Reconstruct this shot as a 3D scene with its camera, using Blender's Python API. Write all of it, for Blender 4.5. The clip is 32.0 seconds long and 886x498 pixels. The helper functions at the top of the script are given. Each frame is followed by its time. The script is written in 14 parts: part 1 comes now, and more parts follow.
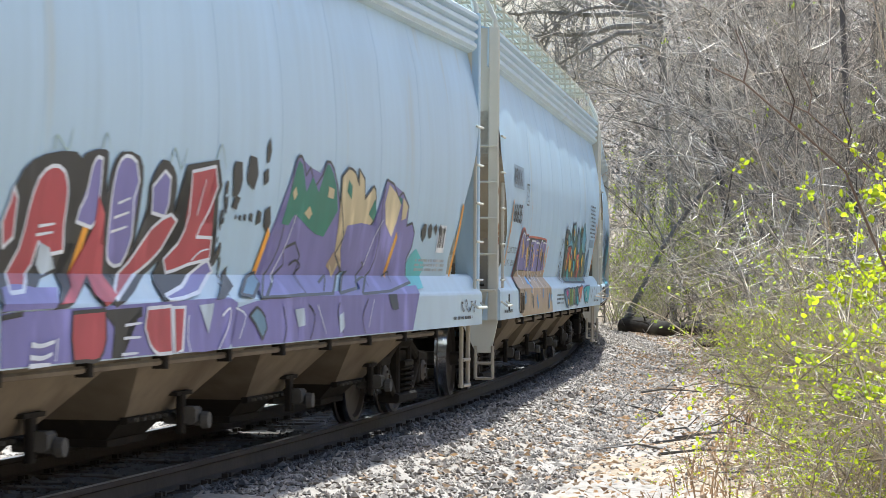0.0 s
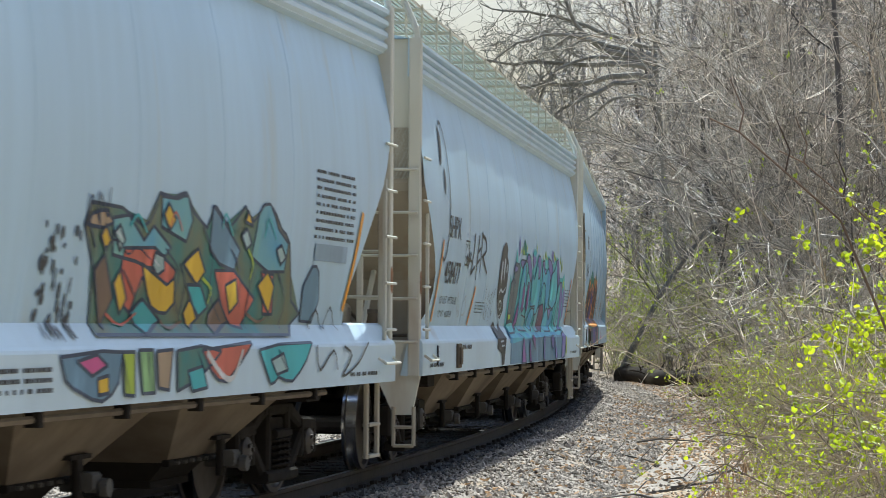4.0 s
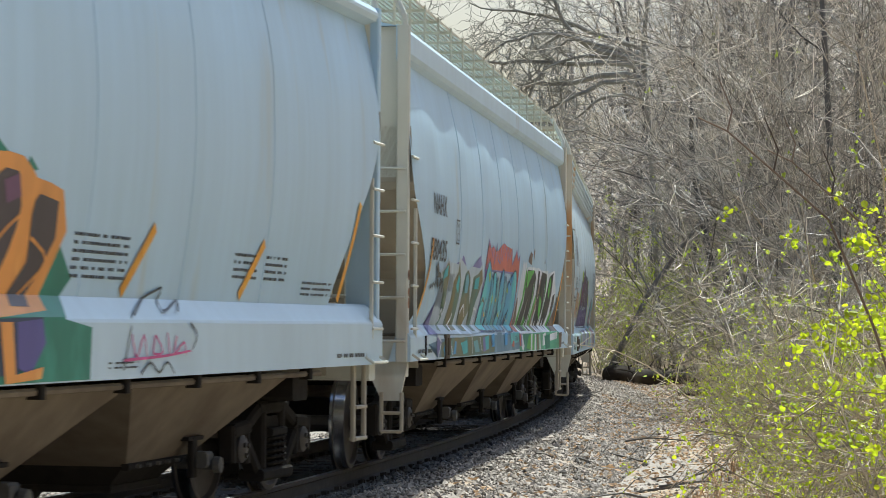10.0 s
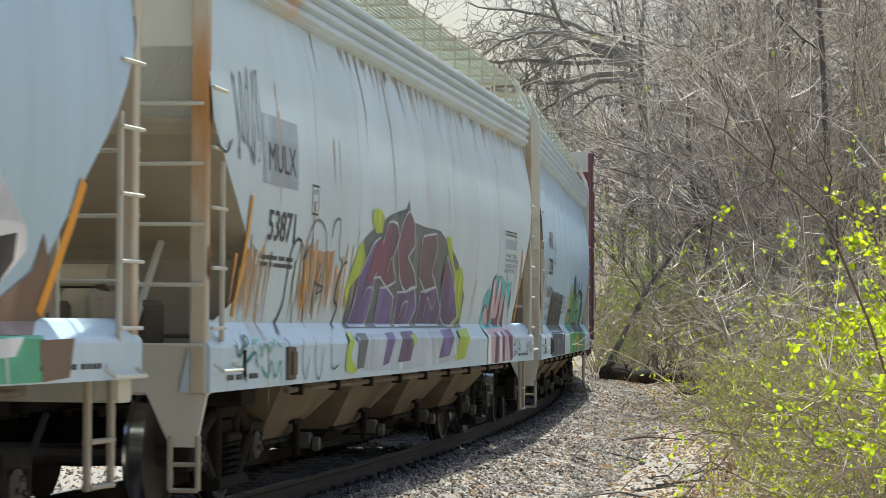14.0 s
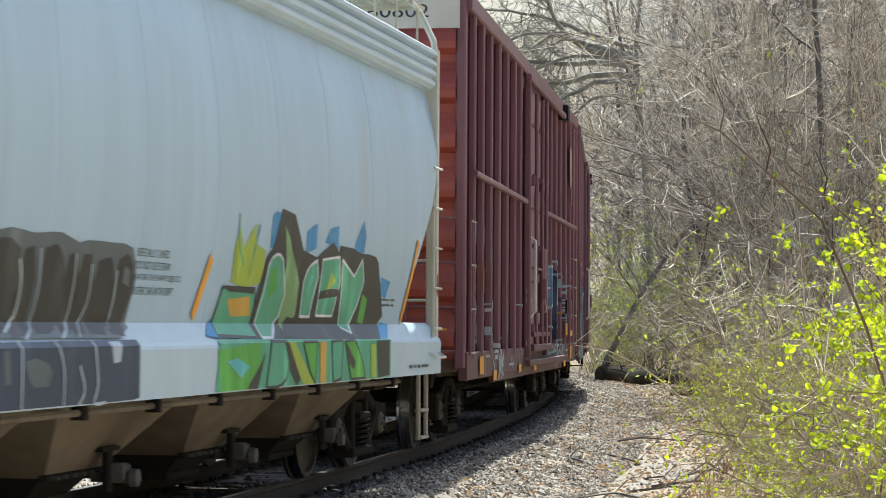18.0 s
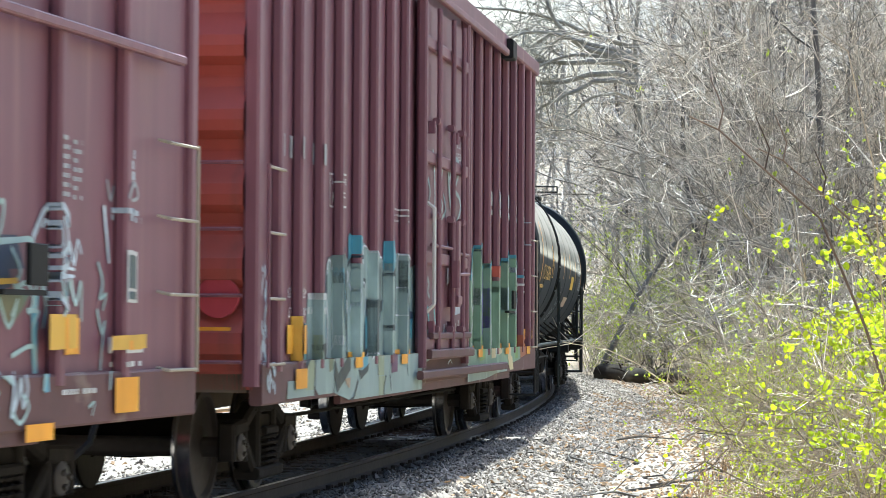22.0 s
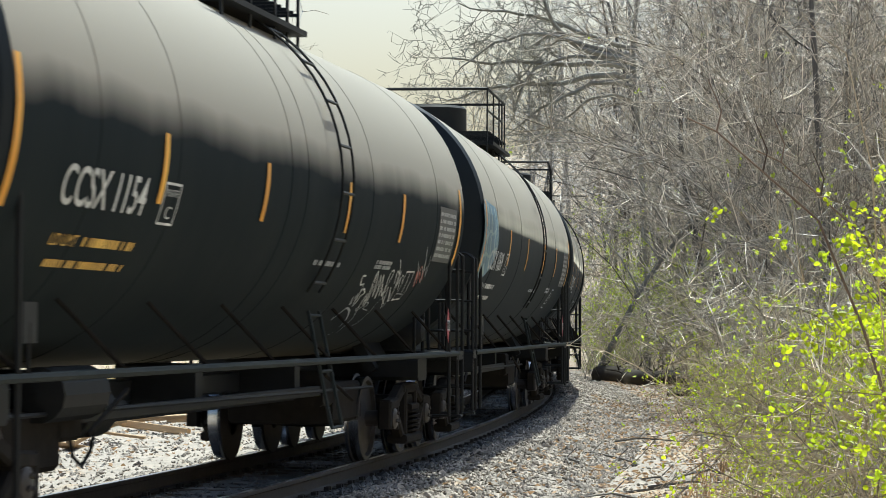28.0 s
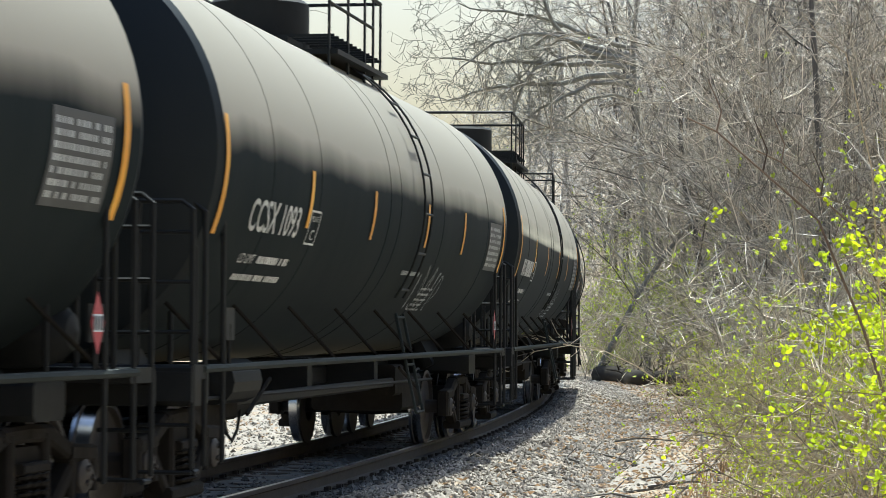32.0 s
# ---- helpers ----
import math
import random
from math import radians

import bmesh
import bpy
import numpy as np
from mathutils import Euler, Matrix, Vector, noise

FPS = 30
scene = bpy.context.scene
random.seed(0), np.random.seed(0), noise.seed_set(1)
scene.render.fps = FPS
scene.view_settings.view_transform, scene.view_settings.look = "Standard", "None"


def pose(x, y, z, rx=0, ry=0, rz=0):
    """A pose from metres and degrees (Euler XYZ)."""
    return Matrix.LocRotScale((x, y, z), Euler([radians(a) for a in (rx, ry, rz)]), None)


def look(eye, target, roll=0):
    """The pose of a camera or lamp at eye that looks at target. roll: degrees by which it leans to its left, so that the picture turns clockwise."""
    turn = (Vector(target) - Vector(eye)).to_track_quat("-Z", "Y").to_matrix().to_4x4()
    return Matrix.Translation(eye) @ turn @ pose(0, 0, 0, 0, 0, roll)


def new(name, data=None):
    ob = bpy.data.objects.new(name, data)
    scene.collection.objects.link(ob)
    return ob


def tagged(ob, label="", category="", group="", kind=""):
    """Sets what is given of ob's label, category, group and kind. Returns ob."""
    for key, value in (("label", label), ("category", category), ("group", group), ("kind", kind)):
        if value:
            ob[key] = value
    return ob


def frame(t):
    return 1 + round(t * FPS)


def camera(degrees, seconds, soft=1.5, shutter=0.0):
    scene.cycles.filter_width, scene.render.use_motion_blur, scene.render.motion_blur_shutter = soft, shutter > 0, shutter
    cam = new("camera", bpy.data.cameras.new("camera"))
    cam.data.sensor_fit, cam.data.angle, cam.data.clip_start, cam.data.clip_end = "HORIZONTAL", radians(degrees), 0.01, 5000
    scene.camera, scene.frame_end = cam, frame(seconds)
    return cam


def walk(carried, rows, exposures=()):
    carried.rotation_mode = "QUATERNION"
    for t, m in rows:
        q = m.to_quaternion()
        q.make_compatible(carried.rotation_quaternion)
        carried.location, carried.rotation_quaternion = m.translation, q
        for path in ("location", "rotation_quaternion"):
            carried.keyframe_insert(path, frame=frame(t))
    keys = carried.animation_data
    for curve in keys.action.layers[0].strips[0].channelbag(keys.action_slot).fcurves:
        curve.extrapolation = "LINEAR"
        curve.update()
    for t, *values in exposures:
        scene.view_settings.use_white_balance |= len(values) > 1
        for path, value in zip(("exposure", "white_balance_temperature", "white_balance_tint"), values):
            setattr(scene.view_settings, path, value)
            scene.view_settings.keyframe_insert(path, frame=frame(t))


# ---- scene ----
cam = camera(20.80, 32.0, soft=0.85, shutter=0.3)
EYE = (0.0, 0.0, 1.455)
# seconds, tilt up and turn to the left in degrees
TILTS = [
    (0.0, 0.656, 0.617), (0.5, 0.951, 0.657), (1.0, 1.273, 0.657), (1.5, 1.528, 0.657), (2.0, 1.689, 0.644),
    (2.5, 1.769, 0.617), (3.0, 1.809, 0.603), (3.5, 1.823, 0.563), (5.5, 1.849, 0.456), (6.0, 1.843, 0.436),
    (7.0, 1.823, 0.376), (8.0, 1.823, 0.332), (9.0, 1.823, 0.292), (10.0, 1.812, 0.251), (11.0, 1.809, 0.225),
    (12.0, 1.809, 0.208), (13.0, 1.809, 0.188), (14.0, 1.789, 0.178), (14.5, 1.782, 0.174), (16.5, 1.809, 0.107),
    (17.0, 1.809, 0.097), (18.0, 1.809, 0.074), (19.0, 1.809, 0.067), (20.0, 1.809, 0.067), (21.0, 1.789, 0.064),
    (22.0, 1.782, 0.047), (23.0, 1.802, 0.02), (24.0, 1.809, 0.0), (25.0, 1.809, -0.01), (25.5, 1.809, -0.013),
    (27.5, 1.823, 0.0), (28.0, 1.823, 0.0), (29.0, 1.823, 0.0), (30.0, 1.823, 0.0), (31.0, 1.823, 0.0),
    (32.0, 1.823, 0.0),
]
walk(cam, [(t, pose(*EYE, 90 + up, 0, left) @ pose(0, 0, 0, 0, 0, 0.332)) for t, up, left in TILTS],
     exposures=[(0.0, 1.08, 5560, 4), (1.0, 0.99, 5600, 4), (2.0, 0.79, 5710, 2), (6.0, 0.64, 5630, 0), (9.0, 0.64, 5830, 0), (13.0, 0.66, 5830, 0), (17.0, 0.64, 6080, -1), (18.0, 0.84, 5980, 0), (19.0, 1.11, 5880, -1), (20.0, 1.43, 5580, -2),
                (23.0, 1.41, 5430, -1), (25.0, 0.72, 5730, -1), (28.0, 0.76, 5780, -3), (32.0, 0.86, 5730, -3)])

# how far the train has come along the line, in metres, at each second named
TRAIN = [(0, 34.29), (2, 22.75), (3, 17.02), (6, -0.36), (7, -6.22), (9, -18.13), (10, -24.29), (12, -36.28), (13, -42.37), (17, -67.73), (19, -81.16), (21, -94.85), (23, -108.58), (24, -115.52), (25, -122.47), (28, -143.45), (31, -164.46), (32, -171.39)]
LINE = [-0.996501, 0.148392, 0.00386, -4.6e-05]  # start x, heading, bend, change of bend

# ---- light ----
SUN_TURN, SUN_UP = radians(7), radians(58)   # from +Y towards +X; above the horizon
world = bpy.data.worlds.new("sky")
scene.world = world
world.use_nodes = True
wn = world.node_tree.nodes
sky = wn.new("ShaderNodeTexSky")
sky.sky_type, sky.sun_disc = "NISHITA", False
sky.sun_elevation, sky.sun_rotation = SUN_UP, SUN_TURN
sky.air_density, sky.dust_density, sky.ozone_density = 1.0, 6.0, 0.8
haze, tone, rise, way, high = (wn.new("ShaderNode" + k) for k in ("Mix", "Mix", "MapRange", "TexCoord", "SeparateXYZ"))
# warm haze low down, clear blue overhead
for node in (haze, tone):
    node.data_type = "RGBA"
tone.inputs[6].default_value, tone.inputs[7].default_value = (1.12, 1.0, 0.84, 1), (0.88, 1.0, 1.20, 1)
rise.inputs[1].default_value, rise.inputs[2].default_value = 0.06, 0.45
haze.blend_type, haze.inputs[0].default_value = "MULTIPLY", 1.0
for a, b in ((way.outputs["Generated"], high.inputs[0]), (high.outputs[2], rise.inputs[0]), (rise.outputs[0], tone.inputs[0]), (sky.outputs[0], haze.inputs[6]), (tone.outputs[2], haze.inputs[7]), (haze.outputs[2], wn["Background"].inputs[0])):
    world.node_tree.links.new(a, b)
wn["Background"].inputs[1].default_value = 0.095
sun_lamp = bpy.data.lights.new("sun", "SUN")
sun_lamp.energy, sun_lamp.angle, sun_lamp.color = 5.0, radians(0.6), (1.0, 0.93, 0.82)
sun_way = Vector((math.sin(SUN_TURN) * math.cos(SUN_UP), math.cos(SUN_TURN) * math.cos(SUN_UP), math.sin(SUN_UP)))
new("sun", sun_lamp).matrix_world = look(sun_way * 80, (0, 0, 0))

# ---- materials ----
def mat(name, a, b=None, scale=6.0, rough=0.6, metal=0.0, bump=0.0, stretch=(1, 1, 1), big=0.6, stain=None,
        stain_scale=1.2, stain_from=0.55, spread=0.0, through_light=0.0, gloss=0.5, coords="Object", islands=0.0):
    """Two colours mixed by fine and broad noise, stains of a third, relief, and a spread of brightness from object to object."""
    m = bpy.data.materials.new(name)
    m.use_nodes = True
    nt = m.node_tree
    nd, ln = nt.nodes, nt.links
    bs = nd["Principled BSDF"]
    bs.inputs["Roughness"].default_value, bs.inputs["Metallic"].default_value = rough, metal
    bs.inputs["Specular IOR Level"].default_value = gloss
    b = b or tuple(0.75 * c for c in a)
    co = nd.new("ShaderNodeTexCoord")
    mp = nd.new("ShaderNodeMapping")
    mp.inputs["Scale"].default_value = stretch
    ln.new(co.outputs[coords], mp.inputs[0])
    fine, broad = nd.new("ShaderNodeTexNoise"), nd.new("ShaderNodeTexNoise")
    fine.inputs["Scale"].default_value, fine.inputs["Detail"].default_value = scale, 8
    broad.inputs["Scale"].default_value, broad.inputs["Detail"].default_value = scale * 0.13, 3
    for n in (fine, broad):
        ln.new(mp.outputs[0], n.inputs[0])
    add = nd.new("ShaderNodeMath")
    add.operation, add.inputs[1].default_value = "MULTIPLY_ADD", big
    ln.new(broad.outputs[0], add.inputs[0])
    sc = nd.new("ShaderNodeMath")
    sc.operation, sc.inputs[1].default_value = "MULTIPLY", 1 - big
    ln.new(fine.outputs[0], sc.inputs[0])
    ln.new(sc.outputs[0], add.inputs[2])
    rng = nd.new("ShaderNodeMapRange")
    rng.inputs[1].default_value, rng.inputs[2].default_value = 0.36, 0.64
    ln.new(add.outputs[0], rng.inputs[0])
    mix = nd.new("ShaderNodeMix")
    mix.data_type = "RGBA"
    mix.inputs[6].default_value, mix.inputs[7].default_value = (*a, 1), (*b, 1)
    ln.new(rng.outputs[0], mix.inputs[0])
    out = mix.outputs[2]
    if stain:
        st, sr, m2 = nd.new("ShaderNodeTexNoise"), nd.new("ShaderNodeMapRange"), nd.new("ShaderNodeMix")
        st.inputs["Scale"].default_value, st.inputs["Detail"].default_value = stain_scale, 7
        ln.new(mp.outputs[0], st.inputs[0])
        sr.inputs[1].default_value, sr.inputs[2].default_value = stain_from, stain_from + 0.16
        ln.new(st.outputs[0], sr.inputs[0])
        m2.data_type = "RGBA"
        m2.inputs[7].default_value = (*stain, 1)
        ln.new(sr.outputs[0], m2.inputs[0])
        ln.new(out, m2.inputs[6])
        out = m2.outputs[2]
    for node, socket, amount in (("ShaderNodeObjectInfo", "Random", spread), ("ShaderNodeNewGeometry", "Random Per Island", islands)):
        if amount:
            info, vr, hs = nd.new(node), nd.new("ShaderNodeMapRange"), nd.new("ShaderNodeHueSaturation")
            vr.inputs[3].default_value, vr.inputs[4].default_value = 1 - amount, 1 + amount
            ln.new(info.outputs[socket], vr.inputs[0])
            ln.new(vr.outputs[0], hs.inputs["Value"])
            ln.new(out, hs.inputs["Color"])
            out = hs.outputs[0]
    ln.new(out, bs.inputs["Base Color"])
    if bump:
        bp = nd.new("ShaderNodeBump")
        bp.inputs["Strength"].default_value, bp.inputs["Distance"].default_value = min(1.0, bump), 0.02
        ln.new(fine.outputs[0], bp.inputs["Height"])
        ln.new(bp.outputs[0], bs.inputs["Normal"])
    if through_light:
        tr, ms = nd.new("ShaderNodeBsdfTranslucent"), nd.new("ShaderNodeMixShader")
        ln.new(out, tr.inputs[0])
        ms.inputs[0].default_value = through_light
        ln.new(bs.outputs[0], ms.inputs[1])
        ln.new(tr.outputs[0], ms.inputs[2])
        ln.new(ms.outputs[0], nd["Material Output"].inputs[0])
    return m


STREAK = (2.2, 2.2, 0.12)
# Hopper greys tinted blue: skylight on the shaded sides is in the colour.
M_HOPPER = mat("skylit_grey_paint", (0.40, 0.555, 0.69), (0.355, 0.49, 0.60), 3.0, 0.42, stretch=STREAK, stain=(0.38, 0.42, 0.40), stain_from=0.63, bump=0.04)
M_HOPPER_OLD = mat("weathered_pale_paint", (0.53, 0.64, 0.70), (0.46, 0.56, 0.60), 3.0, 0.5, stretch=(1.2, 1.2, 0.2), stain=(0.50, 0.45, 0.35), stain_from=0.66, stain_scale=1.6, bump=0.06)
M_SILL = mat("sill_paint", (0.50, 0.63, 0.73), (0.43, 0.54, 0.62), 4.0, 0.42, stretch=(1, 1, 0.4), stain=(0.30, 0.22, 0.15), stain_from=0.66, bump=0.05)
M_CREAM = mat("dusty_cream_paint", (0.60, 0.61, 0.55), (0.50, 0.49, 0.41), 4.0, 0.6, stretch=(1, 1, 0.3), stain=(0.30, 0.18, 0.09), stain_from=0.63, bump=0.1)
M_POST_RUST = mat("rust_streaked_cream_paint", (0.58, 0.55, 0.46), (0.46, 0.41, 0.31), 4.0, 0.65, stretch=(1, 1, 0.25), stain=(0.42, 0.21, 0.07), stain_from=0.50, stain_scale=2.0, bump=0.1)
M_CHORD_RUST = mat("rust_streaked_chord_paint", (0.53, 0.63, 0.69), (0.46, 0.54, 0.57), 4.0, 0.55, stretch=(0.5, 1, 1), stain=(0.50, 0.33, 0.17), stain_from=0.56, stain_scale=1.0, bump=0.06)
M_UNDER = mat("dusty_underframe", (0.170, 0.140, 0.102), (0.110, 0.090, 0.066), 5.0, 0.85, stain=(0.09, 0.07, 0.05), bump=0.15, gloss=0.15)
M_GRATE = mat("galvanised_walkway", (0.60, 0.55, 0.42), (0.46, 0.41, 0.30), 9.0, 0.55, metal=0.3, bump=0.1)
M_DUSTY = mat("dusty_beige_sheet", (0.40, 0.36, 0.285), (0.30, 0.265, 0.20), 3.0, 0.75, stretch=(1, 1, 0.35), stain=(0.24, 0.15, 0.08), stain_from=0.64, bump=0.08)
M_CAPSTAN = mat("worn_pale_casting", (0.11, 0.105, 0.095), (0.06, 0.057, 0.05), 8.0, 0.8, bump=0.2, gloss=0.2)
M_TRUCK = mat("greasy_cast_steel", (0.024, 0.021, 0.018), (0.014, 0.0125, 0.011), 9.0, 0.85, stain=(0.045, 0.035, 0.027), stain_scale=6, stain_from=0.64, bump=0.3, gloss=0.08)
M_WHEEL = mat("worn_wheel_steel", (0.060, 0.052, 0.046), (0.035, 0.030, 0.027), 14.0, 0.6, metal=0.2, bump=0.1)
M_TREAD = mat("polished_tread", (0.55, 0.56, 0.58), (0.4, 0.4, 0.42), 20.0, 0.22, metal=1.0)
M_BLACK = mat("black_tank_paint", (0.013, 0.018, 0.021), (0.018, 0.023, 0.025), 2.0, 0.7, stretch=(2, 2, 0.3), bump=0.02, gloss=0.03)

sheen = M_BLACK.node_tree.nodes["Principled BSDF"].inputs          # dust that brightens at a slant
sheen["Sheen Weight"].default_value, sheen["Sheen Roughness"].default_value, sheen["Sheen Tint"].default_value = 0.10, 0.16, (0.95, 0.88, 0.74, 1)
M_BLACK_HEAD = mat("black_head_paint", (0.014, 0.018, 0.022), (0.019, 0.023, 0.026), 2.0, 0.5, bump=0.02, gloss=0.08)


def paint_pale_top(m, z0, z1, tone):
    """Dust and sunlight painted on the upper shell, streaks washed down its lower edge."""
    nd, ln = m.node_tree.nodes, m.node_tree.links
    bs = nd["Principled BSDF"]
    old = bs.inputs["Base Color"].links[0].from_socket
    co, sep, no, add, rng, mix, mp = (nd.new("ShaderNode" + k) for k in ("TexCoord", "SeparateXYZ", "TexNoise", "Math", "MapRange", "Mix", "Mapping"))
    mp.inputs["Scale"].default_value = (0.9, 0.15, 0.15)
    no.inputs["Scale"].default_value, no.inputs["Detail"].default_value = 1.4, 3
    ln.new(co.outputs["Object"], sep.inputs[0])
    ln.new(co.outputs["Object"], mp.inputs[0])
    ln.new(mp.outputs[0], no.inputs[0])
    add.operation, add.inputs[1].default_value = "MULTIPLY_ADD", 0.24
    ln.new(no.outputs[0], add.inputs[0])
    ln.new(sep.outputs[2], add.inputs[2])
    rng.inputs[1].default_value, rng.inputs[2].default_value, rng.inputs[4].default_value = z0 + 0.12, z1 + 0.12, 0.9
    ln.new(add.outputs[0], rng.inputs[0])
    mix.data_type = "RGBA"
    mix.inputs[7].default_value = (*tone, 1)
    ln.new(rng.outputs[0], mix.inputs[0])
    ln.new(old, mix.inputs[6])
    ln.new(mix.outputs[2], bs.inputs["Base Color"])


# The pale tone also carries the sunlit upper half of the tanks.
paint_pale_top(M_BLACK, 2.72, 3.02, (0.32, 0.295, 0.25))
M_BLACK_TRIM = mat("black_ironwork", (0.013, 0.014, 0.015), (0.020, 0.021, 0.021), 8.0, 0.6, stain=(0.026, 0.023, 0.020), stain_from=0.64, bump=0.1, gloss=0.15)
M_SIDE_RAIL = mat("grey_green_ironwork", (0.016, 0.021, 0.021), (0.026, 0.031, 0.030), 8.0, 0.7, bump=0.1, gloss=0.12)
M_BOX = mat("boxcar_red_paint", (0.190, 0.080, 0.106), (0.140, 0.060, 0.082), 3.0, 0.5, stretch=STREAK, stain=(0.26, 0.14, 0.145), stain_from=0.60, bump=0.08)
M_LIMB = mat("mossy_grey_bark", (0.30, 0.285, 0.24), (0.18, 0.17, 0.14), 9.0, 0.9, bump=0.4)
M_BOX_END = mat("boxcar_end_paint", (0.30, 0.062, 0.046), (0.23, 0.050, 0.040), 3.0, 0.5, stretch=STREAK, stain=(0.13, 0.05, 0.04), stain_from=0.60, bump=0.08)
M_BOX_SILL = mat("worn_boxcar_sill", (0.125, 0.055, 0.056), (0.085, 0.042, 0.040), 4.0, 0.7, stain=(0.34, 0.27, 0.22), stain_from=0.62, stain_scale=2.2, bump=0.15)
M_PALE_ROOF = mat("weathered_white_paint", (0.66, 0.66, 0.62), (0.55, 0.54, 0.50), 4.0, 0.5, bump=0.06)
M_RUST = mat("rust", (0.20, 0.085, 0.035), (0.30, 0.15, 0.07), 9.0, 0.85, bump=0.3)
M_RAIL = mat("rusty_rail_side", (0.060, 0.050, 0.043), (0.040, 0.034, 0.030), 14.0, 0.75, bump=0.15, gloss=0.2)
M_RAIL_TOP = mat("bright_rail_head", (0.50, 0.50, 0.50), (0.36, 0.35, 0.34), 20.0, 0.30, metal=0.9)
M_TIE = mat("creosoted_tie", (0.060, 0.046, 0.036), (0.105, 0.086, 0.070), 12.0, 0.9, stretch=(0.3, 3, 3), bump=0.5, spread=0.25)
# Ballast under the train: oily, and darkened further for the shade it lies in.
M_OILY_SHADED = mat("oily_shaded_ballast", (0.085, 0.080, 0.078), (0.045, 0.042, 0.040), 11.0, 0.85, big=0.35, bump=1.0)
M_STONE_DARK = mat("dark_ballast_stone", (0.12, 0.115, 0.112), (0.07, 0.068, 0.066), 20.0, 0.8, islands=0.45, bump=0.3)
M_BALLAST = mat("crushed_stone", (0.30, 0.258, 0.212), (0.185, 0.157, 0.128), 11.0, 0.9, big=0.35, stain=(0.28, 0.205, 0.13), stain_scale=1.5, bump=1.0)
M_STONE = mat("ballast_stone", (0.32, 0.275, 0.228), (0.185, 0.157, 0.128), 20.0, 0.85, islands=0.6, bump=0.3)
M_LITTER = mat("leaf_litter_soil", (0.34, 0.265, 0.18), (0.22, 0.165, 0.105), 9.0, 0.95, stain=(0.38, 0.33, 0.25), stain_scale=3, bump=1.0)
# Bark and twigs of the deep wood, paled to put haze in their colour.
M_BARK_FAR = mat("hazed_far_bark", (0.26, 0.25, 0.235), (0.18, 0.17, 0.16), 9.0, 0.9, stretch=(1, 1, 0.25), bump=0.4, spread=0.3)
M_TWIG_FAR = mat("hazed_far_twig", (0.60, 0.58, 0.555), (0.42, 0.405, 0.385), 8.0, 0.55, spread=0.3, islands=0.5)
M_LOG = mat("rotten_log", (0.055, 0.045, 0.036), (0.030, 0.025, 0.020), 7.0, 0.95, stretch=(0.3, 1, 1), stain=(0.10, 0.09, 0.07), bump=1.0, gloss=0.1)
M_BARK = mat("grey_bark", (0.13, 0.118, 0.105), (0.075, 0.068, 0.060), 9.0, 0.9, stretch=(1, 1, 0.25), bump=0.6, spread=0.25)
M_TWIG = mat("pale_twig", (0.62, 0.555, 0.455), (0.22, 0.185, 0.145), 8.0, 0.6, bump=0.2, spread=0.25, islands=0.7, gloss=0.35)
M_BUSH_TWIG = mat("brown_twig", (0.45, 0.375, 0.28), (0.24, 0.193, 0.14), 8.0, 0.7, bump=0.2, islands=0.6, gloss=0.25)
M_SAPLING = mat("red_brown_twig", (0.17, 0.12, 0.085), (0.085, 0.06, 0.045), 8.0, 0.75, bump=0.2, islands=0.5, gloss=0.2)
M_LEAF = mat("young_leaf", (0.47, 0.50, 0.012), (0.31, 0.42, 0.015), 30.0, 0.5, through_light=0.55, islands=0.4)
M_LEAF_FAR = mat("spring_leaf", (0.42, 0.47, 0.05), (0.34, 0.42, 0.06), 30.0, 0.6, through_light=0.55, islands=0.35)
M_DRY_LEAF = mat("dry_leaf", (0.36, 0.23, 0.12), (0.26, 0.17, 0.10), 30.0, 0.8, through_light=0.3, islands=0.4)
M_PLANK = mat("broken_board", (0.52, 0.35, 0.18), (0.36, 0.24, 0.13), 12.0, 0.85, stretch=(0.3, 3, 3), bump=0.3, spread=0.3)
M_GRASS = mat("dry_grass", (0.42, 0.33, 0.17), (0.34, 0.29, 0.13), 10.0, 0.9, through_light=0.3, islands=0.3)


def paint(name, c, rough=0.5):
    return mat(name, c, tuple(0.70 * v for v in c), 5.0, rough, stretch=(1, 1, 0.4), stain=tuple(min(0.85, 1.3 * v + 0.035) for v in c), stain_scale=2.4, stain_from=0.56, bump=0.03)


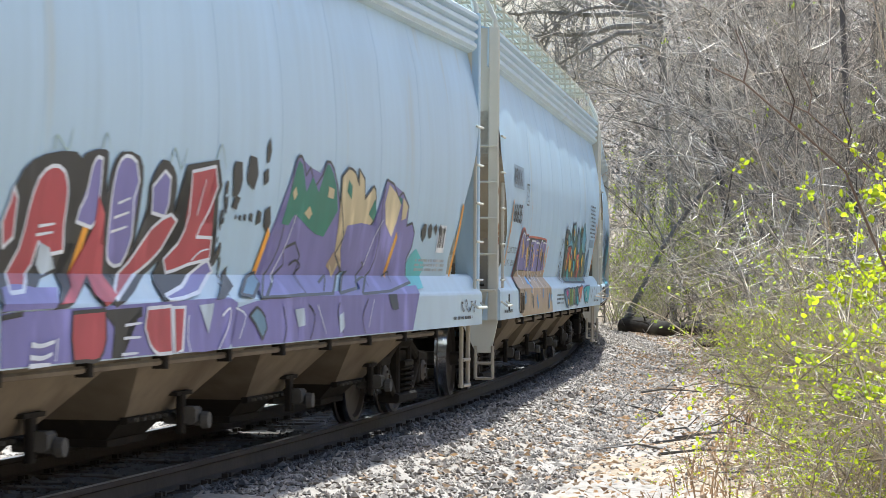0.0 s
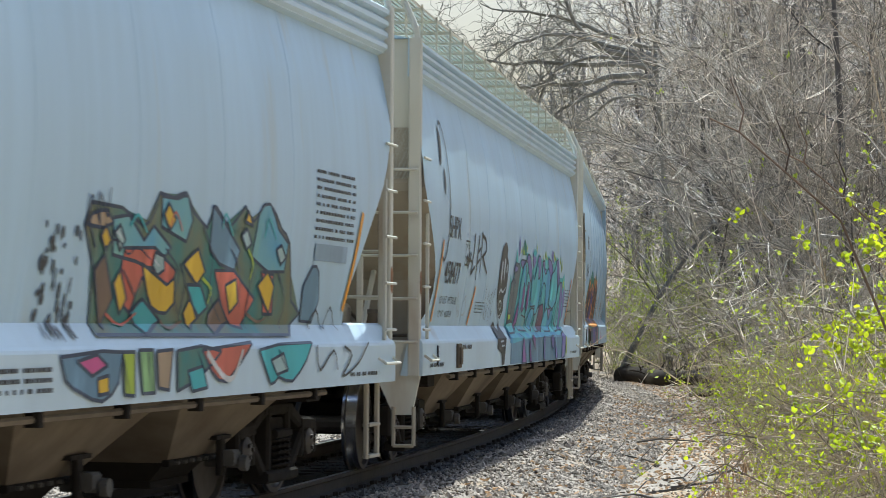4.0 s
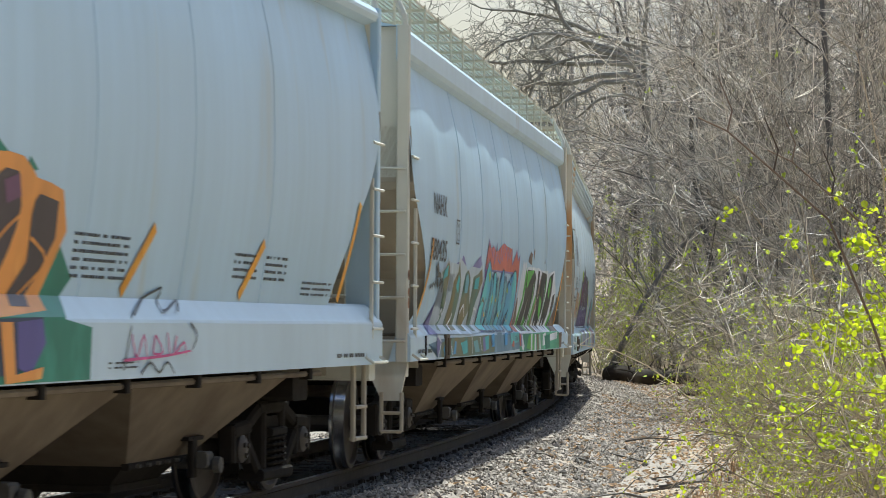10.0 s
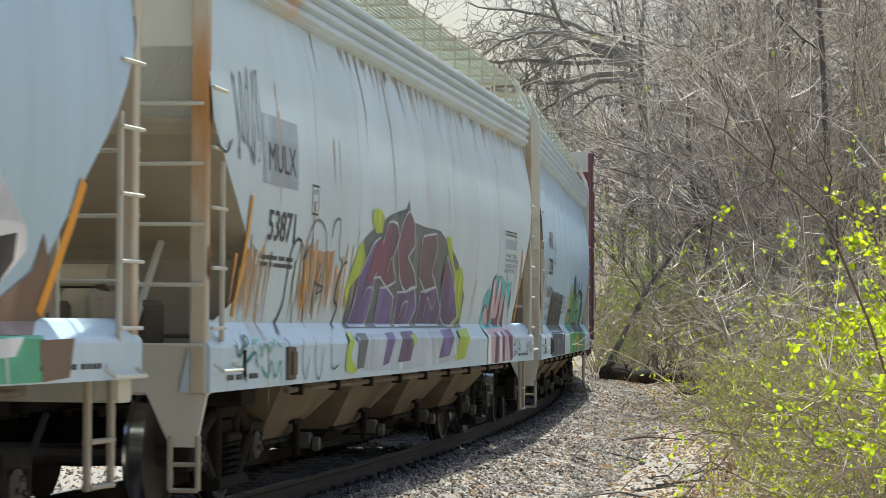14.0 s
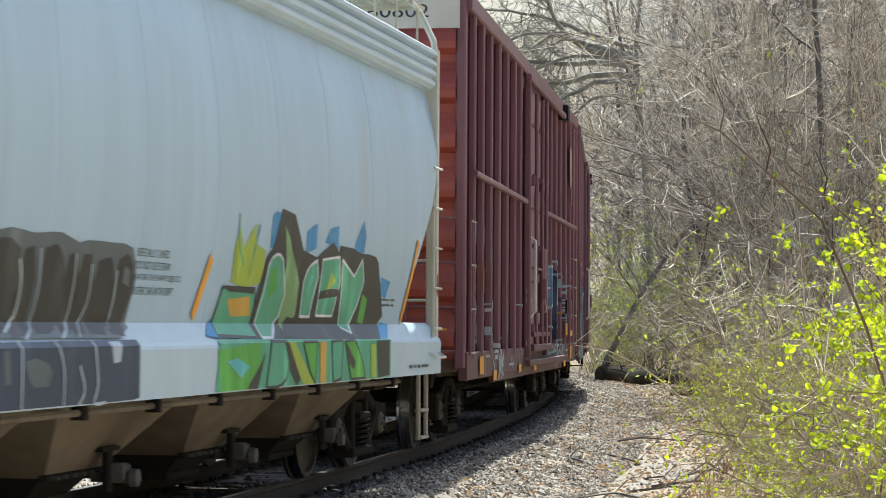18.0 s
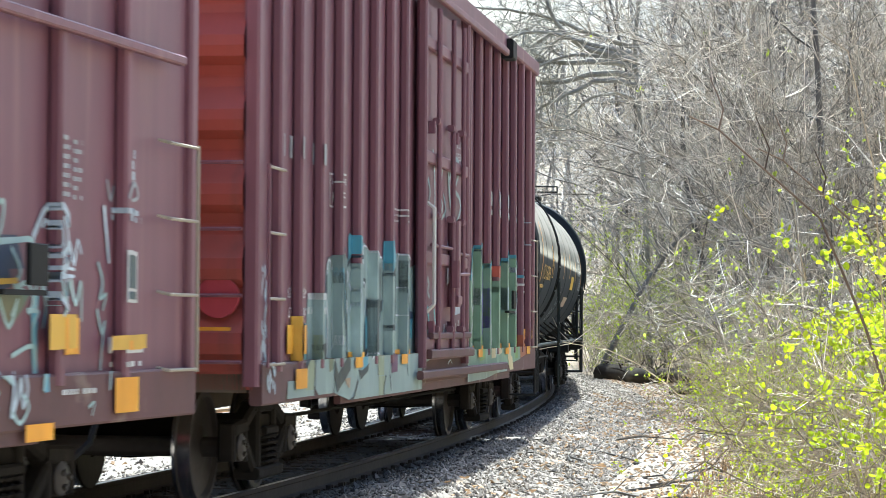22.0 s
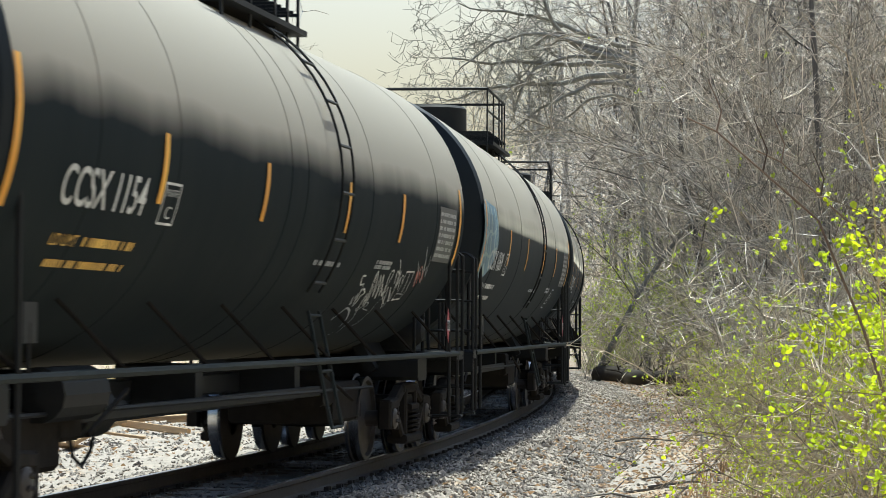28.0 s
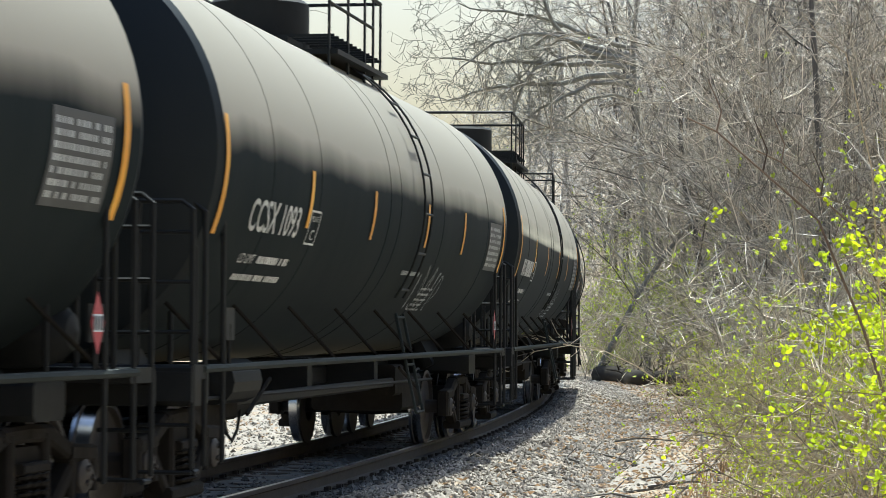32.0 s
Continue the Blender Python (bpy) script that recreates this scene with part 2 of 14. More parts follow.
P = {k: paint("spray_" + k, c) for k, c in dict(
    red=(0.40, 0.05, 0.07), violet=(0.19, 0.175, 0.43), green=(0.016, 0.20, 0.14), cream=(0.62, 0.52, 0.30), white=(0.74, 0.78, 0.84),
    black=(0.016, 0.017, 0.022), orange=(0.72, 0.30, 0.06), yellow=(0.72, 0.46, 0.02), tan=(0.42, 0.31, 0.20), blue=(0.05, 0.30, 0.62),
    teal=(0.06, 0.42, 0.46), aqua=(0.12, 0.50, 0.53), lime=(0.42, 0.55, 0.05), purple=(0.22, 0.08, 0.30), grey=(0.10, 0.13, 0.15),
    brown=(0.17, 0.11, 0.08), leafgreen=(0.10, 0.42, 0.05), pink=(0.60, 0.08, 0.28), navy=(0.02, 0.04, 0.09), slate=(0.24, 0.34, 0.44), umber=(0.050, 0.036, 0.046), indigo=(0.09, 0.075, 0.27), ice=(0.36, 0.50, 0.50),
    coral=(0.55, 0.12, 0.08), paleblue=(0.24, 0.40, 0.50), sage=(0.22, 0.40, 0.16), rustwash=(0.46, 0.33, 0.19), steel=(0.13, 0.25, 0.36), plum=(0.13, 0.05, 0.12), mint=(0.10, 0.42, 0.25), stripe=(0.80, 0.36, 0.02),
    letter=(0.03, 0.035, 0.045), chalk=(0.62, 0.63, 0.62), gold=(0.66, 0.40, 0.05), silver=(0.36, 0.38, 0.40), tealgrey=(0.075, 0.11, 0.12), fog=(0.34, 0.43, 0.49), gloom=(0.030, 0.048, 0.058), blush=(0.55, 0.42, 0.46), mist=(0.28, 0.375, 0.365), sky=(0.11, 0.33, 0.43), meadow=(0.22, 0.34, 0.24), celadon=(0.31, 0.37, 0.25), spring=(0.21, 0.35, 0.12), rustred=(0.36, 0.11, 0.06), pale=(0.46, 0.54, 0.61)).items()}



def faded(name, a, b, scale=2.2):
    """Spray paint that fades from one colour into another in clouds."""
    return mat("spray_" + name, a, b, scale, 0.5, stretch=(1, 1, 0.7), big=0.25, bump=0.03)


P["moss"] = faded("moss", (0.17, 0.13, 0.05), (0.02, 0.17, 0.17))
P["lagoon"] = faded("lagoon", (0.09, 0.30, 0.46), (0.18, 0.37, 0.33))
P["aquafade"] = faded("aquafade", (0.13, 0.52, 0.54), (0.07, 0.27, 0.48))
P["dusk"] = faded("dusk", (0.16, 0.12, 0.34), (0.06, 0.03, 0.09))
P["ember"] = faded("ember", (0.17, 0.04, 0.11), (0.075, 0.065, 0.085))
# ---- shapes ----
class Geo:
    """Collects corners and faces of one mesh."""

    def __init__(self):
        self.v, self.f, self.m = [], [], []

    def face(self, pts, slot=0):
        i = len(self.v)
        self.v += [tuple(p) for p in pts]
        self.f.append(tuple(range(i, i + len(pts))))
        self.m.append(slot)
        return self

    def box(self, c, size, slot=0, bevel=0.0, turn=None):
        """A box with its long edges (along the longest side) bevelled."""
        c, h = Vector(c), [s / 2 for s in size]
        k = max(range(3), key=lambda i: h[i])
        i, j = [n for n in range(3) if n != k]
        b = min(bevel, 0.45 * h[i], 0.45 * h[j]) if bevel else 0
        ring = [(h[i], h[j] - b), (h[i] - b, h[j]), (-h[i] + b, h[j]), (-h[i], h[j] - b), (-h[i], -h[j] + b), (-h[i] + b, -h[j]), (h[i] - b, -h[j]), (h[i], -h[j] + b)] if b else \
            [(h[i], h[j]), (-h[i], h[j]), (-h[i], -h[j]), (h[i], -h[j])]
        n, base = len(ring), len(self.v)
        for s in (-1, 1):
            for p, q in ring:
                w = [0, 0, 0]
                w[i], w[j], w[k] = p, q, s * h[k]
                w = Vector(w)
                self.v.append(tuple(c + (turn @ w if turn else w)))
        flip = (k == 1)
        for a in range(n):
            q = (base + a, base + (a + 1) % n, base + n + (a + 1) % n, base + n + a)
            self.f.append(q[::-1] if flip else q)
        lo, hi = tuple(range(base, base + n)), tuple(range(base + n, base + 2 * n))
        self.f += [lo if flip else lo[::-1], hi[::-1] if flip else hi]
        self.m += [slot] * (n + 2)
        return self

    def tube(self, pts, r, n=6, slot=0, caps=True, r2=None):
        pts = [Vector(p) for p in pts]
        base, last = len(self.v), len(pts) - 1
        side = None
        for i, p in enumerate(pts):
            d = (pts[min(i + 1, last)] - pts[max(i - 1, 0)]).normalized()
            if side is None:
                side = d.orthogonal().normalized()
            side = (side - d * side.dot(d)).normalized()
            up = d.cross(side)
            rr = r if r2 is None else r + (r2 - r) * i / last
            for k in range(n):
                a = 2 * math.pi * k / n
                self.v.append(tuple(p + (side * math.cos(a) + up * math.sin(a)) * rr))
        for i in range(last):
            for k in range(n):
                a, b = base + i * n + k, base + i * n + (k + 1) % n
                self.f.append((a, b, b + n, a + n))
                self.m.append(slot)
        if caps:
            self.f += [tuple(range(base + n - 1, base - 1, -1)), tuple(range(base + last * n, base + last * n + n))]
            self.m += [slot, slot]
        return self

    def turned(self, rows, c, axis="y", n=20, slot=0, slots=None):
        """Turns a line of (along, radius) about an axis through c."""
        base = len(self.v)
        for along, r in rows:
            for k in range(n):
                a = 2 * math.pi * k / n
                p, q = r * math.cos(a), r * math.sin(a)
                w = {"x": (along, p, q), "y": (p, along, q), "z": (p, q, along)}[axis]
                self.v.append((c[0] + w[0], c[1] + w[1], c[2] + w[2]))
        for i in range(len(rows) - 1):
            for k in range(n):
                a, b = base + i * n + k, base + i * n + (k + 1) % n
                self.f.append((a, a + n, b + n, b) if axis != "y" else (a, b, b + n, a + n))
                self.m.append(slots[i] if slots else slot)
        return self

    def strip(self, rows, slot=0, closed=False):
        """A skin over rows of equally many points."""
        base, n = len(self.v), len(rows[0])
        for row in rows:
            self.v += [tuple(p) for p in row]
        for i in range(len(rows) - 1):
            for k in range(n if closed else n - 1):
                a, b = base + i * n + k, base + i * n + (k + 1) % n
                self.f.append((a, b, b + n, a + n))
                self.m.append(slot)
        return self

    def mesh(self, name, mats, smooth=False):
        me = bpy.data.meshes.new(name)
        me.from_pydata(self.v, [], self.f)
        for m in mats if isinstance(mats, (list, tuple)) else [mats]:
            me.materials.append(m)
        if any(self.m):
            me.polygons.foreach_set("material_index", self.m)
        if smooth:
            me.polygons.foreach_set("use_smooth", [True] * len(self.f))
            me.set_sharp_from_angle(angle=radians(35))
        return me


def part(name, g, material, parent, label="", smooth=False, at=None):
    """Links a shape (or a finished mesh) as one mesh object under a thing or a part."""
    ob = new(name, g.mesh(name, material, smooth) if isinstance(g, Geo) else g)
    ob.parent = parent
    if at is not None:
        ob.matrix_basis = at
    return tagged(ob, label)


def thing(name, label, category, group="", kind="", at=None):
    ob = new(name)
    ob.empty_display_size = 0.3
    if at is not None:
        ob.matrix_basis = at
    return tagged(ob, label, category, group, kind)


# ---- the line: bend by bend from behind the camera to far round the curve ----
LS = np.arange(-320.0, 330.0, 0.5)
bend = np.clip(LINE[2] + LINE[3] * LS, 0.0022, 0.0062)
bend[LS < -60] = 0.003
turn = np.concatenate([[0], np.cumsum((bend[1:] + bend[:-1]) * 0.25)])
LT = LINE[1] - (turn - np.interp(0, LS, turn))
LX, LY = np.cumsum(np.sin(LT)) * 0.5, np.cumsum(np.cos(LT)) * 0.5
LX, LY = LX - np.interp(0, LS, LX) + LINE[0], LY - np.interp(0, LS, LY) + 30.0


def on_line(s, off=0.0, z=0.0):
    """The point at s metres along the line, off metres to the camera's side of it."""
    t = np.interp(s, LS, LT)
    return Vector((np.interp(s, LS, LX) + off * math.cos(t), np.interp(s, LS, LY) - off * math.sin(t), z))


def off_line(x, y):
    """Signed distance from the middle of the line, positive on the camera's side."""
    x, y = np.atleast_1d(np.asarray(x, float)), np.atleast_1d(np.asarray(y, float))
    px, py, pt = LX[::4], LY[::4], LT[::4]
    out = np.empty(len(x))
    for i in range(0, len(x), 4000):
        dx, dy = x[i:i + 4000, None] - px, y[i:i + 4000, None] - py
        k = (dx * dx + dy * dy).argmin(1)
        r = np.arange(len(k))
        out[i:i + 4000] = dx[r, k] * np.cos(pt[k]) - dy[r, k] * np.sin(pt[k])
        far = np.hypot(dx[r, k], dy[r, k])
        out[i:i + 4000] = np.where(far > np.abs(out[i:i + 4000]) + 3, np.sign(out[i:i + 4000]) * far, out[i:i + 4000])
    return out


SHAPE = [(-400, 3.0), (-60, 1.5), (-25, 0.2), (-12, -0.30), (-5, -0.42), (-2.6, -0.36), (-1.7, -0.20), (-0.95, -0.19), (-0.7, -0.195), (0, -0.182), (0.7, -0.195), (0.88, -0.20), (1.00, -0.180), (1.50, -0.172), (1.80, -0.245),
         (2.7, -0.50), (4.2, -0.56), (5.5, -0.40), (8, -0.05), (13, 0.8), (20, 3.0), (35, 10.0), (60, 21.0), (120, 33.0), (400, 40.0)]


def ground_at(x, y):
    o = off_line(x, y)
    z = np.interp(o, [p[0] for p in SHAPE], [p[1] for p in SHAPE])
    x, y = np.atleast_1d(x), np.atleast_1d(y)
    lump = 0.10 * np.sin(x * 0.9 + 1.3) * np.sin(y * 0.7) + 0.05 * np.sin(x * 2.3 + y * 1.9)
    return z + lump * np.clip((np.abs(o) - 4.0) / 3.0, 0, 1)


def build_ground():
    xs = np.concatenate([[-900, -500, -300, -200, -140, -100, -75, -55, -42, -34], np.arange(-28, -12, 1.0), np.arange(-12, 12, 0.2), np.arange(12, 30, 1.0), [34, 42, 55, 75, 100, 140, 200, 300, 500, 900]])
    ys = np.concatenate([[-900, -500, -300, -200, -140, -100, -70, -50, -35, -25], np.arange(-18, 14, 1.0), np.arange(14, 80, 0.3), np.arange(80, 130, 1.0), [135, 145, 160, 180, 210, 250, 300, 400, 600, 1000, 2500]])
    gx, gy = np.meshgrid(xs, ys)
    gz = ground_at(gx.ravel(), gy.ravel())
    o = off_line(gx.ravel(), gy.ravel())
    near = (np.abs(o) < 6) & (gy.ravel() > 10) & (gy.ravel() < 120)
    rnd = np.random.RandomState(3)
    gz = gz + near * rnd.normal(0, 0.012, len(gz))
    me = bpy.data.meshes.new("ground")
    n, w = len(ys), len(xs)
    quads = [(j * w + i, j * w + i + 1, (j + 1) * w + i + 1, (j + 1) * w + i) for j in range(n - 1) for i in range(w - 1)]
    me.from_pydata(np.stack([gx.ravel(), gy.ravel(), gz], 1).tolist(), [], quads)
    me.materials.append(M_BALLAST)
    me.materials.append(M_LITTER)
    me.materials.append(M_OILY_SHADED)
    edge = 3.9 + 0.9 * np.sin(gy.ravel() * 0.43) + 0.6 * np.sin(gy.ravel() * 1.37 + gx.ravel())
    stone = (o < edge) & (o > -9 + 1.5 * np.sin(gy.ravel() * 0.3))
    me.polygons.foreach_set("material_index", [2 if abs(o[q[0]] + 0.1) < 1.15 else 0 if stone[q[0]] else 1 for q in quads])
    me.polygons.foreach_set("use_smooth", [True] * len(quads))
    tagged(new("ground", me), "grey crushed stone trackbed running into brown leaf litter", "ground", kind="structure")


def build_track():
    root = thing("railway_track", "single railway line with worn rails on dark wooden ties", "railway track", kind="structure")
    prof = [(-0.07, -0.17), (0.07, -0.17), (0.07, -0.158), (0.012, -0.14), (0.010, -0.05), (0.036, -0.036), (0.037, -0.008), (0.028, 0.0), (-0.028, 0.0), (-0.037, -0.008), (-0.036, -0.036), (-0.010, -0.05), (-0.012, -0.14), (-0.07, -0.158)]
    for off in (0.755, -0.755):
        g = Geo()
        rows = [[on_line(s, off + a, z) for a, z in prof] for s in np.concatenate([np.arange(-300, -30, 6.0), np.arange(-30, 110, 0.8), np.arange(110, 320, 6.0)])]
        g.strip(rows, closed=True)
        n = len(prof)
        g.m = [1 if (k % n) == 7 else 0 for k in range(len(g.f))]
        part("rail", g, [M_RAIL, M_RAIL_TOP], root, "rusty steel rail with a bright worn head", smooth=True)
    tie = Geo().box((0, 0, -0.265), (2.6, 0.23, 0.18), bevel=0.02).mesh("tie", M_TIE)
    plate = Geo().box((0, 0, -0.174), (0.36, 0.18, 0.016), bevel=0.005)
    for sx in (-0.12, 0.12):
        plate.box((sx, 0.05, -0.150), (0.05, 0.03, 0.04)).box((sx, -0.05, -0.150), (0.05, 0.03, 0.04))
    plate = plate.mesh("tie_plate", M_RAIL)
    rest = Geo()
    rnd = random.Random(5)
    for i in range(-290, 520):
        s = i * 0.56
        p, t = on_line(s), float(np.interp(s, LS, LT))
        m = pose(p.x, p.y, rnd.uniform(-0.012, 0.008), rz=-math.degrees(t) + rnd.uniform(-1.5, 1.5))
        if -14 < s < 66:
            ob = part("tie", tie, None, root, at=m)
            for off in (0.755, -0.755):
                part("tie_plate", plate, None, ob, at=pose(off, 0, 0))
        else:
            rest.box(m @ Vector((0, 0, -0.265)), (2.6, 0.23, 0.18), turn=m.to_3x3())
    tagged(part("tie_row", rest, M_TIE, root), kind="stuff")


def stone_shape(rnd, r):
    pts = []
    for x, y, z in ((1, 0, 0), (-1, 0, 0), (0, 1, 0), (0, -1, 0), (0, 0, 1), (0, 0, -1)):
        k = r * rnd.uniform(0.6, 1.25)
        pts.append(Vector((x * k + rnd.uniform(-.3, .3) * r, y * k + rnd.uniform(-.3, .3) * r, z * k * 0.75)))
    return pts


OCT = ((0, 2, 4), (2, 1, 4), (1, 3, 4), (3, 0, 4), (2, 0, 5), (1, 2, 5), (3, 1, 5), (0, 3, 5))


def build_stones():
    """Loose crushed stone, thickest beside the near rail."""
    rnd = random.Random(8)
    g = Geo()
    shapes = [stone_shape(rnd, 1.0) for _ in range(40)]
    dark = Geo()
    spots = []
    for lo, hi, s0, s1, n in ((-0.65, 0.65, -14, 40, 3500), (0.85, 3.0, -12, 22, 20000), (0.85, 3.4, 22, 75, 11000), (2.6, 5.2, -6, 60, 7000), (-8.5, -0.85, -14, 46, 15000)):
        for _ in range(n):
            spots.append((rnd.uniform(s0, s1), rnd.uniform(lo, hi), rnd.uniform(0.014, 0.032) if rnd.random() < 0.95 else rnd.uniform(0.032, 0.06)))
    pos = [on_line(s, o) for s, o, _ in spots]
    zs = ground_at([p.x for p in pos], [p.y for p in pos])
    for (s, o, r), p, z in zip(spots, pos, zs):
        a, base = rnd.uniform(0, 6.28), len(g.v)
        ca, sa = math.cos(a) * r, math.sin(a) * r
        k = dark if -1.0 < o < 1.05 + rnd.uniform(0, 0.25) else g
        base = len(k.v)
        for q in shapes[rnd.randrange(40)]:
            k.v.append((p.x + q.x * ca - q.y * sa, p.y + q.x * sa + q.y * ca, z + r * 0.3 + q.z * r))
        k.f += [(base + a, base + b, base + c) for a, b, c in OCT]
    dark.m = [0] * len(dark.f)
    tagged(new("oily_ballast_stones", dark.mesh("oily_ballast_stones", M_STONE_DARK)), "dark oily stone between the rails, shade of the train in its colour", "ballast", kind="stuff")
    g.m = [0] * len(g.f)
    ob = new("ballast_stones", g.mesh("ballast_stones", M_STONE))
    tagged(ob, "loose grey crushed stone beside the rails", "ballast", kind="stuff")


build_ground()
build_track()
build_stones()

# ---- rolling stock: x runs towards the tail of the train, -y faces the camera, z = 0 on the rails ----
WHEELSETS = []          # (wheelset, its place in the truck, its car)


def wheelset(parent, x):
    g = Geo()
    for s in (-1, 1):
        y = 0.755 * s
        g.turned([(y + s * -0.085, 0.20), (y + s * -0.075, 0.476), (y - s * 0.045, 0.482), (y - s * 0.035, 0.458), (y + s * 0.07, 0.452), (y + s * 0.075, 0.41), (y + s * 0.035, 0.39), (y + s * 0.02, 0.22), (y + s * 0.06, 0.13), (y + s * 0.06, 0.0)],
                 (0, 0, 0), n=28, slots=[0, 1, 0, 1, 0, 0, 0, 0, 0])
    g.tube([(0, -1.05, 0), (0, 1.05, 0)], 0.085, 10)
    for s in (-1, 1):
        g.turned([(s * 1.0, 0.0), (s * 1.0, 0.115), (s * 1.13, 0.115), (s * 1.15, 0.09), (s * 1.16, 0.0)], (0, 0, 0), n=14)
        for k in range(3):
            a = k * 2.094
            g.box((0.055 * math.cos(a), s * 1.165, 0.055 * math.sin(a)), (0.03, 0.02, 0.03))
    me = bpy.data.meshes.get("wheelset_mesh")
    if me is None:
        me = g.mesh("wheelset_mesh", [M_WHEEL, M_TREAD], smooth=True)
    ob = part("wheelset", me, None, parent, "steel wheels with bright worn treads", at=pose(x, 0, 0.457))
    return ob


def side_frame_shape():
    """A cast truck side: arched top, deep middle with an opening for the springs, pedestal jaws over the bearings."""
    g = Geo()
    half = [(0, 0.78), (0.34, 0.78), (0.62, 0.68), (0.80, 0.66), (1.06, 0.64), (1.10, 0.56), (1.06, 0.45), (1.03, 0.36)]
    low = [(0, 0.20), (0.30, 0.20), (0.46, 0.27), (0.62, 0.42), (0.72, 0.50), (0.74, 0.36), (0.76, 0.34), (1.02, 0.34)]
    # outer casting as bars, so that windows stay open
    def bar(a, b, w, d=0.10):
        a, b = Vector((a[0], 0, a[1])), Vector((b[0], 0, b[1]))
        m = (b - a).to_track_quat("X", "Z").to_matrix()
        g.box((a + b) / 2, ((b - a).length + w * 0.6, d, w), bevel=0.025, turn=m)
    for s in (-1, 1):
        bar((0, 0.77), (s * 0.36, 0.76), 0.11, 0.14)
        bar((s * 0.34, 0.76), (s * 0.72, 0.62), 0.12, 0.13)
        bar((s * 0.70, 0.62), (s * 1.04, 0.60), 0.12, 0.15)
        bar((s * 1.08, 0.62), (s * 1.08, 0.38), 0.09, 0.14)
        bar((s * 0.72, 0.60), (s * 0.70, 0.36), 0.09, 0.14)
        bar((s * 0.72, 0.52), (s * 0.36, 0.24), 0.11, 0.13)
        bar((s * 0.27, 0.74), (s * 0.27, 0.24), 0.10, 0.15)
    bar((-0.40, 0.215), (0.40, 0.215), 0.10, 0.22)
    return g.mesh("side_frame_mesh", M_TRUCK)


def spring_shape():
    pts = [(0.055 * math.cos(a), 0.055 * math.sin(a), 0.27 + 0.26 * a / (2 * math.pi * 5)) for a in np.linspace(0, 2 * math.pi * 5, 41)]
    return Geo().tube(pts, 0.014, 4, caps=False).mesh("spring_mesh", M_TRUCK)


SIDE_FRAME, SPRING = side_frame_shape(), spring_shape()
SPRING_CAP = Geo().box((0, 0, 0.56), (0.42, 0.24, 0.07), bevel=0.02).mesh("spring_cap_mesh", M_TRUCK)
BOLT = Geo().turned([(-0.02, 0.0), (-0.02, 0.016), (0.02, 0.016), (0.02, 0.0)], (0, 0, 0), "y", 6).mesh("bolt_mesh", M_CAPSTAN)


def truck(car, x):
    g = Geo().box((0, 0, 0.58), (0.42, 2.2, 0.22), bevel=0.04).turned([(0.68, 0.0), (0.68, 0.19), (0.76, 0.19), (0.76, 0.0)], (0, 0, 0), "z", 14)
    me = bpy.data.meshes.get("bolster_mesh") or g.mesh("bolster_mesh", M_TRUCK)
    t = part("truck", me, None, car, "dark greasy cast steel truck", at=pose(x, 0, 0))
    for s in (-1, 1):
        part("side_frame", SIDE_FRAME, None, t, at=pose(0, s * 1.06, 0))
        part("spring_cap", SPRING_CAP, None, t, at=pose(0, s * 1.06, 0))
        for sx in (-0.13, 0.0, 0.13):
            for sy in (-0.07, 0.07):
                part("spring", SPRING, None, t, at=pose(sx, s * 1.06 + sy, 0))
    for wx in (-0.89, 0.89):
        WHEELSETS.append((wheelset(t, wx), (wx, 0, 0.457), car))
    me = bpy.data.meshes.get("brake_beam_mesh")
    if me is None:
        b = Geo()
        for s in (-1, 1):
            b.tube([(s * 0.36, -0.72, 0.40), (s * 0.30, 0, 0.36), (s * 0.36, 0.72, 0.40)], 0.035, 6)
            for y in (-0.755, 0.755):
                b.box((s * 0.40, y, 0.46), (0.06, 0.10, 0.34), bevel=0.02)
        me = b.mesh("brake_beam_mesh", M_TRUCK)
    part("brake_beam", me, None, t)


def coupler(car, x, s):
    g = Geo().box((x + s * 0.15, 0, 0.84), (0.75, 0.16, 0.16), bevel=0.03).box((x + s * 0.56, 0.03, 0.84), (0.22, 0.30, 0.28), bevel=0.05).box((x + s * 0.66, -0.12, 0.84), (0.20, 0.10, 0.28), bevel=0.04)
    part("coupler", g, M_TRUCK, car)
    h = Geo().tube([(x, -0.35, 0.80), (x + s * 0.25, -0.34, 0.55), (x + s * 0.5, -0.22, 0.38), (x + s * 0.70, -0.08, 0.40)], 0.028, 6)
    part("brake_hose", h, M_BLACK_TRIM, car)


def lined(pts, t):
    return np.interp(t, [p[0] for p in pts], [p[1] for p in pts])


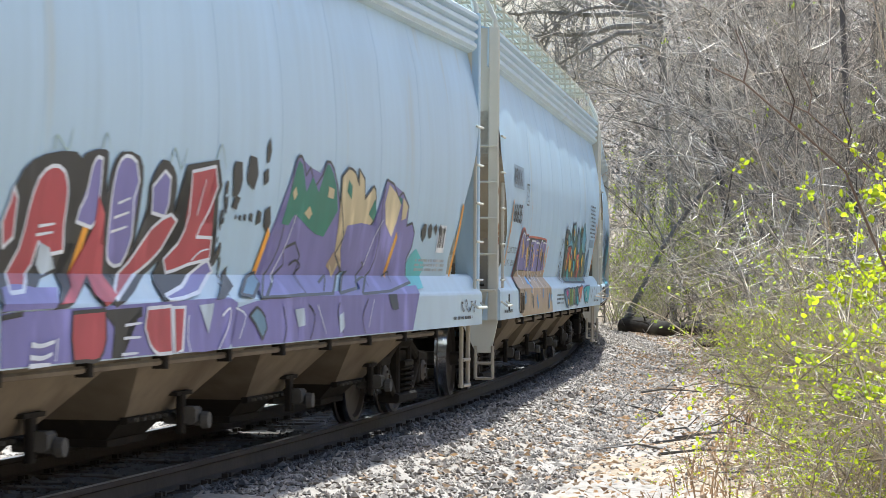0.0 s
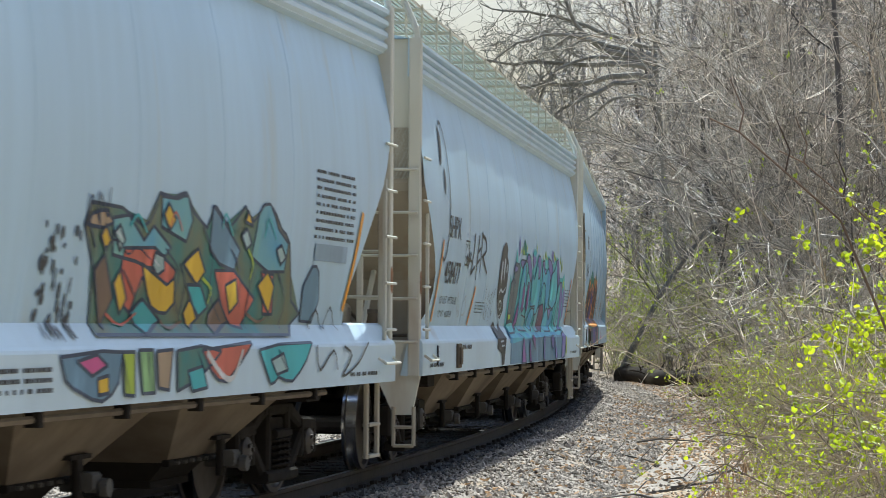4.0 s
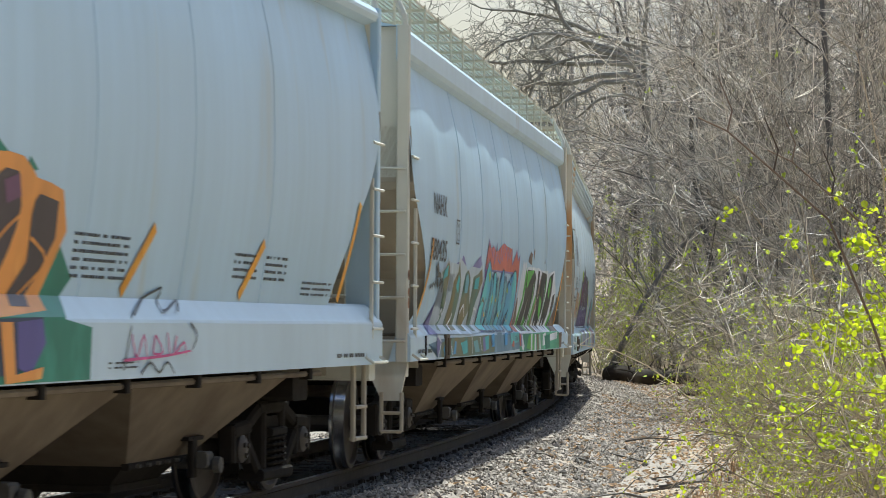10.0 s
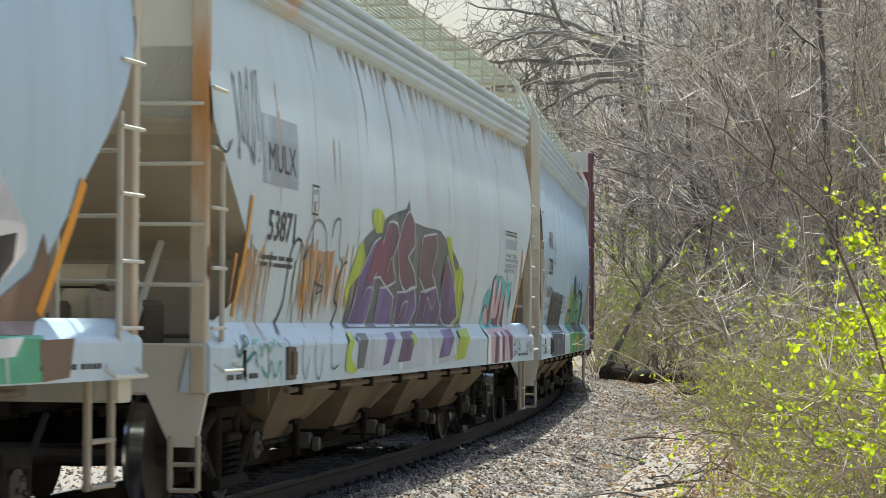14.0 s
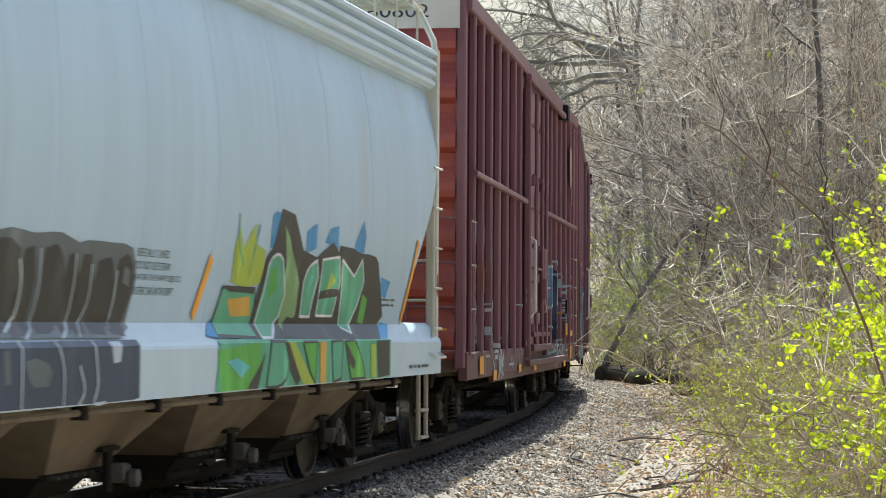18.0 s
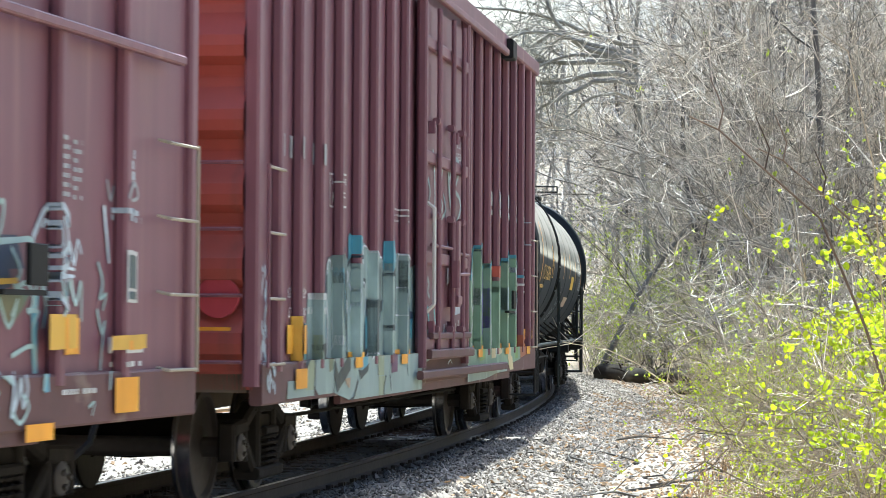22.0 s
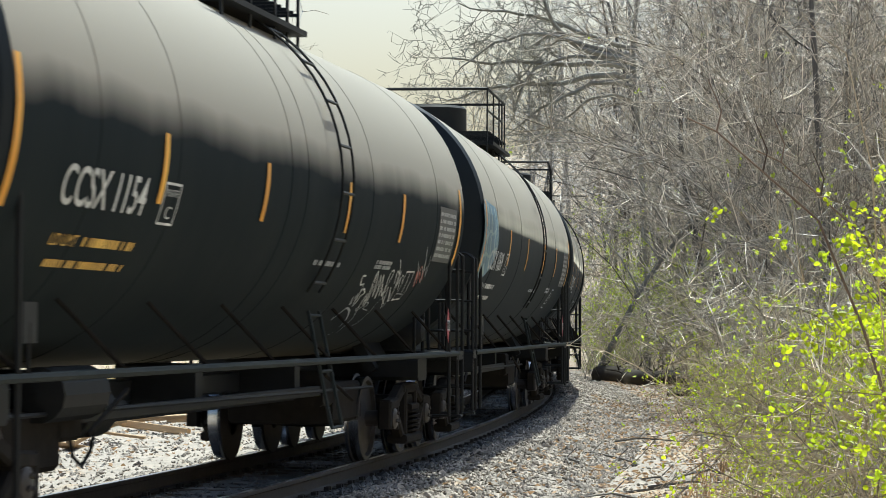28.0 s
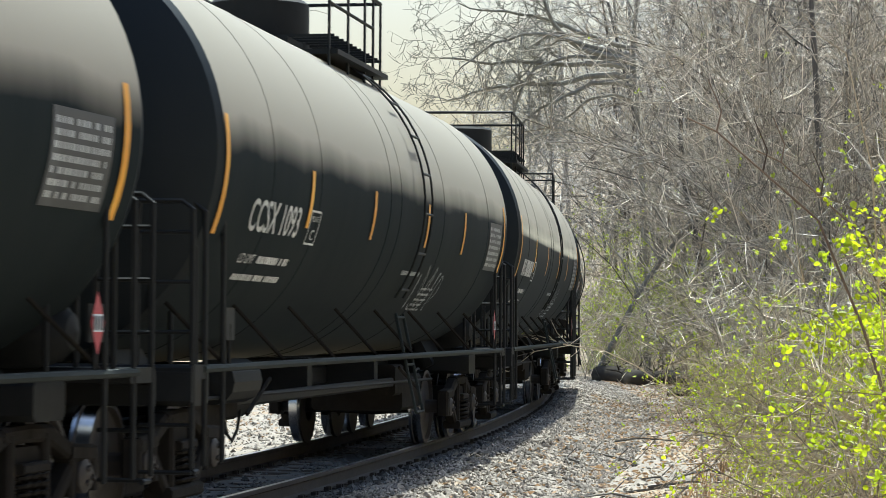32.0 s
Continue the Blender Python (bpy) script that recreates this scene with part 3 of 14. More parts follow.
class Hopper:
    """A covered hopper car and the curved face of its side."""
    def __init__(self, look_of):
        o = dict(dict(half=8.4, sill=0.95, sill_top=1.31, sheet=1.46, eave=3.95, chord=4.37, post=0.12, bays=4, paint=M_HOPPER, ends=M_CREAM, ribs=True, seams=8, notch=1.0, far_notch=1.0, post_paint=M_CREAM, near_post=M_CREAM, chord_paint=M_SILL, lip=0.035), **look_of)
        self.HALF, self.label, self.sill, self.sill_top, self.sheet, self.eave, self.chord = o["half"], o["label"], o["sill"], o["sill_top"], o["sheet"], o["eave"], o["chord"]
        self.post, self.bays, self.paint, self.ends, self.ribs, self.seams, self.notch, self.far_notch, self.post_paint, self.near_post, self.chord_paint = o["post"], o["bays"], o["paint"], o["ends"], o["ribs"], o["seams"], o["notch"], o["far_notch"], o["post_paint"], o["near_post"], o["chord_paint"]
        self.lip = o["lip"]
        self.car = thing("hopper_car", self.label, "hopper car", "cars of the freight train")

    def face(self, x, z, lift=0.0):
        """The camera's side at x along and z up, lift proud of it."""
        if z >= self.sheet:
            w = (z - self.sheet) / (self.eave - self.sheet)
            y = 1.455 + 0.150 * math.sin(math.pi * min(max(w, 0), 1)) - 0.05 * max(w, 0)
            # the sheets belly out a little between their welds under the eave
            y += 0.022 * min(max((z - 3.08) / 0.36, 0), 1) * min(max((self.eave - z) / 0.5, 0), 1) * math.sin(math.pi * (x + self.HALF) * self.seams / (2 * self.HALF)) ** 2
        elif z >= self.sill_top:
            y = 1.57 - 0.115 * (z - self.sill_top) / (self.sheet - self.sill_top)
        else:
            y = 1.57
        return (x, -y - lift, z)

    def cuts_z(self):
        return [self.sill_top, self.sheet] + [self.sheet + k * (self.eave - self.sheet) / 14 for k in range(1, 14)]

    def cuts_u(self):
        return []

    def proud(self, x, z):
        return 0.0

    def contour(self, z, e):
        """How far the end of the side sheet stands back from the end posts."""
        if e < 0:
            return self.notch * lined([(self.sheet, 0.40), (self.sheet + 0.07, 0.75), (self.sheet + 0.24, 0.97), (1.95, 1.04), (2.15, 0.86), (2.35, 0.60), (2.60, 0.29), (2.85, 0.03), (4.5, 0.02)], z)
        return self.far_notch * lined([(self.sheet, 1.45), (1.60, 1.50), (1.85, 1.36), (2.1, 1.14), (2.4, 0.86), (2.7, 0.52), (3.0, 0.26), (3.35, 0.03), (4.5, 0.02)], z)

    def build(self):
        H, car = self.HALF, self.car
        zs = list(np.linspace(self.sheet, self.eave, 15))
        zs = sorted(zs + [(a + b) / 2 for a, b in zip(zs, zs[1:]) if a > 3.0])
        for s in (-1, 1):
            g = Geo()
            n = self.seams * 8
            rows = []
            for z in zs:
                x0, x1 = self.contour(z, -1) - H, H - self.contour(z, 1)
                row = [x0 + (x1 - x0) * k / n for k in range(n + 1)]
                pts = []
                for k, x in enumerate(row):
                    p = self.face(x, z)
                    pts.append((p[0], p[1] * s * -1 + 0.0, p[2]))
                rows.append(pts)
            g.strip(rows if s == 1 else [r[::-1] for r in rows])
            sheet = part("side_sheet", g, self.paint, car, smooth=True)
            if s == -1:
                for k in range(1, self.seams):
                    x = -H + 1.6 + (2 * H - 3.2) * k / self.seams
                    w = Geo().strip([[Vector(self.face(x - 0.016, z, 0.0)), Vector(self.face(x - 0.008, z, 0.003 if self.ribs else 0.006)), Vector(self.face(x + 0.008, z, 0.003 if self.ribs else 0.006)), Vector(self.face(x + 0.016, z, 0.0))] for z in zs])
                    part("weld_seam", w, self.paint, sheet)
            # sill: plate, sloping shelf, bottom flange
            g = Geo()
            sec = [(1.35, self.sill + 0.02), (1.35, self.sill), (1.57, self.sill), (1.57, self.sill_top - 0.03), (1.562, self.sill_top - 0.008), (1.545, self.sill_top + 0.012), (1.455, self.sheet), (1.42, self.sheet + 0.02)]
            g.strip([[(x, s * y, z) for y, z in sec] for x in ((-H, H) if s == 1 else (H, -H))])
            for x in (-H, H):
                g.face([(x, s * y, z) for y, z in sec[1:7]])
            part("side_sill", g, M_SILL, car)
            # top chord
            g, w = Geo(), self.lip
            if self.ribs:
                sec = [(1.395, self.eave - 0.03), (1.43 + w, self.eave)]
                for k in range(4):
                    z = self.eave + (self.chord - self.eave) * k / 4
                    dz = (self.chord - self.eave) / 4
                    sec += [(1.43 + w, z + 0.01), (1.465 + w + 0.006 * k, z + dz * 0.35), (1.465 + w + 0.006 * k, z + dz * 0.72), (1.435 + w + 0.005 * k, z + dz * 0.95)]
                sec += [(1.40, self.chord + 0.01)]
            else:
                sec = [(1.40, self.eave - 0.02), (1.475 + w, self.eave + 0.015), (1.50 + w, self.eave + 0.06), (1.50 + w, self.chord - 0.05), (1.47 + w, self.chord), (1.40, self.chord + 0.02)]
            g.strip([[(x, s * y, z) for y, z in sec] for x in ((-H + 0.05, H - 0.05) if s == 1 else (H - 0.05, -H + 0.05))])
            for x in (-H + 0.05, H - 0.05):
                g.face([(x, s * y, z) for y, z in sec])
            part("top_chord", g, self.chord_paint, car)
        # roof with hatches
        g = Geo()
        sec = [(-1.42, self.chord), (-0.9, self.chord + 0.12), (-0.35, self.chord + 0.17), (0.35, self.chord + 0.17), (0.9, self.chord + 0.12), (1.42, self.chord)]
        g.strip([[(x, y, z) for y, z in sec] for x in (H - 0.05, -H + 0.05)])
        for x in (-H + 0.05, H - 0.05):
            g.face([(x, y, z) for y, z in sec])
        part("roof", g, self.paint, car)
        for k in range(10):
            x = -7.0 + 14.0 * k / 9
            part("roof_hatch", Geo().box((x, 0, self.chord + 0.22), (1.25, 0.56, 0.08), bevel=0.03).box((x, 0, self.chord + 0.27), (0.08, 0.62, 0.05)), M_GRATE, car)
        # roof walks: gratings on posts
        zw = self.chord + 0.46
        for s in (-1, 1):
            g = Geo()
            for k in range(13):
                g.box((0, s * (0.66 + 0.055 * k), zw), (2 * H - 0.3, 0.030, 0.03))
            for k in range(17):
                x = -H + 0.25 + k * (2 * H - 0.5) / 16
                g.box((x, s * 0.995, zw - 0.03), (0.05, 0.72, 0.03))
            board = part("running_board", g, M_GRATE, car, "open steel grating walkway over the roof")
            for k in range(17):
                x = -H + 0.25 + k * (2 * H - 0.5) / 16
                part("stanchion", Geo().box((x, s * 1.345, zw - 0.22), (0.03, 0.02, 0.50)), M_GRATE, board)
        for e in (-1, 1):
            self.end(e)
        self.bottoms()
        for x in (-6.35, 6.35):
            truck(car, x)
        return self

    def end(self, e):
        H, car = self.HALF, self.car
        k = 2.90 if e < 0 else 3.30
        # end wall above, slope sheet below
        g = Geo()
        x1, x2 = e * (H - 0.10), e * (H - 2.75)
        a = [(x1, -1.46, self.chord), (x1, 1.46, self.chord), (x1, 1.46, k), (x1, -1.46, k)]
        g.face(a if e < 0 else a[::-1])
        part("end_wall", g, self.ends, car)
        g = Geo()
        rows, deep = [], 0.0
        for z in list(np.linspace(3.40, self.sheet, 26)) + [1.02]:
            deep = max(deep, self.contour(max(z, self.sheet), e) + 0.015, 0.10)
            y = -self.face(0, max(z, self.sheet))[1] - 0.003
            rows.append([(e * (H - deep), -y, z), (e * (H - deep), y, z)])
        g.strip(rows if e < 0 else [r[::-1] for r in rows])
        part("slope_sheet", g, M_DUSTY, car, "dusty beige sloping end sheet")
        # platform and end sill
        g = Geo().box((e * (H - 0.14), 0, 1.13), (0.22, 3.02, 0.36), bevel=0.02)
        part("end_platform", g, self.ends, car)
        part("draft_sill", Geo().box((e * (H - 1.3), 0, 0.95), (2.3, 0.34, 0.30), bevel=0.03).box((e * (H - 1.95), 0, 0.93), (0.45, 2.7, 0.22), bevel=0.03), M_TRUCK, car)
        for s in (-1, 1):
            # corner post and the tapered stirrup plate under it
            w = self.post
            g = Geo().box((e * (H - 0.04), s * (1.54 - w / 2), (self.sill + self.chord) / 2), (0.10, w, self.chord - self.sill), bevel=0.012)
            part("corner_post", g, self.post_paint if e > 0 else self.near_post, car, "painted steel corner post with rust spots")
            if s < 0 and (e < 0 or self.post_paint is M_CREAM):
                rnd = random.Random(int(self.sill * 100) + e)
                for j in range(4):
                    z = rnd.uniform(1.5, 2.5)
                    part("rust_spot", Geo().face([(e * (H - 0.04) + 0.048 * math.cos(q), -1.542, z + rnd.uniform(0.4, 1.0) * 0.07 * math.sin(q)) for q in np.linspace(0, 5.5, 8)][::-1]), M_RUST, car)
            st = Geo()
            xx = e * (H - 0.03)
            if e < 0:
                g = Geo()
                pl = [(1.54, self.sill), (1.10, self.sill), (1.28, self.sill - 0.38), (1.46, self.sill - 0.38)]
                for dx in (0, -0.05 * e):
                    f = [(xx + dx, s * y, z) for y, z in pl]
                    g.face(f if (dx == 0) == (e * s > 0) else f[::-1])
                for i in range(4):
                    p, q = pl[i], pl[(i + 1) % 4]
                    g.face([(xx, s * p[0], p[1]), (xx, s * q[0], q[1]), (xx - 0.05 * e, s * q[0], q[1]), (xx - 0.05 * e, s * p[0], p[1])])
                part("jacking_plate", g, self.ends, car)
                for y in (1.28, 1.48):
                    st.tube([(xx, s * y, self.sill - 0.30), (xx, s * y, self.sill - 0.68)], 0.02, 6)
                for z in (self.sill - 0.68, self.sill - 0.50):
                    st.tube([(xx, s * 1.28, z), (xx, s * 1.48, z)], 0.018, 6)
            else:
                for x in (H - 0.62, H - 0.24):
                    st.box((x, s * 1.46, self.sill - 0.33), (0.06, 0.04, 0.70), bevel=0.01)
                for z in (self.sill - 0.66, self.sill - 0.38):
                    st.box((H - 0.43, s * 1.46, z), (0.38, 0.07, 0.03), bevel=0.008)
            part("stirrup_step", st, M_DUSTY, car)
            # side ladder: stile inboard and rungs
            for xi in (0.36,):
                lad = part("side_ladder", Geo().box((e * (H - xi), s * 1.555, 2.05), (0.03, 0.035, 1.45), bevel=0.01), self.ends, car)
                for j in range(5):
                    z = 1.42 + j * 0.42
                    part("rung", Geo().tube([(e * (H - 0.02), s * 1.575, z), (e * (H - xi - 0.03), s * 1.575, z)], 0.014, 6), self.ends, lad)
            end_lad = part("end_ladder", Geo().box((e * (H + 0.03), s * 0.95, 2.05), (0.05, 0.06, 2.2), bevel=0.01), self.ends, car)
            for j in range(5):
                z = 1.30 + j * 0.42
                part("rung", Geo().tube([(e * (H + 0.05), s * 0.93, z), (e * (H + 0.05), s * 1.52, z)], 0.015, 6), self.ends, end_lad)
            part("grab_iron", Geo().tube([(e * (H - 0.1), s * 1.57, 1.17), (e * (H - 0.1), s * 1.64, 1.12), (e * (H - 0.62), s * 1.64, 1.12), (e * (H - 0.62), s * 1.57, 1.17)], 0.014, 6), self.ends, car)
        # crossover walk over the end
        g = Geo()
        for j in range(9):
            g.box((e * (H - 0.55 + 0.07 * j), 0, self.chord + 0.46), (0.03, 2.7, 0.035))
        for y in np.linspace(-1.35, 1.35, 12):
            g.box((e * (H - 0.27), y, self.chord + 0.46), (0.60, 0.015, 0.03))
        part("crossover_walk", g, M_GRATE, car)
        g = Geo().tube([(e * (H - 0.04), -1.5, self.chord - 0.1), (e * (H - 0.04), -1.48, self.chord + 0.10), (e * (H - 0.10), -1.33, self.chord + 0.42), (e * (H - 0.5), -1.33, self.chord + 0.46)], 0.035, 6)
        part("roof_grab", g, self.ends, car)
        # brake gear on the platform
        if e < 0:
            g = Geo().box((-H + 0.75, -0.45, 1.55), (0.42, 0.30, 0.30), bevel=0.04).box((-H + 0.72, -0.45, 1.80), (0.26, 0.36, 0.16), bevel=0.04).box((-H + 0.7, -0.45, 1.38), (0.55, 0.55, 0.06))
            g.turned([(-0.32, 0.0), (-0.32, 0.13), (0.1, 0.14), (0.22, 0.09), (0.22, 0.0)], (-H + 0.72, -0.05, 1.52), "y", 14)
            part("brake_valve", g, M_GRATE, car, "dusty air brake valve on the end platform")
            for j, (y, z, r) in enumerate(((-0.95, 1.46, 0.10), (-0.62, 1.52, 0.13), (-0.30, 1.45, 0.09))):
                part("brake_canister", Geo().turned([(z - 0.16, 0.0), (z - 0.16, r), (z + 0.12, r), (z + 0.16, r * 0.7), (z + 0.16, 0.0)], (e * (H - 0.62 + 0.06 * j), y, 0), "z", 14), M_DUSTY if j == 1 else M_UNDER, car, smooth=True)
            part("air_pipe", Geo().tube([(e * (H - 0.7), -1.3, 1.36), (e * (H - 0.7), -0.95, 1.36), (e * (H - 0.62), -0.6, 1.72), (e * (H - 0.75), -0.1, 1.72), (e * (H - 0.75), 0.6, 1.34)], 0.018, 6), M_UNDER, car)
            part("air_tank", Geo().turned([(-0.55, 0.0), (-0.52, 0.16), (-0.45, 0.20), (0.45, 0.20), (0.52, 0.16), (0.55, 0.0)], (-H + 1.0, 0.55, 1.5), "y", 16), M_TRUCK, car, smooth=True)
        else:
            part("brake_wheel", Geo().tube([(H + 0.06, 0.55 + 0.26 * math.cos(a), 2.2 + 0.26 * math.sin(a)) for a in np.linspace(0, 6.2832, 17)], 0.016, 5, caps=False).box((H + 0.04, 0.55, 2.2), (0.05, 0.52, 0.03)).box((H + 0.04, 0.55, 2.2), (0.05, 0.03, 0.52)), M_UNDER, car)
        for y in (-0.9, 0.9):
            part("diagonal_brace", Geo().tube([(e * (H - 0.25), y, 1.30), (e * (H - 1.05), y, 2.05)], 0.03, 6), self.ends, car)
        coupler(car, e * (H - 0.1), e)

    def bottoms(self):
        car = self.car
        n = self.bays
        pitch = 2.95 if n == 4 else 3.75
        for k in range(n):
            x = (k - (n - 1) / 2) * pitch
            w, zb, q = pitch / 2 - 0.02, 0.44, pitch * 0.17
            g = Geo()
            top = [(x - w, -1.48, 1.05), (x + w, -1.48, 1.05), (x + w, 1.48, 1.05), (x - w, 1.48, 1.05)]
            low = [(x - q, -1.0, zb), (x + q, -1.0, zb), (x + q, 1.0, zb), (x - q, 1.0, zb)]
            g.strip([low, top], closed=True)
            bay = part("discharge_bay", g, M_UNDER, car, "dusty sloping discharge bay")
            pan = Geo().strip([[(x - q * 0.8, -0.82, 0.28), (x + q * 0.8, -0.82, 0.28), (x + q * 0.8, 0.82, 0.28), (x - q * 0.8, 0.82, 0.28)], [(x - q, -0.98, zb), (x + q, -0.98, zb), (x + q, 0.98, zb), (x - q, 0.98, zb)]], closed=True)
            pan.box((x, 0, 0.27), (q * 1.7, 1.7, 0.05))
            part("gate_pan", pan, M_TRUCK, bay, "greasy dark outlet gate")
            part("flange", Geo().box((x, -1.01, zb), (2 * q + 0.10, 0.06, 0.05), bevel=0.01), M_TRUCK, bay)
            for j in range(6):
                part("bolt", BOLT, None, bay, at=pose(x - q + (j + 0.5) * q / 3, -1.05, zb))
            part("gate_capstan", Geo().turned([(-1.34, 0.0), (-1.34, 0.06), (-1.29, 0.065), (-1.27, 0.04), (-1.0, 0.035)], (x + q * 0.78, 0, 0.40), "y", 14).box((x + q * 0.70, -1.20, 0.44), (0.16, 0.14, 0.12), bevel=0.02), M_CAPSTAN, bay)
            part("gate_bracket", Geo().box((x + q * 0.55, -1.16, 0.46), (0.10, 0.05, 0.30), bevel=0.01).box((x + q * 0.60, -1.08, 0.60), (0.36, 0.20, 0.03)), M_TRUCK, bay)
        g = Geo().tube([(-6.0, -1.50, self.sill - 0.05), (6.4, -1.50, self.sill - 0.05)], 0.025, 6)
        part("brake_pipe", g, M_UNDER, car)
        for k in range(9):
            part("pipe_clamp", Geo().box((-5.6 + k * 1.45, -1.50, self.sill - 0.04), (0.07, 0.10, 0.11), bevel=0.01), M_TRUCK, car)
        part("centre_sill", Geo().box((0, 0, 0.86), (13.0, 0.36, 0.30), bevel=0.03), M_UNDER, car)


class Boxcar:
    HALF, SIDE, FLOOR, TOP = 8.30, 1.52, 1.10, 5.20

    def __init__(self, look_of):
        o = look_of
        self.label, self.posts, self.belt, self.door_x, self.door_w = o["label"], o["posts"], o["belt"], o["door_x"], o["door_w"]
        self.car = thing("boxcar", self.label, "boxcar", "cars of the freight train")

    def face(self, x, z, lift=0.0):
        return (x, -self.SIDE - lift, z)

    def cuts_z(self):
        return [1.155]

    def cuts_u(self):
        return [p + d for p in self.posts for d in (-0.057, 0.057)]

    def proud(self, x, z):
        if z < 1.155:
            return 0.072
        return 0.092 if any(abs(x - p) < 0.057 for p in self.posts) else 0.0

    def build(self):
        H, S, car = self.HALF, self.SIDE, self.car
        for s in (-1, 1):
            g = Geo()
            a = [(-H, s * S, self.FLOOR - 0.05), (H, s * S, self.FLOOR - 0.05), (H, s * S, self.TOP), (-H, s * S, self.TOP)]
            g.face(a if s < 0 else a[::-1])
            side = part("side_wall", g, M_BOX, car)
            for x in self.posts:
                part("side_post", Geo().box((x, s * (S + 0.045), 3.12), (0.11, 0.09, 4.08), bevel=0.02), M_BOX, side)
            part("side_rail", Geo().box((0, s * (S + 0.05), self.TOP - 0.08), (2 * H, 0.12, 0.20), bevel=0.02), M_BOX, car)
            g = Geo().box((0, s * (S + 0.02), 0.99), (2 * H, 0.10, 0.32), bevel=0.015)
            g.box((0.2, s * (S + 0.02), 0.86), (2 * H - 5.6, 0.06, 0.22), bevel=0.01)
            part("side_sill", g, M_BOX_SILL, car, "scuffed red sill with bare metal")
            self.door(s, self.door_x)
            # grab irons: an upright at the corner and four rungs bent back into the side
            for e in (-1, 1):
                x = e * (H - 0.06)
                grab = part("grab_iron", Geo().tube([(x, s * (S + 0.10), 1.12), (x, s * (S + 0.10), 2.66)], 0.013, 6), M_DUSTY if e > 0 else M_BOX, car, "worn grab iron")
                for j in range(4):
                    z = 1.14 + 0.50 * j
                    part("rung", Geo().tube([(x, s * (S + 0.10), z), (x - e * 0.54, s * (S + 0.10), z), (x - e * 0.56, s * (S + 0.02), z + 0.02)], 0.012, 6), M_DUSTY, grab)
        if self.belt:
            for a, b in self.belt:
                part("belt_rail", Geo().box(((a + b) / 2, -S - 0.10, 3.20), (b - a, 0.07, 0.065), bevel=0.012), M_BOX, car)
        # roof
        g = Geo()
        sec = [(-S - 0.03, self.TOP), (-0.8, self.TOP + 0.10), (0, self.TOP + 0.14), (0.8, self.TOP + 0.10), (S + 0.03, self.TOP)]
        g.strip([[(x, y, z) for y, z in sec] for x in (H, -H)])
        part("roof", g, M_PALE_ROOF, car)
        for k in range(16):
            part("roof_rib", Geo().strip([[(x, y, z + (0.03 if abs(x - (-H + 0.5 + k * 1.04)) < 0.05 else 0)) for y, z in sec] for x in (-H + 0.57 + k * 1.04, -H + 0.53 + k * 1.04, -H + 0.47 + k * 1.04, -H + 0.43 + k * 1.04)]), M_PALE_ROOF, car)
        part("floor_pan", Geo().box((0, 0, 1.0), (2 * H, 2 * S - 0.1, 0.14)).box((0, 0, 0.82), (13, 0.4, 0.3)), M_UNDER, car)
        for e in (-1, 1):
            g = Geo()
            a = [(e * H, -S, 0.95), (e * H, S, 0.95), (e * H, S, self.TOP), (e * H, -S, self.TOP)]
            g.face(a if e < 0 else a[::-1])
            wall = part("end_wall", g, M_BOX_END, car, "corrugated red end wall")
            for k in range(7):
                z = 1.36 + k * 0.56
                part("corrugation", Geo().strip([[(e * (H + d), y, z + dz) for y in ((-S + 0.06, S - 0.06) if e < 0 else (S - 0.06, -S + 0.06))] for dz, d in ((-0.27, 0.0), (-0.20, 0.02), (-0.14, 0.13), (-0.06, 0.145), (0.02, 0.13), (0.20, 0.02), (0.27, 0.0))][::-1]), M_BOX_END, wall)
            for y in (-S + 0.01, S - 0.01):
                part("corner_cap", Geo().box((e * (H + 0.01), y, 3.1), (0.14, 0.12, 4.25), bevel=0.02), M_BOX, car)
            lad = part("end_ladder", Geo().box((e * (H + 0.14), -S + 0.62, 1.65), (0.03, 0.04, 1.1)), M_BOX, car)
            for j in range(4):
                part("rung", Geo().tube([(e * (H + 0.14), -S + 0.06, 1.16 + 0.50 * j), (e * (H + 0.14), -S + 0.62, 1.16 + 0.50 * j)], 0.015, 6), M_BOX, lad)
            part("end_board", Geo().box((e * (H + 0.10), 0, 5.03), (0.03, 3.0, 0.44)), M_PALE_ROOF, car, "white board across the end under the roof")
            coupler(car, e * (H + 0.05), e)
        part("tail_plate", Geo().box((-H - 0.11, -1.22, 1.365), (0.02, 0.30, 0.115)), P["stripe"], car, "orange reflector on the end wall")
        if not self.belt:
            part("red_panel", Geo().turned([(-H - 0.12, 0.0), (-H - 0.12, 0.16), (-H - 0.07, 0.16)], (0, -1.27, 1.65), "x", 20), P["red"], car, "red painted panel on the end wall")
        for x in (-6.2, 6.2):
            truck(car, x)
        g = Geo().turned([(-0.5, 0.0), (-0.47, 0.2), (0.47, 0.2), (0.5, 0.0)], (2.0, -0.6, 0.72), "x", 14).tube([(-5, -0.95, 0.62), (5, -0.95, 0.62)], 0.02, 6)
        part("brake_reservoir", g, M_TRUCK, car)
        return self

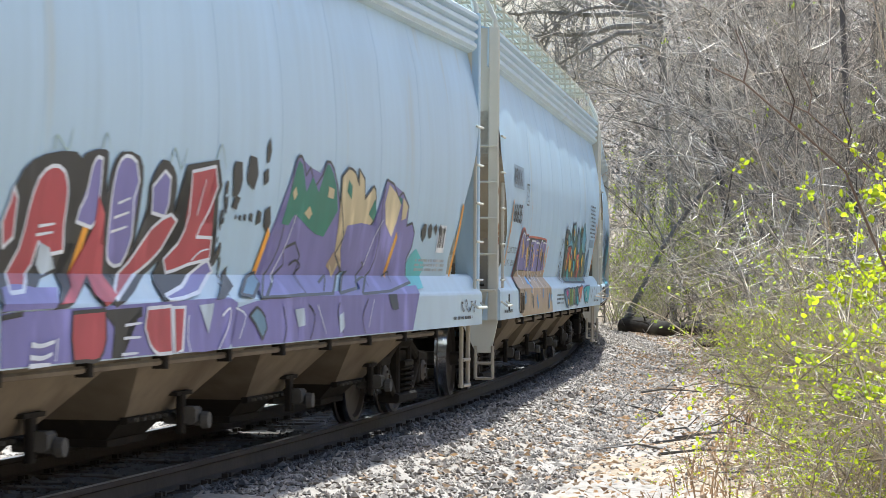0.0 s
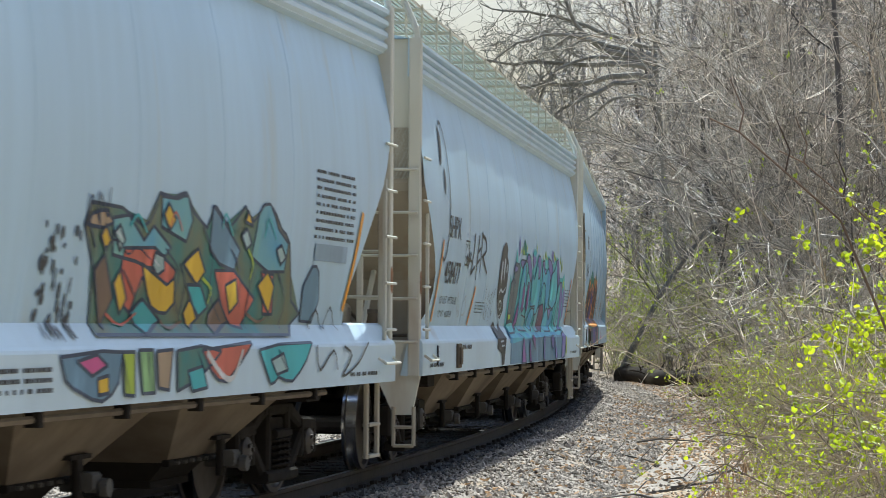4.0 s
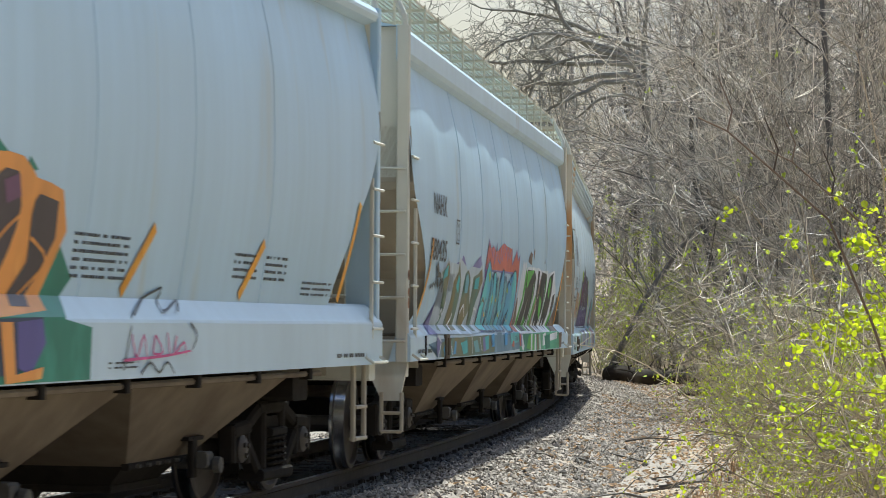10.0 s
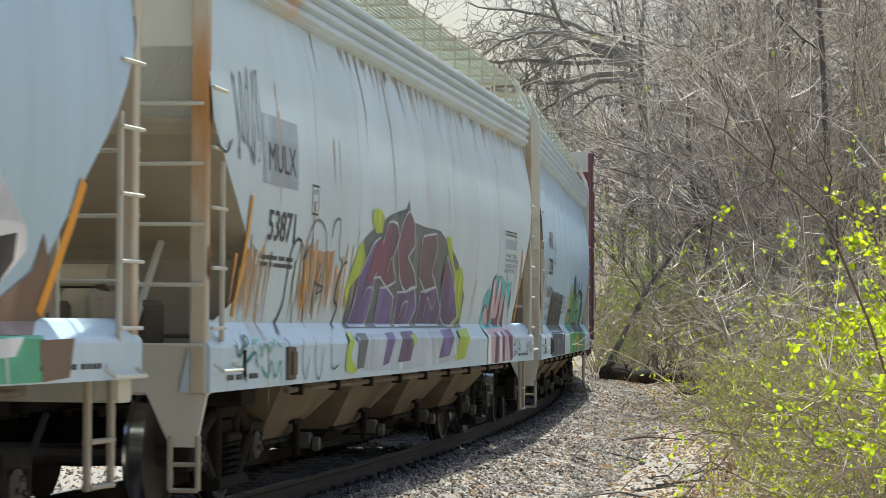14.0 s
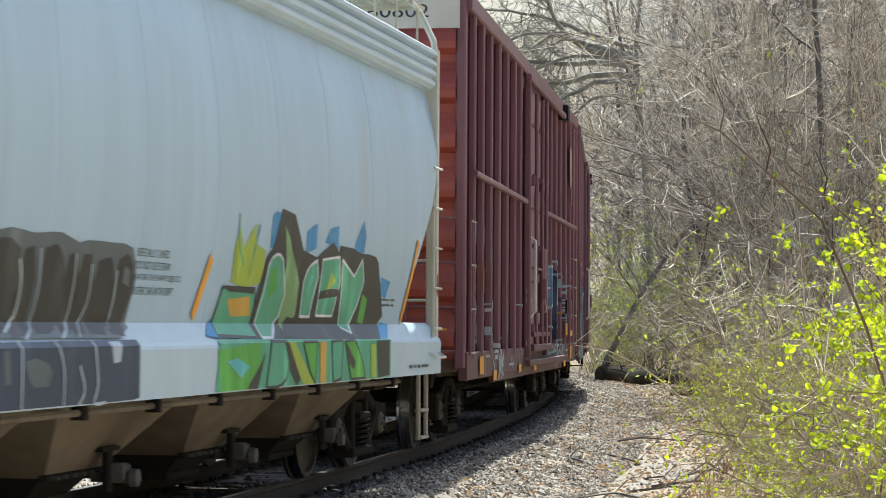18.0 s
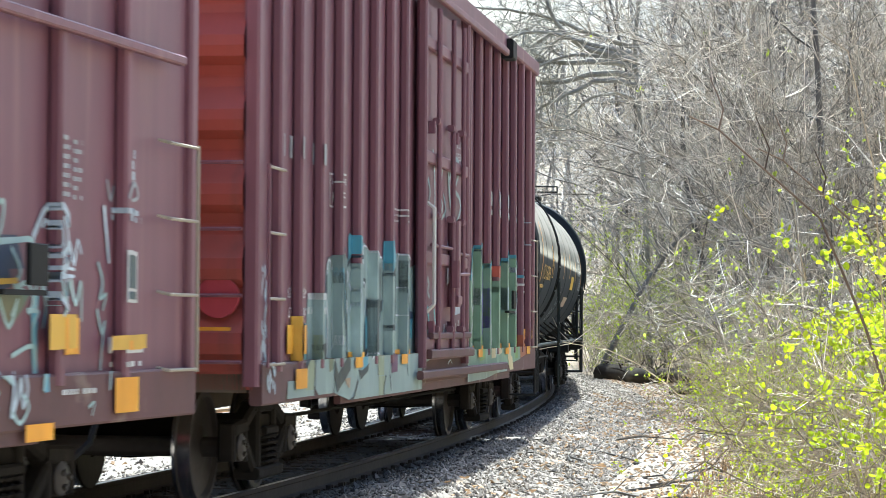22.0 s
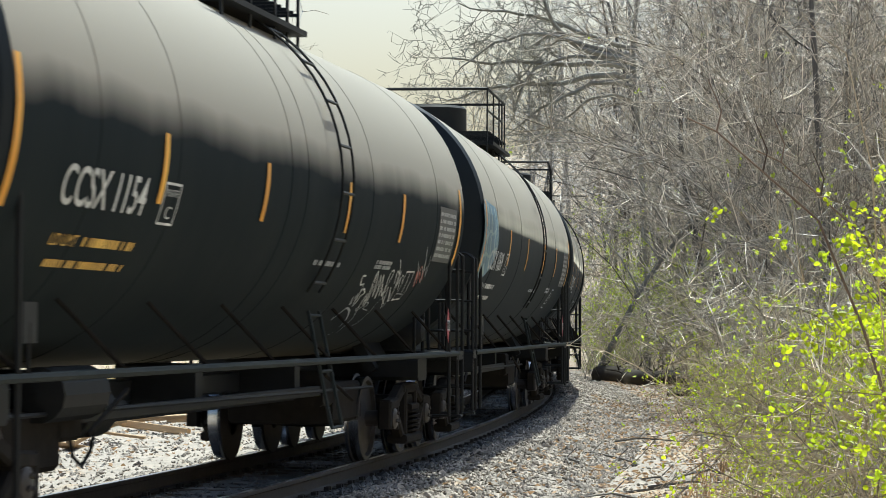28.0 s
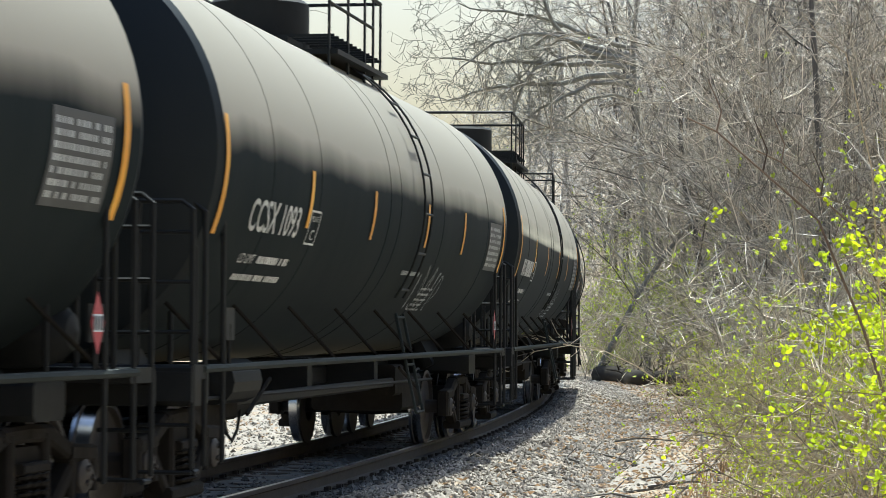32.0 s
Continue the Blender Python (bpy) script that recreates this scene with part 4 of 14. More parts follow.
    def door(self, s, x):
        S, car, w = self.SIDE, self.car, self.door_w
        d = part("door", Geo().box((x, s * (S + 0.06), 2.95), (w, 0.06, 3.75), bevel=0.015), M_BOX, car, "plug door with locking rods and pale scratches")
        for z in (1.25, 2.15, 3.2, 4.4):
            part("door_stiffener", Geo().box((x, s * (S + 0.11), z), (w - 0.06, 0.06, 0.13), bevel=0.02), M_BOX, d)
        for k in (-0.5, 0.5):
            part("door_edge", Geo().box((x + k * w, s * (S + 0.10), 2.98), (0.10, 0.10, 3.95), bevel=0.02), M_BOX, d)
        for k in (-0.28, 0.05, 0.30):
            part("locking_rod", Geo().tube([(x + k * w, s * (S + 0.17), 1.12), (x + k * w, s * (S + 0.17), 4.8)], 0.028, 8), M_BOX, d)
            for z in (1.4, 2.6, 3.6):
                part("rod_bracket", Geo().box((x + k * w, s * (S + 0.15), z), (0.16, 0.08, 0.07), bevel=0.015), M_BOX, d)
        part("door_handle", Geo().tube([(x + 0.05 * w, s * (S + 0.21), 2.0), (x + 0.36 * w, s * (S + 0.21), 2.02)], 0.02, 6).box((x + 0.05 * w, s * (S + 0.20), 2.0), (0.12, 0.10, 0.30), bevel=0.02), M_BOX, d)
        part("lock_rod", Geo().tube([(x - 0.42 * w, s * (S + 0.16), 2.28), (x + 0.10 * w, s * (S + 0.16), 2.28)], 0.02, 6).tube([(x + 0.18 * w, s * (S + 0.16), 2.24), (x + 0.46 * w, s * (S + 0.16), 2.24)], 0.02, 6), M_BOX, d)
        part("lock_case", Geo().box((x + 0.13 * w, s * (S + 0.15), 2.12), (0.20, 0.12, 0.95), bevel=0.02).box((x + 0.13 * w, s * (S + 0.19), 1.72), (0.26, 0.06, 0.10), bevel=0.02), M_BOX, d)
        part("pull_handle", Geo().tube([(x - 0.44 * w, s * (S + 0.12), 2.72), (x - 0.44 * w, s * (S + 0.20), 2.66), (x - 0.44 * w, s * (S + 0.20), 1.66), (x - 0.44 * w, s * (S + 0.12), 1.58)], 0.022, 6), M_PALE_ROOF, d, "pale bent pull handle")
        for z, xx in ((3.52, -0.36), (3.52, 0.18), (3.52, 0.42), (1.42, -0.36), (1.42, 0.10)):
            part("hinge_clip", Geo().box((x + xx * w, s * (S + 0.13), z), (0.05, 0.08, 0.13), bevel=0.01), M_BOX, d)
        part("door_foot_beam", Geo().box((x + 0.05 * w, s * (S + 0.16), 1.14), (w * 1.02, 0.07, 0.10), bevel=0.03).box((x + 0.05 * w, s * (S + 0.15), 1.33), (w * 0.9, 0.06, 0.07), bevel=0.02), M_BOX_SILL, d)
        if s < 0:
            part("card_board", Geo().box((5.45, -S - 0.14, 1.78), (0.26, 0.03, 0.24), bevel=0.008).box((5.3, -S - 0.11, 1.62), (0.62, 0.06, 0.03)), M_BLACK_TRIM, car, "small dark card board on a bracket")
            part("roof_bracket", Geo().box((5.0, -S - 0.12, 5.02), (0.34, 0.16, 0.26), bevel=0.02), M_BLACK_TRIM, car)
        for z in (0.93, 4.95):
            part("door_track", Geo().box((x + 0.5 * w, s * (S + 0.14), z), (2.2 * w, 0.07, 0.09), bevel=0.015), M_BOX_SILL if z < 2 else M_BOX, car)


GRATING_BAR = Geo().box((0, 0, 0), (0.03, 1.9, 0.03)).mesh("grating_bar_mesh", M_BLACK_TRIM)


class Tank:
    def __init__(self, look_of):
        o = dict(dict(half=7.5, shell=7.1, r=1.60, zc=2.72, trucks=6.47), **look_of)
        self.label, self.half, self.shell, self.r, self.zc, self.trucks, self.ladder, self.rings = o["label"], o["half"], o["shell"], o["r"], o["zc"], o["trucks"], o["ladder"], o["rings"]
        self.car = thing("tank_car", self.label, "tank car", "cars of the freight train")

    def face(self, x, z, lift=0.0):
        """z is the height on the shell's face, taken along the curve."""
        a = (z - self.zc) / self.r
        rr = self.r + lift
        return (x, -rr * math.cos(a), self.zc + rr * math.sin(a))

    def cuts_z(self):
        return [self.zc + k * 0.12 for k in range(-14, 18)]

    def cuts_u(self):
        return []

    def proud(self, x, z):
        return 0.0

    def build(self):
        car, r, L, zc = self.car, self.r, self.shell, self.zc
        rows = [(-L - 0.44, 0.0), (-L - 0.42, 0.35 * r), (-L - 0.34, 0.66 * r), (-L - 0.21, 0.88 * r), (-L - 0.10, 0.98 * r), (-L, r)]
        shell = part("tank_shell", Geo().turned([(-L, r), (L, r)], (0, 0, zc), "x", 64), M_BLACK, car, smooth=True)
        for dished in (rows, [(-x, q) for x, q in rows[::-1]]):
            part("tank_head", Geo().turned(dished, (0, 0, zc), "x", 64), M_BLACK_HEAD, car, "black dished end of the tank", smooth=True)
        for x in self.rings:
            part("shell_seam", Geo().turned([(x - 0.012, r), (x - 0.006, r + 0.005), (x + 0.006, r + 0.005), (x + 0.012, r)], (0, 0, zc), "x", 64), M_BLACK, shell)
        H = self.half
        # stub sills, saddles, side rail
        for e in (-1, 1):
            part("stub_sill", Geo().box((e * (H - 1.9), 0, 0.92), (4.0, 0.42, 0.34), bevel=0.03).box((e * self.trucks, 0, 0.98), (0.5, 2.5, 0.26), bevel=0.04), M_BLACK_TRIM, car)
            for y in (-1, 1):
                part("saddle", Geo().box((e * self.trucks, y * 0.62, 1.22), (0.9, 0.12, 0.62), bevel=0.02, turn=Euler((y * 0.5, 0, 0)).to_matrix()), M_BLACK_TRIM, car)
            part("end_platform", Geo().box((e * (H - 0.10), 0, 1.12), (0.45, 3.02, 0.10), bevel=0.02).box((e * (H + 0.10), 0, 1.02), (0.06, 3.02, 0.22), bevel=0.01), M_BLACK_TRIM, car)
            rail = part("end_railing", Geo().tube([(e * (H - 0.35), -1.35, 2.75), (e * (H - 0.35), -0.75, 2.85), (e * (H - 0.35), 0.75, 2.85), (e * (H - 0.35), 1.35, 2.75)], 0.02, 6), M_BLACK_TRIM, car)
            for y in (-1.40, 1.40):
                part("railing_post", Geo().tube([(e * (H - 0.35), y, 1.1), (e * (H - 0.35), y, 2.55), (e * (H - 0.35), y * 0.93, 2.75)], 0.022, 6), M_BLACK_TRIM, rail)
            for s in (-1, 1):
                for x in (H - 0.25, H - 0.75, H + 0.08):
                    part("hand_rail", Geo().tube([(e * x, s * 1.50, 0.45), (e * x, s * 1.50, 2.26), (e * x, s * 1.42, 2.32), (e * x, s * 1.12, 2.32), (e * x, s * 1.10, 2.2), (e * x, s * 1.10, 1.15)], 0.020, 6), M_BLACK_TRIM, car)
                st = part("side_step", Geo().tube([(e * (H - 0.08), s * 1.50, 0.42), (e * (H + 0.05), s * 1.50, 0.42)], 0.02, 6), M_BLACK_TRIM, car)
                for z in (0.42, 0.75, 1.05, 1.40, 1.75, 2.10):
                    part("rung", Geo().tube([(e * (H + 0.08), s * 1.12, z), (e * (H + 0.08), s * 1.50, z)], 0.016, 6), M_BLACK_TRIM, st)
            part("placard_holder", Geo().box((e * (H - 0.92), -1.50, 1.46), (0.24, 0.02, 0.24)).tube([(e * (H - 0.92), -1.50, 1.12), (e * (H - 0.92), -1.50, 1.46)], 0.015, 5), M_BLACK_TRIM, car)
            coupler(car, e * H, e)
            truck(car, e * self.trucks)
        for x in ((H - 0.35, 1.0 - H) if H > 8 else (H - 0.35,)):
            part("air_reservoir", Geo().turned([(-1.15, 0.0), (-1.12, 0.12), (-1.02, 0.20), (-0.86, 0.24), (0.1, 0.24), (0.25, 0.16), (0.3, 0.0)], (x, 0, 1.40), "y", 20), M_BLACK_TRIM, car, "dusty black air reservoir", smooth=True)
        for s in (-1, 1):
            part("side_rail", Geo().tube([(-H + 0.2, s * 1.50, 1.14), (H - 0.2, s * 1.50, 1.14)], 0.030, 8), M_SIDE_RAIL, car, "dull grey-green side rail")
            for k in range(8):
                x = -L + 0.4 + k * (2 * L - 0.8) / 7
                part("rail_bracket", Geo().tube([(x, s * 1.50, 1.16), (x - 0.36, s * (self.r * 0.72), self.zc - self.r * 0.69)], 0.016, 5), M_TRUCK, car)
            # ladder up the shell
            lad = part("ladder", Geo().tube([self.side_pt(self.ladder - 0.22, z, s) for z in np.linspace(self.zc - 1.0, self.zc + 2.0, 18)], 0.012, 5), M_BLACK_TRIM, car)
            part("ladder_stile", Geo().tube([self.side_pt(self.ladder + 0.22, z, s) for z in np.linspace(self.zc - 1.0, self.zc + 2.0, 18)], 0.012, 5), M_BLACK_TRIM, lad)
            for z in np.linspace(self.zc - 0.9, self.zc + 1.9, 8):
                part("rung", Geo().tube([self.side_pt(self.ladder - 0.22, z, s), self.side_pt(self.ladder + 0.22, z, s)], 0.015, 5), M_BLACK_TRIM, lad)
            # step ladder below: straight on the long car, leaning in at the top on the others
            z0, z1, lean = (0.40, 2.25, 0.0) if H > 8 else (0.56, 1.58, 0.216)
            low = part("lower_ladder", Geo().tube([(self.ladder - 0.20, s * (1.58 - lean * (z1 - z0)), z1), (self.ladder - 0.20, s * 1.58, z0)], 0.018, 5).tube([(self.ladder + 0.20, s * (1.58 - lean * (z1 - z0)), z1), (self.ladder + 0.20, s * 1.58, z0)], 0.018, 5), M_SIDE_RAIL, car, "dark steel step ladder")
            n = 6 if H > 8 else 3
            for k in range(n):
                z = z0 + (z1 - z0 - 0.04) * k / (n - 1)
                y = 1.58 - (z - z0) * lean
                part("rung", Geo().tube([(self.ladder - 0.20, s * y, z), (self.ladder + 0.20, s * y, z)], 0.016, 5), M_SIDE_RAIL, low)
        # dome housing and its railing on top
        top = zc + r
        x0 = self.ladder - 0.5 + (1.9 if H > 8 else 0.2)
        part("valve_housing", Geo().turned([(top - 0.15, 0.0), (top - 0.15, 0.52), (top + 0.42, 0.52), (top + 0.46, 0.48), (top + 0.48, 0.0)], (x0 - 0.4, 0, 0), "z", 24), M_BLACK_TRIM, car, smooth=True)
        g = Geo().box((x0 + 0.1, -0.80, top - 0.15), (2.6, 0.42, 0.05)).box((x0 + 0.1, 0.80, top - 0.15), (2.6, 0.42, 0.05)).box((x0 + 0.1, 0, top - 0.02), (2.6, 1.0, 0.05))
        deck = part("top_platform", g, M_BLACK_TRIM, car, "black grating platform round the valve housing")
        for k in range(12):
            part("grating_bar", GRATING_BAR, None, deck, at=pose(x0 - 1.1 + k * 0.22, 0, top + 0.02))
        rail = part("top_railing", Geo().tube([(x0 - 1.2, -0.92, top + 0.66), (x0 + 1.4, -0.92, top + 0.66), (x0 + 1.4, 0.92, top + 0.66), (x0 - 1.2, 0.92, top + 0.66), (x0 - 1.2, -0.92, top + 0.66)], 0.022, 6).tube([(x0 - 1.2, 0.92, top + 0.34), (x0 + 1.4, 0.92, top + 0.34)], 0.018, 6).tube([(x0 - 1.2, -0.92, top + 0.34), (x0 + 1.0, -0.92, top + 0.34)], 0.018, 6), M_BLACK_TRIM, car)
        for x, y in ((x0 - 1.2, -0.92), (x0 - 0.3, -0.92), (x0 + 0.55, -0.92), (x0 + 1.0, -0.92), (x0 + 1.4, -0.92), (x0 - 1.2, 0.92), (x0, 0.92), (x0 + 1.4, 0.92), (x0 + 1.4, 0.3)):
            part("railing_post", Geo().box((x, y, top + 0.19), (0.05, 0.02, 0.96)), M_BLACK_TRIM, rail)
        # bottom fittings
        # Dark blocks added inboard of each truck to fill the black under the tank.
        for e in (-1, 1):
            part("brake_gear", Geo().box((e * (self.trucks - 1.75), -0.25, 0.66), (1.3, 1.1, 0.42), bevel=0.04).box((e * (self.trucks - 2.6), -0.55, 0.82), (0.5, 0.5, 0.36), bevel=0.03).tube([(e * (self.trucks - 3.4), -0.95, 0.98), (e * (self.trucks - 2.4), -1.0, 0.70)], 0.02, 5), M_TRUCK, car)
        part("brake_beam", Geo().box((0.3, -0.1, 0.90), (2 * self.trucks - 2.4, 0.10, 0.20), bevel=0.02).box((-0.6, -0.75, 0.80), (2 * self.trucks - 3.6, 0.06, 0.10), bevel=0.01), M_BLACK_TRIM, car)
        for k in range(3):
            x = (-0.58 + 0.52 * k) * self.trucks
            part("brake_hanger", Geo().box((x, -0.35, 0.95), (0.20, 0.70, 0.36), bevel=0.03), M_BLACK_TRIM, car)
        part("brake_cylinder", Geo().turned([(-0.75, 0.0), (-0.72, 0.19), (-0.1, 0.20), (0.0, 0.12), (0.6, 0.06), (0.75, 0.0)], (-0.35 * self.trucks, -0.45, 0.80), "x", 14), M_BLACK_TRIM, car, smooth=True)
        part("chain", Geo().tube([(-0.52 * self.trucks, -0.6, 0.75), (-0.50 * self.trucks, -0.6, 0.50), (-0.47 * self.trucks, -0.6, 0.42), (-0.44 * self.trucks, -0.6, 0.52), (-0.42 * self.trucks, -0.6, 0.75)], 0.016, 5), M_BLACK_TRIM, car)
        part("bottom_valve", Geo().turned([(zc - r - 0.35, 0.0), (zc - r - 0.35, 0.14), (zc - r - 0.1, 0.2), (zc - r + 0.1, 0.22)], (0.4, 0, 0), "z", 14), M_BLACK_TRIM, car)
        part("brake_rigging", Geo().tube([(-self.trucks, -0.5, 0.72), (self.trucks, -0.5, 0.72)], 0.018, 5).tube([(-self.trucks + 1, -0.9, 0.86), (self.trucks - 1, -0.9, 0.80)], 0.018, 5).turned([(-0.5, 0.0), (-0.47, 0.19), (0.47, 0.19), (0.5, 0.0)], (-self.trucks + 2.3, -0.85, 0.98), "x", 14), M_BLACK_TRIM, car)
        return self

    def side_pt(self, x, z, s):
        p = self.face(x, z, 0.07)
        return (p[0], p[1] * -s, p[2])


HOPPERS = [
    dict(label="pale blue-grey covered hopper with red and violet graffiti", mid=-45.56, half=8.29, sill=0.93, sill_top=1.29, post=0.26, post_paint=M_HOPPER, lip=0.05),
    dict(label="white covered hopper with purple and yellow graffiti", mid=-27.44, half=8.54, sill=0.95),
    dict(label="pale grey covered hopper with turquoise graffiti", mid=-9.45, half=8.16, sill=0.97, chord=4.27, eave=3.93),
    dict(label="pale grey covered hopper with orange and green graffiti", mid=8.30, half=8.30, sill=1.10, sill_top=1.49, sheet=1.62, eave=4.21, chord=4.35, ribs=False, bays=3, post=0.30, seams=7, post_paint=M_HOPPER, lip=0.035),
    dict(label="pale grey covered hopper with a long multicoloured graffiti", mid=26.04, half=8.15, sill=1.10, sill_top=1.36, sheet=1.46, eave=4.08, chord=4.38, ribs=False, bays=3, seams=7, notch=1.18, post_paint=M_POST_RUST, lip=0.0),
    dict(label="rust-streaked white covered hopper with purple graffiti", mid=44.04, half=8.56, sill=0.97, paint=M_HOPPER_OLD, notch=1.15, post_paint=M_POST_RUST, near_post=M_POST_RUST, chord_paint=M_CHORD_RUST, lip=0.03),
    dict(label="pale grey covered hopper with black and green graffiti", mid=62.04, half=8.15, sill=0.95, lip=0.05),
]
TRAIN_CARS = []         # (car, middle, half of the distance between its trucks)
for spec in HOPPERS:
    h = Hopper(spec).build()
    TRAIN_CARS.append((h, spec["mid"], 6.35))
BOXCARS = [
    dict(label="dark red boxcar with blue graffiti and scuffed sill", mid=80.07, posts=[-7.72, -6.83, -5.93, -4.93, -3.95, -2.92, -2.1, 1.95, 2.99, 3.96, 4.94, 5.95, 7.0], belt=[(-7.9, -1.6), (1.7, 7.9)], door_x=0.1, door_w=2.9),
    dict(label="dark red boxcar with icy blue graffiti along its foot", mid=98.25, posts=[-7.75, -7.0, -6.2, -5.4, -4.6, -3.8, -3.0, -2.2, 2.0, 2.8, 3.6, 4.4, 5.2, 6.0, 6.8, 7.6], belt=[], door_x=0.0, door_w=2.9),
]
for spec in BOXCARS:
    b = Boxcar(spec).build()
    TRAIN_CARS.append((b, spec["mid"], 6.2))
TANKS = [dict(label="long black tank car with yellow stripes", mid=116.66, half=8.9, shell=8.0, trucks=7.86, r=1.52, zc=2.55, ladder=-3.3, rings=[-6.0, -3.9, -1.6, 0.9, 3.4, 5.6])]
for k in range(5):
    TANKS.append(dict(label="black tank car with orange stripes and a pale top painted as dust and sun", mid=134.0 + 15.95 * k, ladder=(0.92, 0.90, 0.90, 0.90, 0.90)[k], rings=[-5.6, -3.9, -0.8, -0.25, 2.3, 5.5] if k != 1 else [-5.6, -2.3, 1.6, 3.9]))
for spec in TANKS:
    k = Tank(spec).build()
    TRAIN_CARS.append((k, spec["mid"], k.trucks))

# ---- paint and lettering laid on the sides of the cars ----
class Coat:
    """Flat shapes in (along, up), cut to follow the face of a car and laid on it in thin coats."""

    def __init__(self, unit):
        self.unit, self.items, self.n = unit, [], 0

    def poly(self, colour, pts, layer=0):
        self.items.append((colour, [(float(a), float(b)) for a, b in pts], layer, self.n))
        self.n += 1
        return self

    def stroke(self, colour, pts, w, layer=0, w2=None, ends=True):
        """A brush line of width w (w2 at its end), piece by piece."""
        n = len(pts) - 1
        for i in range(n):
            (a, b), (c, d) = pts[i], pts[i + 1]
            l = math.hypot(c - a, d - b) or 1e-6
            wa = w if w2 is None else w + (w2 - w) * i / n
            wb = w if w2 is None else w + (w2 - w) * (i + 1) / n
            ex, ey = (c - a) / l, (d - b) / l
            k = 0.45 if ends else 0.0
            a2, b2, c2, d2 = a - ex * wa * k * 0.5, b - ey * wa * k * 0.5, c + ex * wb * k * 0.5, d + ey * wb * k * 0.5
            self.poly(colour, [(a2 - ey * wa / 2, b2 + ex * wa / 2), (a2 + ey * wa / 2, b2 - ex * wa / 2), (c2 + ey * wb / 2, d2 - ex * wb / 2), (c2 - ey * wb / 2, d2 + ex * wb / 2)], layer)
        return self

    def blob(self, colour, u, z, ru, rz, layer=0, seed=1, rough=0.25, n=18):
        r = random.Random(seed)
        p1, p2, k1, k2 = r.uniform(0, 6), r.uniform(0, 6), r.choice((2, 3)), r.choice((4, 5))
        pts = []
        for i in range(n):
            a = 2 * math.pi * i / n
            q = 1 + rough * (0.6 * math.sin(k1 * a + p1) + 0.4 * math.sin(k2 * a + p2))
            pts.append((u + ru * q * math.cos(a), z + rz * q * math.sin(a)))
        return self.poly(colour, pts, layer)

    def form(self, colour, pts, layer=1, edge=None, rim=0.024):
        """A rounded painted shape through the corners given, with a drawn edge if asked."""
        n, out = len(pts), []

        def sharp(k):
            (a, b), (c, d), (e, f) = pts[k - 1], pts[k], pts[(k + 1) % n]
            return abs((math.atan2(f - d, e - c) - math.atan2(d - b, c - a) + math.pi) % (2 * math.pi) - math.pi) > 1.05
        for i in range(n):
            a, b, c, d = pts[i - 1], pts[i], pts[(i + 1) % n], pts[(i + 2) % n]
            out.append(b)
            if not (sharp(i) or sharp((i + 1) % n)):
                out.append(tuple((9 * (q + r) - (p + t)) / 16 for p, q, r, t in zip(a, b, c, d)))
        self.poly(colour, out, layer)
        if edge:
            self.stroke(edge, out + [out[0]], rim, layer + 0.35)
        return self

    def specks(self, colour, u0, u1, z0, z1, n, layer=2):
        r = random.Random(n)
        for k in range(n):
            self.blob(colour, r.uniform(u0, u1), r.uniform(z0, z1), r.uniform(0.012, 0.03), r.uniform(0.02, 0.06), layer, k, 0.2, 8)
        return self

    def lay(self, name, label=""):
        unit = self.unit
        keys = sorted({i[0] for i in self.items})
        bm = bmesh.new()
        lift = bm.faces.layers.float.new("lift")
        for colour, pts, layer, k in self.items:
            try:
                f = bm.faces.new([bm.verts.new((u, 0, z)) for u, z in pts])
            except ValueError:
                continue
            f.material_index = keys.index(colour)
            f[lift] = 0.004 + 0.0022 * layer + 0.00001 * k
        bmesh.ops.triangulate(bm, faces=[f for f in bm.faces if len(f.verts) > 4])
        us, zz = [v.co.x for v in bm.verts], [v.co.z for v in bm.verts]
        u0, u1, z0, z1 = min(us), max(us), min(zz), max(zz)
        for z in unit.cuts_z():
            if z0 < z < z1:
                bmesh.ops.bisect_plane(bm, geom=bm.verts[:] + bm.edges[:] + bm.faces[:], plane_co=(0, 0, z), plane_no=(0, 0, 1))
        for u in unit.cuts_u():
            if u0 < u < u1:
                bmesh.ops.bisect_plane(bm, geom=bm.verts[:] + bm.edges[:] + bm.faces[:], plane_co=(u, 0, 0), plane_no=(1, 0, 0))
        g = Geo()
        for f in bm.faces:
            c = f.calc_center_median()
            extra = unit.proud(c.x, c.z)
            pts = [unit.face(v.co.x, v.co.z, f[lift] + extra) for v in f.verts]
            n = (Vector(pts[1]) - Vector(pts[0])).cross(Vector(pts[2]) - Vector(pts[0]))
            g.face(pts if n.y + n.x < 0 else pts[::-1], f.material_index)
            # the paint also covers the flanks of a post that stands proud of the wall
            for e in f.edges if extra > 0.08 and isinstance(unit, Boxcar) and self.n > 8 else ():
                a, b = e.verts[0].co, e.verts[1].co
                if abs(a.x - b.x) < 1e-4 and min(abs(a.x - q) for q in unit.cuts_u()) < 1e-4:
                    out = 0.003 if a.x > c.x else -0.003
                    g.face([unit.face(a.x + out, a.z, f[lift] - 0.004), unit.face(b.x + out, b.z, f[lift] - 0.004), unit.face(b.x + out, b.z, f[lift] + extra), unit.face(a.x + out, a.z, f[lift] + extra)], f.material_index)
        bm.free()
        return part(name, g, [P[k] for k in keys], unit.car, label)


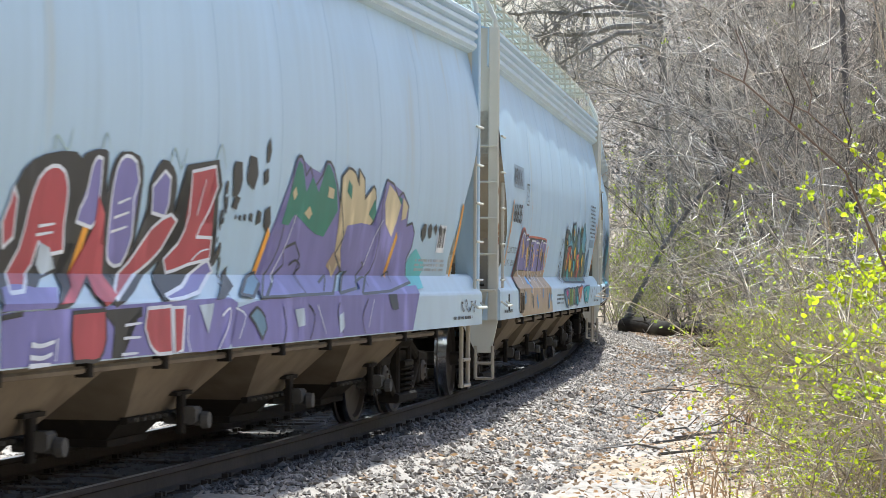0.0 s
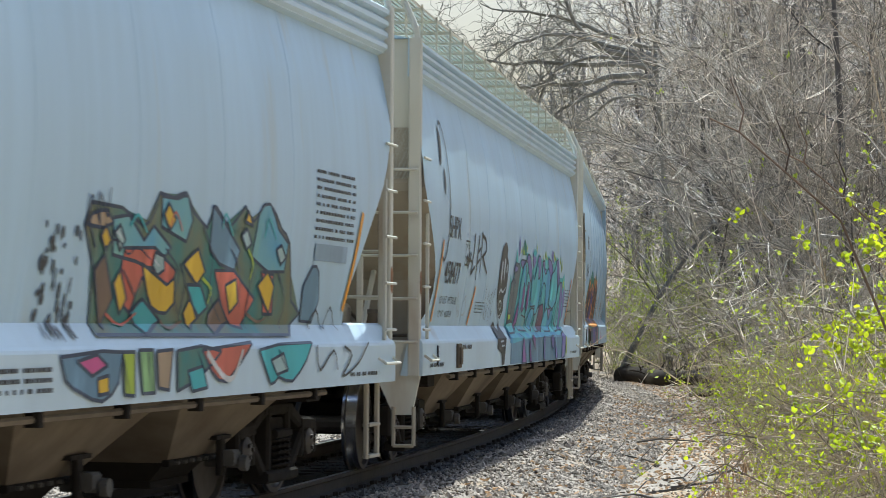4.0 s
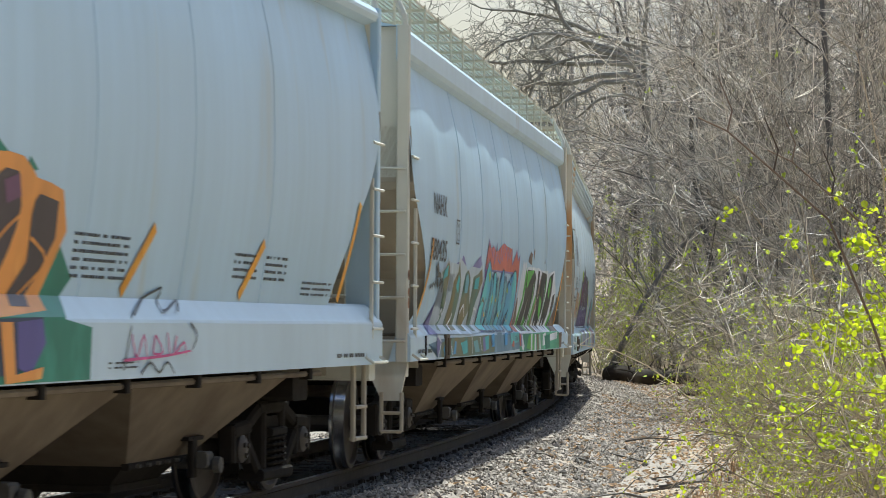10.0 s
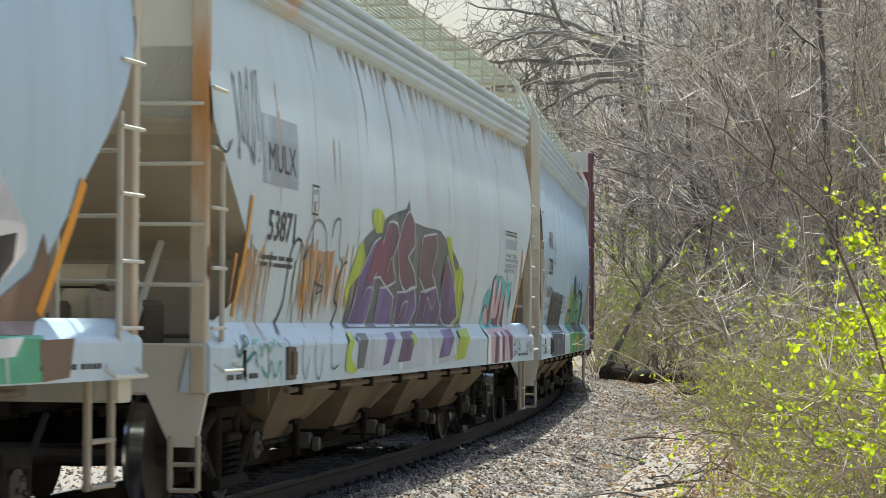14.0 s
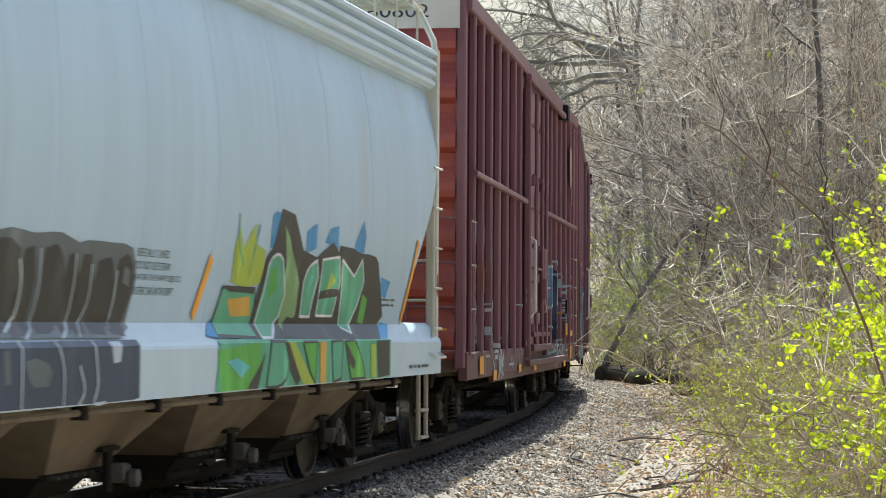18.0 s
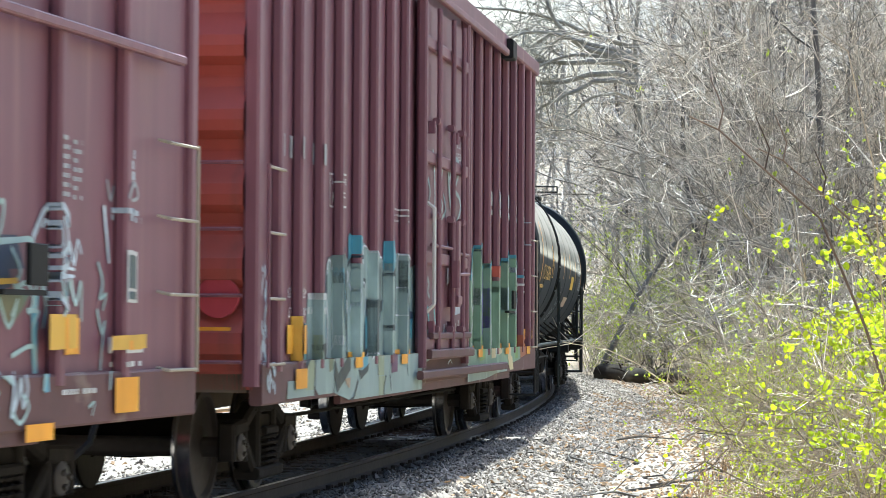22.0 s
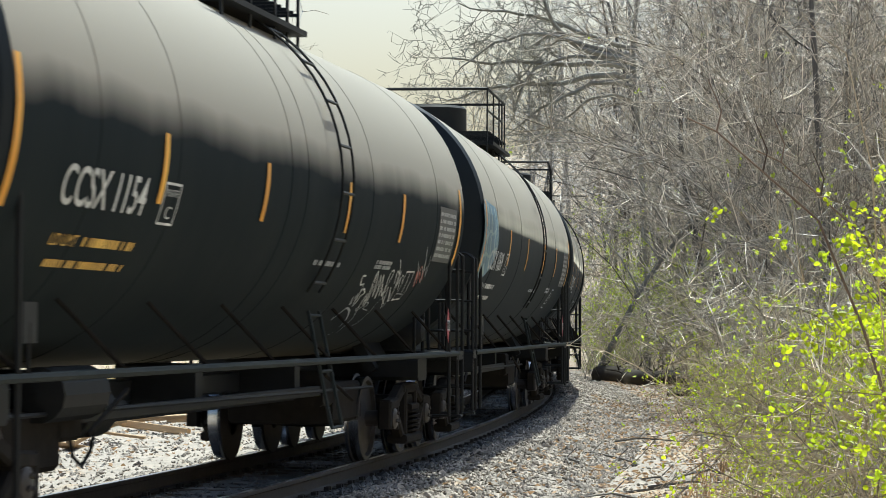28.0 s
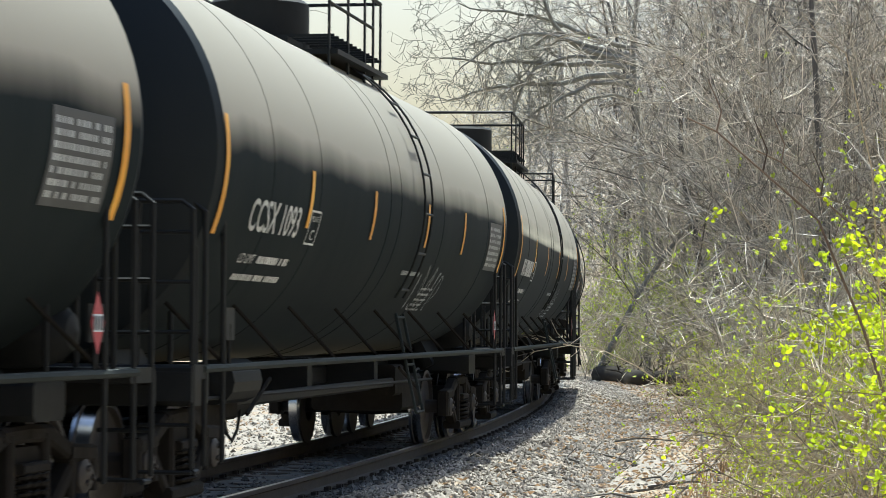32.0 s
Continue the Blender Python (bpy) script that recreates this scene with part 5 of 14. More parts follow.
def words(unit, text, u0, u1, z0, z1, colour, name="lettering", heavy=0.0):
    """Words in the built-in font, fitted into a box on the side of a car."""
    cu = bpy.data.curves.new("words", "FONT")
    cu.body, cu.offset, cu.resolution_u = text, heavy, 3
    tmp = new("words", cu)
    me = bpy.data.meshes.new_from_object(tmp)
    xs, ys = [v.co.x for v in me.vertices], [v.co.y for v in me.vertices]
    a, b, c, d = min(xs), max(xs), min(ys), max(ys)
    coat = Coat(unit)
    for p in me.polygons:
        coat.poly(colour, [(u0 + (me.vertices[i].co.x - a) / (b - a) * (u1 - u0), z0 + (me.vertices[i].co.y - c) / (d - c) * (z1 - z0)) for i in p.vertices], 1)
    bpy.data.objects.remove(tmp)
    bpy.data.meshes.remove(me)
    bpy.data.curves.remove(cu)
    return coat.lay(name)


def bars(unit, u0, u1, z0, z1, rows, colour, seed=1, fill=0.55, name="lettering"):
    """Small print: broken bars, row by row."""
    r = random.Random(seed)
    coat = Coat(unit)
    h = (z1 - z0) / rows
    for k in range(rows):
        z, u = z1 - (k + 0.5) * h, u0
        while u < u1:
            w = min(r.uniform(0.030, 0.075), u1 - u)
            coat.poly(colour, [(u, z - h * fill / 2), (u + w, z - h * fill / 2), (u + w, z + h * fill / 2), (u, z + h * fill / 2)], 1)
            u += w + (r.uniform(0.010, 0.022) if r.random() < 0.8 else 0.07)
    return coat.lay(name)


def stripe(unit, a, b, w=0.09, colour="stripe"):
    return Coat(unit).stroke(colour, [a, ((a[0] * 2 + b[0]) / 3, (a[1] * 2 + b[1]) / 3), ((a[0] + b[0] * 2) / 3, (a[1] + b[1] * 2) / 3), b], w, 3, ends=False).lay("reflector_stripe", "orange reflective stripe")


def plate_box(unit, u0, u1, z0, z1, letter, colour="letter"):
    c = Coat(unit)
    t = 0.018
    for a in ([(u0, z0), (u1, z0), (u1, z0 + t), (u0, z0 + t)], [(u0, z1 - t), (u1, z1 - t), (u1, z1), (u0, z1)], [(u0, z0 + t), (u0 + t, z0 + t), (u0 + t, z1 - t), (u0, z1 - t)], [(u1 - t, z0 + t), (u1, z0 + t), (u1, z1 - t), (u1 - t, z1 - t)]):
        c.poly(colour, a, 1)
    c.lay("clearance_mark")
    du, dz = u1 - u0, z1 - z0
    words(unit, letter, u0 + du * 0.34, u0 + du * 0.68, z0 + dz * 0.15, z0 + dz * 0.45, colour)
    words(unit, "PLATE", u0 + du * 0.18, u0 + du * 0.82, z0 + dz * 0.68, z0 + dz * 0.84, colour)


def smooth_line(pts, r):
    """Bends a broken line into a curved one."""
    out = []
    for i in range(len(pts) - 1):
        p0, p1, p2, p3 = pts[max(i - 1, 0)], pts[i], pts[i + 1], pts[min(i + 2, len(pts) - 1)]
        for k in range(r):
            t = k / r
            out.append(tuple(0.5 * (2 * b + (c - a) * t + (2 * a - 5 * b + 4 * c - d) * t * t + (3 * b - a - 3 * c + d) * t ** 3) for a, b, c, d in zip(p0, p1, p2, p3)))
    return out + [pts[-1]]


def scrawl(unit, u0, u1, z0, z1, colour, seed, w=0.03, n=5, label=""):
    """A thin spray tag of loops and slashes."""
    r = random.Random(seed)
    c = Coat(unit)
    for i in range(n):
        u = u0 + (u1 - u0) * (i + 0.2) / n
        pts = []
        a0, cw, h = r.uniform(0, 6), (u1 - u0) / n, z1 - z0
        for j in range(9):
            a = a0 + j * 0.85
            pts.append((u + cw * (0.45 + 0.42 * math.cos(a) * (0.4 + 0.6 * r.random())), z0 + h * (0.5 + 0.48 * math.sin(a * 0.8 + i) * (0.5 + 0.5 * r.random()))))
        c.stroke(colour, smooth_line(pts, 3), w, 3, w2=w * 0.6)
    return c.lay("spray_tag", label)


def patch(unit, u0, u1, z0, z1, colour, name="reflector_patch", layer=2):
    return Coat(unit).poly(colour, [(u0, z0), (u1, z0), (u1, z1), (u0, z1)], layer).lay(name)


def sill_vents(h, u):
    """Slot and card holder on the sill."""
    part("sill_slot", Geo().box((u, -1.574, (h.sill + h.sill_top) / 2 + 0.02), (0.07, 0.012, 0.20), bevel=0.003), M_TRUCK, h.car)
    part("card_holder", Geo().box((u + 1.45, -1.58, (h.sill + h.sill_top) / 2), (0.26, 0.03, 0.26), bevel=0.008).box((u + 1.47, -1.60, (h.sill + h.sill_top) / 2), (0.14, 0.03, 0.18)), M_UNDER, h.car)


# painted pieces, form by form: metres along the car from its middle, metres up from the rails
def violet_red(unit):
    c = Coat(unit)
    c.form("violet", [(-5.65, 1.24), (-1.37, 1.3), (-1.17, 1.26), (-1.22, 1.16), (-1.38, 0.94), (-2.72, 0.94), (-4.61, 0.94), (-5.65, 0.94)], 1)
    c.form("black", [(-5.49, 1.72), (-5.39, 1.89), (-5.28, 2.04), (-4.98, 2.14), (-4.47, 2.18), (-4.3, 2.08), (-4.18, 1.99), (-4.16, 1.75), (-4.34, 1.51), (-4.84, 1.43), (-5.28, 1.27), (-5.65, 1.24)], 2)
    c.form("red", [(-5.43, 1.35), (-5.19, 1.6), (-5.13, 1.82), (-5.04, 2), (-4.85, 2.08), (-4.65, 2.06), (-4.55, 1.94), (-4.54, 1.74), (-4.49, 1.59), (-4.72, 1.57), (-4.91, 1.64), (-4.96, 1.51), (-5.22, 1.36)], 3, "white")
    c.form("red", [(-5.49, 1.74), (-5.42, 1.85), (-5.39, 1.94), (-5.32, 1.88), (-5.3, 1.66), (-5.43, 1.6)], 3, "white")
    c.form("pale", [(-4.89, 1.64), (-4.72, 1.61), (-4.59, 1.49), (-4.79, 1.45), (-4.9, 1.51)], 4)
    c.form("violet", [(-5.5, 1.38), (-5.23, 1.4), (-5.01, 1.38), (-4.66, 1.38), (-4.84, 1.26), (-5.65, 1.25)], 3)
    c.form("black", [(-4.41, 2.08), (-4.32, 2.18), (-3.99, 2.22), (-3.91, 2.14), (-3.91, 1.75), (-3.69, 1.51), (-3.59, 1.34), (-4.04, 1.25), (-4.12, 1.41), (-4.62, 1.26), (-4.88, 1.25), (-4.33, 1.48), (-4.28, 1.68), (-4.4, 1.74), (-4.41, 1.88)], 2)
    c.form("violet", [(-4.24, 1.93), (-4.2, 2.1), (-4.11, 2.17), (-4.03, 2.16), (-4.01, 1.99), (-4, 1.79), (-4.08, 1.74), (-4.35, 1.77), (-4.32, 1.85)], 3, "white")
    c.form("red", [(-4.03, 1.94), (-3.88, 1.83), (-3.9, 1.62), (-3.78, 1.41), (-3.72, 1.33), (-3.98, 1.26), (-4.11, 1.34), (-4.03, 1.46), (-4.54, 1.29), (-4.77, 1.28), (-4.35, 1.41), (-4.12, 1.61), (-4.03, 1.75)], 4)
    c.form("black", [(-3.82, 1.62), (-3.87, 1.89), (-3.84, 2.1), (-3.69, 2.22), (-3.34, 2.21), (-3.23, 2.06), (-3.29, 1.88), (-3.23, 1.66), (-3.44, 1.44), (-3.71, 1.48)], 2)
    c.form("violet", [(-3.74, 1.62), (-3.79, 1.9), (-3.76, 2.11), (-3.62, 2.2), (-3.4, 2.17), (-3.31, 2.05), (-3.38, 1.94), (-3.31, 1.7), (-3.44, 1.52), (-3.66, 1.53)], 3, "white")
    c.form("black", [(-3.06, 1.81), (-3.1, 2.03), (-2.89, 2.21), (-2.64, 2.17), (-2.53, 2.05), (-2.54, 1.86), (-2.35, 1.87), (-2.5, 1.67), (-2.87, 1.48), (-3.79, 1.25), (-3.91, 1.3), (-3.26, 1.59)], 2)
    c.form("violet", [(-2.99, 1.86), (-3.04, 2.03), (-2.82, 2.14), (-2.69, 2.1), (-2.67, 1.93), (-2.72, 1.84)], 3, "white")
    c.form("red", [(-3.69, 1.37), (-3.29, 1.54), (-2.95, 1.76), (-2.59, 1.86), (-2.45, 1.82), (-2.69, 1.63), (-3.07, 1.48), (-3.78, 1.3)], 3, "white")
    c.form("black", [(-2.15, 1.52), (-2.14, 1.79), (-2.28, 2.06), (-2.36, 2.2), (-1.65, 2.27), (-1.51, 2.09), (-1.69, 1.88), (-1.56, 1.73), (-1.44, 1.53), (-2.1, 1.33), (-2.85, 1.28), (-2.85, 1.41), (-2.48, 1.63)], 2)
    c.form("red", [(-2.24, 2.16), (-1.72, 2.22), (-1.62, 2.08), (-1.76, 1.91), (-1.91, 1.79), (-1.97, 1.72), (-1.61, 1.72), (-1.58, 1.57), (-2.05, 1.53), (-2.51, 1.47), (-2.61, 1.56), (-2.35, 1.67), (-2.2, 1.87)], 3, "white")
    c.form("violet", [(-2.32, 1.38), (-1.9, 1.49), (-1.62, 1.56), (-1.47, 1.48), (-2.02, 1.34), (-2.73, 1.29), (-2.79, 1.32)], 3, "white")
    c.form("black", [(-1.33, 1.4), (-1.11, 1.53), (-1.1, 1.38), (-1.5, 1.29), (-1.72, 1.28)], 2)
    c.form("black", [(-5.65, 1.23), (-5.33, 1.25), (-5.34, 1.22), (-5.65, 1.2)], 2)
    c.form("red", [(-4.56, 1.23), (-4, 1.24), (-3.98, 1.06), (-4.11, 0.94), (-4.33, 0.94), (-4.54, 0.94), (-4.58, 1.08)], 3, "black")
    c.form("black", [(-3.98, 1.24), (-3.3, 1.25), (-3.3, 1.19), (-3.57, 1.16), (-3.67, 0.94), (-3.88, 0.94), (-3.83, 1.13), (-3.98, 1.2)], 2)
    c.form("red", [(-3.21, 1.24), (-2.73, 1.25), (-2.7, 0.94), (-2.98, 0.94), (-3.16, 1.01), (-3.26, 1.12)], 3, "white")
    c.form("white", [(-2.73, 1.25), (-2.41, 1.25), (-2.46, 0.94), (-2.67, 0.94)], 4)
    c.form("red", [(-2.66, 1.23), (-2.46, 1.23), (-2.51, 0.96), (-2.63, 0.94)], 5)
    c.stroke("white", smooth_line([(-5.22, 1.06), (-5.07, 1.05), (-4.87, 1.07)], 3), 0.03, 5, w2=0.021)
    c.stroke("white", smooth_line([(-5.24, 0.99), (-5.06, 0.98), (-4.91, 1)], 3), 0.03, 5, w2=0.021)
    c.stroke("white", smooth_line([(-5.25, 0.94), (-5.1, 0.94), (-4.94, 0.94)], 3), 0.03, 5, w2=0.021)
    c.stroke("white", smooth_line([(-4.82, 1.08), (-4.85, 0.96)], 3), 0.02, 5, w2=0.014)
    c.stroke("white", smooth_line([(-3.65, 1.14), (-3.34, 1.15)], 3), 0.02, 5, w2=0.014)
    c.stroke("white", smooth_line([(-3.67, 1.06), (-3.36, 1.06)], 3), 0.02, 5, w2=0.014)
    c.stroke("white", smooth_line([(-3.71, 0.96), (-3.41, 0.96)], 3), 0.02, 5, w2=0.014)
    c.stroke("white", smooth_line([(-3.67, 1.9), (-3.46, 1.94)], 3), 0.02, 5, w2=0.014)
    c.stroke("white", smooth_line([(-3.71, 1.81), (-3.45, 1.85)], 3), 0.02, 5, w2=0.014)
    c.stroke("white", smooth_line([(-3.73, 1.72), (-3.45, 1.76)], 3), 0.02, 5, w2=0.014)
    c.stroke("white", smooth_line([(-4.95, 1.73), (-4.71, 1.75)], 3), 0.02, 5, w2=0.014)
    c.stroke("white", smooth_line([(-4.97, 1.68), (-4.72, 1.7)], 3), 0.02, 5, w2=0.014)
    c.stroke("white", smooth_line([(-2.04, 1.87), (-1.97, 2.03), (-1.92, 2.12)], 3), 0.016, 5, w2=0.0112)
    c.stroke("white", smooth_line([(-2, 1.56), (-1.84, 1.62), (-1.65, 1.64)], 3), 0.016, 5, w2=0.0112)
    c.stroke("ice", smooth_line([(-4.84, 2.18), (-4.81, 2.26), (-4.63, 2.18), (-4.57, 2.31)], 3), 0.018, 1, w2=0.0126)
    c.stroke("ice", smooth_line([(-4.04, 2.23), (-3.98, 2.32), (-3.9, 2.23)], 3), 0.018, 1, w2=0.0126)
    c.stroke("ice", smooth_line([(-2.72, 2.18), (-2.65, 2.3), (-2.47, 2.17), (-2.39, 2.31)], 3), 0.018, 1, w2=0.0126)
    c.stroke("ice", smooth_line([(-1.72, 2.24), (-1.6, 2.38), (-1.47, 2.21)], 3), 0.018, 1, w2=0.0126)
    c.form("pale", [(-2.11, 1.25), (-1.77, 1.26), (-1.82, 1.17), (-1.9, 1.05), (-2.01, 1.17)], 3)
    c.stroke("white", smooth_line([(-2.36, 1.18), (-2.38, 1.03), (-2.31, 0.94)], 3), 0.02, 5, w2=0.014)
    c.stroke("white", smooth_line([(-1.58, 1.17), (-1.39, 1.22), (-1.42, 1.1), (-1.66, 0.94)], 3), 0.02, 5, w2=0.014)
    return c.lay("graffiti", "bold red and violet graffiti with black edges and white lines")


def green_cream_violet(unit):
    c = Coat(unit)
    c.form("violet", [(-1.2, 1.22), (0.06, 1.29), (1.94, 1.33), (5.08, 1.37), (4.92, 1.29), (4.72, 0.94), (1.84, 0.94), (-1.3, 0.94), (-1.39, 1)], 1)
    c.form("violet", [(-0.55, 1.29), (-0.05, 1.49), (0.17, 1.67), (0.23, 1.84), (0.31, 2.07), (0.36, 2.29), (0.47, 2.4), (0.61, 2.38), (0.72, 2.26), (0.84, 2.33), (1.03, 2.18), (1.25, 2.29), (1.36, 2.4), (1.6, 2.35), (1.9, 2.07), (2, 1.88), (1.96, 1.64), (2.26, 1.5), (1.65, 1.31)], 2, "letter")
    c.form("green", [(0.15, 1.86), (0.3, 2.09), (0.4, 2.29), (0.48, 2.37), (0.59, 2.34), (0.77, 2.13), (0.93, 2.26), (1.15, 2.14), (1.31, 2.33), (1.44, 2.38), (1.72, 2.21), (1.85, 2.01), (1.49, 1.78), (0.9, 1.86), (0.51, 1.94), (0.36, 1.85)], 3)
    c.form("cream", [(0.36, 2.11), (0.44, 2.16), (0.5, 2.1), (0.42, 2.05)], 4)
    c.form("cream", [(0.78, 1.96), (0.92, 2.02), (1.02, 1.96), (0.94, 1.91)], 4)
    c.form("cream", [(1.46, 2.2), (1.66, 2.18), (1.65, 2.1), (1.46, 2.11)], 4)
    c.form("violet", [(-0.43, 1.29), (-0.03, 1.4), (0.38, 1.54), (0.33, 1.67), (0.64, 1.72), (0.83, 1.62), (0.78, 1.49), (0.78, 1.31), (0.05, 1.29)], 2, "letter")
    c.form("cream", [(2.18, 1.79), (1.92, 2.12), (1.89, 2.3), (2.1, 2.38), (2.35, 2.35), (2.51, 2.25), (2.47, 2.39), (2.7, 2.31), (2.77, 2.14), (3.06, 2.26), (3.19, 2.16), (3.2, 1.96), (2.87, 1.8), (2.52, 1.7), (2.42, 1.55), (2.26, 1.5), (1.96, 1.64)], 3, "letter")
    c.form("green", [(2.09, 2.18), (2.13, 2.28), (2.27, 2.23), (2.27, 2.12)], 4)
    c.form("violet", [(2.24, 1.89), (3.23, 1.91), (3.37, 1.71), (2.83, 1.55), (2.26, 1.5), (2.12, 1.69)], 4)
    c.form("green", [(2.96, 2.01), (3.15, 2.15), (3.25, 2.03), (3.17, 1.95)], 4)
    c.form("violet", [(2.67, 1.3), (3.34, 1.5), (3.51, 1.76), (3.47, 2.12), (3.57, 2.34), (3.86, 2.31), (4.09, 2.19), (4.26, 2.25), (4.57, 2.12), (4.57, 1.94), (4.8, 1.97), (4.96, 1.88), (4.92, 1.73), (4.75, 1.62), (4.89, 1.4), (3.82, 1.32)], 2, "letter")
    c.form("cream", [(3.56, 2.12), (3.67, 2.3), (3.98, 2.23), (4.22, 2.13), (4.11, 1.97), (3.97, 1.82), (3.67, 1.94)], 3)
    c.form("cream", [(4.28, 2.2), (4.52, 2.12), (4.48, 2.01), (4.3, 1.98)], 4)
    c.form("green", [(4.09, 2.2), (4.24, 2.19), (4.22, 2.12)], 4)
    c.form("violet", [(1.87, 1.31), (2.46, 1.5), (2.8, 1.65), (3.04, 1.55), (2.56, 1.35)], 3, "letter")
    c.form("tan", [(1.72, 1.54), (1.91, 1.66), (2.19, 1.6), (2, 1.46)], 3)
    c.form("cream", [(1.83, 1.54), (1.96, 1.64), (2.1, 1.55), (1.95, 1.44)], 3)
    c.stroke("letter", smooth_line([(0.55, 1.54), (0.72, 1.58), (0.89, 1.53), (0.73, 1.47), (0.72, 1.36)], 3), 0.02, 4, w2=0.014)
    c.stroke("letter", smooth_line([(1.37, 1.4), (1.73, 1.46), (1.37, 1.33)], 3), 0.02, 4, w2=0.014)
    c.stroke("letter", smooth_line([(2.63, 1.4), (3.08, 1.45), (3.05, 1.37)], 3), 0.02, 4, w2=0.014)
    c.stroke("letter", smooth_line([(3.79, 1.45), (4.06, 1.5), (4.06, 1.4)], 3), 0.02, 4, w2=0.014)
    c.form("steel", [(-1.04, 1.32), (-0.61, 1.45), (-0.38, 1.48), (-0.38, 1.4), (-0.76, 1.3)], 3, "letter")
    c.form("steel", [(-0.88, 1.16), (-0.7, 1.22), (-0.48, 1.15), (-0.42, 1.06), (-0.54, 0.98), (-0.72, 1.09)], 3, "letter")
    c.stroke("letter", smooth_line([(0.05, 1.21), (0.14, 1.05), (0.06, 0.94)], 3), 0.02, 3, w2=0.014)
    c.stroke("letter", smooth_line([(0.81, 1.22), (1.01, 1.13), (0.87, 0.95)], 3), 0.02, 3, w2=0.014)
    c.stroke("letter", smooth_line([(1.83, 1.23), (1.76, 1.12), (1.96, 0.97)], 3), 0.02, 3, w2=0.014)
    c.stroke("letter", smooth_line([(2.85, 1.25), (2.65, 1.1), (2.75, 0.95)], 3), 0.02, 3, w2=0.014)
    c.form("pale", [(0.38, 1.19), (0.66, 1.2), (0.7, 1.06), (0.49, 1.05)], 3)
    c.form("pale", [(1.8, 1.12), (1.95, 1.15), (2, 1.02), (1.84, 0.97)], 3)
    c.form("navy", [(3.65, 1.29), (3.99, 1.29), (4.08, 1.15), (3.89, 1.14), (3.75, 1.19)], 3)
    c.stroke("white", smooth_line([(-0.03, 1.4), (0.33, 1.67), (0.54, 1.94)], 3), 0.016, 4, w2=0.0112)
    c.stroke("white", smooth_line([(3.04, 1.55), (3.3, 1.81), (3.56, 1.97)], 3), 0.016, 4, w2=0.0112)
    c.stroke("white", smooth_line([(-1.24, 1.22), (-0.99, 1.16), (-1.16, 1)], 3), 0.016, 4, w2=0.0112)
    c.stroke("white", smooth_line([(1.08, 1.22), (1.36, 0.98)], 3), 0.016, 4, w2=0.0112)
    c.stroke("white", smooth_line([(3.07, 1.25), (2.86, 1)], 3), 0.016, 4, w2=0.0112)
    c.form("aqua", [(4.79, 1.56), (5.15, 1.73), (5.67, 1.57), (5.34, 1.34), (4.55, 1.32)], 0)
    return c.lay("graffiti", "green, cream and violet graffiti with thin dark edges")


def dots(unit):
    c = Coat(unit)
    c.form("black", [(-1.28, 2.22), (-1.23, 2.28), (-1.07, 2.28), (-1.02, 2.15), (-1.1, 2.04), (-1.23, 2.02), (-1.24, 2.1)], 2)
    c.form("black", [(-0.92, 2.19), (-0.88, 2.34), (-0.7, 2.33), (-0.63, 2.21), (-0.71, 2.09), (-0.87, 2.13)], 2)
    c.form("black", [(-0.44, 2.43), (-0.36, 2.5), (-0.32, 2.41), (-0.36, 2.32), (-0.43, 2.3)], 2)
    c.form("black", [(-0.49, 2.23), (-0.37, 2.27), (-0.34, 2.17), (-0.45, 2.13)], 2)
    c.form("black", [(-0.34, 1.83), (-0.34, 1.95), (-0.22, 1.99), (-0.14, 1.86), (-0.21, 1.77)], 2)
    c.form("black", [(-0.55, 1.83), (-0.54, 1.95), (-0.44, 1.93), (-0.42, 1.86)], 2)
    c.form("black", [(-0.75, 1.87), (-0.73, 1.92), (-0.66, 1.91), (-0.65, 1.85)], 2)
    c.form("black", [(-0.9, 1.87), (-0.88, 1.91), (-0.83, 1.9), (-0.83, 1.85)], 2)
    c.form("black", [(-1.02, 1.87), (-1, 1.9), (-0.95, 1.89), (-0.96, 1.85)], 2)
    c.form("black", [(-1.12, 1.87), (-1.1, 1.9), (-1.07, 1.88), (-1.08, 1.86)], 2)
    c.form("black", [(-1.23, 1.95), (-1.16, 2.04), (-1.03, 2.02), (-1.1, 1.93)], 2)
    c.form("black", [(5.26, 1.9), (5.37, 1.98), (5.48, 1.97), (5.5, 1.86), (5.39, 1.79)], 2)
    c.form("black", [(5.56, 1.93), (5.66, 1.99), (5.76, 1.95), (5.77, 1.85), (5.66, 1.83)], 2)
    c.form("black", [(5.82, 1.94), (5.93, 1.99), (6.01, 1.95), (5.98, 1.87)], 2)
    c.form("black", [(6.08, 1.93), (6.15, 1.99), (6.23, 1.95), (6.2, 1.88)], 2)
    c.form("black", [(6.32, 1.91), (6.37, 1.97), (6.45, 1.93), (6.39, 1.89)], 2)
    c.specks("black", -1.48, -1.29, 1.33, 2.1, 24, 2)
    return c.lay("graffiti", "black sprayed dots and drops")


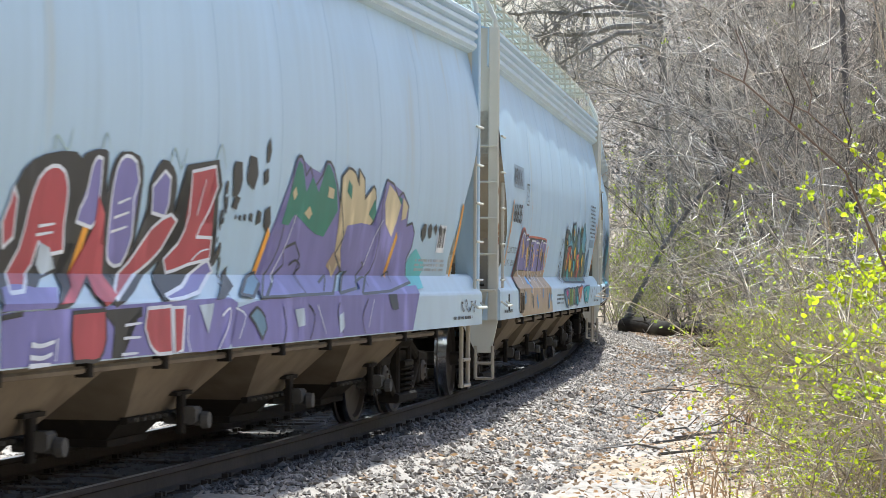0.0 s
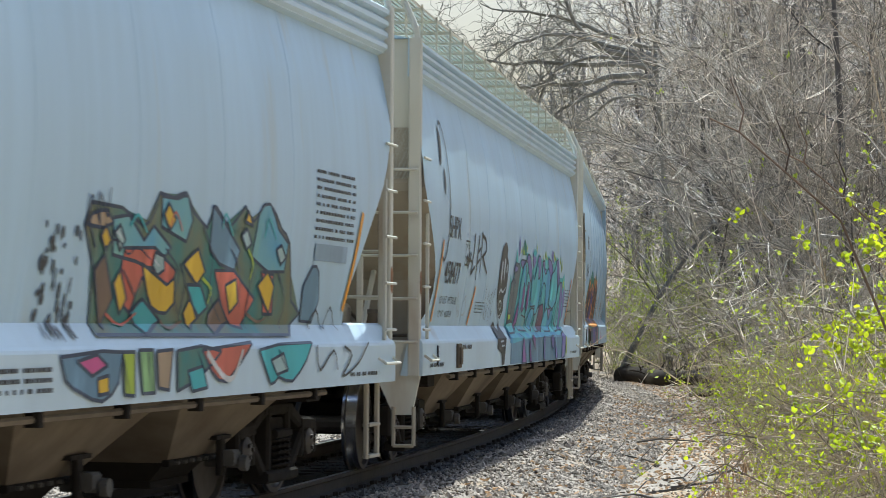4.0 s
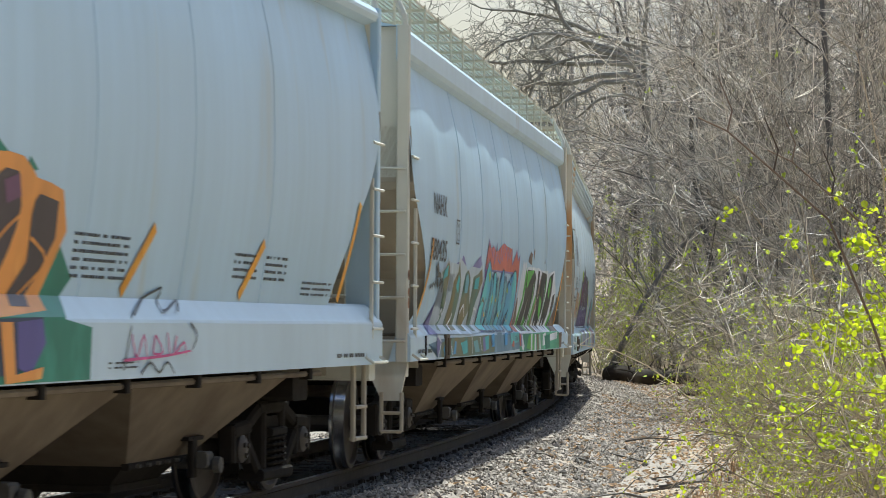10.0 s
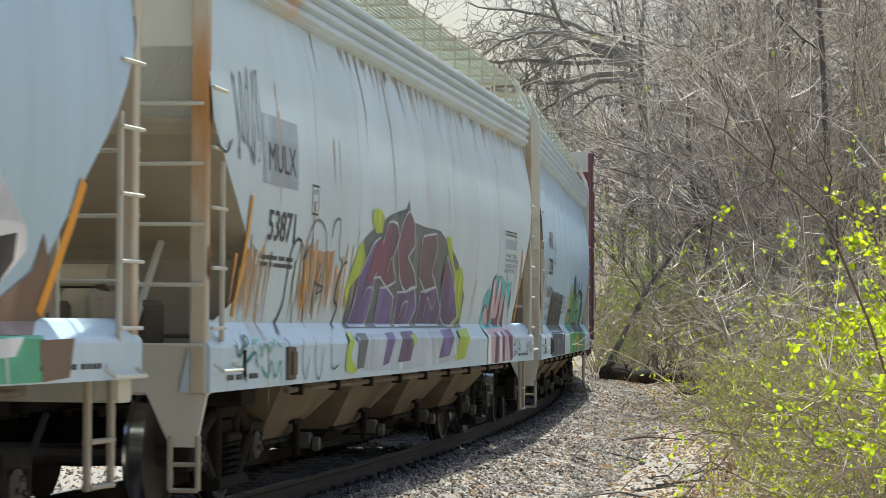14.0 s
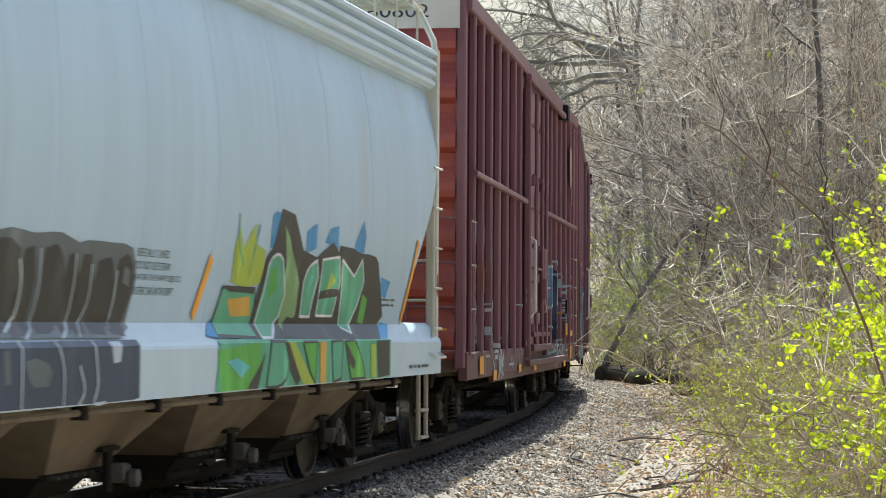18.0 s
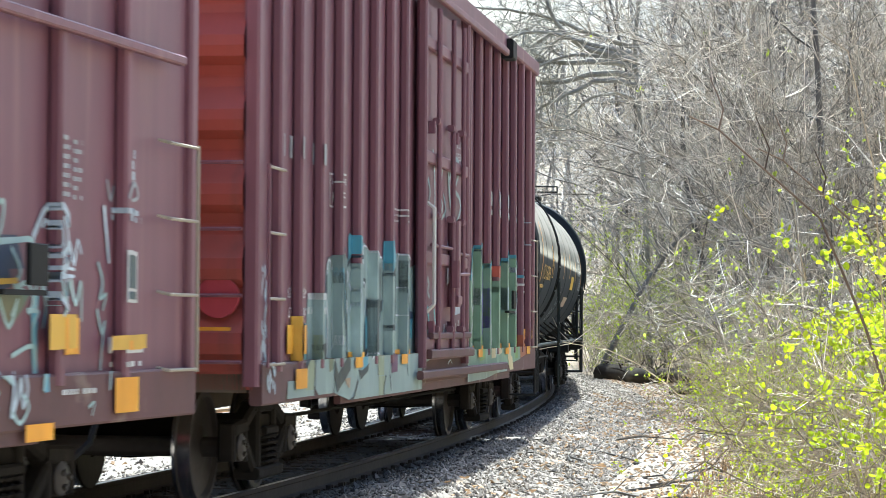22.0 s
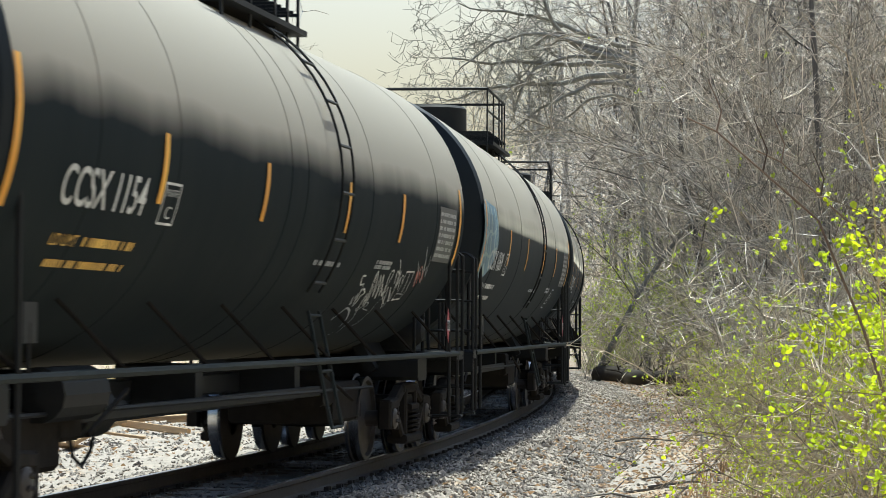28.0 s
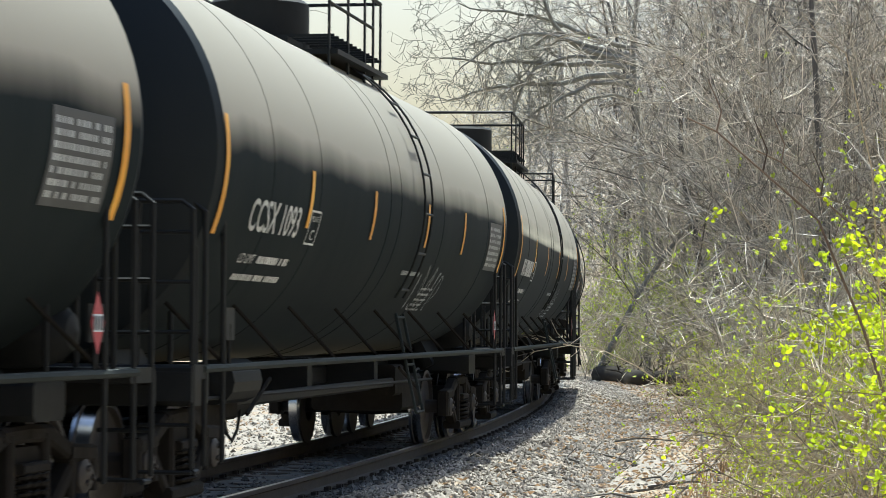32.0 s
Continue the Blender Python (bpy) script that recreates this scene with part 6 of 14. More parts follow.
def purple_bubble(unit):
    c = Coat(unit)
    c.form("coral", [(-6, 1.91), (-5.4, 1.99), (-4.74, 2), (-3.42, 2.01), (-2.35, 2), (-2.22, 1.98), (-2.13, 1.41), (-6, 1.38)], 0)
    c.form("black", [(-6, 1.89), (-4.74, 1.98), (-2.32, 1.98), (-2.17, 1.4), (-6, 1.38)], 1)
    c.form("violet", [(-6, 1.4), (-6, 1.84), (-6, 1.91), (-5.69, 1.93), (-4.82, 1.96), (-4.61, 1.43), (-6, 1.39)], 2)
    c.form("violet", [(-4.56, 1.43), (-4.52, 1.92), (-3.99, 1.94), (-3.34, 1.94), (-3.06, 1.5), (-3.1, 1.42)], 2)
    c.form("violet", [(-3.09, 1.42), (-3.19, 1.82), (-3.13, 1.94), (-2.98, 1.97), (-2.83, 1.94), (-2.76, 1.94), (-2.33, 1.96), (-2.2, 1.41)], 2)
    c.form("tan", [(-6, 1.39), (-5.83, 1.53), (-4.72, 1.53), (-4, 1.54), (-3.09, 1.53), (-2.14, 1.56), (-2.21, 1.39), (-2.25, 1.2), (-1.88, 1.08), (-1.62, 0.96), (-6, 0.96), (-6, 1.35)], 3)
    c.form("black", [(-4.76, 1.94), (-4.49, 1.94), (-4.5, 1.79), (-4.54, 1.62), (-4.41, 1.5), (-4.47, 1.36), (-4.55, 1.36), (-4.51, 1.49), (-4.69, 1.69)], 3)
    c.form("black", [(-3.38, 1.92), (-3.24, 1.93), (-3.02, 1.47), (-3.19, 1.5)], 3)
    c.form("black", [(-4.27, 1.89), (-4.15, 1.91), (-3.97, 1.43), (-4.13, 1.42)], 3)
    c.form("black", [(-2.75, 1.72), (-2.67, 1.84), (-2.56, 1.8), (-2.49, 1.62), (-2.57, 1.5)], 3)
    c.form("black", [(-4.77, 1.24), (-4.57, 1.2), (-4.52, 1.07), (-4.67, 1.03), (-4.76, 1.14)], 4)
    c.form("black", [(-3.79, 1.53), (-3.71, 1.53), (-3.74, 1.43), (-3.86, 1.4)], 4)
    c.form("gold", [(-4.93, 1.78), (-4.85, 1.84), (-4.84, 1.88), (-4.79, 1.82), (-4.75, 1.78), (-4.64, 1.59), (-4.75, 1.56), (-4.84, 1.65)], 4)
    c.form("gold", [(-4.02, 1.73), (-3.94, 1.76), (-3.94, 1.84), (-3.87, 1.76), (-3.79, 1.75), (-3.85, 1.71), (-3.82, 1.6), (-3.9, 1.59), (-3.93, 1.7)], 4)
    c.form("gold", [(-3.06, 1.68), (-3.06, 1.8), (-2.95, 1.86), (-2.85, 1.83), (-2.8, 1.72), (-2.87, 1.65), (-2.9, 1.76), (-2.99, 1.75)], 4)
    c.form("gold", [(-2.43, 1.76), (-2.39, 1.83), (-2.31, 1.77), (-2.24, 1.76), (-2.28, 1.72), (-2.24, 1.63), (-2.31, 1.62), (-2.36, 1.72)], 4)
    c.stroke("gold", smooth_line([(-4.41, 1.88), (-4.29, 1.87)], 3), 0.02, 4, w2=0.014)
    c.stroke("gold", smooth_line([(-4.39, 1.81), (-4.26, 1.81)], 3), 0.02, 4, w2=0.014)
    c.stroke("gold", smooth_line([(-3.59, 1.83), (-3.34, 1.82)], 3), 0.02, 4, w2=0.014)
    c.stroke("gold", smooth_line([(-3.55, 1.75), (-3.35, 1.75)], 3), 0.02, 4, w2=0.014)
    c.stroke("white", smooth_line([(-5.18, 1.94), (-4.9, 1.95), (-4.75, 1.93), (-4.62, 1.69), (-4.34, 1.46), (-4.49, 1.4)], 3), 0.025, 5, w2=0.0175)
    c.stroke("white", smooth_line([(-5.01, 1.46), (-5.06, 1.65), (-5, 1.78)], 3), 0.02, 5, w2=0.014)
    c.stroke("white", smooth_line([(-4.47, 1.94), (-3.99, 1.94), (-3.89, 1.93)], 3), 0.025, 5, w2=0.0175)
    c.stroke("white", smooth_line([(-4.16, 1.88), (-4.15, 1.7), (-4.19, 1.46), (-4.37, 1.4)], 3), 0.02, 5, w2=0.014)
    c.stroke("white", smooth_line([(-3.81, 1.92), (-3.38, 1.92), (-3.27, 1.89)], 3), 0.025, 5, w2=0.0175)
    c.stroke("white", smooth_line([(-3.7, 1.84), (-3.62, 1.64), (-3.67, 1.5)], 3), 0.02, 5, w2=0.014)
    c.stroke("white", smooth_line([(-3.15, 1.82), (-3.09, 1.94), (-2.95, 1.96), (-2.79, 1.9), (-2.79, 1.76)], 3), 0.025, 5, w2=0.0175)
    c.stroke("white", smooth_line([(-2.76, 1.94), (-2.32, 1.93)], 3), 0.02, 5, w2=0.014)
    c.stroke("white", smooth_line([(-2.5, 1.5), (-2.65, 1.65), (-2.59, 1.8)], 3), 0.02, 5, w2=0.014)
    c.stroke("white", smooth_line([(-3.03, 1.48), (-3.11, 1.39), (-3.15, 1.32)], 3), 0.025, 5, w2=0.0175)
    c.stroke("white", smooth_line([(-3.75, 1.5), (-3.85, 1.4)], 3), 0.025, 5, w2=0.0175)
    c.stroke("white", smooth_line([(-3.39, 1.5), (-3.66, 1.36), (-3.62, 1.22)], 3), 0.02, 5, w2=0.014)
    c.stroke("violet", smooth_line([(-4.17, 1.3), (-4.15, 1.06)], 3), 0.02, 5, w2=0.014)
    c.stroke("violet", smooth_line([(-3.38, 1.29), (-3.33, 1.08)], 3), 0.02, 5, w2=0.014)
    c.stroke("black", smooth_line([(-4.82, 1.37), (-4.89, 1.24), (-4.97, 1.08)], 3), 0.02, 5, w2=0.014)
    c.stroke("black", smooth_line([(-2.73, 1.36), (-2.54, 1.17), (-2.6, 1.03)], 3), 0.025, 5, w2=0.0175)
    c.stroke("black", smooth_line([(-2.07, 1.34), (-2.01, 1.2), (-1.82, 1.12)], 3), 0.02, 5, w2=0.014)
    c.form("blue", [(-4.8, 1.45), (-4.66, 1.48), (-4.7, 1.4), (-4.7, 1.32), (-4.8, 1.3), (-4.87, 1.37)], 5)
    c.form("blue", [(-4.17, 1.2), (-4.08, 1.23), (-4.05, 1.13), (-4.11, 1.06)], 5)
    c.form("blue", [(-4, 1.12), (-3.92, 1.14), (-3.9, 1.04), (-3.97, 1.03)], 5)
    c.form("blue", [(-3.27, 1.29), (-3.17, 1.31), (-3.14, 1.18), (-3.23, 1.16)], 5)
    c.form("blue", [(-2.37, 1.21), (-2.23, 1.24), (-2.27, 1.02), (-2.39, 1)], 5)
    c.form("blue", [(-3.32, 1.48), (-3.23, 1.5), (-3.39, 1.4), (-3.43, 1.41)], 5)
    c.form("blue", [(-5.76, 1.25), (-5.61, 1.28), (-5.58, 1.13), (-5.73, 1.1)], 5)
    c.form("blue", [(-6, 1.2), (-6, 1.23), (-6, 1.09), (-6, 1.07)], 5)
    c.form("blue", [(-2.01, 1.2), (-1.82, 1.23), (-1.91, 1.1)], 5)
    return c.lay("graffiti", "purple block letters with yellow stars, outlined in red, over a tan band")


def spiky(unit):
    c = Coat(unit)
    c.form("moss", [(1.15, 1.39), (1.08, 1.79), (0.84, 2.06), (0.92, 2.2), (1.45, 2.19), (1.86, 2.09), (2.04, 2.19), (2.12, 2.32), (2.39, 2.3), (2.64, 2.35), (2.83, 2.22), (3.14, 2.13), (3.29, 2.29), (3.63, 2.15), (3.97, 2.32), (4.19, 2.22), (4.57, 2.37), (4.93, 2.19), (5.18, 2.09), (5.42, 1.65), (5.71, 1.55), (5.29, 1.38)], 1, "navy")
    c.form("lagoon", [(1.37, 1.89), (1.3, 2.12), (1.57, 2.15), (1.9, 2), (2.05, 2.1), (2.43, 1.97), (2.2, 1.82), (1.8, 1.86)], 2, "navy")
    c.form("lagoon", [(2.2, 2.1), (2.16, 2.3), (2.48, 2.3), (2.67, 2.33), (2.81, 2.17), (2.72, 2.02), (2.45, 2.06)], 2, "navy")
    c.form("steel", [(3.24, 1.99), (3.23, 2.29), (3.59, 2.15), (3.93, 2), (3.85, 1.85), (3.49, 1.89)], 2, "navy")
    c.form("lagoon", [(4.23, 1.96), (4.31, 2.28), (4.57, 2.37), (4.83, 2.19), (5.13, 2.09), (5.11, 1.87), (4.68, 1.86)], 2, "navy")
    c.form("steel", [(5.76, 1.49), (5.7, 1.77), (5.9, 1.93), (6.09, 1.89), (6.21, 1.66), (6.09, 1.48)], 2, "navy")
    c.form("coral", [(1.56, 1.94), (2.12, 1.96), (2.59, 1.82), (2.52, 1.63), (1.95, 1.76), (1.82, 1.53), (1.54, 1.62)], 2, "navy")
    c.form("coral", [(3.41, 1.84), (3.85, 1.85), (4.45, 1.65), (4.17, 1.43), (3.75, 1.54)], 2, "navy")
    c.form("coral", [(4.53, 1.86), (4.84, 1.84), (4.96, 1.54), (4.72, 1.54)], 2, "navy")
    c.form("yellow", [(1.91, 1.85), (2.45, 1.72), (2.58, 1.77), (2.65, 1.6), (2.51, 1.53), (2.21, 1.57), (2.03, 1.72)], 3, "navy")
    c.form("yellow", [(2.72, 1.87), (2.99, 1.98), (3.2, 1.83), (3.06, 1.73)], 3, "navy")
    c.form("yellow", [(3.7, 1.74), (3.93, 1.79), (4.05, 1.62), (3.89, 1.54)], 3, "navy")
    c.form("yellow", [(4.47, 1.75), (4.68, 1.86), (4.89, 1.76), (4.86, 1.54)], 3, "navy")
    c.form("yellow", [(2.87, 1.53), (2.96, 1.63), (3.21, 1.51), (3, 1.43)], 3, "navy")
    c.form("yellow", [(1.45, 1.71), (1.53, 1.8), (1.72, 1.62), (1.64, 1.52)], 3, "navy")
    c.form("ice", [(2.11, 1.84), (2.13, 1.93), (2.3, 1.91), (2.35, 1.82), (2.22, 1.78)], 4, "navy")
    c.form("ice", [(1.34, 2.03), (1.42, 2.08), (1.54, 1.99), (1.47, 1.92)], 4, "navy")
    c.form("ice", [(3.92, 2.11), (4.03, 2.16), (4.18, 2.06), (4.07, 2.01)], 4, "navy")
    c.form("ice", [(4.82, 2.03), (4.94, 2.07), (5.09, 1.98), (4.98, 1.92)], 4, "navy")
    c.form("teal", [(2.85, 1.73), (3.14, 1.73), (3.37, 1.58), (3.17, 1.5)], 3, "navy")
    c.form("teal", [(1.82, 1.53), (2.02, 1.62), (2.42, 1.48), (2.05, 1.39)], 3, "navy")
    c.form("brown", [(1.08, 1.79), (1.23, 1.89), (1.47, 1.62), (1.32, 1.43)], 3, "navy")
    c.form("brown", [(3.41, 1.53), (3.59, 1.64), (3.88, 1.48), (3.46, 1.39)], 3, "navy")
    c.stroke("navy", smooth_line([(1.04, 1.93), (0.88, 2.11), (0.9, 2.24), (1.07, 2.07)], 3), 0.02, 4, w2=0.014)
    c.stroke("navy", smooth_line([(1.07, 2.07), (1.03, 2.26), (1.19, 2.12), (1.2, 2.3)], 3), 0.02, 4, w2=0.014)
    c.stroke("navy", smooth_line([(2.78, 1.53), (2.81, 1.73), (2.64, 1.87)], 3), 0.02, 4, w2=0.014)
    c.stroke("navy", smooth_line([(4.26, 1.43), (4.27, 1.7), (4.3, 1.85)], 3), 0.02, 4, w2=0.014)
    c.form("tan", [(0.87, 2.06), (0.94, 2.13), (1.19, 2.16), (1.31, 2.09), (1.15, 2.05)], 2, "navy")
    c.form("steel", [(0.41, 1.26), (1.08, 1.29), (1.44, 1.28), (1.37, 1.09), (1.09, 0.98), (0.74, 1.04), (0.49, 1.12)], 2, "navy")
    c.form("pink", [(0.66, 1.23), (0.99, 1.27), (1.17, 1.2), (0.91, 1.14)], 3, "navy")
    c.form("yellow", [(1, 1.12), (1.19, 1.14), (1.19, 1.03), (1.02, 1.02)], 3, "navy")
    c.form("lime", [(1.44, 1.28), (1.65, 1.28), (1.66, 1), (1.48, 1.01)], 3, "navy")
    c.form("sage", [(1.73, 1.29), (1.99, 1.29), (2.04, 1.01), (1.81, 1.01)], 3, "navy")
    c.form("tan", [(2.07, 1.28), (2.38, 1.29), (2.31, 1.02), (2.11, 1.04)], 3, "navy")
    c.form("moss", [(2.48, 1.28), (2.99, 1.31), (3.42, 1.27), (3.21, 1.18), (2.79, 1.06), (2.49, 1.01)], 2, "navy")
    c.form("teal", [(2.69, 1.14), (3, 1.17), (3.11, 1.02), (2.79, 1)], 3, "navy")
    c.form("coral", [(2.99, 1.28), (4.16, 1.33), (4.05, 1.27), (3.54, 1.05), (3.21, 1.13)], 2, "navy")
    c.stroke("chalk", smooth_line([(3.1, 1.26), (3.43, 1.1), (3.69, 1.08), (3.91, 1.27)], 3), 0.05, 4, w2=0.035)
    c.form("teal", [(4.33, 1.27), (4.83, 1.31), (5.75, 1.32), (5.58, 1.18), (5.19, 1.02), (4.82, 1.06), (4.62, 1.01)], 2, "navy")
    c.form("ice", [(4.62, 1.19), (4.94, 1.24), (5.07, 1.11), (4.77, 1.08)], 3, "navy")
    c.stroke("letter", smooth_line([(5.89, 1.29), (5.98, 1.09), (6.39, 1.25), (6.51, 1.09)], 3), 0.025, 3, w2=0.0175)
    c.stroke("letter", smooth_line([(6.73, 1.28), (6.97, 1.2), (6.68, 1.03), (7.2, 1.14), (7.52, 1.31)], 3), 0.025, 3, w2=0.0175)
    c.stroke("letter", smooth_line([(5.95, 1.43), (6.17, 1.58), (6.39, 1.43), (6.58, 1.61), (6.8, 1.42)], 3), 0.018, 3, w2=0.0126)
    c.specks("letter", 0.23, 0.8, 1.39, 2.06, 40, 2)
    c.stroke("navy", smooth_line([(1.21, 1.93), (1.4, 1.99), (1.62, 1.9), (1.78, 1.95), (2.05, 1.88)], 3), 0.014, 4, w2=0.0098)
    c.stroke("navy", smooth_line([(1.57, 1.8), (1.87, 1.62), (1.85, 1.46)], 3), 0.014, 4, w2=0.0098)
    c.stroke("navy", smooth_line([(2.31, 1.96), (2.63, 1.82), (2.64, 1.63), (2.87, 1.43)], 3), 0.014, 4, w2=0.0098)
    c.stroke("navy", smooth_line([(3.03, 2.13), (3.31, 1.94), (3.34, 1.69), (3.7, 1.48)], 3), 0.014, 4, w2=0.0098)
    c.stroke("navy", smooth_line([(3.71, 2), (3.98, 1.85), (4.07, 1.59)], 3), 0.014, 4, w2=0.0098)
    c.stroke("navy", smooth_line([(4.92, 1.87), (5.22, 1.65), (5.13, 1.43)], 3), 0.014, 4, w2=0.0098)
    c.stroke("coral", smooth_line([(1.39, 1.52), (1.67, 1.45), (1.93, 1.53)], 3), 0.02, 4, w2=0.014)
    c.stroke("coral", smooth_line([(2.35, 2.11), (2.43, 2.21), (2.6, 2.09)], 3), 0.02, 4, w2=0.014)
    c.stroke("teal", smooth_line([(1.6, 2.08), (1.72, 2.16), (1.92, 2.05)], 3), 0.025, 4, w2=0.0175)
    c.stroke("teal", smooth_line([(3.46, 2.14), (3.5, 2.25), (3.7, 2.1)], 3), 0.025, 4, w2=0.0175)
    c.stroke("teal", smooth_line([(4.47, 2.12), (4.56, 2.26), (4.77, 2.11)], 3), 0.025, 4, w2=0.0175)
    c.stroke("lime", smooth_line([(3.15, 1.78), (3.37, 1.71), (3.35, 1.61)], 3), 0.025, 4, w2=0.0175)
    c.stroke("lime", smooth_line([(4.11, 2.01), (4.27, 1.91), (4.24, 1.8)], 3), 0.025, 4, w2=0.0175)
    c.stroke("brown", smooth_line([(2.42, 1.48), (2.55, 1.43), (2.86, 1.48)], 3), 0.025, 4, w2=0.0175)
    c.stroke("brown", smooth_line([(4.29, 1.54), (4.58, 1.48), (4.79, 1.51)], 3), 0.025, 4, w2=0.0175)
    c.form("yellow", [(1.11, 2), (1.18, 2.07), (1.29, 1.98), (1.22, 1.91)], 3, "navy")
    c.form("yellow", [(2.21, 2.18), (2.29, 2.26), (2.45, 2.16), (2.36, 2.08)], 3, "navy")
    c.form("yellow", [(3.97, 2.21), (4.03, 2.29), (4.16, 2.19)], 3, "navy")
    c.stroke("white", smooth_line([(2.12, 1.88), (2.22, 1.84)], 3), 0.012, 5, w2=0.0084)
    c.stroke("white", smooth_line([(1.37, 2.04), (1.45, 2)], 3), 0.012, 5, w2=0.0084)
    c.stroke("navy", smooth_line([(1.44, 1.25), (1.55, 1.02)], 3), 0.014, 4, w2=0.0098)
    c.stroke("navy", smooth_line([(1.88, 1.27), (1.96, 1.03)], 3), 0.014, 4, w2=0.0098)
    c.stroke("navy", smooth_line([(2.89, 1.27), (3.04, 1.13)], 3), 0.014, 4, w2=0.0098)
    c.stroke("navy", smooth_line([(4.81, 1.27), (5.02, 1.11)], 3), 0.014, 4, w2=0.0098)
    return c.lay("graffiti", "finely drawn graffiti of teal, brown and yellow shapes with eyes and teeth")


def purple_first(unit):
    c = Coat(unit)
    c.form("coral", [(-6.39, 1.37), (-5.97, 1.62), (-5.96, 1.89), (-5.89, 2.02), (-5.71, 2.09), (-5.46, 2.08), (-5.25, 2.01), (-4.92, 2.02), (-4.71, 1.39)], 3)
    c.form("black", [(-6.35, 1.37), (-5.93, 1.62), (-5.92, 1.89), (-5.84, 2.01), (-5.67, 2.07), (-5.46, 2.06), (-5.28, 2), (-4.9, 2.01), (-4.79, 1.38)], 3)
    c.form("violet", [(-5.9, 1.55), (-5.88, 1.84), (-5.8, 1.98), (-5.64, 2.04), (-5.42, 2.01), (-5.27, 1.9), (-4.99, 1.55)], 4)
    c.form("violet", [(-4.95, 1.55), (-5.18, 1.9), (-5.19, 1.99), (-4.89, 1.98), (-4.57, 1.54)], 4)
    c.form("tan", [(-6.49, 1.35), (-5.91, 1.53), (-4.56, 1.52), (-4.84, 1.35), (-5.01, 0.99), (-6.13, 0.98), (-6.38, 1.04), (-6.33, 1.3)], 4)
    c.form("gold", [(-5.65, 1.86), (-5.58, 1.88), (-5.6, 1.98), (-5.48, 1.88), (-5.37, 1.86), (-5.42, 1.82), (-5.37, 1.71), (-5.48, 1.7), (-5.53, 1.8)], 5)
    c.form("gold", [(-5, 1.81), (-4.95, 1.87), (-4.84, 1.81), (-4.76, 1.67), (-4.86, 1.66)], 5)
    c.stroke("white", smooth_line([(-5.79, 1.55), (-5.8, 1.84), (-5.73, 1.98), (-5.58, 2.02), (-5.35, 1.97)], 3), 0.025, 6, w2=0.0175)
    c.stroke("white", smooth_line([(-5.21, 1.94), (-4.92, 1.96)], 3), 0.02, 6, w2=0.014)
    c.stroke("white", smooth_line([(-5.79, 1.55), (-5.62, 1.48), (-5.32, 1.46), (-5.54, 1.37)], 3), 0.025, 6, w2=0.0175)
    c.stroke("black", smooth_line([(-5.93, 1.3), (-5.73, 1.24), (-5.6, 1.21)], 3), 0.02, 6, w2=0.014)
    c.form("blue", [(-6.14, 1.25), (-6, 1.26), (-5.92, 1.1), (-6.08, 1.08)], 6)
    c.form("blue", [(-4.86, 1.44), (-4.66, 1.45), (-4.92, 1.36), (-5.06, 1.36)], 6)
    c.form("blue", [(-4.91, 1.34), (-4.89, 1.29), (-4.75, 1.24), (-4.93, 1.26)], 6)
    return c.lay("graffiti", "purple rounded letter with a yellow star, outlined in red")


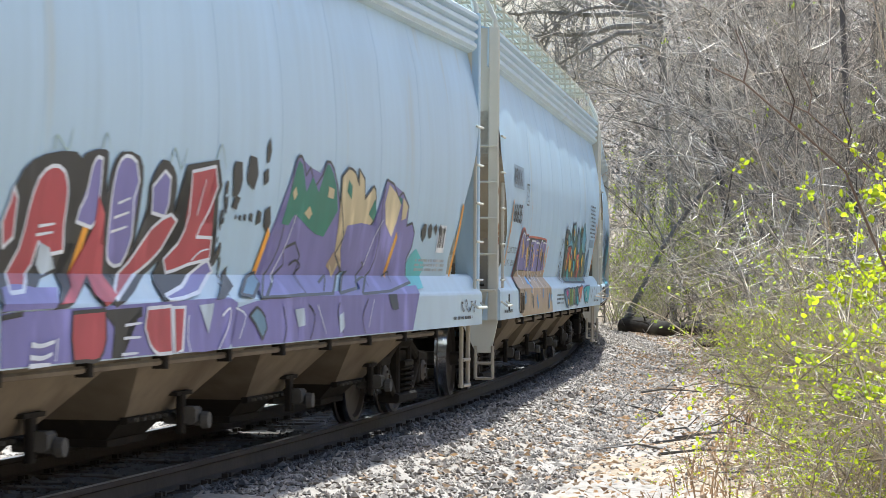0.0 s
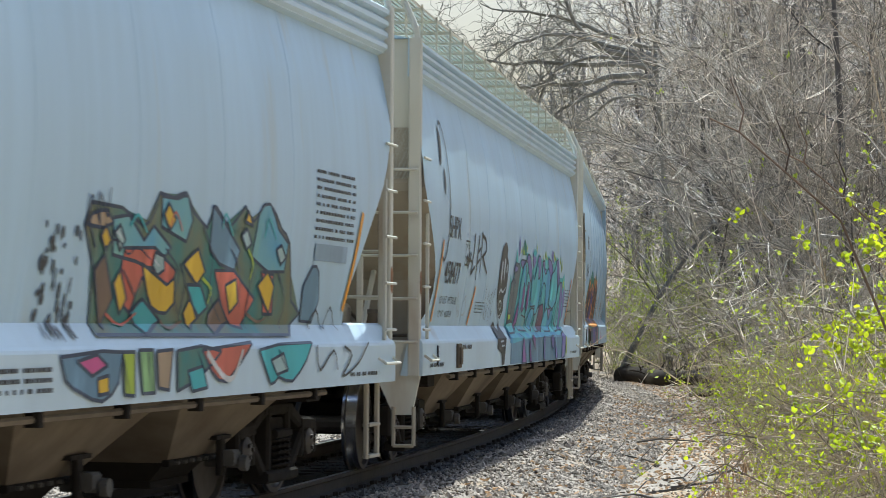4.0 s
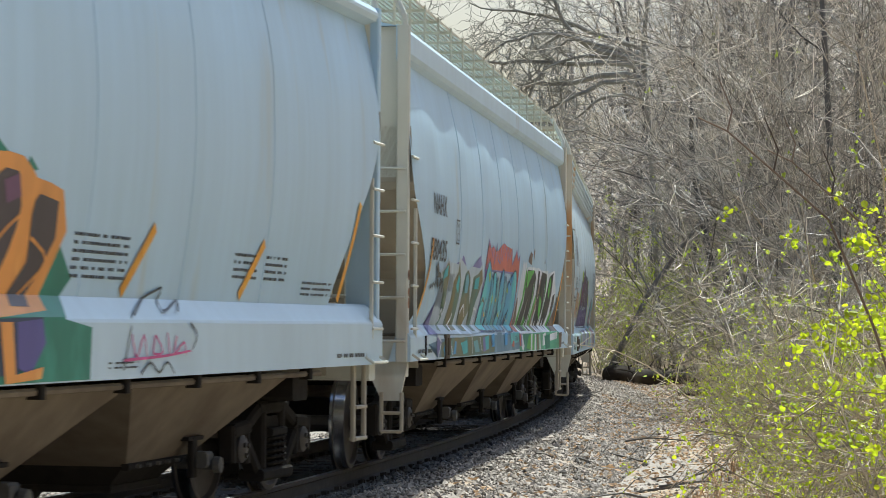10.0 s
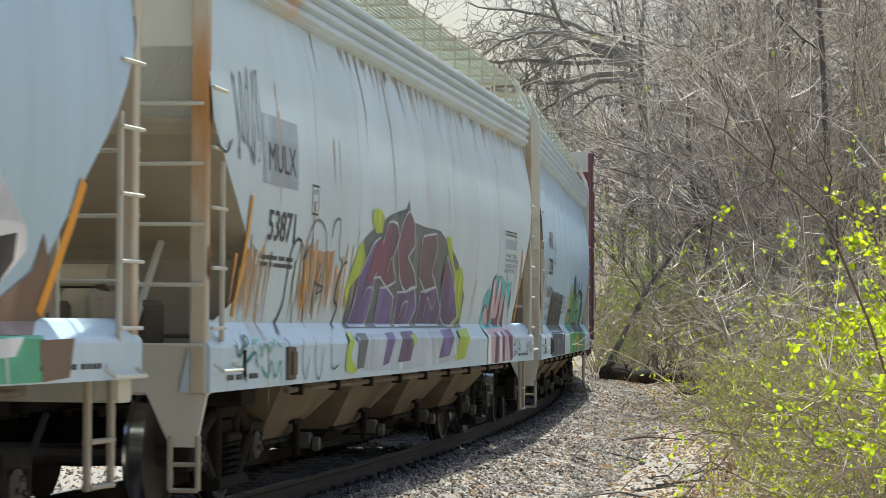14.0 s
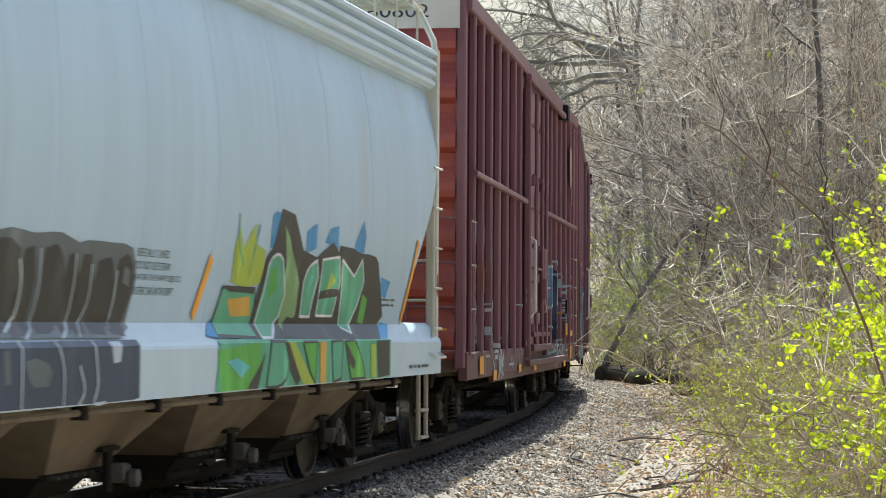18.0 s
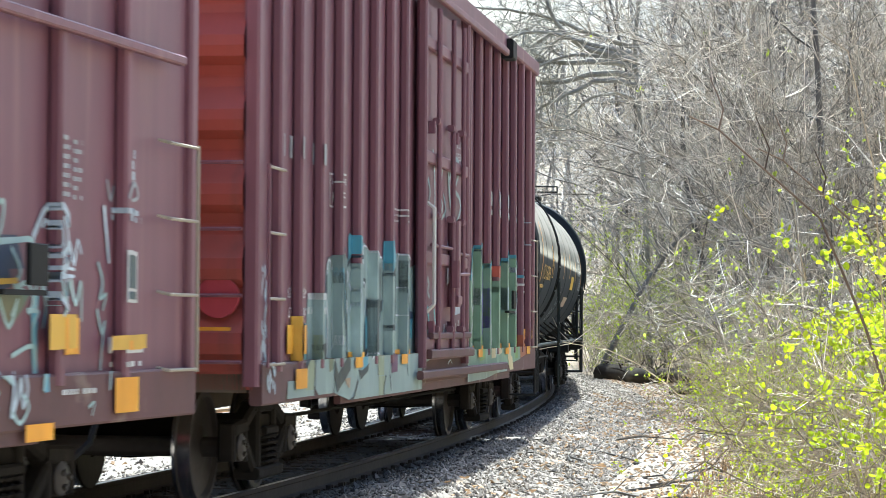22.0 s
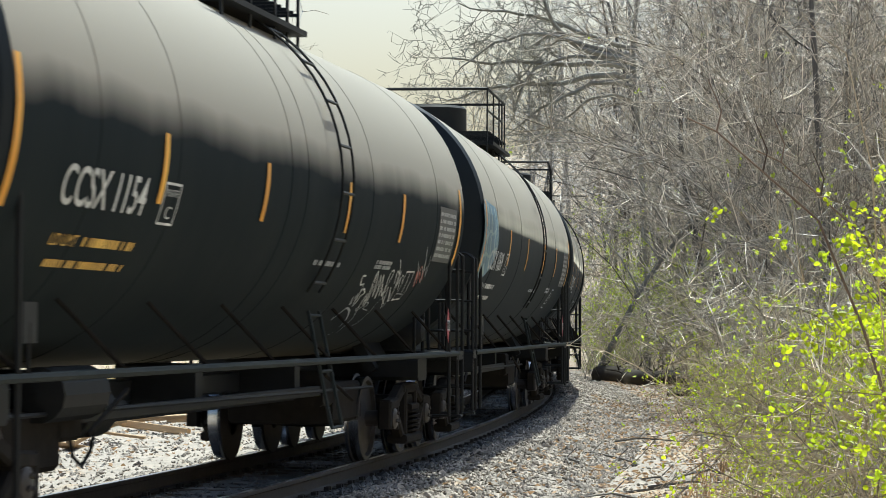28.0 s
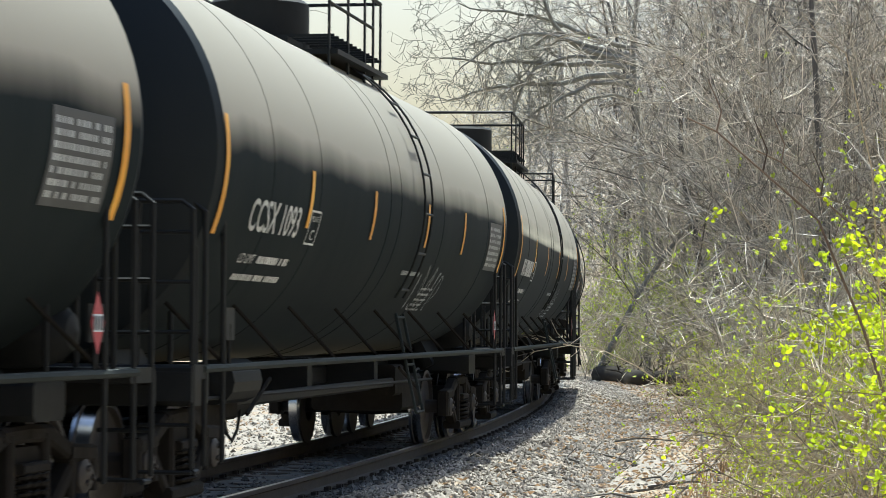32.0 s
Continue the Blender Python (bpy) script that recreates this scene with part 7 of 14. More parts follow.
def turquoise(unit):
    c = Coat(unit)
    c.form("steel", [(-1.07, 1.35), (1.02, 1.38), (5.88, 1.41), (5.86, 1.34), (5.61, 1), (1.96, 0.98), (-0.9, 0.98), (-1.21, 0.98)], 0)
    c.form("aquafade", [(-0.89, 1.48), (6.19, 1.46), (5.83, 1.34), (2, 1.33), (-0.91, 1.24), (-1.22, 1.25)], 0)
    c.form("aqua", [(-1.05, 2.11), (-0.78, 2), (-0.56, 2.46), (-0.44, 2.28), (-0.27, 2.28), (-0.19, 2.32), (-0.02, 2.34), (0.49, 2.34), (0.53, 2.44), (0.87, 2.43), (1.09, 2.35), (1.26, 2.23), (1.36, 2.15), (1.62, 2.18), (1.75, 2.31), (1.9, 2.45), (2.19, 2.44), (2.34, 2.31), (2.44, 2.37), (2.5, 2.41), (2.75, 2.39), (2.96, 2.31), (3.13, 2.47), (3.54, 2.43), (3.92, 2.32), (4.26, 2.45), (4.56, 2.48), (4.95, 2.19), (5.36, 2.2), (5.59, 2.04), (5.97, 1.53), (5.9, 1.39), (-0.96, 1.37)], 1)
    c.form("violet", [(-0.17, 2.29), (-0.02, 2.33), (0.53, 2.33), (0.61, 2.41), (0.85, 2.41), (1.07, 2.31), (1.26, 2.16), (1.25, 2.05), (0.94, 2.14), (0.65, 2.31), (0.36, 2.3), (0.1, 2.22)], 2, "navy")
    c.form("violet", [(1.81, 2.32), (1.9, 2.42), (2.16, 2.43), (2.3, 2.29), (2.3, 2.15), (2.03, 2.12), (1.92, 2.3)], 2, "navy")
    c.form("violet", [(2.46, 2.37), (2.7, 2.39), (2.83, 2.27), (2.97, 2.27), (2.94, 2.18), (2.59, 2.08), (2.48, 2.22)], 2, "navy")
    c.form("violet", [(3.16, 2.44), (3.57, 2.41), (3.88, 2.3), (3.84, 2.11), (3.55, 2.14), (3.21, 2.37)], 2, "navy")
    c.form("violet", [(4.3, 2.43), (4.57, 2.46), (4.8, 2.26), (4.96, 2.15), (4.88, 1.97), (4.55, 2.22)], 2, "navy")
    c.form("violet", [(5.01, 2.12), (5.3, 2.13), (5.61, 1.9), (5.81, 1.41), (5.37, 1.41), (5.3, 1.8)], 2, "navy")
    c.form("grey", [(-0.75, 2.18), (-0.61, 2.28), (-0.44, 2.26), (-0.27, 2.27), (-0.12, 2.21), (-0.13, 1.96), (-0.15, 1.66), (-0.21, 1.51), (-0.51, 1.53), (-0.54, 1.79), (-0.49, 2.01), (-0.64, 2.07)], 2, "navy")
    c.form("grey", [(-0.82, 1.49), (-0.93, 2), (-0.72, 2.07), (-0.54, 2.03), (-0.56, 1.85), (-0.52, 1.54)], 2, "navy")
    c.form("violet", [(-0.77, 2.19), (-0.68, 2.24), (-0.43, 2.23), (-0.43, 2.17), (-0.71, 2.14)], 3, "navy")
    c.form("aquafade", [(0.24, 1.64), (0.04, 1.94), (0.12, 2.14), (0.25, 2.27), (0.42, 2.28), (0.58, 2.18), (0.72, 1.99), (0.74, 2.17), (0.79, 2.19), (1.06, 2.1), (1.26, 2.01), (1.31, 1.83), (1.31, 1.61), (1.16, 1.5), (1.01, 1.72), (1, 1.97), (1.04, 2.04), (0.87, 2.05), (0.81, 1.93), (0.85, 1.72), (0.6, 1.64), (0.46, 1.85), (0.53, 2.02), (0.39, 2.03), (0.32, 1.88), (0.41, 1.64), (0.59, 1.55), (0.37, 1.45), (0.22, 1.52)], 3, "navy")
    c.form("purple", [(0.45, 1.71), (0.41, 1.98), (0.52, 2.01), (0.63, 1.92), (0.66, 1.71), (0.58, 1.63)], 4, "navy")
    c.form("purple", [(0.95, 1.72), (0.9, 2), (1, 2.05), (1.11, 1.97), (1.16, 1.72), (1.05, 1.65)], 4, "navy")
    c.form("aqua", [(0.24, 1.77), (0.12, 1.94), (0.18, 2.13), (0.34, 2.23), (0.39, 2.17), (0.26, 2.04), (0.26, 1.91), (0.36, 1.71)], 4)
    c.form("aquafade", [(1.47, 1.73), (1.3, 2.02), (1.34, 2.16), (1.55, 2.11), (1.63, 2.14), (1.71, 2.25), (1.82, 2.37), (1.95, 2.27), (2.03, 2.12), (2.27, 2.13), (2.41, 1.98), (2.45, 1.78), (2.31, 1.63), (2.08, 1.62), (2.04, 1.74)], 3, "navy")
    c.form("aqua", [(1.5, 1.8), (1.39, 2.02), (1.45, 2.09), (1.67, 2.1), (1.77, 2.26), (1.85, 2.31), (1.93, 2.11), (1.86, 1.85), (1.69, 1.77)], 4)
    c.form("aquafade", [(2.54, 1.75), (2.6, 1.91), (2.59, 2.06), (2.48, 2.24), (2.54, 2.34), (2.72, 2.25), (2.93, 2.2), (3.09, 2.26), (3.27, 2.29), (3.54, 2.18), (3.67, 2.02), (3.7, 1.81), (3.53, 1.68), (3.31, 1.76), (3.05, 2.04), (2.74, 2.07), (2.65, 1.99), (2.71, 1.75)], 3, "navy")
    c.form("aqua", [(2.7, 1.87), (2.71, 2.02), (3.02, 2.02), (3.16, 1.88), (2.97, 1.8)], 4)
    c.form("aquafade", [(3.81, 1.77), (3.71, 2.06), (3.74, 2.21), (3.94, 2.26), (4.14, 2.3), (4.33, 2.42), (4.47, 2.22), (4.66, 2.05), (4.73, 1.83), (4.46, 1.74), (4.24, 1.73)], 3, "navy")
    c.form("aqua", [(3.88, 1.86), (3.79, 2.15), (4.02, 2.24), (4.32, 2.3), (4.44, 2.13), (4.47, 1.87), (4.19, 1.82)], 4)
    c.form("lagoon", [(0.16, 1.41), (0.25, 1.57), (0.47, 1.71), (0.61, 1.61), (1.12, 1.58), (1.01, 1.4)], 3, "navy")
    c.form("aquafade", [(1.28, 1.47), (1.42, 1.62), (1.7, 1.71), (2.04, 1.7), (1.95, 1.57), (1.82, 1.45), (1.47, 1.4)], 3, "navy")
    c.form("lagoon", [(2.02, 1.39), (2.19, 1.55), (2.39, 1.71), (2.67, 1.75), (2.71, 1.55), (2.37, 1.39)], 3, "navy")
    c.form("plum", [(2.61, 1.75), (3.05, 1.78), (3.25, 1.6), (3.24, 1.47), (2.74, 1.39), (2.44, 1.41), (2.57, 1.59)], 3, "navy")
    c.form("aquafade", [(3.18, 1.39), (3.33, 1.6), (3.53, 1.72), (3.75, 1.69), (4.04, 1.56), (4.19, 1.69), (4.47, 1.72), (4.48, 1.52), (3.94, 1.39)], 3, "navy")
    c.form("violet", [(3.75, 1.71), (4.09, 1.73), (4.17, 1.65), (4.12, 1.56)], 3, "navy")
    c.form("aqua", [(4.66, 1.48), (4.71, 1.7), (4.84, 2.06), (5, 2.13), (5.21, 1.89), (5.49, 1.48), (5.21, 1.41), (4.68, 1.39)], 3, "navy")
    c.form("lagoon", [(4.85, 1.52), (4.92, 1.75), (5.05, 1.84), (5.24, 1.62), (5.13, 1.46)], 4, "navy")
    c.form("purple", [(-0.21, 1.41), (-0.06, 1.56), (0.08, 1.77), (0.23, 1.67), (0.19, 1.5)], 3, "navy")
    c.form("aqua", [(-0.96, 1.37), (-0.82, 1.49), (-0.23, 1.51), (-0.18, 1.45), (-0.41, 1.38)], 3, "navy")
    c.form("lime", [(-0.79, 1.62), (-0.57, 1.62), (-0.52, 1.54), (-0.75, 1.53)], 3, "navy")
    c.form("purple", [(0.18, 1.3), (0.25, 1.3), (0.54, 0.98), (0.49, 0.98), (0.03, 0.98)], 2, "navy")
    c.form("purple", [(0.93, 1.27), (1, 1.22), (1.15, 0.98), (0.93, 0.98), (0.88, 1.18)], 2, "navy")
    c.form("purple", [(1.23, 1.32), (1.57, 1.34), (1.59, 1.23), (1.55, 1.14)], 2, "navy")
    c.form("violet", [(2.68, 1.31), (2.85, 1.32), (2.81, 0.99), (2.63, 0.98)], 2, "navy")
    c.form("violet", [(3.62, 1.31), (4.08, 1.33), (4.08, 1.22), (3.96, 1.14), (3.74, 1.18)], 2, "navy")
    c.form("violet", [(4.17, 1.26), (4.56, 1.04), (4.48, 0.98), (4.3, 0.98)], 2, "navy")
    c.form("violet", [(5.26, 1.34), (5.85, 1.39), (5.61, 1.01), (5.18, 0.98)], 2, "navy")
    c.stroke("navy", smooth_line([(0.03, 1.36), (0.19, 1.33), (0.25, 1.3)], 3), 0.02, 3, w2=0.014)
    c.stroke("navy", smooth_line([(2.05, 1.36), (2.1, 1.13), (2.08, 0.98)], 3), 0.02, 3, w2=0.014)
    c.stroke("navy", smooth_line([(3.51, 1.33), (3.6, 1.14), (3.58, 0.98)], 3), 0.02, 3, w2=0.014)
    c.stroke("navy", smooth_line([(-0.16, 1.45), (-0.28, 1.37)], 3), 0.02, 3, w2=0.014)
    c.form("violet", [(-0.37, 2.35), (-0.34, 2.54), (-0.28, 2.63), (-0.2, 2.52), (-0.25, 2.39)], 0)
    c.form("violet", [(1.25, 2.34), (1.33, 2.49), (1.61, 2.47), (1.63, 2.33), (1.44, 2.24)], 0)
    c.form("violet", [(3.62, 2.48), (3.72, 2.57), (3.9, 2.54), (3.86, 2.39)], 0)
    c.form("violet", [(5.65, 1.94), (5.74, 2.13), (5.96, 1.95), (6.08, 1.62), (5.92, 1.55)], 0)
    c.form("green", [(0.05, 2.39), (0.14, 2.51), (0.27, 2.61), (0.42, 2.53), (0.48, 2.4)], 0)
    c.form("teal", [(1.23, 2.45), (1.44, 2.52), (1.72, 2.48), (1.57, 2.4)], 0)
    c.form("lime", [(-0.02, 2.45), (0.05, 2.51), (0.09, 2.44), (0.05, 2.39)], 0)
    c.form("lime", [(0.15, 2.43), (0.22, 2.48), (0.26, 2.42), (0.19, 2.39)], 0)
    c.form("lime", [(0.46, 2.5), (0.51, 2.56), (0.56, 2.49), (0.51, 2.44)], 0)
    c.form("lime", [(-0.19, 2.42), (-0.15, 2.48), (-0.1, 2.41)], 0)
    c.form("lime", [(1.64, 2.53), (1.7, 2.6), (1.75, 2.54), (1.69, 2.46)], 0)
    c.form("lime", [(1.06, 2.37), (1.09, 2.42), (1.16, 2.35)], 0)
    c.form("lime", [(2.5, 2.41), (2.54, 2.47), (2.62, 2.4)], 0)
    c.form("lime", [(2.76, 2.47), (2.83, 2.53), (2.92, 2.46), (2.83, 2.39)], 0)
    c.form("lime", [(2.98, 2.42), (3.05, 2.48), (3.11, 2.4)], 0)
    c.form("lime", [(3.93, 2.5), (4.01, 2.56), (4.08, 2.48), (4, 2.41)], 0)
    c.form("lime", [(4.11, 2.44), (4.19, 2.51), (4.27, 2.43)], 0)
    c.form("lime", [(4.83, 2.41), (4.91, 2.51), (4.99, 2.38)], 0)
    c.form("lime", [(5.06, 2.38), (5.14, 2.47), (5.23, 2.34), (5.12, 2.27)], 0)
    c.form("lime", [(5.44, 2.12), (5.54, 2.2), (5.66, 2.08), (5.54, 2.03)], 0)
    c.form("lime", [(5.75, 2.04), (5.83, 2.09), (5.89, 2.02)], 0)
    c.form("lime", [(5.81, 1.27), (5.94, 1.32), (5.96, 1.06), (5.82, 1.02)], 0)
    c.form("teal", [(5.29, 2.16), (5.59, 2.27), (5.79, 2.09), (5.55, 1.94)], 0)
    return c.lay("graffiti", "turquoise graffiti with violet shadows and an aqua outer line")


def orange_violet(unit):
    c = Coat(unit)
    c.form("green", [(-6.1, 1.5), (-5.79, 1.7), (-5.66, 1.94), (-5.51, 2.05), (-5.35, 2.18), (-5.07, 2.26), (-4.18, 2.37), (-3.96, 2.45), (-3.72, 2.51), (-3.45, 2.49), (-3.28, 2.36), (-3.09, 2.41), (-2.84, 2.52), (-2.62, 2.5), (-2.37, 2.41), (-1.99, 2.41), (-1.34, 2.4), (-1.02, 2.48), (-0.78, 2.56), (-0.47, 2.44), (-0.15, 2.32), (0.23, 2.15), (0.79, 1.73), (0.46, 1.48), (0.91, 1.43), (0.88, 1.11), (-1.49, 1.11), (-3.93, 1.11), (-5.81, 1.11), (-6.2, 1.17)], 0)
    c.form("green", [(-5.11, 2.26), (-5.1, 2.36), (-5, 2.34), (-4.99, 2.25)], 0)
    c.form("green", [(-5.7, 1.8), (-5.72, 1.89), (-5.61, 1.88), (-5.6, 1.81)], 0)
    c.form("green", [(-0.12, 2.31), (-0.09, 2.42), (0.05, 2.35)], 0)
    c.form("orange", [(-5.77, 1.51), (-5.25, 1.71), (-5.43, 1.91), (-5.39, 2.07), (-5.13, 2.15), (-4.93, 2.2), (-4.78, 2.34), (-4.56, 2.27), (-4.42, 2.35), (-4.24, 2.36), (-4.07, 2.22), (-3.87, 2.2), (-3.48, 2.19), (-3.32, 2.29), (-3.11, 2.27), (-2.7, 2.29), (-2.28, 2.18), (-1.97, 2.37), (-1.69, 2.47), (-1.42, 2.39), (-0.96, 2.31), (-0.64, 2.41), (-0.18, 2.41), (0.05, 2.3), (0.47, 2.25), (0.6, 2.01), (0.24, 1.53), (-2.59, 1.45), (-5.83, 1.48)], 1)
    c.form("umber", [(-5.23, 1.64), (-5.31, 1.85), (-5.31, 2.02), (-5.06, 2.12), (-4.91, 2.15), (-4.98, 2.05), (-4.98, 1.93), (-5.13, 1.78), (-5.16, 1.64)], 2)
    c.form("umber", [(-5.43, 1.51), (-5.04, 1.82), (-4.9, 2), (-4.71, 2.26), (-4.59, 2.2), (-4.53, 2.05), (-4.64, 1.9), (-4.44, 2.09), (-4.32, 2.25), (-4.12, 2.2), (-4.08, 2), (-4.14, 1.73), (-4.46, 1.51), (-4.89, 1.51), (-4.51, 1.72), (-4.56, 1.87), (-4.75, 1.68), (-5.11, 1.51)], 2)
    c.form("red", [(-4.73, 2.12), (-4.7, 2.25), (-4.57, 2.16), (-4.54, 2.07), (-4.64, 2.03)], 3)
    c.form("dusk", [(-4.3, 2.1), (-4.28, 2.24), (-4.16, 2.18), (-4.1, 2), (-4.21, 1.92)], 3)
    c.form("umber", [(-4.31, 1.53), (-4.02, 1.73), (-3.9, 1.85), (-3.71, 1.86), (-3.57, 1.84), (-3.52, 1.98), (-3.46, 2.13), (-3.31, 2.25), (-3.2, 2.22), (-3.19, 1.99), (-3.2, 1.75), (-3.39, 1.55), (-3.81, 1.53), (-3.57, 1.74), (-3.77, 1.74), (-4.03, 1.53)], 2)
    c.form("umber", [(-4.01, 2.07), (-3.97, 2.13), (-3.65, 2.13), (-3.56, 2.01), (-3.77, 1.97), (-3.96, 2)], 2)
    c.form("indigo", [(-3.02, 1.67), (-3.07, 1.95), (-3.09, 2.21), (-2.92, 2.22), (-2.8, 2.08), (-2.61, 2.25), (-2.51, 2.13), (-2.62, 1.96), (-2.69, 1.76), (-2.92, 1.53), (-3.31, 1.53)], 2)
    c.form("indigo", [(-2.64, 2.01), (-2.16, 2.08), (-2.01, 1.94), (-2.06, 1.77), (-2.45, 1.54), (-2.67, 1.54), (-2.43, 1.81), (-2.69, 1.84)], 2)
    c.form("plum", [(-2.33, 2.06), (-2.1, 2.09), (-2.03, 1.98), (-2.23, 1.93)], 3)
    c.form("orange", [(-2.92, 1.88), (-2.72, 1.96), (-2.64, 1.88), (-2.69, 1.76)], 3)
    c.form("dusk", [(-2.05, 2.02), (-2.05, 2.24), (-1.85, 2.3), (-1.77, 2.25), (-1.82, 2.03)], 2)
    c.form("umber", [(-1.73, 1.82), (-1.64, 1.99), (-1.71, 2.34), (-1.47, 2.33), (-1.1, 2.23), (-0.84, 2.24), (-0.84, 2.06), (-1.02, 1.79), (-1.33, 1.54), (-1.75, 1.54), (-1.79, 1.6), (-1.49, 1.74), (-1.41, 1.87)], 2)
    c.form("orange", [(-1.53, 2.02), (-1.52, 2.13), (-1.29, 2.07), (-1.42, 1.96)], 3)
    c.form("orange", [(-1.46, 1.69), (-1.18, 1.77), (-1.11, 1.66), (-1.34, 1.63)], 3)
    c.form("umber", [(-1.08, 1.54), (-0.74, 1.89), (-0.62, 2.16), (-0.58, 2.25), (-0.43, 2.33), (-0.24, 2.32), (-0.15, 2.13), (-0.26, 1.85), (-0.58, 1.53)], 2)
    c.form("plum", [(-0.44, 2.26), (-0.23, 2.31), (-0.17, 2.18), (-0.37, 2.13)], 3)
    c.form("umber", [(-0.26, 1.55), (0.04, 1.81), (0.02, 2.09), (0.11, 2.21), (0.41, 2.18), (0.43, 1.96), (0.01, 1.55)], 2)
    c.stroke("orange", smooth_line([(-5.09, 1.85), (-4.96, 1.89), (-4.86, 1.84)], 3), 0.04, 3, w2=0.028)
    c.stroke("orange", smooth_line([(-0.62, 1.71), (-0.41, 1.94), (-0.12, 2.09)], 3), 0.025, 3, w2=0.0175)
    c.stroke("orange", smooth_line([(0.05, 1.95), (0.33, 1.82), (-0.02, 1.62)], 3), 0.025, 3, w2=0.0175)
    c.form("navy", [(-5.63, 1.43), (-1.99, 1.45), (0.11, 1.49), (0.15, 1.34), (-0.27, 1.16), (-3.93, 1.11), (-5.61, 1.11)], 1)
    c.form("indigo", [(-5.68, 1.45), (-5.42, 1.4), (-5.2, 1.22), (-5.15, 1.11), (-5.46, 1.11), (-5.57, 1.23)], 2)
    c.form("indigo", [(-3.36, 1.43), (-2.14, 1.44), (-1.67, 1.39), (-1.74, 1.18), (-1.97, 1.11), (-3.28, 1.11), (-3.29, 1.28)], 2)
    c.form("indigo", [(-0.28, 1.46), (0.1, 1.48), (0.15, 1.34), (-0.08, 1.15), (-0.27, 1.2)], 2)
    c.form("navy", [(-5.05, 1.4), (-4.88, 1.43), (-4.71, 1.36), (-4.82, 1.11), (-5.04, 1.11)], 2)
    c.form("green", [(-5.05, 1.4), (-4.97, 1.39), (-4.96, 1.11), (-5.06, 1.11)], 2)
    c.form("green", [(-3.7, 1.13), (-3.55, 1.28), (-3.42, 1.12), (-3.48, 1.11)], 2)
    c.form("green", [(-1.66, 1.13), (-1.37, 1.3), (-1.16, 1.17), (-1.19, 1.11)], 2)
    c.form("orange", [(-5.83, 1.48), (-5.62, 1.42), (-5.64, 1.3), (-5.41, 1.12), (-5.39, 1.11), (-5.56, 1.11), (-5.77, 1.23), (-5.82, 1.37)], 3)
    c.form("orange", [(-5.05, 1.47), (-4.72, 1.43), (-4.75, 1.29), (-4.85, 1.18), (-4.7, 1.11), (-4.93, 1.11), (-4.99, 1.22), (-4.86, 1.36), (-5.1, 1.41)], 3)
    c.form("orange", [(-3.59, 1.47), (-3.45, 1.46), (-3.42, 1.28), (-3.31, 1.11), (-3.48, 1.11), (-3.53, 1.28)], 3)
    c.form("orange", [(-3.02, 1.45), (-2.91, 1.47), (-2.93, 1.35)], 3)
    c.form("orange", [(-2.58, 1.11), (-2.43, 1.11), (-2.28, 1.11)], 3)
    c.form("orange", [(-1.66, 1.35), (-1.42, 1.36), (-1.2, 1.21), (-1.16, 1.11), (-1.33, 1.11), (-1.46, 1.22)], 3)
    c.form("orange", [(-0.53, 1.46), (-0.35, 1.46), (-0.3, 1.16), (0.11, 1.2), (0.08, 1.13), (-0.45, 1.11)], 3)
    c.stroke("cream", smooth_line([(-4.4, 1.45), (-4.31, 1.43), (-4.31, 1.36), (-4.37, 1.21)], 3), 0.016, 4, w2=0.0112)
    c.stroke("orange", smooth_line([(-3.87, 1.11), (-3.62, 1.24), (-3.49, 1.39)], 3), 0.02, 3, w2=0.014)
    c.stroke("orange", smooth_line([(-0.73, 1.48), (-0.63, 1.11)], 3), 0.015, 3, w2=0.0105)
    c.form("green", [(-3.81, 1.28), (-3.71, 1.36), (-3.56, 1.32), (-3.62, 1.2)], 3)
    c.stroke("pink", smooth_line([(-6.97, 1.54), (-6.73, 1.57), (-6.74, 1.51), (-6.57, 1.46), (-6.39, 1.4), (-6.32, 1.43)], 3), 0.04, 3, w2=0.028)
    c.stroke("pink", smooth_line([(-7.07, 1.22), (-6.99, 1.31), (-7.04, 1.37)], 3), 0.04, 3, w2=0.028)
    c.stroke("pink", smooth_line([(-6.69, 1.11), (-6.63, 1.13), (-6.56, 1.11)], 3), 0.035, 3, w2=0.0245)
    c.stroke("letter", smooth_line([(-6.74, 1.45), (-6.72, 1.34), (-6.61, 1.37), (-6.72, 1.39), (-6.62, 1.43), (-6.74, 1.45)], 3), 0.025, 3, w2=0.0175)
    c.stroke("letter", smooth_line([(-6.5, 1.43), (-6.55, 1.39), (-6.46, 1.37), (-6.55, 1.34)], 3), 0.025, 3, w2=0.0175)
    c.stroke("letter", smooth_line([(-6.44, 1.43), (-6.44, 1.34), (-6.33, 1.35)], 3), 0.025, 3, w2=0.0175)
    c.stroke("letter", smooth_line([(-6.89, 1.31), (-6.89, 1.2), (-6.81, 1.29), (-6.8, 1.2)], 3), 0.025, 3, w2=0.0175)
    c.stroke("letter", smooth_line([(-6.7, 1.31), (-6.75, 1.24), (-6.67, 1.2)], 3), 0.025, 3, w2=0.0175)
    c.stroke("letter", smooth_line([(-6.62, 1.31), (-6.6, 1.19), (-6.55, 1.26), (-6.49, 1.19), (-6.48, 1.3)], 3), 0.025, 3, w2=0.0175)
    c.stroke("letter", smooth_line([(-6.44, 1.3), (-6.44, 1.21), (-6.37, 1.3), (-6.36, 1.21)], 3), 0.02, 3, w2=0.014)
    c.stroke("pink", smooth_line([(1.61, 1.38), (1.7, 1.23), (1.83, 1.38), (1.9, 1.23)], 3), 0.02, 3, w2=0.014)
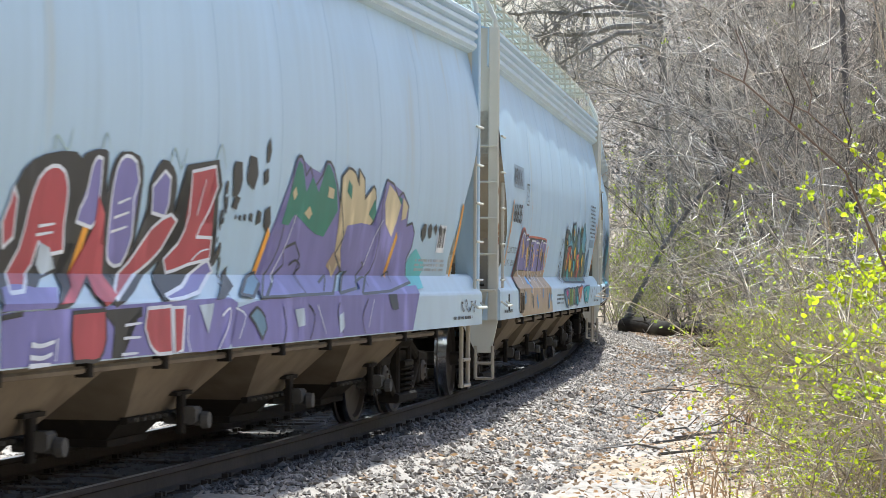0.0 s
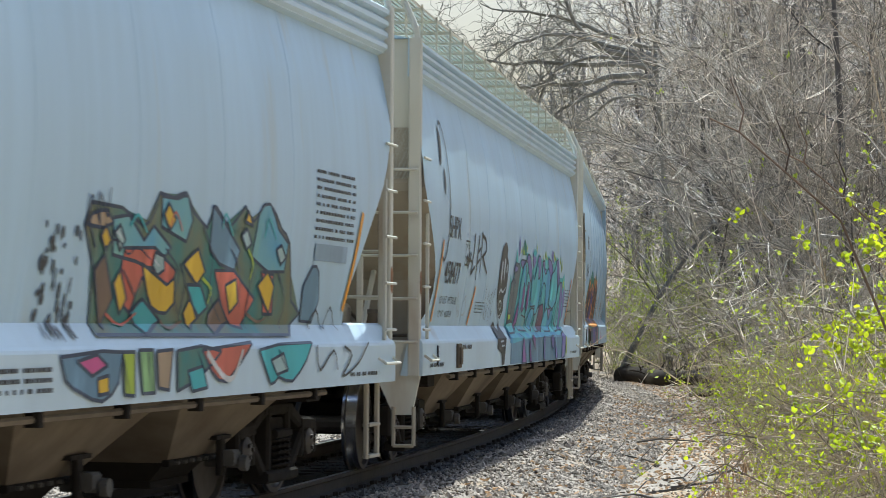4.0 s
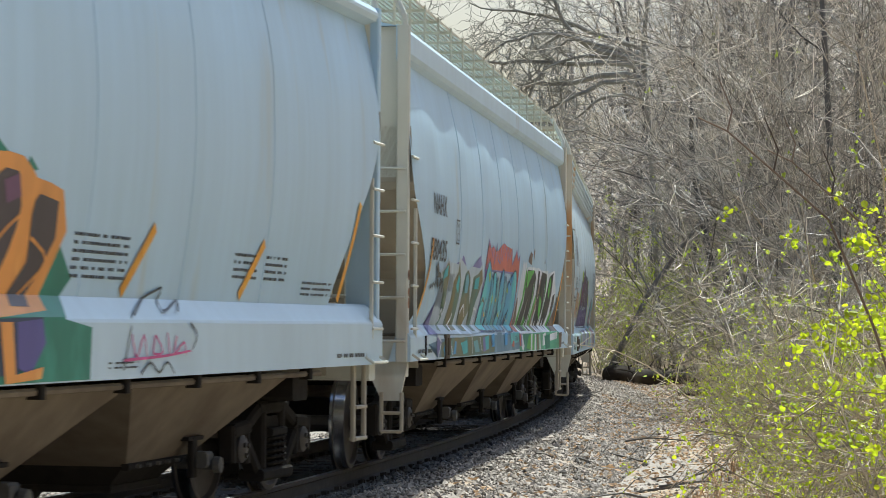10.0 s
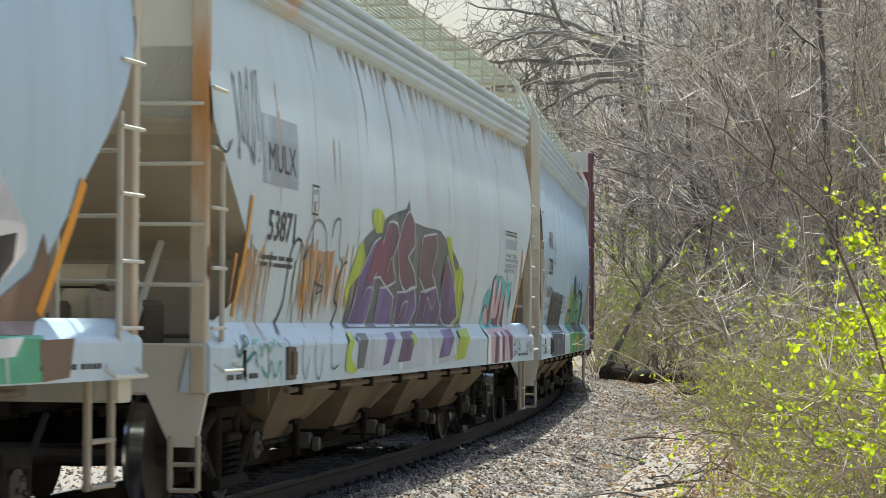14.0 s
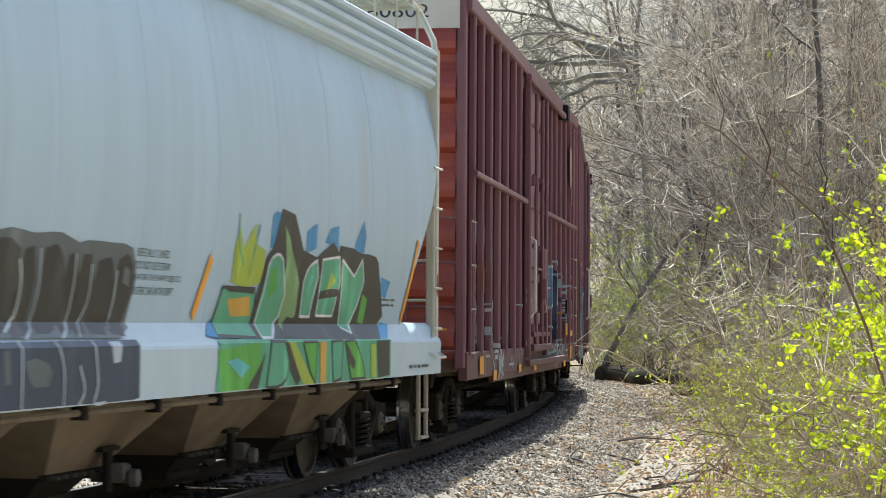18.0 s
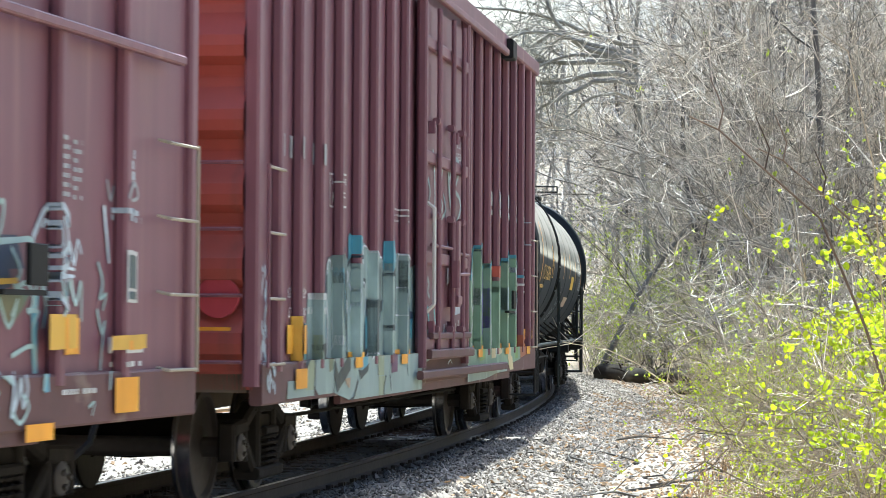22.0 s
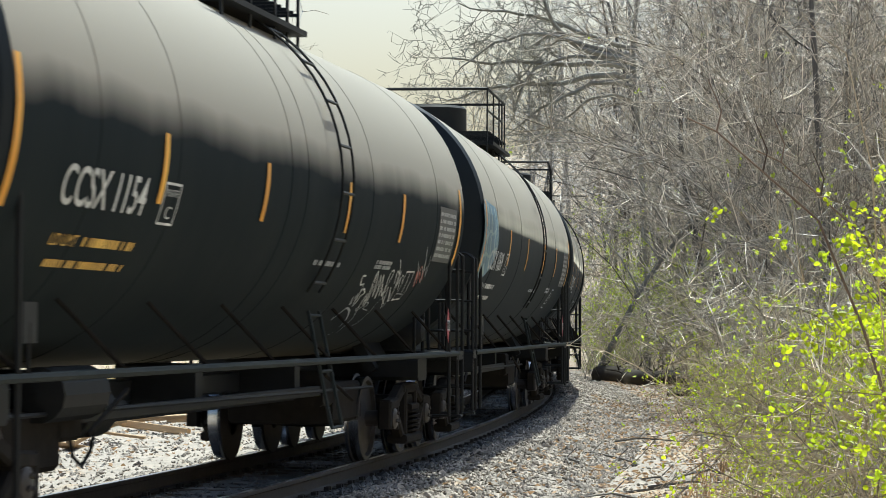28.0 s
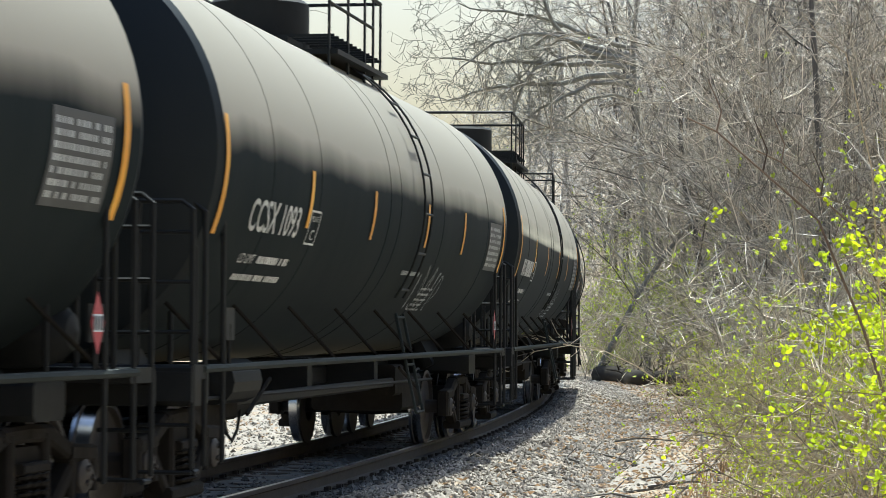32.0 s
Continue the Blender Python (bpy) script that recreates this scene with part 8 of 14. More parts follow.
    c.stroke("pink", smooth_line([(2.06, 1.38), (2.02, 1.26), (2.21, 1.27), (2.06, 1.38)], 3), 0.02, 3, w2=0.014)
    c.stroke("pink", smooth_line([(2.3, 1.39), (2.35, 1.25)], 3), 0.02, 3, w2=0.014)
    c.stroke("pink", smooth_line([(2.49, 1.37), (2.44, 1.25), (2.64, 1.33), (2.69, 1.25)], 3), 0.02, 3, w2=0.014)
    c.stroke("pink", smooth_line([(1.46, 1.22), (2.25, 1.24), (2.79, 1.27)], 3), 0.02, 3, w2=0.014)
    c.stroke("letter", smooth_line([(1.68, 1.51), (2.45, 1.7), (2.32, 1.54), (2.8, 1.62), (2.64, 1.54)], 3), 0.018, 3, w2=0.0126)
    c.stroke("letter", smooth_line([(1.46, 1.16), (1.6, 1.44)], 3), 0.018, 3, w2=0.0126)
    c.stroke("letter", smooth_line([(2.78, 1.46), (2.93, 1.38), (2.83, 1.28)], 3), 0.018, 3, w2=0.0126)
    c.stroke("letter", smooth_line([(1.79, 1.13), (1.97, 1.2), (2.14, 1.13), (2.3, 1.2), (2.45, 1.12)], 3), 0.018, 3, w2=0.0126)
    return c.lay("graffiti", "dark violet letters edged in orange on a green sprayed cloud")


def brown_teal(unit):
    c = Coat(unit)
    c.form("violet", [(-6.92, 1.36), (-6.3, 1.47), (-5.96, 1.59), (-5.75, 1.71), (-5.53, 1.83), (-5.18, 2.04), (-5.06, 2.11), (-4.64, 1.89), (-4.45, 2.2), (-4.29, 2.23), (-3.87, 2.05), (-3.19, 2.16), (-2.86, 2.29), (-2.63, 2.13), (-2.32, 2), (-2.44, 1.38)], 0)
    c.form("violet", [(-5.24, 2), (-5.21, 2.1), (-5.08, 2.1), (-5.05, 1.97)], 0)
    c.form("purple", [(-2.35, 2.05), (-2.34, 2.31), (-2.12, 2.1), (-2.13, 1.96)], 0)
    c.form("pale", [(-6.39, 1.37), (-5.64, 1.53), (-5.63, 1.75), (-5.83, 1.86), (-5.98, 2.04), (-5.72, 2.08), (-5.47, 2.19), (-5.23, 2.08), (-5.26, 1.76), (-5.09, 1.72), (-4.99, 1.97), (-4.73, 2.08), (-4.66, 2.22), (-4.4, 2.07), (-4.09, 2.13), (-3.83, 2.05), (-3.56, 2.14), (-3.15, 2.07), (-2.65, 2.18), (-2.4, 2), (-2.74, 1.71), (-2.74, 1.38), (-3.96, 1.35)], 1)
    c.form("moss", [(-6.08, 1.41), (-5.57, 1.53), (-5.49, 1.71), (-5.55, 1.87), (-5.75, 1.92), (-5.88, 2.02), (-5.67, 2.07), (-5.47, 2.15), (-5.35, 2.08), (-5.38, 1.83), (-5.42, 1.59), (-5.95, 1.39)], 2)
    c.form("moss", [(-5.38, 1.39), (-5.01, 1.72), (-4.94, 1.93), (-4.68, 2.04), (-4.64, 2.17), (-4.46, 2.03), (-4.35, 1.86), (-4.46, 1.6), (-4.68, 1.41), (-5.04, 1.4), (-4.75, 1.68), (-4.86, 1.6)], 2)
    c.form("moss", [(-4.32, 1.39), (-4.01, 1.73), (-4.08, 2.04), (-3.89, 2.09), (-3.64, 2.01), (-3.6, 1.88), (-3.7, 1.74), (-3.37, 1.65), (-3.98, 1.39)], 2)
    c.form("lagoon", [(-3.99, 1.82), (-4.02, 2), (-3.87, 2.05), (-3.72, 1.96), (-3.75, 1.83)], 3)
    c.form("moss", [(-3.45, 1.39), (-3.16, 1.7), (-3.35, 2.02), (-2.96, 2.07), (-2.69, 2.13), (-2.52, 1.99), (-2.8, 1.8), (-2.94, 1.71), (-3.18, 1.39)], 2)
    c.form("teal", [(-3.24, 1.88), (-3.19, 2), (-2.84, 2.04), (-2.86, 1.89)], 3)
    c.form("teal", [(-5.8, 1.94), (-5.7, 2.05), (-5.48, 2.11), (-5.49, 1.99)], 3)
    c.form("teal", [(-4.72, 1.89), (-4.6, 2.02), (-4.49, 1.98), (-4.49, 1.81)], 3)
    c.form("moss", [(-2.79, 1.39), (-2.45, 1.71), (-2.21, 1.81), (-1.9, 1.67), (-2.38, 1.39)], 2)
    c.stroke("white", smooth_line([(-5.7, 1.51), (-5.59, 1.63), (-5.49, 1.57), (-5.34, 1.71)], 3), 0.03, 3, w2=0.021)
    c.stroke("white", smooth_line([(-5.19, 1.4), (-4.86, 1.51), (-4.74, 1.58)], 3), 0.03, 3, w2=0.021)
    c.stroke("white", smooth_line([(-4.13, 1.6), (-3.91, 1.69), (-3.76, 1.56)], 3), 0.03, 3, w2=0.021)
    c.stroke("white", smooth_line([(-3, 1.66), (-2.78, 1.62), (-3, 1.45)], 3), 0.03, 3, w2=0.021)
    c.form("steel", [(-6.14, 1.31), (6.31, 1.35), (6.56, 1.19), (-2.44, 1.11), (-6.4, 1.12), (-6.34, 1.2)], 0)
    c.form("moss", [(-6.13, 1.27), (-5.42, 1.32), (-4.64, 1.32), (-2.45, 1.34), (-1.59, 1.34), (-1.59, 1.13), (-4.13, 1.11), (-6.13, 1.12)], 1)
    c.form("violet", [(-6.43, 1.33), (-6.07, 1.3), (-6.2, 1.22), (-6.43, 1.13), (-6.47, 1.24)], 2)
    c.form("blue", [(-5.99, 1.2), (-5.85, 1.27), (-5.74, 1.15), (-5.88, 1.12)], 2)
    c.form("lagoon", [(-5.68, 1.28), (-5.39, 1.29), (-5.34, 1.14), (-5.59, 1.13)], 2)
    c.form("blue", [(-5.26, 1.14), (-5.11, 1.29), (-4.99, 1.27), (-5.05, 1.14)], 2)
    c.form("teal", [(-4.64, 1.26), (-4.13, 1.29), (-4.09, 1.15), (-4.47, 1.13)], 2)
    c.form("moss", [(-3.99, 1.29), (-3.75, 1.3), (-3.69, 1.14), (-3.95, 1.13)], 2)
    c.form("lagoon", [(-3.6, 1.27), (-3.23, 1.29), (-3.04, 1.15), (-3.41, 1.14)], 2)
    c.form("violet", [(-2.75, 1.31), (-2.53, 1.32), (-2.44, 1.15), (-2.68, 1.14)], 2)
    c.stroke("white", smooth_line([(-6.43, 1.35), (-6.19, 1.29), (-6.27, 1.2), (-6.37, 1.12)], 3), 0.035, 3, w2=0.0245)
    c.stroke("white", smooth_line([(-5.57, 1.3), (-5.38, 1.21), (-5.29, 1.12)], 3), 0.03, 3, w2=0.021)
    c.stroke("white", smooth_line([(-3.78, 1.34), (-3.67, 1.23), (-3.71, 1.13)], 3), 0.03, 3, w2=0.021)
    c.stroke("white", smooth_line([(-3.04, 1.32), (-2.84, 1.15)], 3), 0.02, 3, w2=0.014)
    c.stroke("letter", smooth_line([(-6.63, 1.84), (-6.57, 1.87)], 3), 0.05, 4, w2=0.035)
    c.stroke("letter", smooth_line([(-6.51, 1.85), (-6.44, 1.89)], 3), 0.05, 4, w2=0.035)
    c.stroke("letter", smooth_line([(-6.36, 1.87), (-6.29, 1.91)], 3), 0.05, 4, w2=0.035)
    c.stroke("letter", smooth_line([(-6.2, 1.88), (-6.14, 1.93)], 3), 0.05, 4, w2=0.035)
    c.stroke("letter", smooth_line([(-6.37, 2.08), (-6.21, 2.01), (-6.28, 2.11), (-6.08, 1.97)], 3), 0.05, 4, w2=0.035)
    c.stroke("letter", smooth_line([(-6.11, 1.86), (-6.22, 1.97), (-6, 1.98), (-6, 1.86), (-5.87, 1.94), (-5.78, 1.82)], 3), 0.06, 4, w2=0.042)
    return c.lay("graffiti", "brown and teal letters edged in white over violet and blue")


def red_flames(unit):
    c = Coat(unit)
    c.form("coral", [(-2.39, 2.13), (-2.15, 2.21), (-2.21, 2.5), (-1.98, 2.39), (-1.76, 2.3), (-1.74, 2.44), (-1.59, 2.22), (-1.41, 2.36), (-1.4, 2.48), (-1.25, 2.28), (-1, 2.24), (-0.99, 2.46), (-0.84, 2.28), (-0.69, 2.51), (-0.54, 2.34), (-0.42, 2.48), (-0.26, 2.29), (-0.14, 2.47), (-0.02, 2.33), (0.21, 2.46), (0.3, 2.26), (0.58, 2.38), (0.74, 2.47), (0.91, 2.33), (1.13, 2.41), (1.13, 2.09), (1.12, 1.35), (0.73, 1.35), (0.49, 2.15)], 1, "violet")
    c.form("aquafade", [(-2.68, 1.4), (-2.51, 1.69), (-2.33, 1.93), (-2.2, 2.11), (-2.05, 2.27), (-1.82, 2.16), (-1.65, 1.99), (-1.63, 1.78), (-1.69, 1.57), (-2.13, 1.39)], 2, "navy")
    c.form("lime", [(-2.02, 2.08), (-1.92, 2.14), (-1.81, 2.06), (-1.86, 1.98)], 3)
    c.form("lagoon", [(-2.04, 1.39), (-1.72, 1.64), (-1.7, 1.95), (-1.65, 2.08), (-1.46, 2), (-1.43, 1.79), (-1.4, 1.5), (-1.69, 1.39)], 2, "navy")
    c.form("aquafade", [(-1.62, 1.39), (-1.39, 1.71), (-1.48, 2), (-1.48, 2.11), (-1.34, 2.13), (-1.19, 2.01), (-1.11, 1.79), (-1.17, 1.57), (-1.38, 1.39)], 2, "navy")
    c.form("lagoon", [(-1.28, 1.39), (-1.02, 1.72), (-1.09, 2.01), (-1.04, 2.07), (-0.84, 1.95), (-0.82, 1.65), (-1.06, 1.39)], 2, "navy")
    c.form("aquafade", [(-1.01, 1.39), (-0.71, 1.65), (-0.79, 1.95), (-0.71, 2.1), (-0.59, 2.18), (-0.44, 2.11), (-0.35, 1.89), (-0.38, 1.58), (-0.73, 1.39)], 2, "navy")
    c.form("lagoon", [(-0.65, 1.39), (-0.3, 1.66), (-0.34, 2), (-0.28, 2.1), (-0.07, 2.01), (-0.04, 1.74), (-0.11, 1.51), (-0.38, 1.39)], 2, "navy")
    c.form("aquafade", [(-0.3, 1.39), (0.02, 1.74), (0.02, 1.98), (0.14, 2.04), (0.36, 1.99), (0.37, 2.11), (0.62, 2.18), (0.82, 2.17), (1, 1.97), (1.05, 1.68), (0.88, 1.47), (0.4, 1.38), (0.02, 1.38), (0.44, 1.67)], 2, "navy")
    c.form("aqua", [(0.45, 1.99), (0.6, 2.16), (0.79, 2.08), (0.87, 1.88), (0.73, 1.75)], 3)
    c.form("steel", [(-2.23, 1.5), (-2.18, 1.7), (-2.04, 1.81), (-2.01, 1.63), (-2.08, 1.46)], 3)
    c.form("steel", [(-1.17, 1.57), (-1.11, 1.72), (-0.97, 1.61), (-0.99, 1.46)], 3)
    c.form("steel", [(-0.46, 1.73), (-0.39, 1.85), (-0.29, 1.73)], 3)
    c.form("lime", [(-1.45, 1.71), (-1.45, 1.86), (-1.35, 1.79)], 3)
    c.form("lime", [(-0.67, 1.58), (-0.58, 1.65), (-0.47, 1.56)], 3)
    c.form("yellow", [(-2.06, 1.56), (-2.01, 1.63), (-1.9, 1.57)], 3)
    c.form("yellow", [(-1.09, 1.76), (-1.05, 1.83), (-0.97, 1.76)], 3)
    c.form("lime", [(-0.05, 1.9), (0.02, 1.96), (0.11, 1.88)], 3)
    c.stroke("ice", smooth_line([(-2.21, 1.56), (-2.06, 1.7), (-1.88, 1.78)], 3), 0.025, 4, w2=0.0175)
    c.stroke("ice", smooth_line([(-1.84, 1.46), (-1.78, 1.55), (-1.66, 1.46)], 3), 0.025, 4, w2=0.0175)
    c.stroke("ice", smooth_line([(-0.78, 1.56), (-0.63, 1.62), (-0.49, 1.56)], 3), 0.025, 4, w2=0.0175)
    c.stroke("ice", smooth_line([(0.1, 1.59), (0.4, 1.51), (0.55, 1.59)], 3), 0.025, 4, w2=0.0175)
    c.stroke("navy", smooth_line([(-2.13, 1.39), (-1.79, 1.57), (-1.9, 1.64)], 3), 0.025, 4, w2=0.0175)
    c.stroke("navy", smooth_line([(-1.06, 1.39), (-0.82, 1.58), (-0.7, 1.65)], 3), 0.025, 4, w2=0.0175)
    c.form("teal", [(-2.56, 1.32), (-2.19, 1.34), (-2.19, 1.17), (-2.45, 1.16)], 2)
    c.form("blue", [(-1.94, 1.34), (-1.64, 1.36), (-1.62, 1.2), (-1.89, 1.19)], 2)
    c.form("steel", [(-1.38, 1.36), (-0.85, 1.37), (-0.83, 1.21), (-1.27, 1.19)], 2)
    c.form("blue", [(-0.6, 1.36), (-0.27, 1.37), (-0.28, 1.21), (-0.56, 1.2)], 2)
    c.form("aqua", [(0.07, 1.36), (1.08, 1.38), (0.98, 1.24), (0.14, 1.21)], 2)
    c.form("coral", [(0.2, 1.19), (0.33, 1.26), (0.49, 1.25), (0.46, 1.17)], 3)
    c.stroke("letter", smooth_line([(0.59, 1.31), (0.65, 1.25), (0.73, 1.32), (0.81, 1.26), (0.89, 1.33), (0.98, 1.26)], 3), 0.02, 3, w2=0.014)
    c.stroke("letter", smooth_line([(-1.99, 1.27), (-1.89, 1.22), (-1.84, 1.29), (-1.76, 1.22)], 3), 0.02, 3, w2=0.014)
    c.stroke("navy", smooth_line([(-1.02, 1.36), (-1, 1.17)], 3), 0.015, 3, w2=0.0105)
    c.form("violet", [(1.22, 1.35), (1.35, 1.35), (1.44, 1.18), (1.3, 1.18)], 2)
    c.form("coral", [(1.08, 1.35), (1.19, 1.35), (1.3, 1.19), (1.15, 1.18)], 2)
    return c.lay("graffiti", "blue-green letters inside red flames with violet points")


def green_black(unit):
    c = Coat(unit)
    c.form("white", [(0.98, 1.35), (1.65, 1.77), (1.56, 2.24), (1.63, 2.36), (1.75, 2.31), (1.87, 2.23), (1.99, 2.34), (2.15, 2.24), (2.3, 2.28), (3.22, 2.29), (3.36, 2.27), (3.86, 2.28), (4.18, 1.82), (4, 2.27), (5, 2.28), (4.98, 2.24), (5.96, 2.31), (5.93, 2.17), (5.76, 1.95), (6.43, 1.99), (6.47, 1.86), (5.7, 1.38), (5.17, 1.33), (2.21, 1.34)], 0)
    c.form("leafgreen", [(1.39, 1.39), (1.91, 1.86), (2, 2.21), (2.07, 2.28), (2.17, 2.13), (2.03, 1.78), (1.51, 1.38)], 1)
    c.form("black", [(1.54, 1.38), (2.14, 1.78), (2.18, 2.24), (3.14, 2.24), (3.35, 2.15), (3.3, 1.89), (2.72, 1.38), (2.31, 1.38), (2.75, 1.79), (2.8, 2.02), (2.62, 1.88), (2.11, 1.39)], 1)
    c.form("leafgreen", [(2.26, 1.98), (2.19, 2.22), (3.05, 2.25), (2.67, 2.13), (2.39, 2.01)], 2)
    c.form("leafgreen", [(2.03, 1.39), (2.45, 1.59), (2.61, 1.52), (2.28, 1.39)], 2)
    c.form("leafgreen", [(2.99, 1.52), (3.11, 2.03), (3.19, 2.08), (3.21, 1.89), (3.02, 1.43)], 2)
    c.form("black", [(3.06, 1.38), (3.6, 1.9), (3.59, 2.26), (3.81, 2.25), (3.89, 1.81), (3.32, 1.38)], 1)
    c.form("leafgreen", [(2.93, 1.37), (3.53, 1.9), (3.66, 1.86), (3.11, 1.37)], 2)
    c.form("brown", [(3.11, 1.37), (3.86, 2.05), (4.08, 2.2), (4.1, 2.11), (3.37, 1.37)], 1)
    c.form("black", [(3.65, 1.39), (4.18, 1.82), (4.12, 2.25), (4.81, 2.23), (4.84, 1.98), (4.55, 1.53), (3.96, 1.38), (4.43, 1.72), (4.26, 1.67)], 1)
    c.form("leafgreen", [(4.2, 1.62), (4.12, 1.91), (4.47, 1.82), (4.46, 1.53)], 2)
    c.form("leafgreen", [(4.78, 1.88), (4.77, 2.13), (4.86, 2.21), (4.88, 1.98), (4.79, 1.63)], 2)
    c.form("black", [(4.59, 1.39), (5.14, 1.84), (5.25, 2.2), (5.79, 2.27), (5.76, 1.95), (5.54, 1.61), (4.99, 1.39), (5.45, 1.74), (5.32, 1.69)], 1)
    c.form("leafgreen", [(5.18, 1.99), (5.33, 2.21), (5.55, 2.1), (5.39, 1.84)], 2)
    c.form("black", [(5.48, 1.38), (6.04, 1.69), (6.01, 1.92), (6.31, 1.96), (6.31, 1.8), (5.74, 1.38)], 1)
    c.form("leafgreen", [(5.26, 1.37), (5.97, 1.69), (6.12, 1.62), (5.43, 1.37)], 2)
    c.form("brown", [(5.7, 1.38), (6.58, 1.75), (6.68, 1.97), (6.98, 1.54), (6.5, 1.38)], 1)
    c.form("brown", [(2.18, 2.35), (2.32, 2.43), (2.51, 2.5), (2.68, 2.47), (2.65, 2.31)], 1)
    c.form("brown", [(2.82, 2.48), (2.89, 2.55), (2.98, 2.53), (2.94, 2.39)], 1)
    c.form("brown", [(4.35, 2.39), (4.41, 2.46), (4.46, 2.37)], 1)
    c.form("brown", [(1.11, 1.39), (1.31, 1.81), (1.39, 1.85), (1.52, 1.51)], 1)
    c.stroke("white", smooth_line([(2.28, 1.39), (2.69, 1.54), (2.34, 1.38)], 3), 0.03, 4, w2=0.021)
    c.stroke("white", smooth_line([(2.63, 1.38), (3.09, 1.8), (3.09, 2.07)], 3), 0.035, 4, w2=0.0245)
    c.stroke("white", smooth_line([(4.25, 1.38), (4.66, 1.68), (4.63, 2.07)], 3), 0.03, 4, w2=0.021)
    c.stroke("white", smooth_line([(4.02, 1.38), (4.51, 1.6)], 3), 0.03, 4, w2=0.021)
    c.form("mint", [(1.15, 1.34), (6.62, 1.38), (6.59, 1.11), (3.59, 1.11), (1.16, 1.11)], 0)
    c.form("green", [(1.59, 1.34), (2.54, 1.35), (2.54, 1.12), (1.75, 1.11)], 1)
    c.form("white", [(1.26, 1.35), (1.44, 1.35), (1.74, 1.17), (1.6, 1.11), (1.37, 1.18)], 1)
    c.form("leafgreen", [(1.98, 1.15), (2.29, 1.32), (2.54, 1.34), (2.51, 1.11)], 1)
    c.form("white", [(2.54, 1.34), (2.74, 1.35), (2.71, 1.11), (2.51, 1.11)], 1)
    c.form("leafgreen", [(2.74, 1.34), (2.91, 1.34), (2.91, 1.11), (2.74, 1.11)], 1)
    c.form("white", [(3.05, 1.34), (3.19, 1.34), (3.23, 1.11), (3.02, 1.11)], 1)
    c.form("brown", [(3.29, 1.34), (3.55, 1.34), (3.59, 1.11), (3.37, 1.11)], 1)
    c.form("white", [(3.68, 1.34), (3.77, 1.34), (3.87, 1.11), (3.7, 1.11)], 1)
    c.form("white", [(4.15, 1.33), (4.59, 1.36), (4.56, 1.18), (4.12, 1.16)], 1)
    c.form("green", [(4.35, 1.31), (5.17, 1.33), (5.18, 1.13), (4.56, 1.11)], 1)
    c.form("white", [(5.17, 1.33), (6.33, 1.37), (6.21, 1.26), (5.22, 1.23)], 1)
    c.form("brown", [(6.54, 1.35), (7.05, 1.36), (6.98, 1.13), (6.59, 1.11)], 1)
    c.stroke("white", smooth_line([(6.06, 1.35), (6.12, 1.11)], 3), 0.03, 2, w2=0.021)
    c.stroke("violet", smooth_line([(5.92, 1.37), (5.97, 1.27)], 3), 0.02, 2, w2=0.014)
    return c.lay("graffiti", "black letters with green and white edges on green blocks")


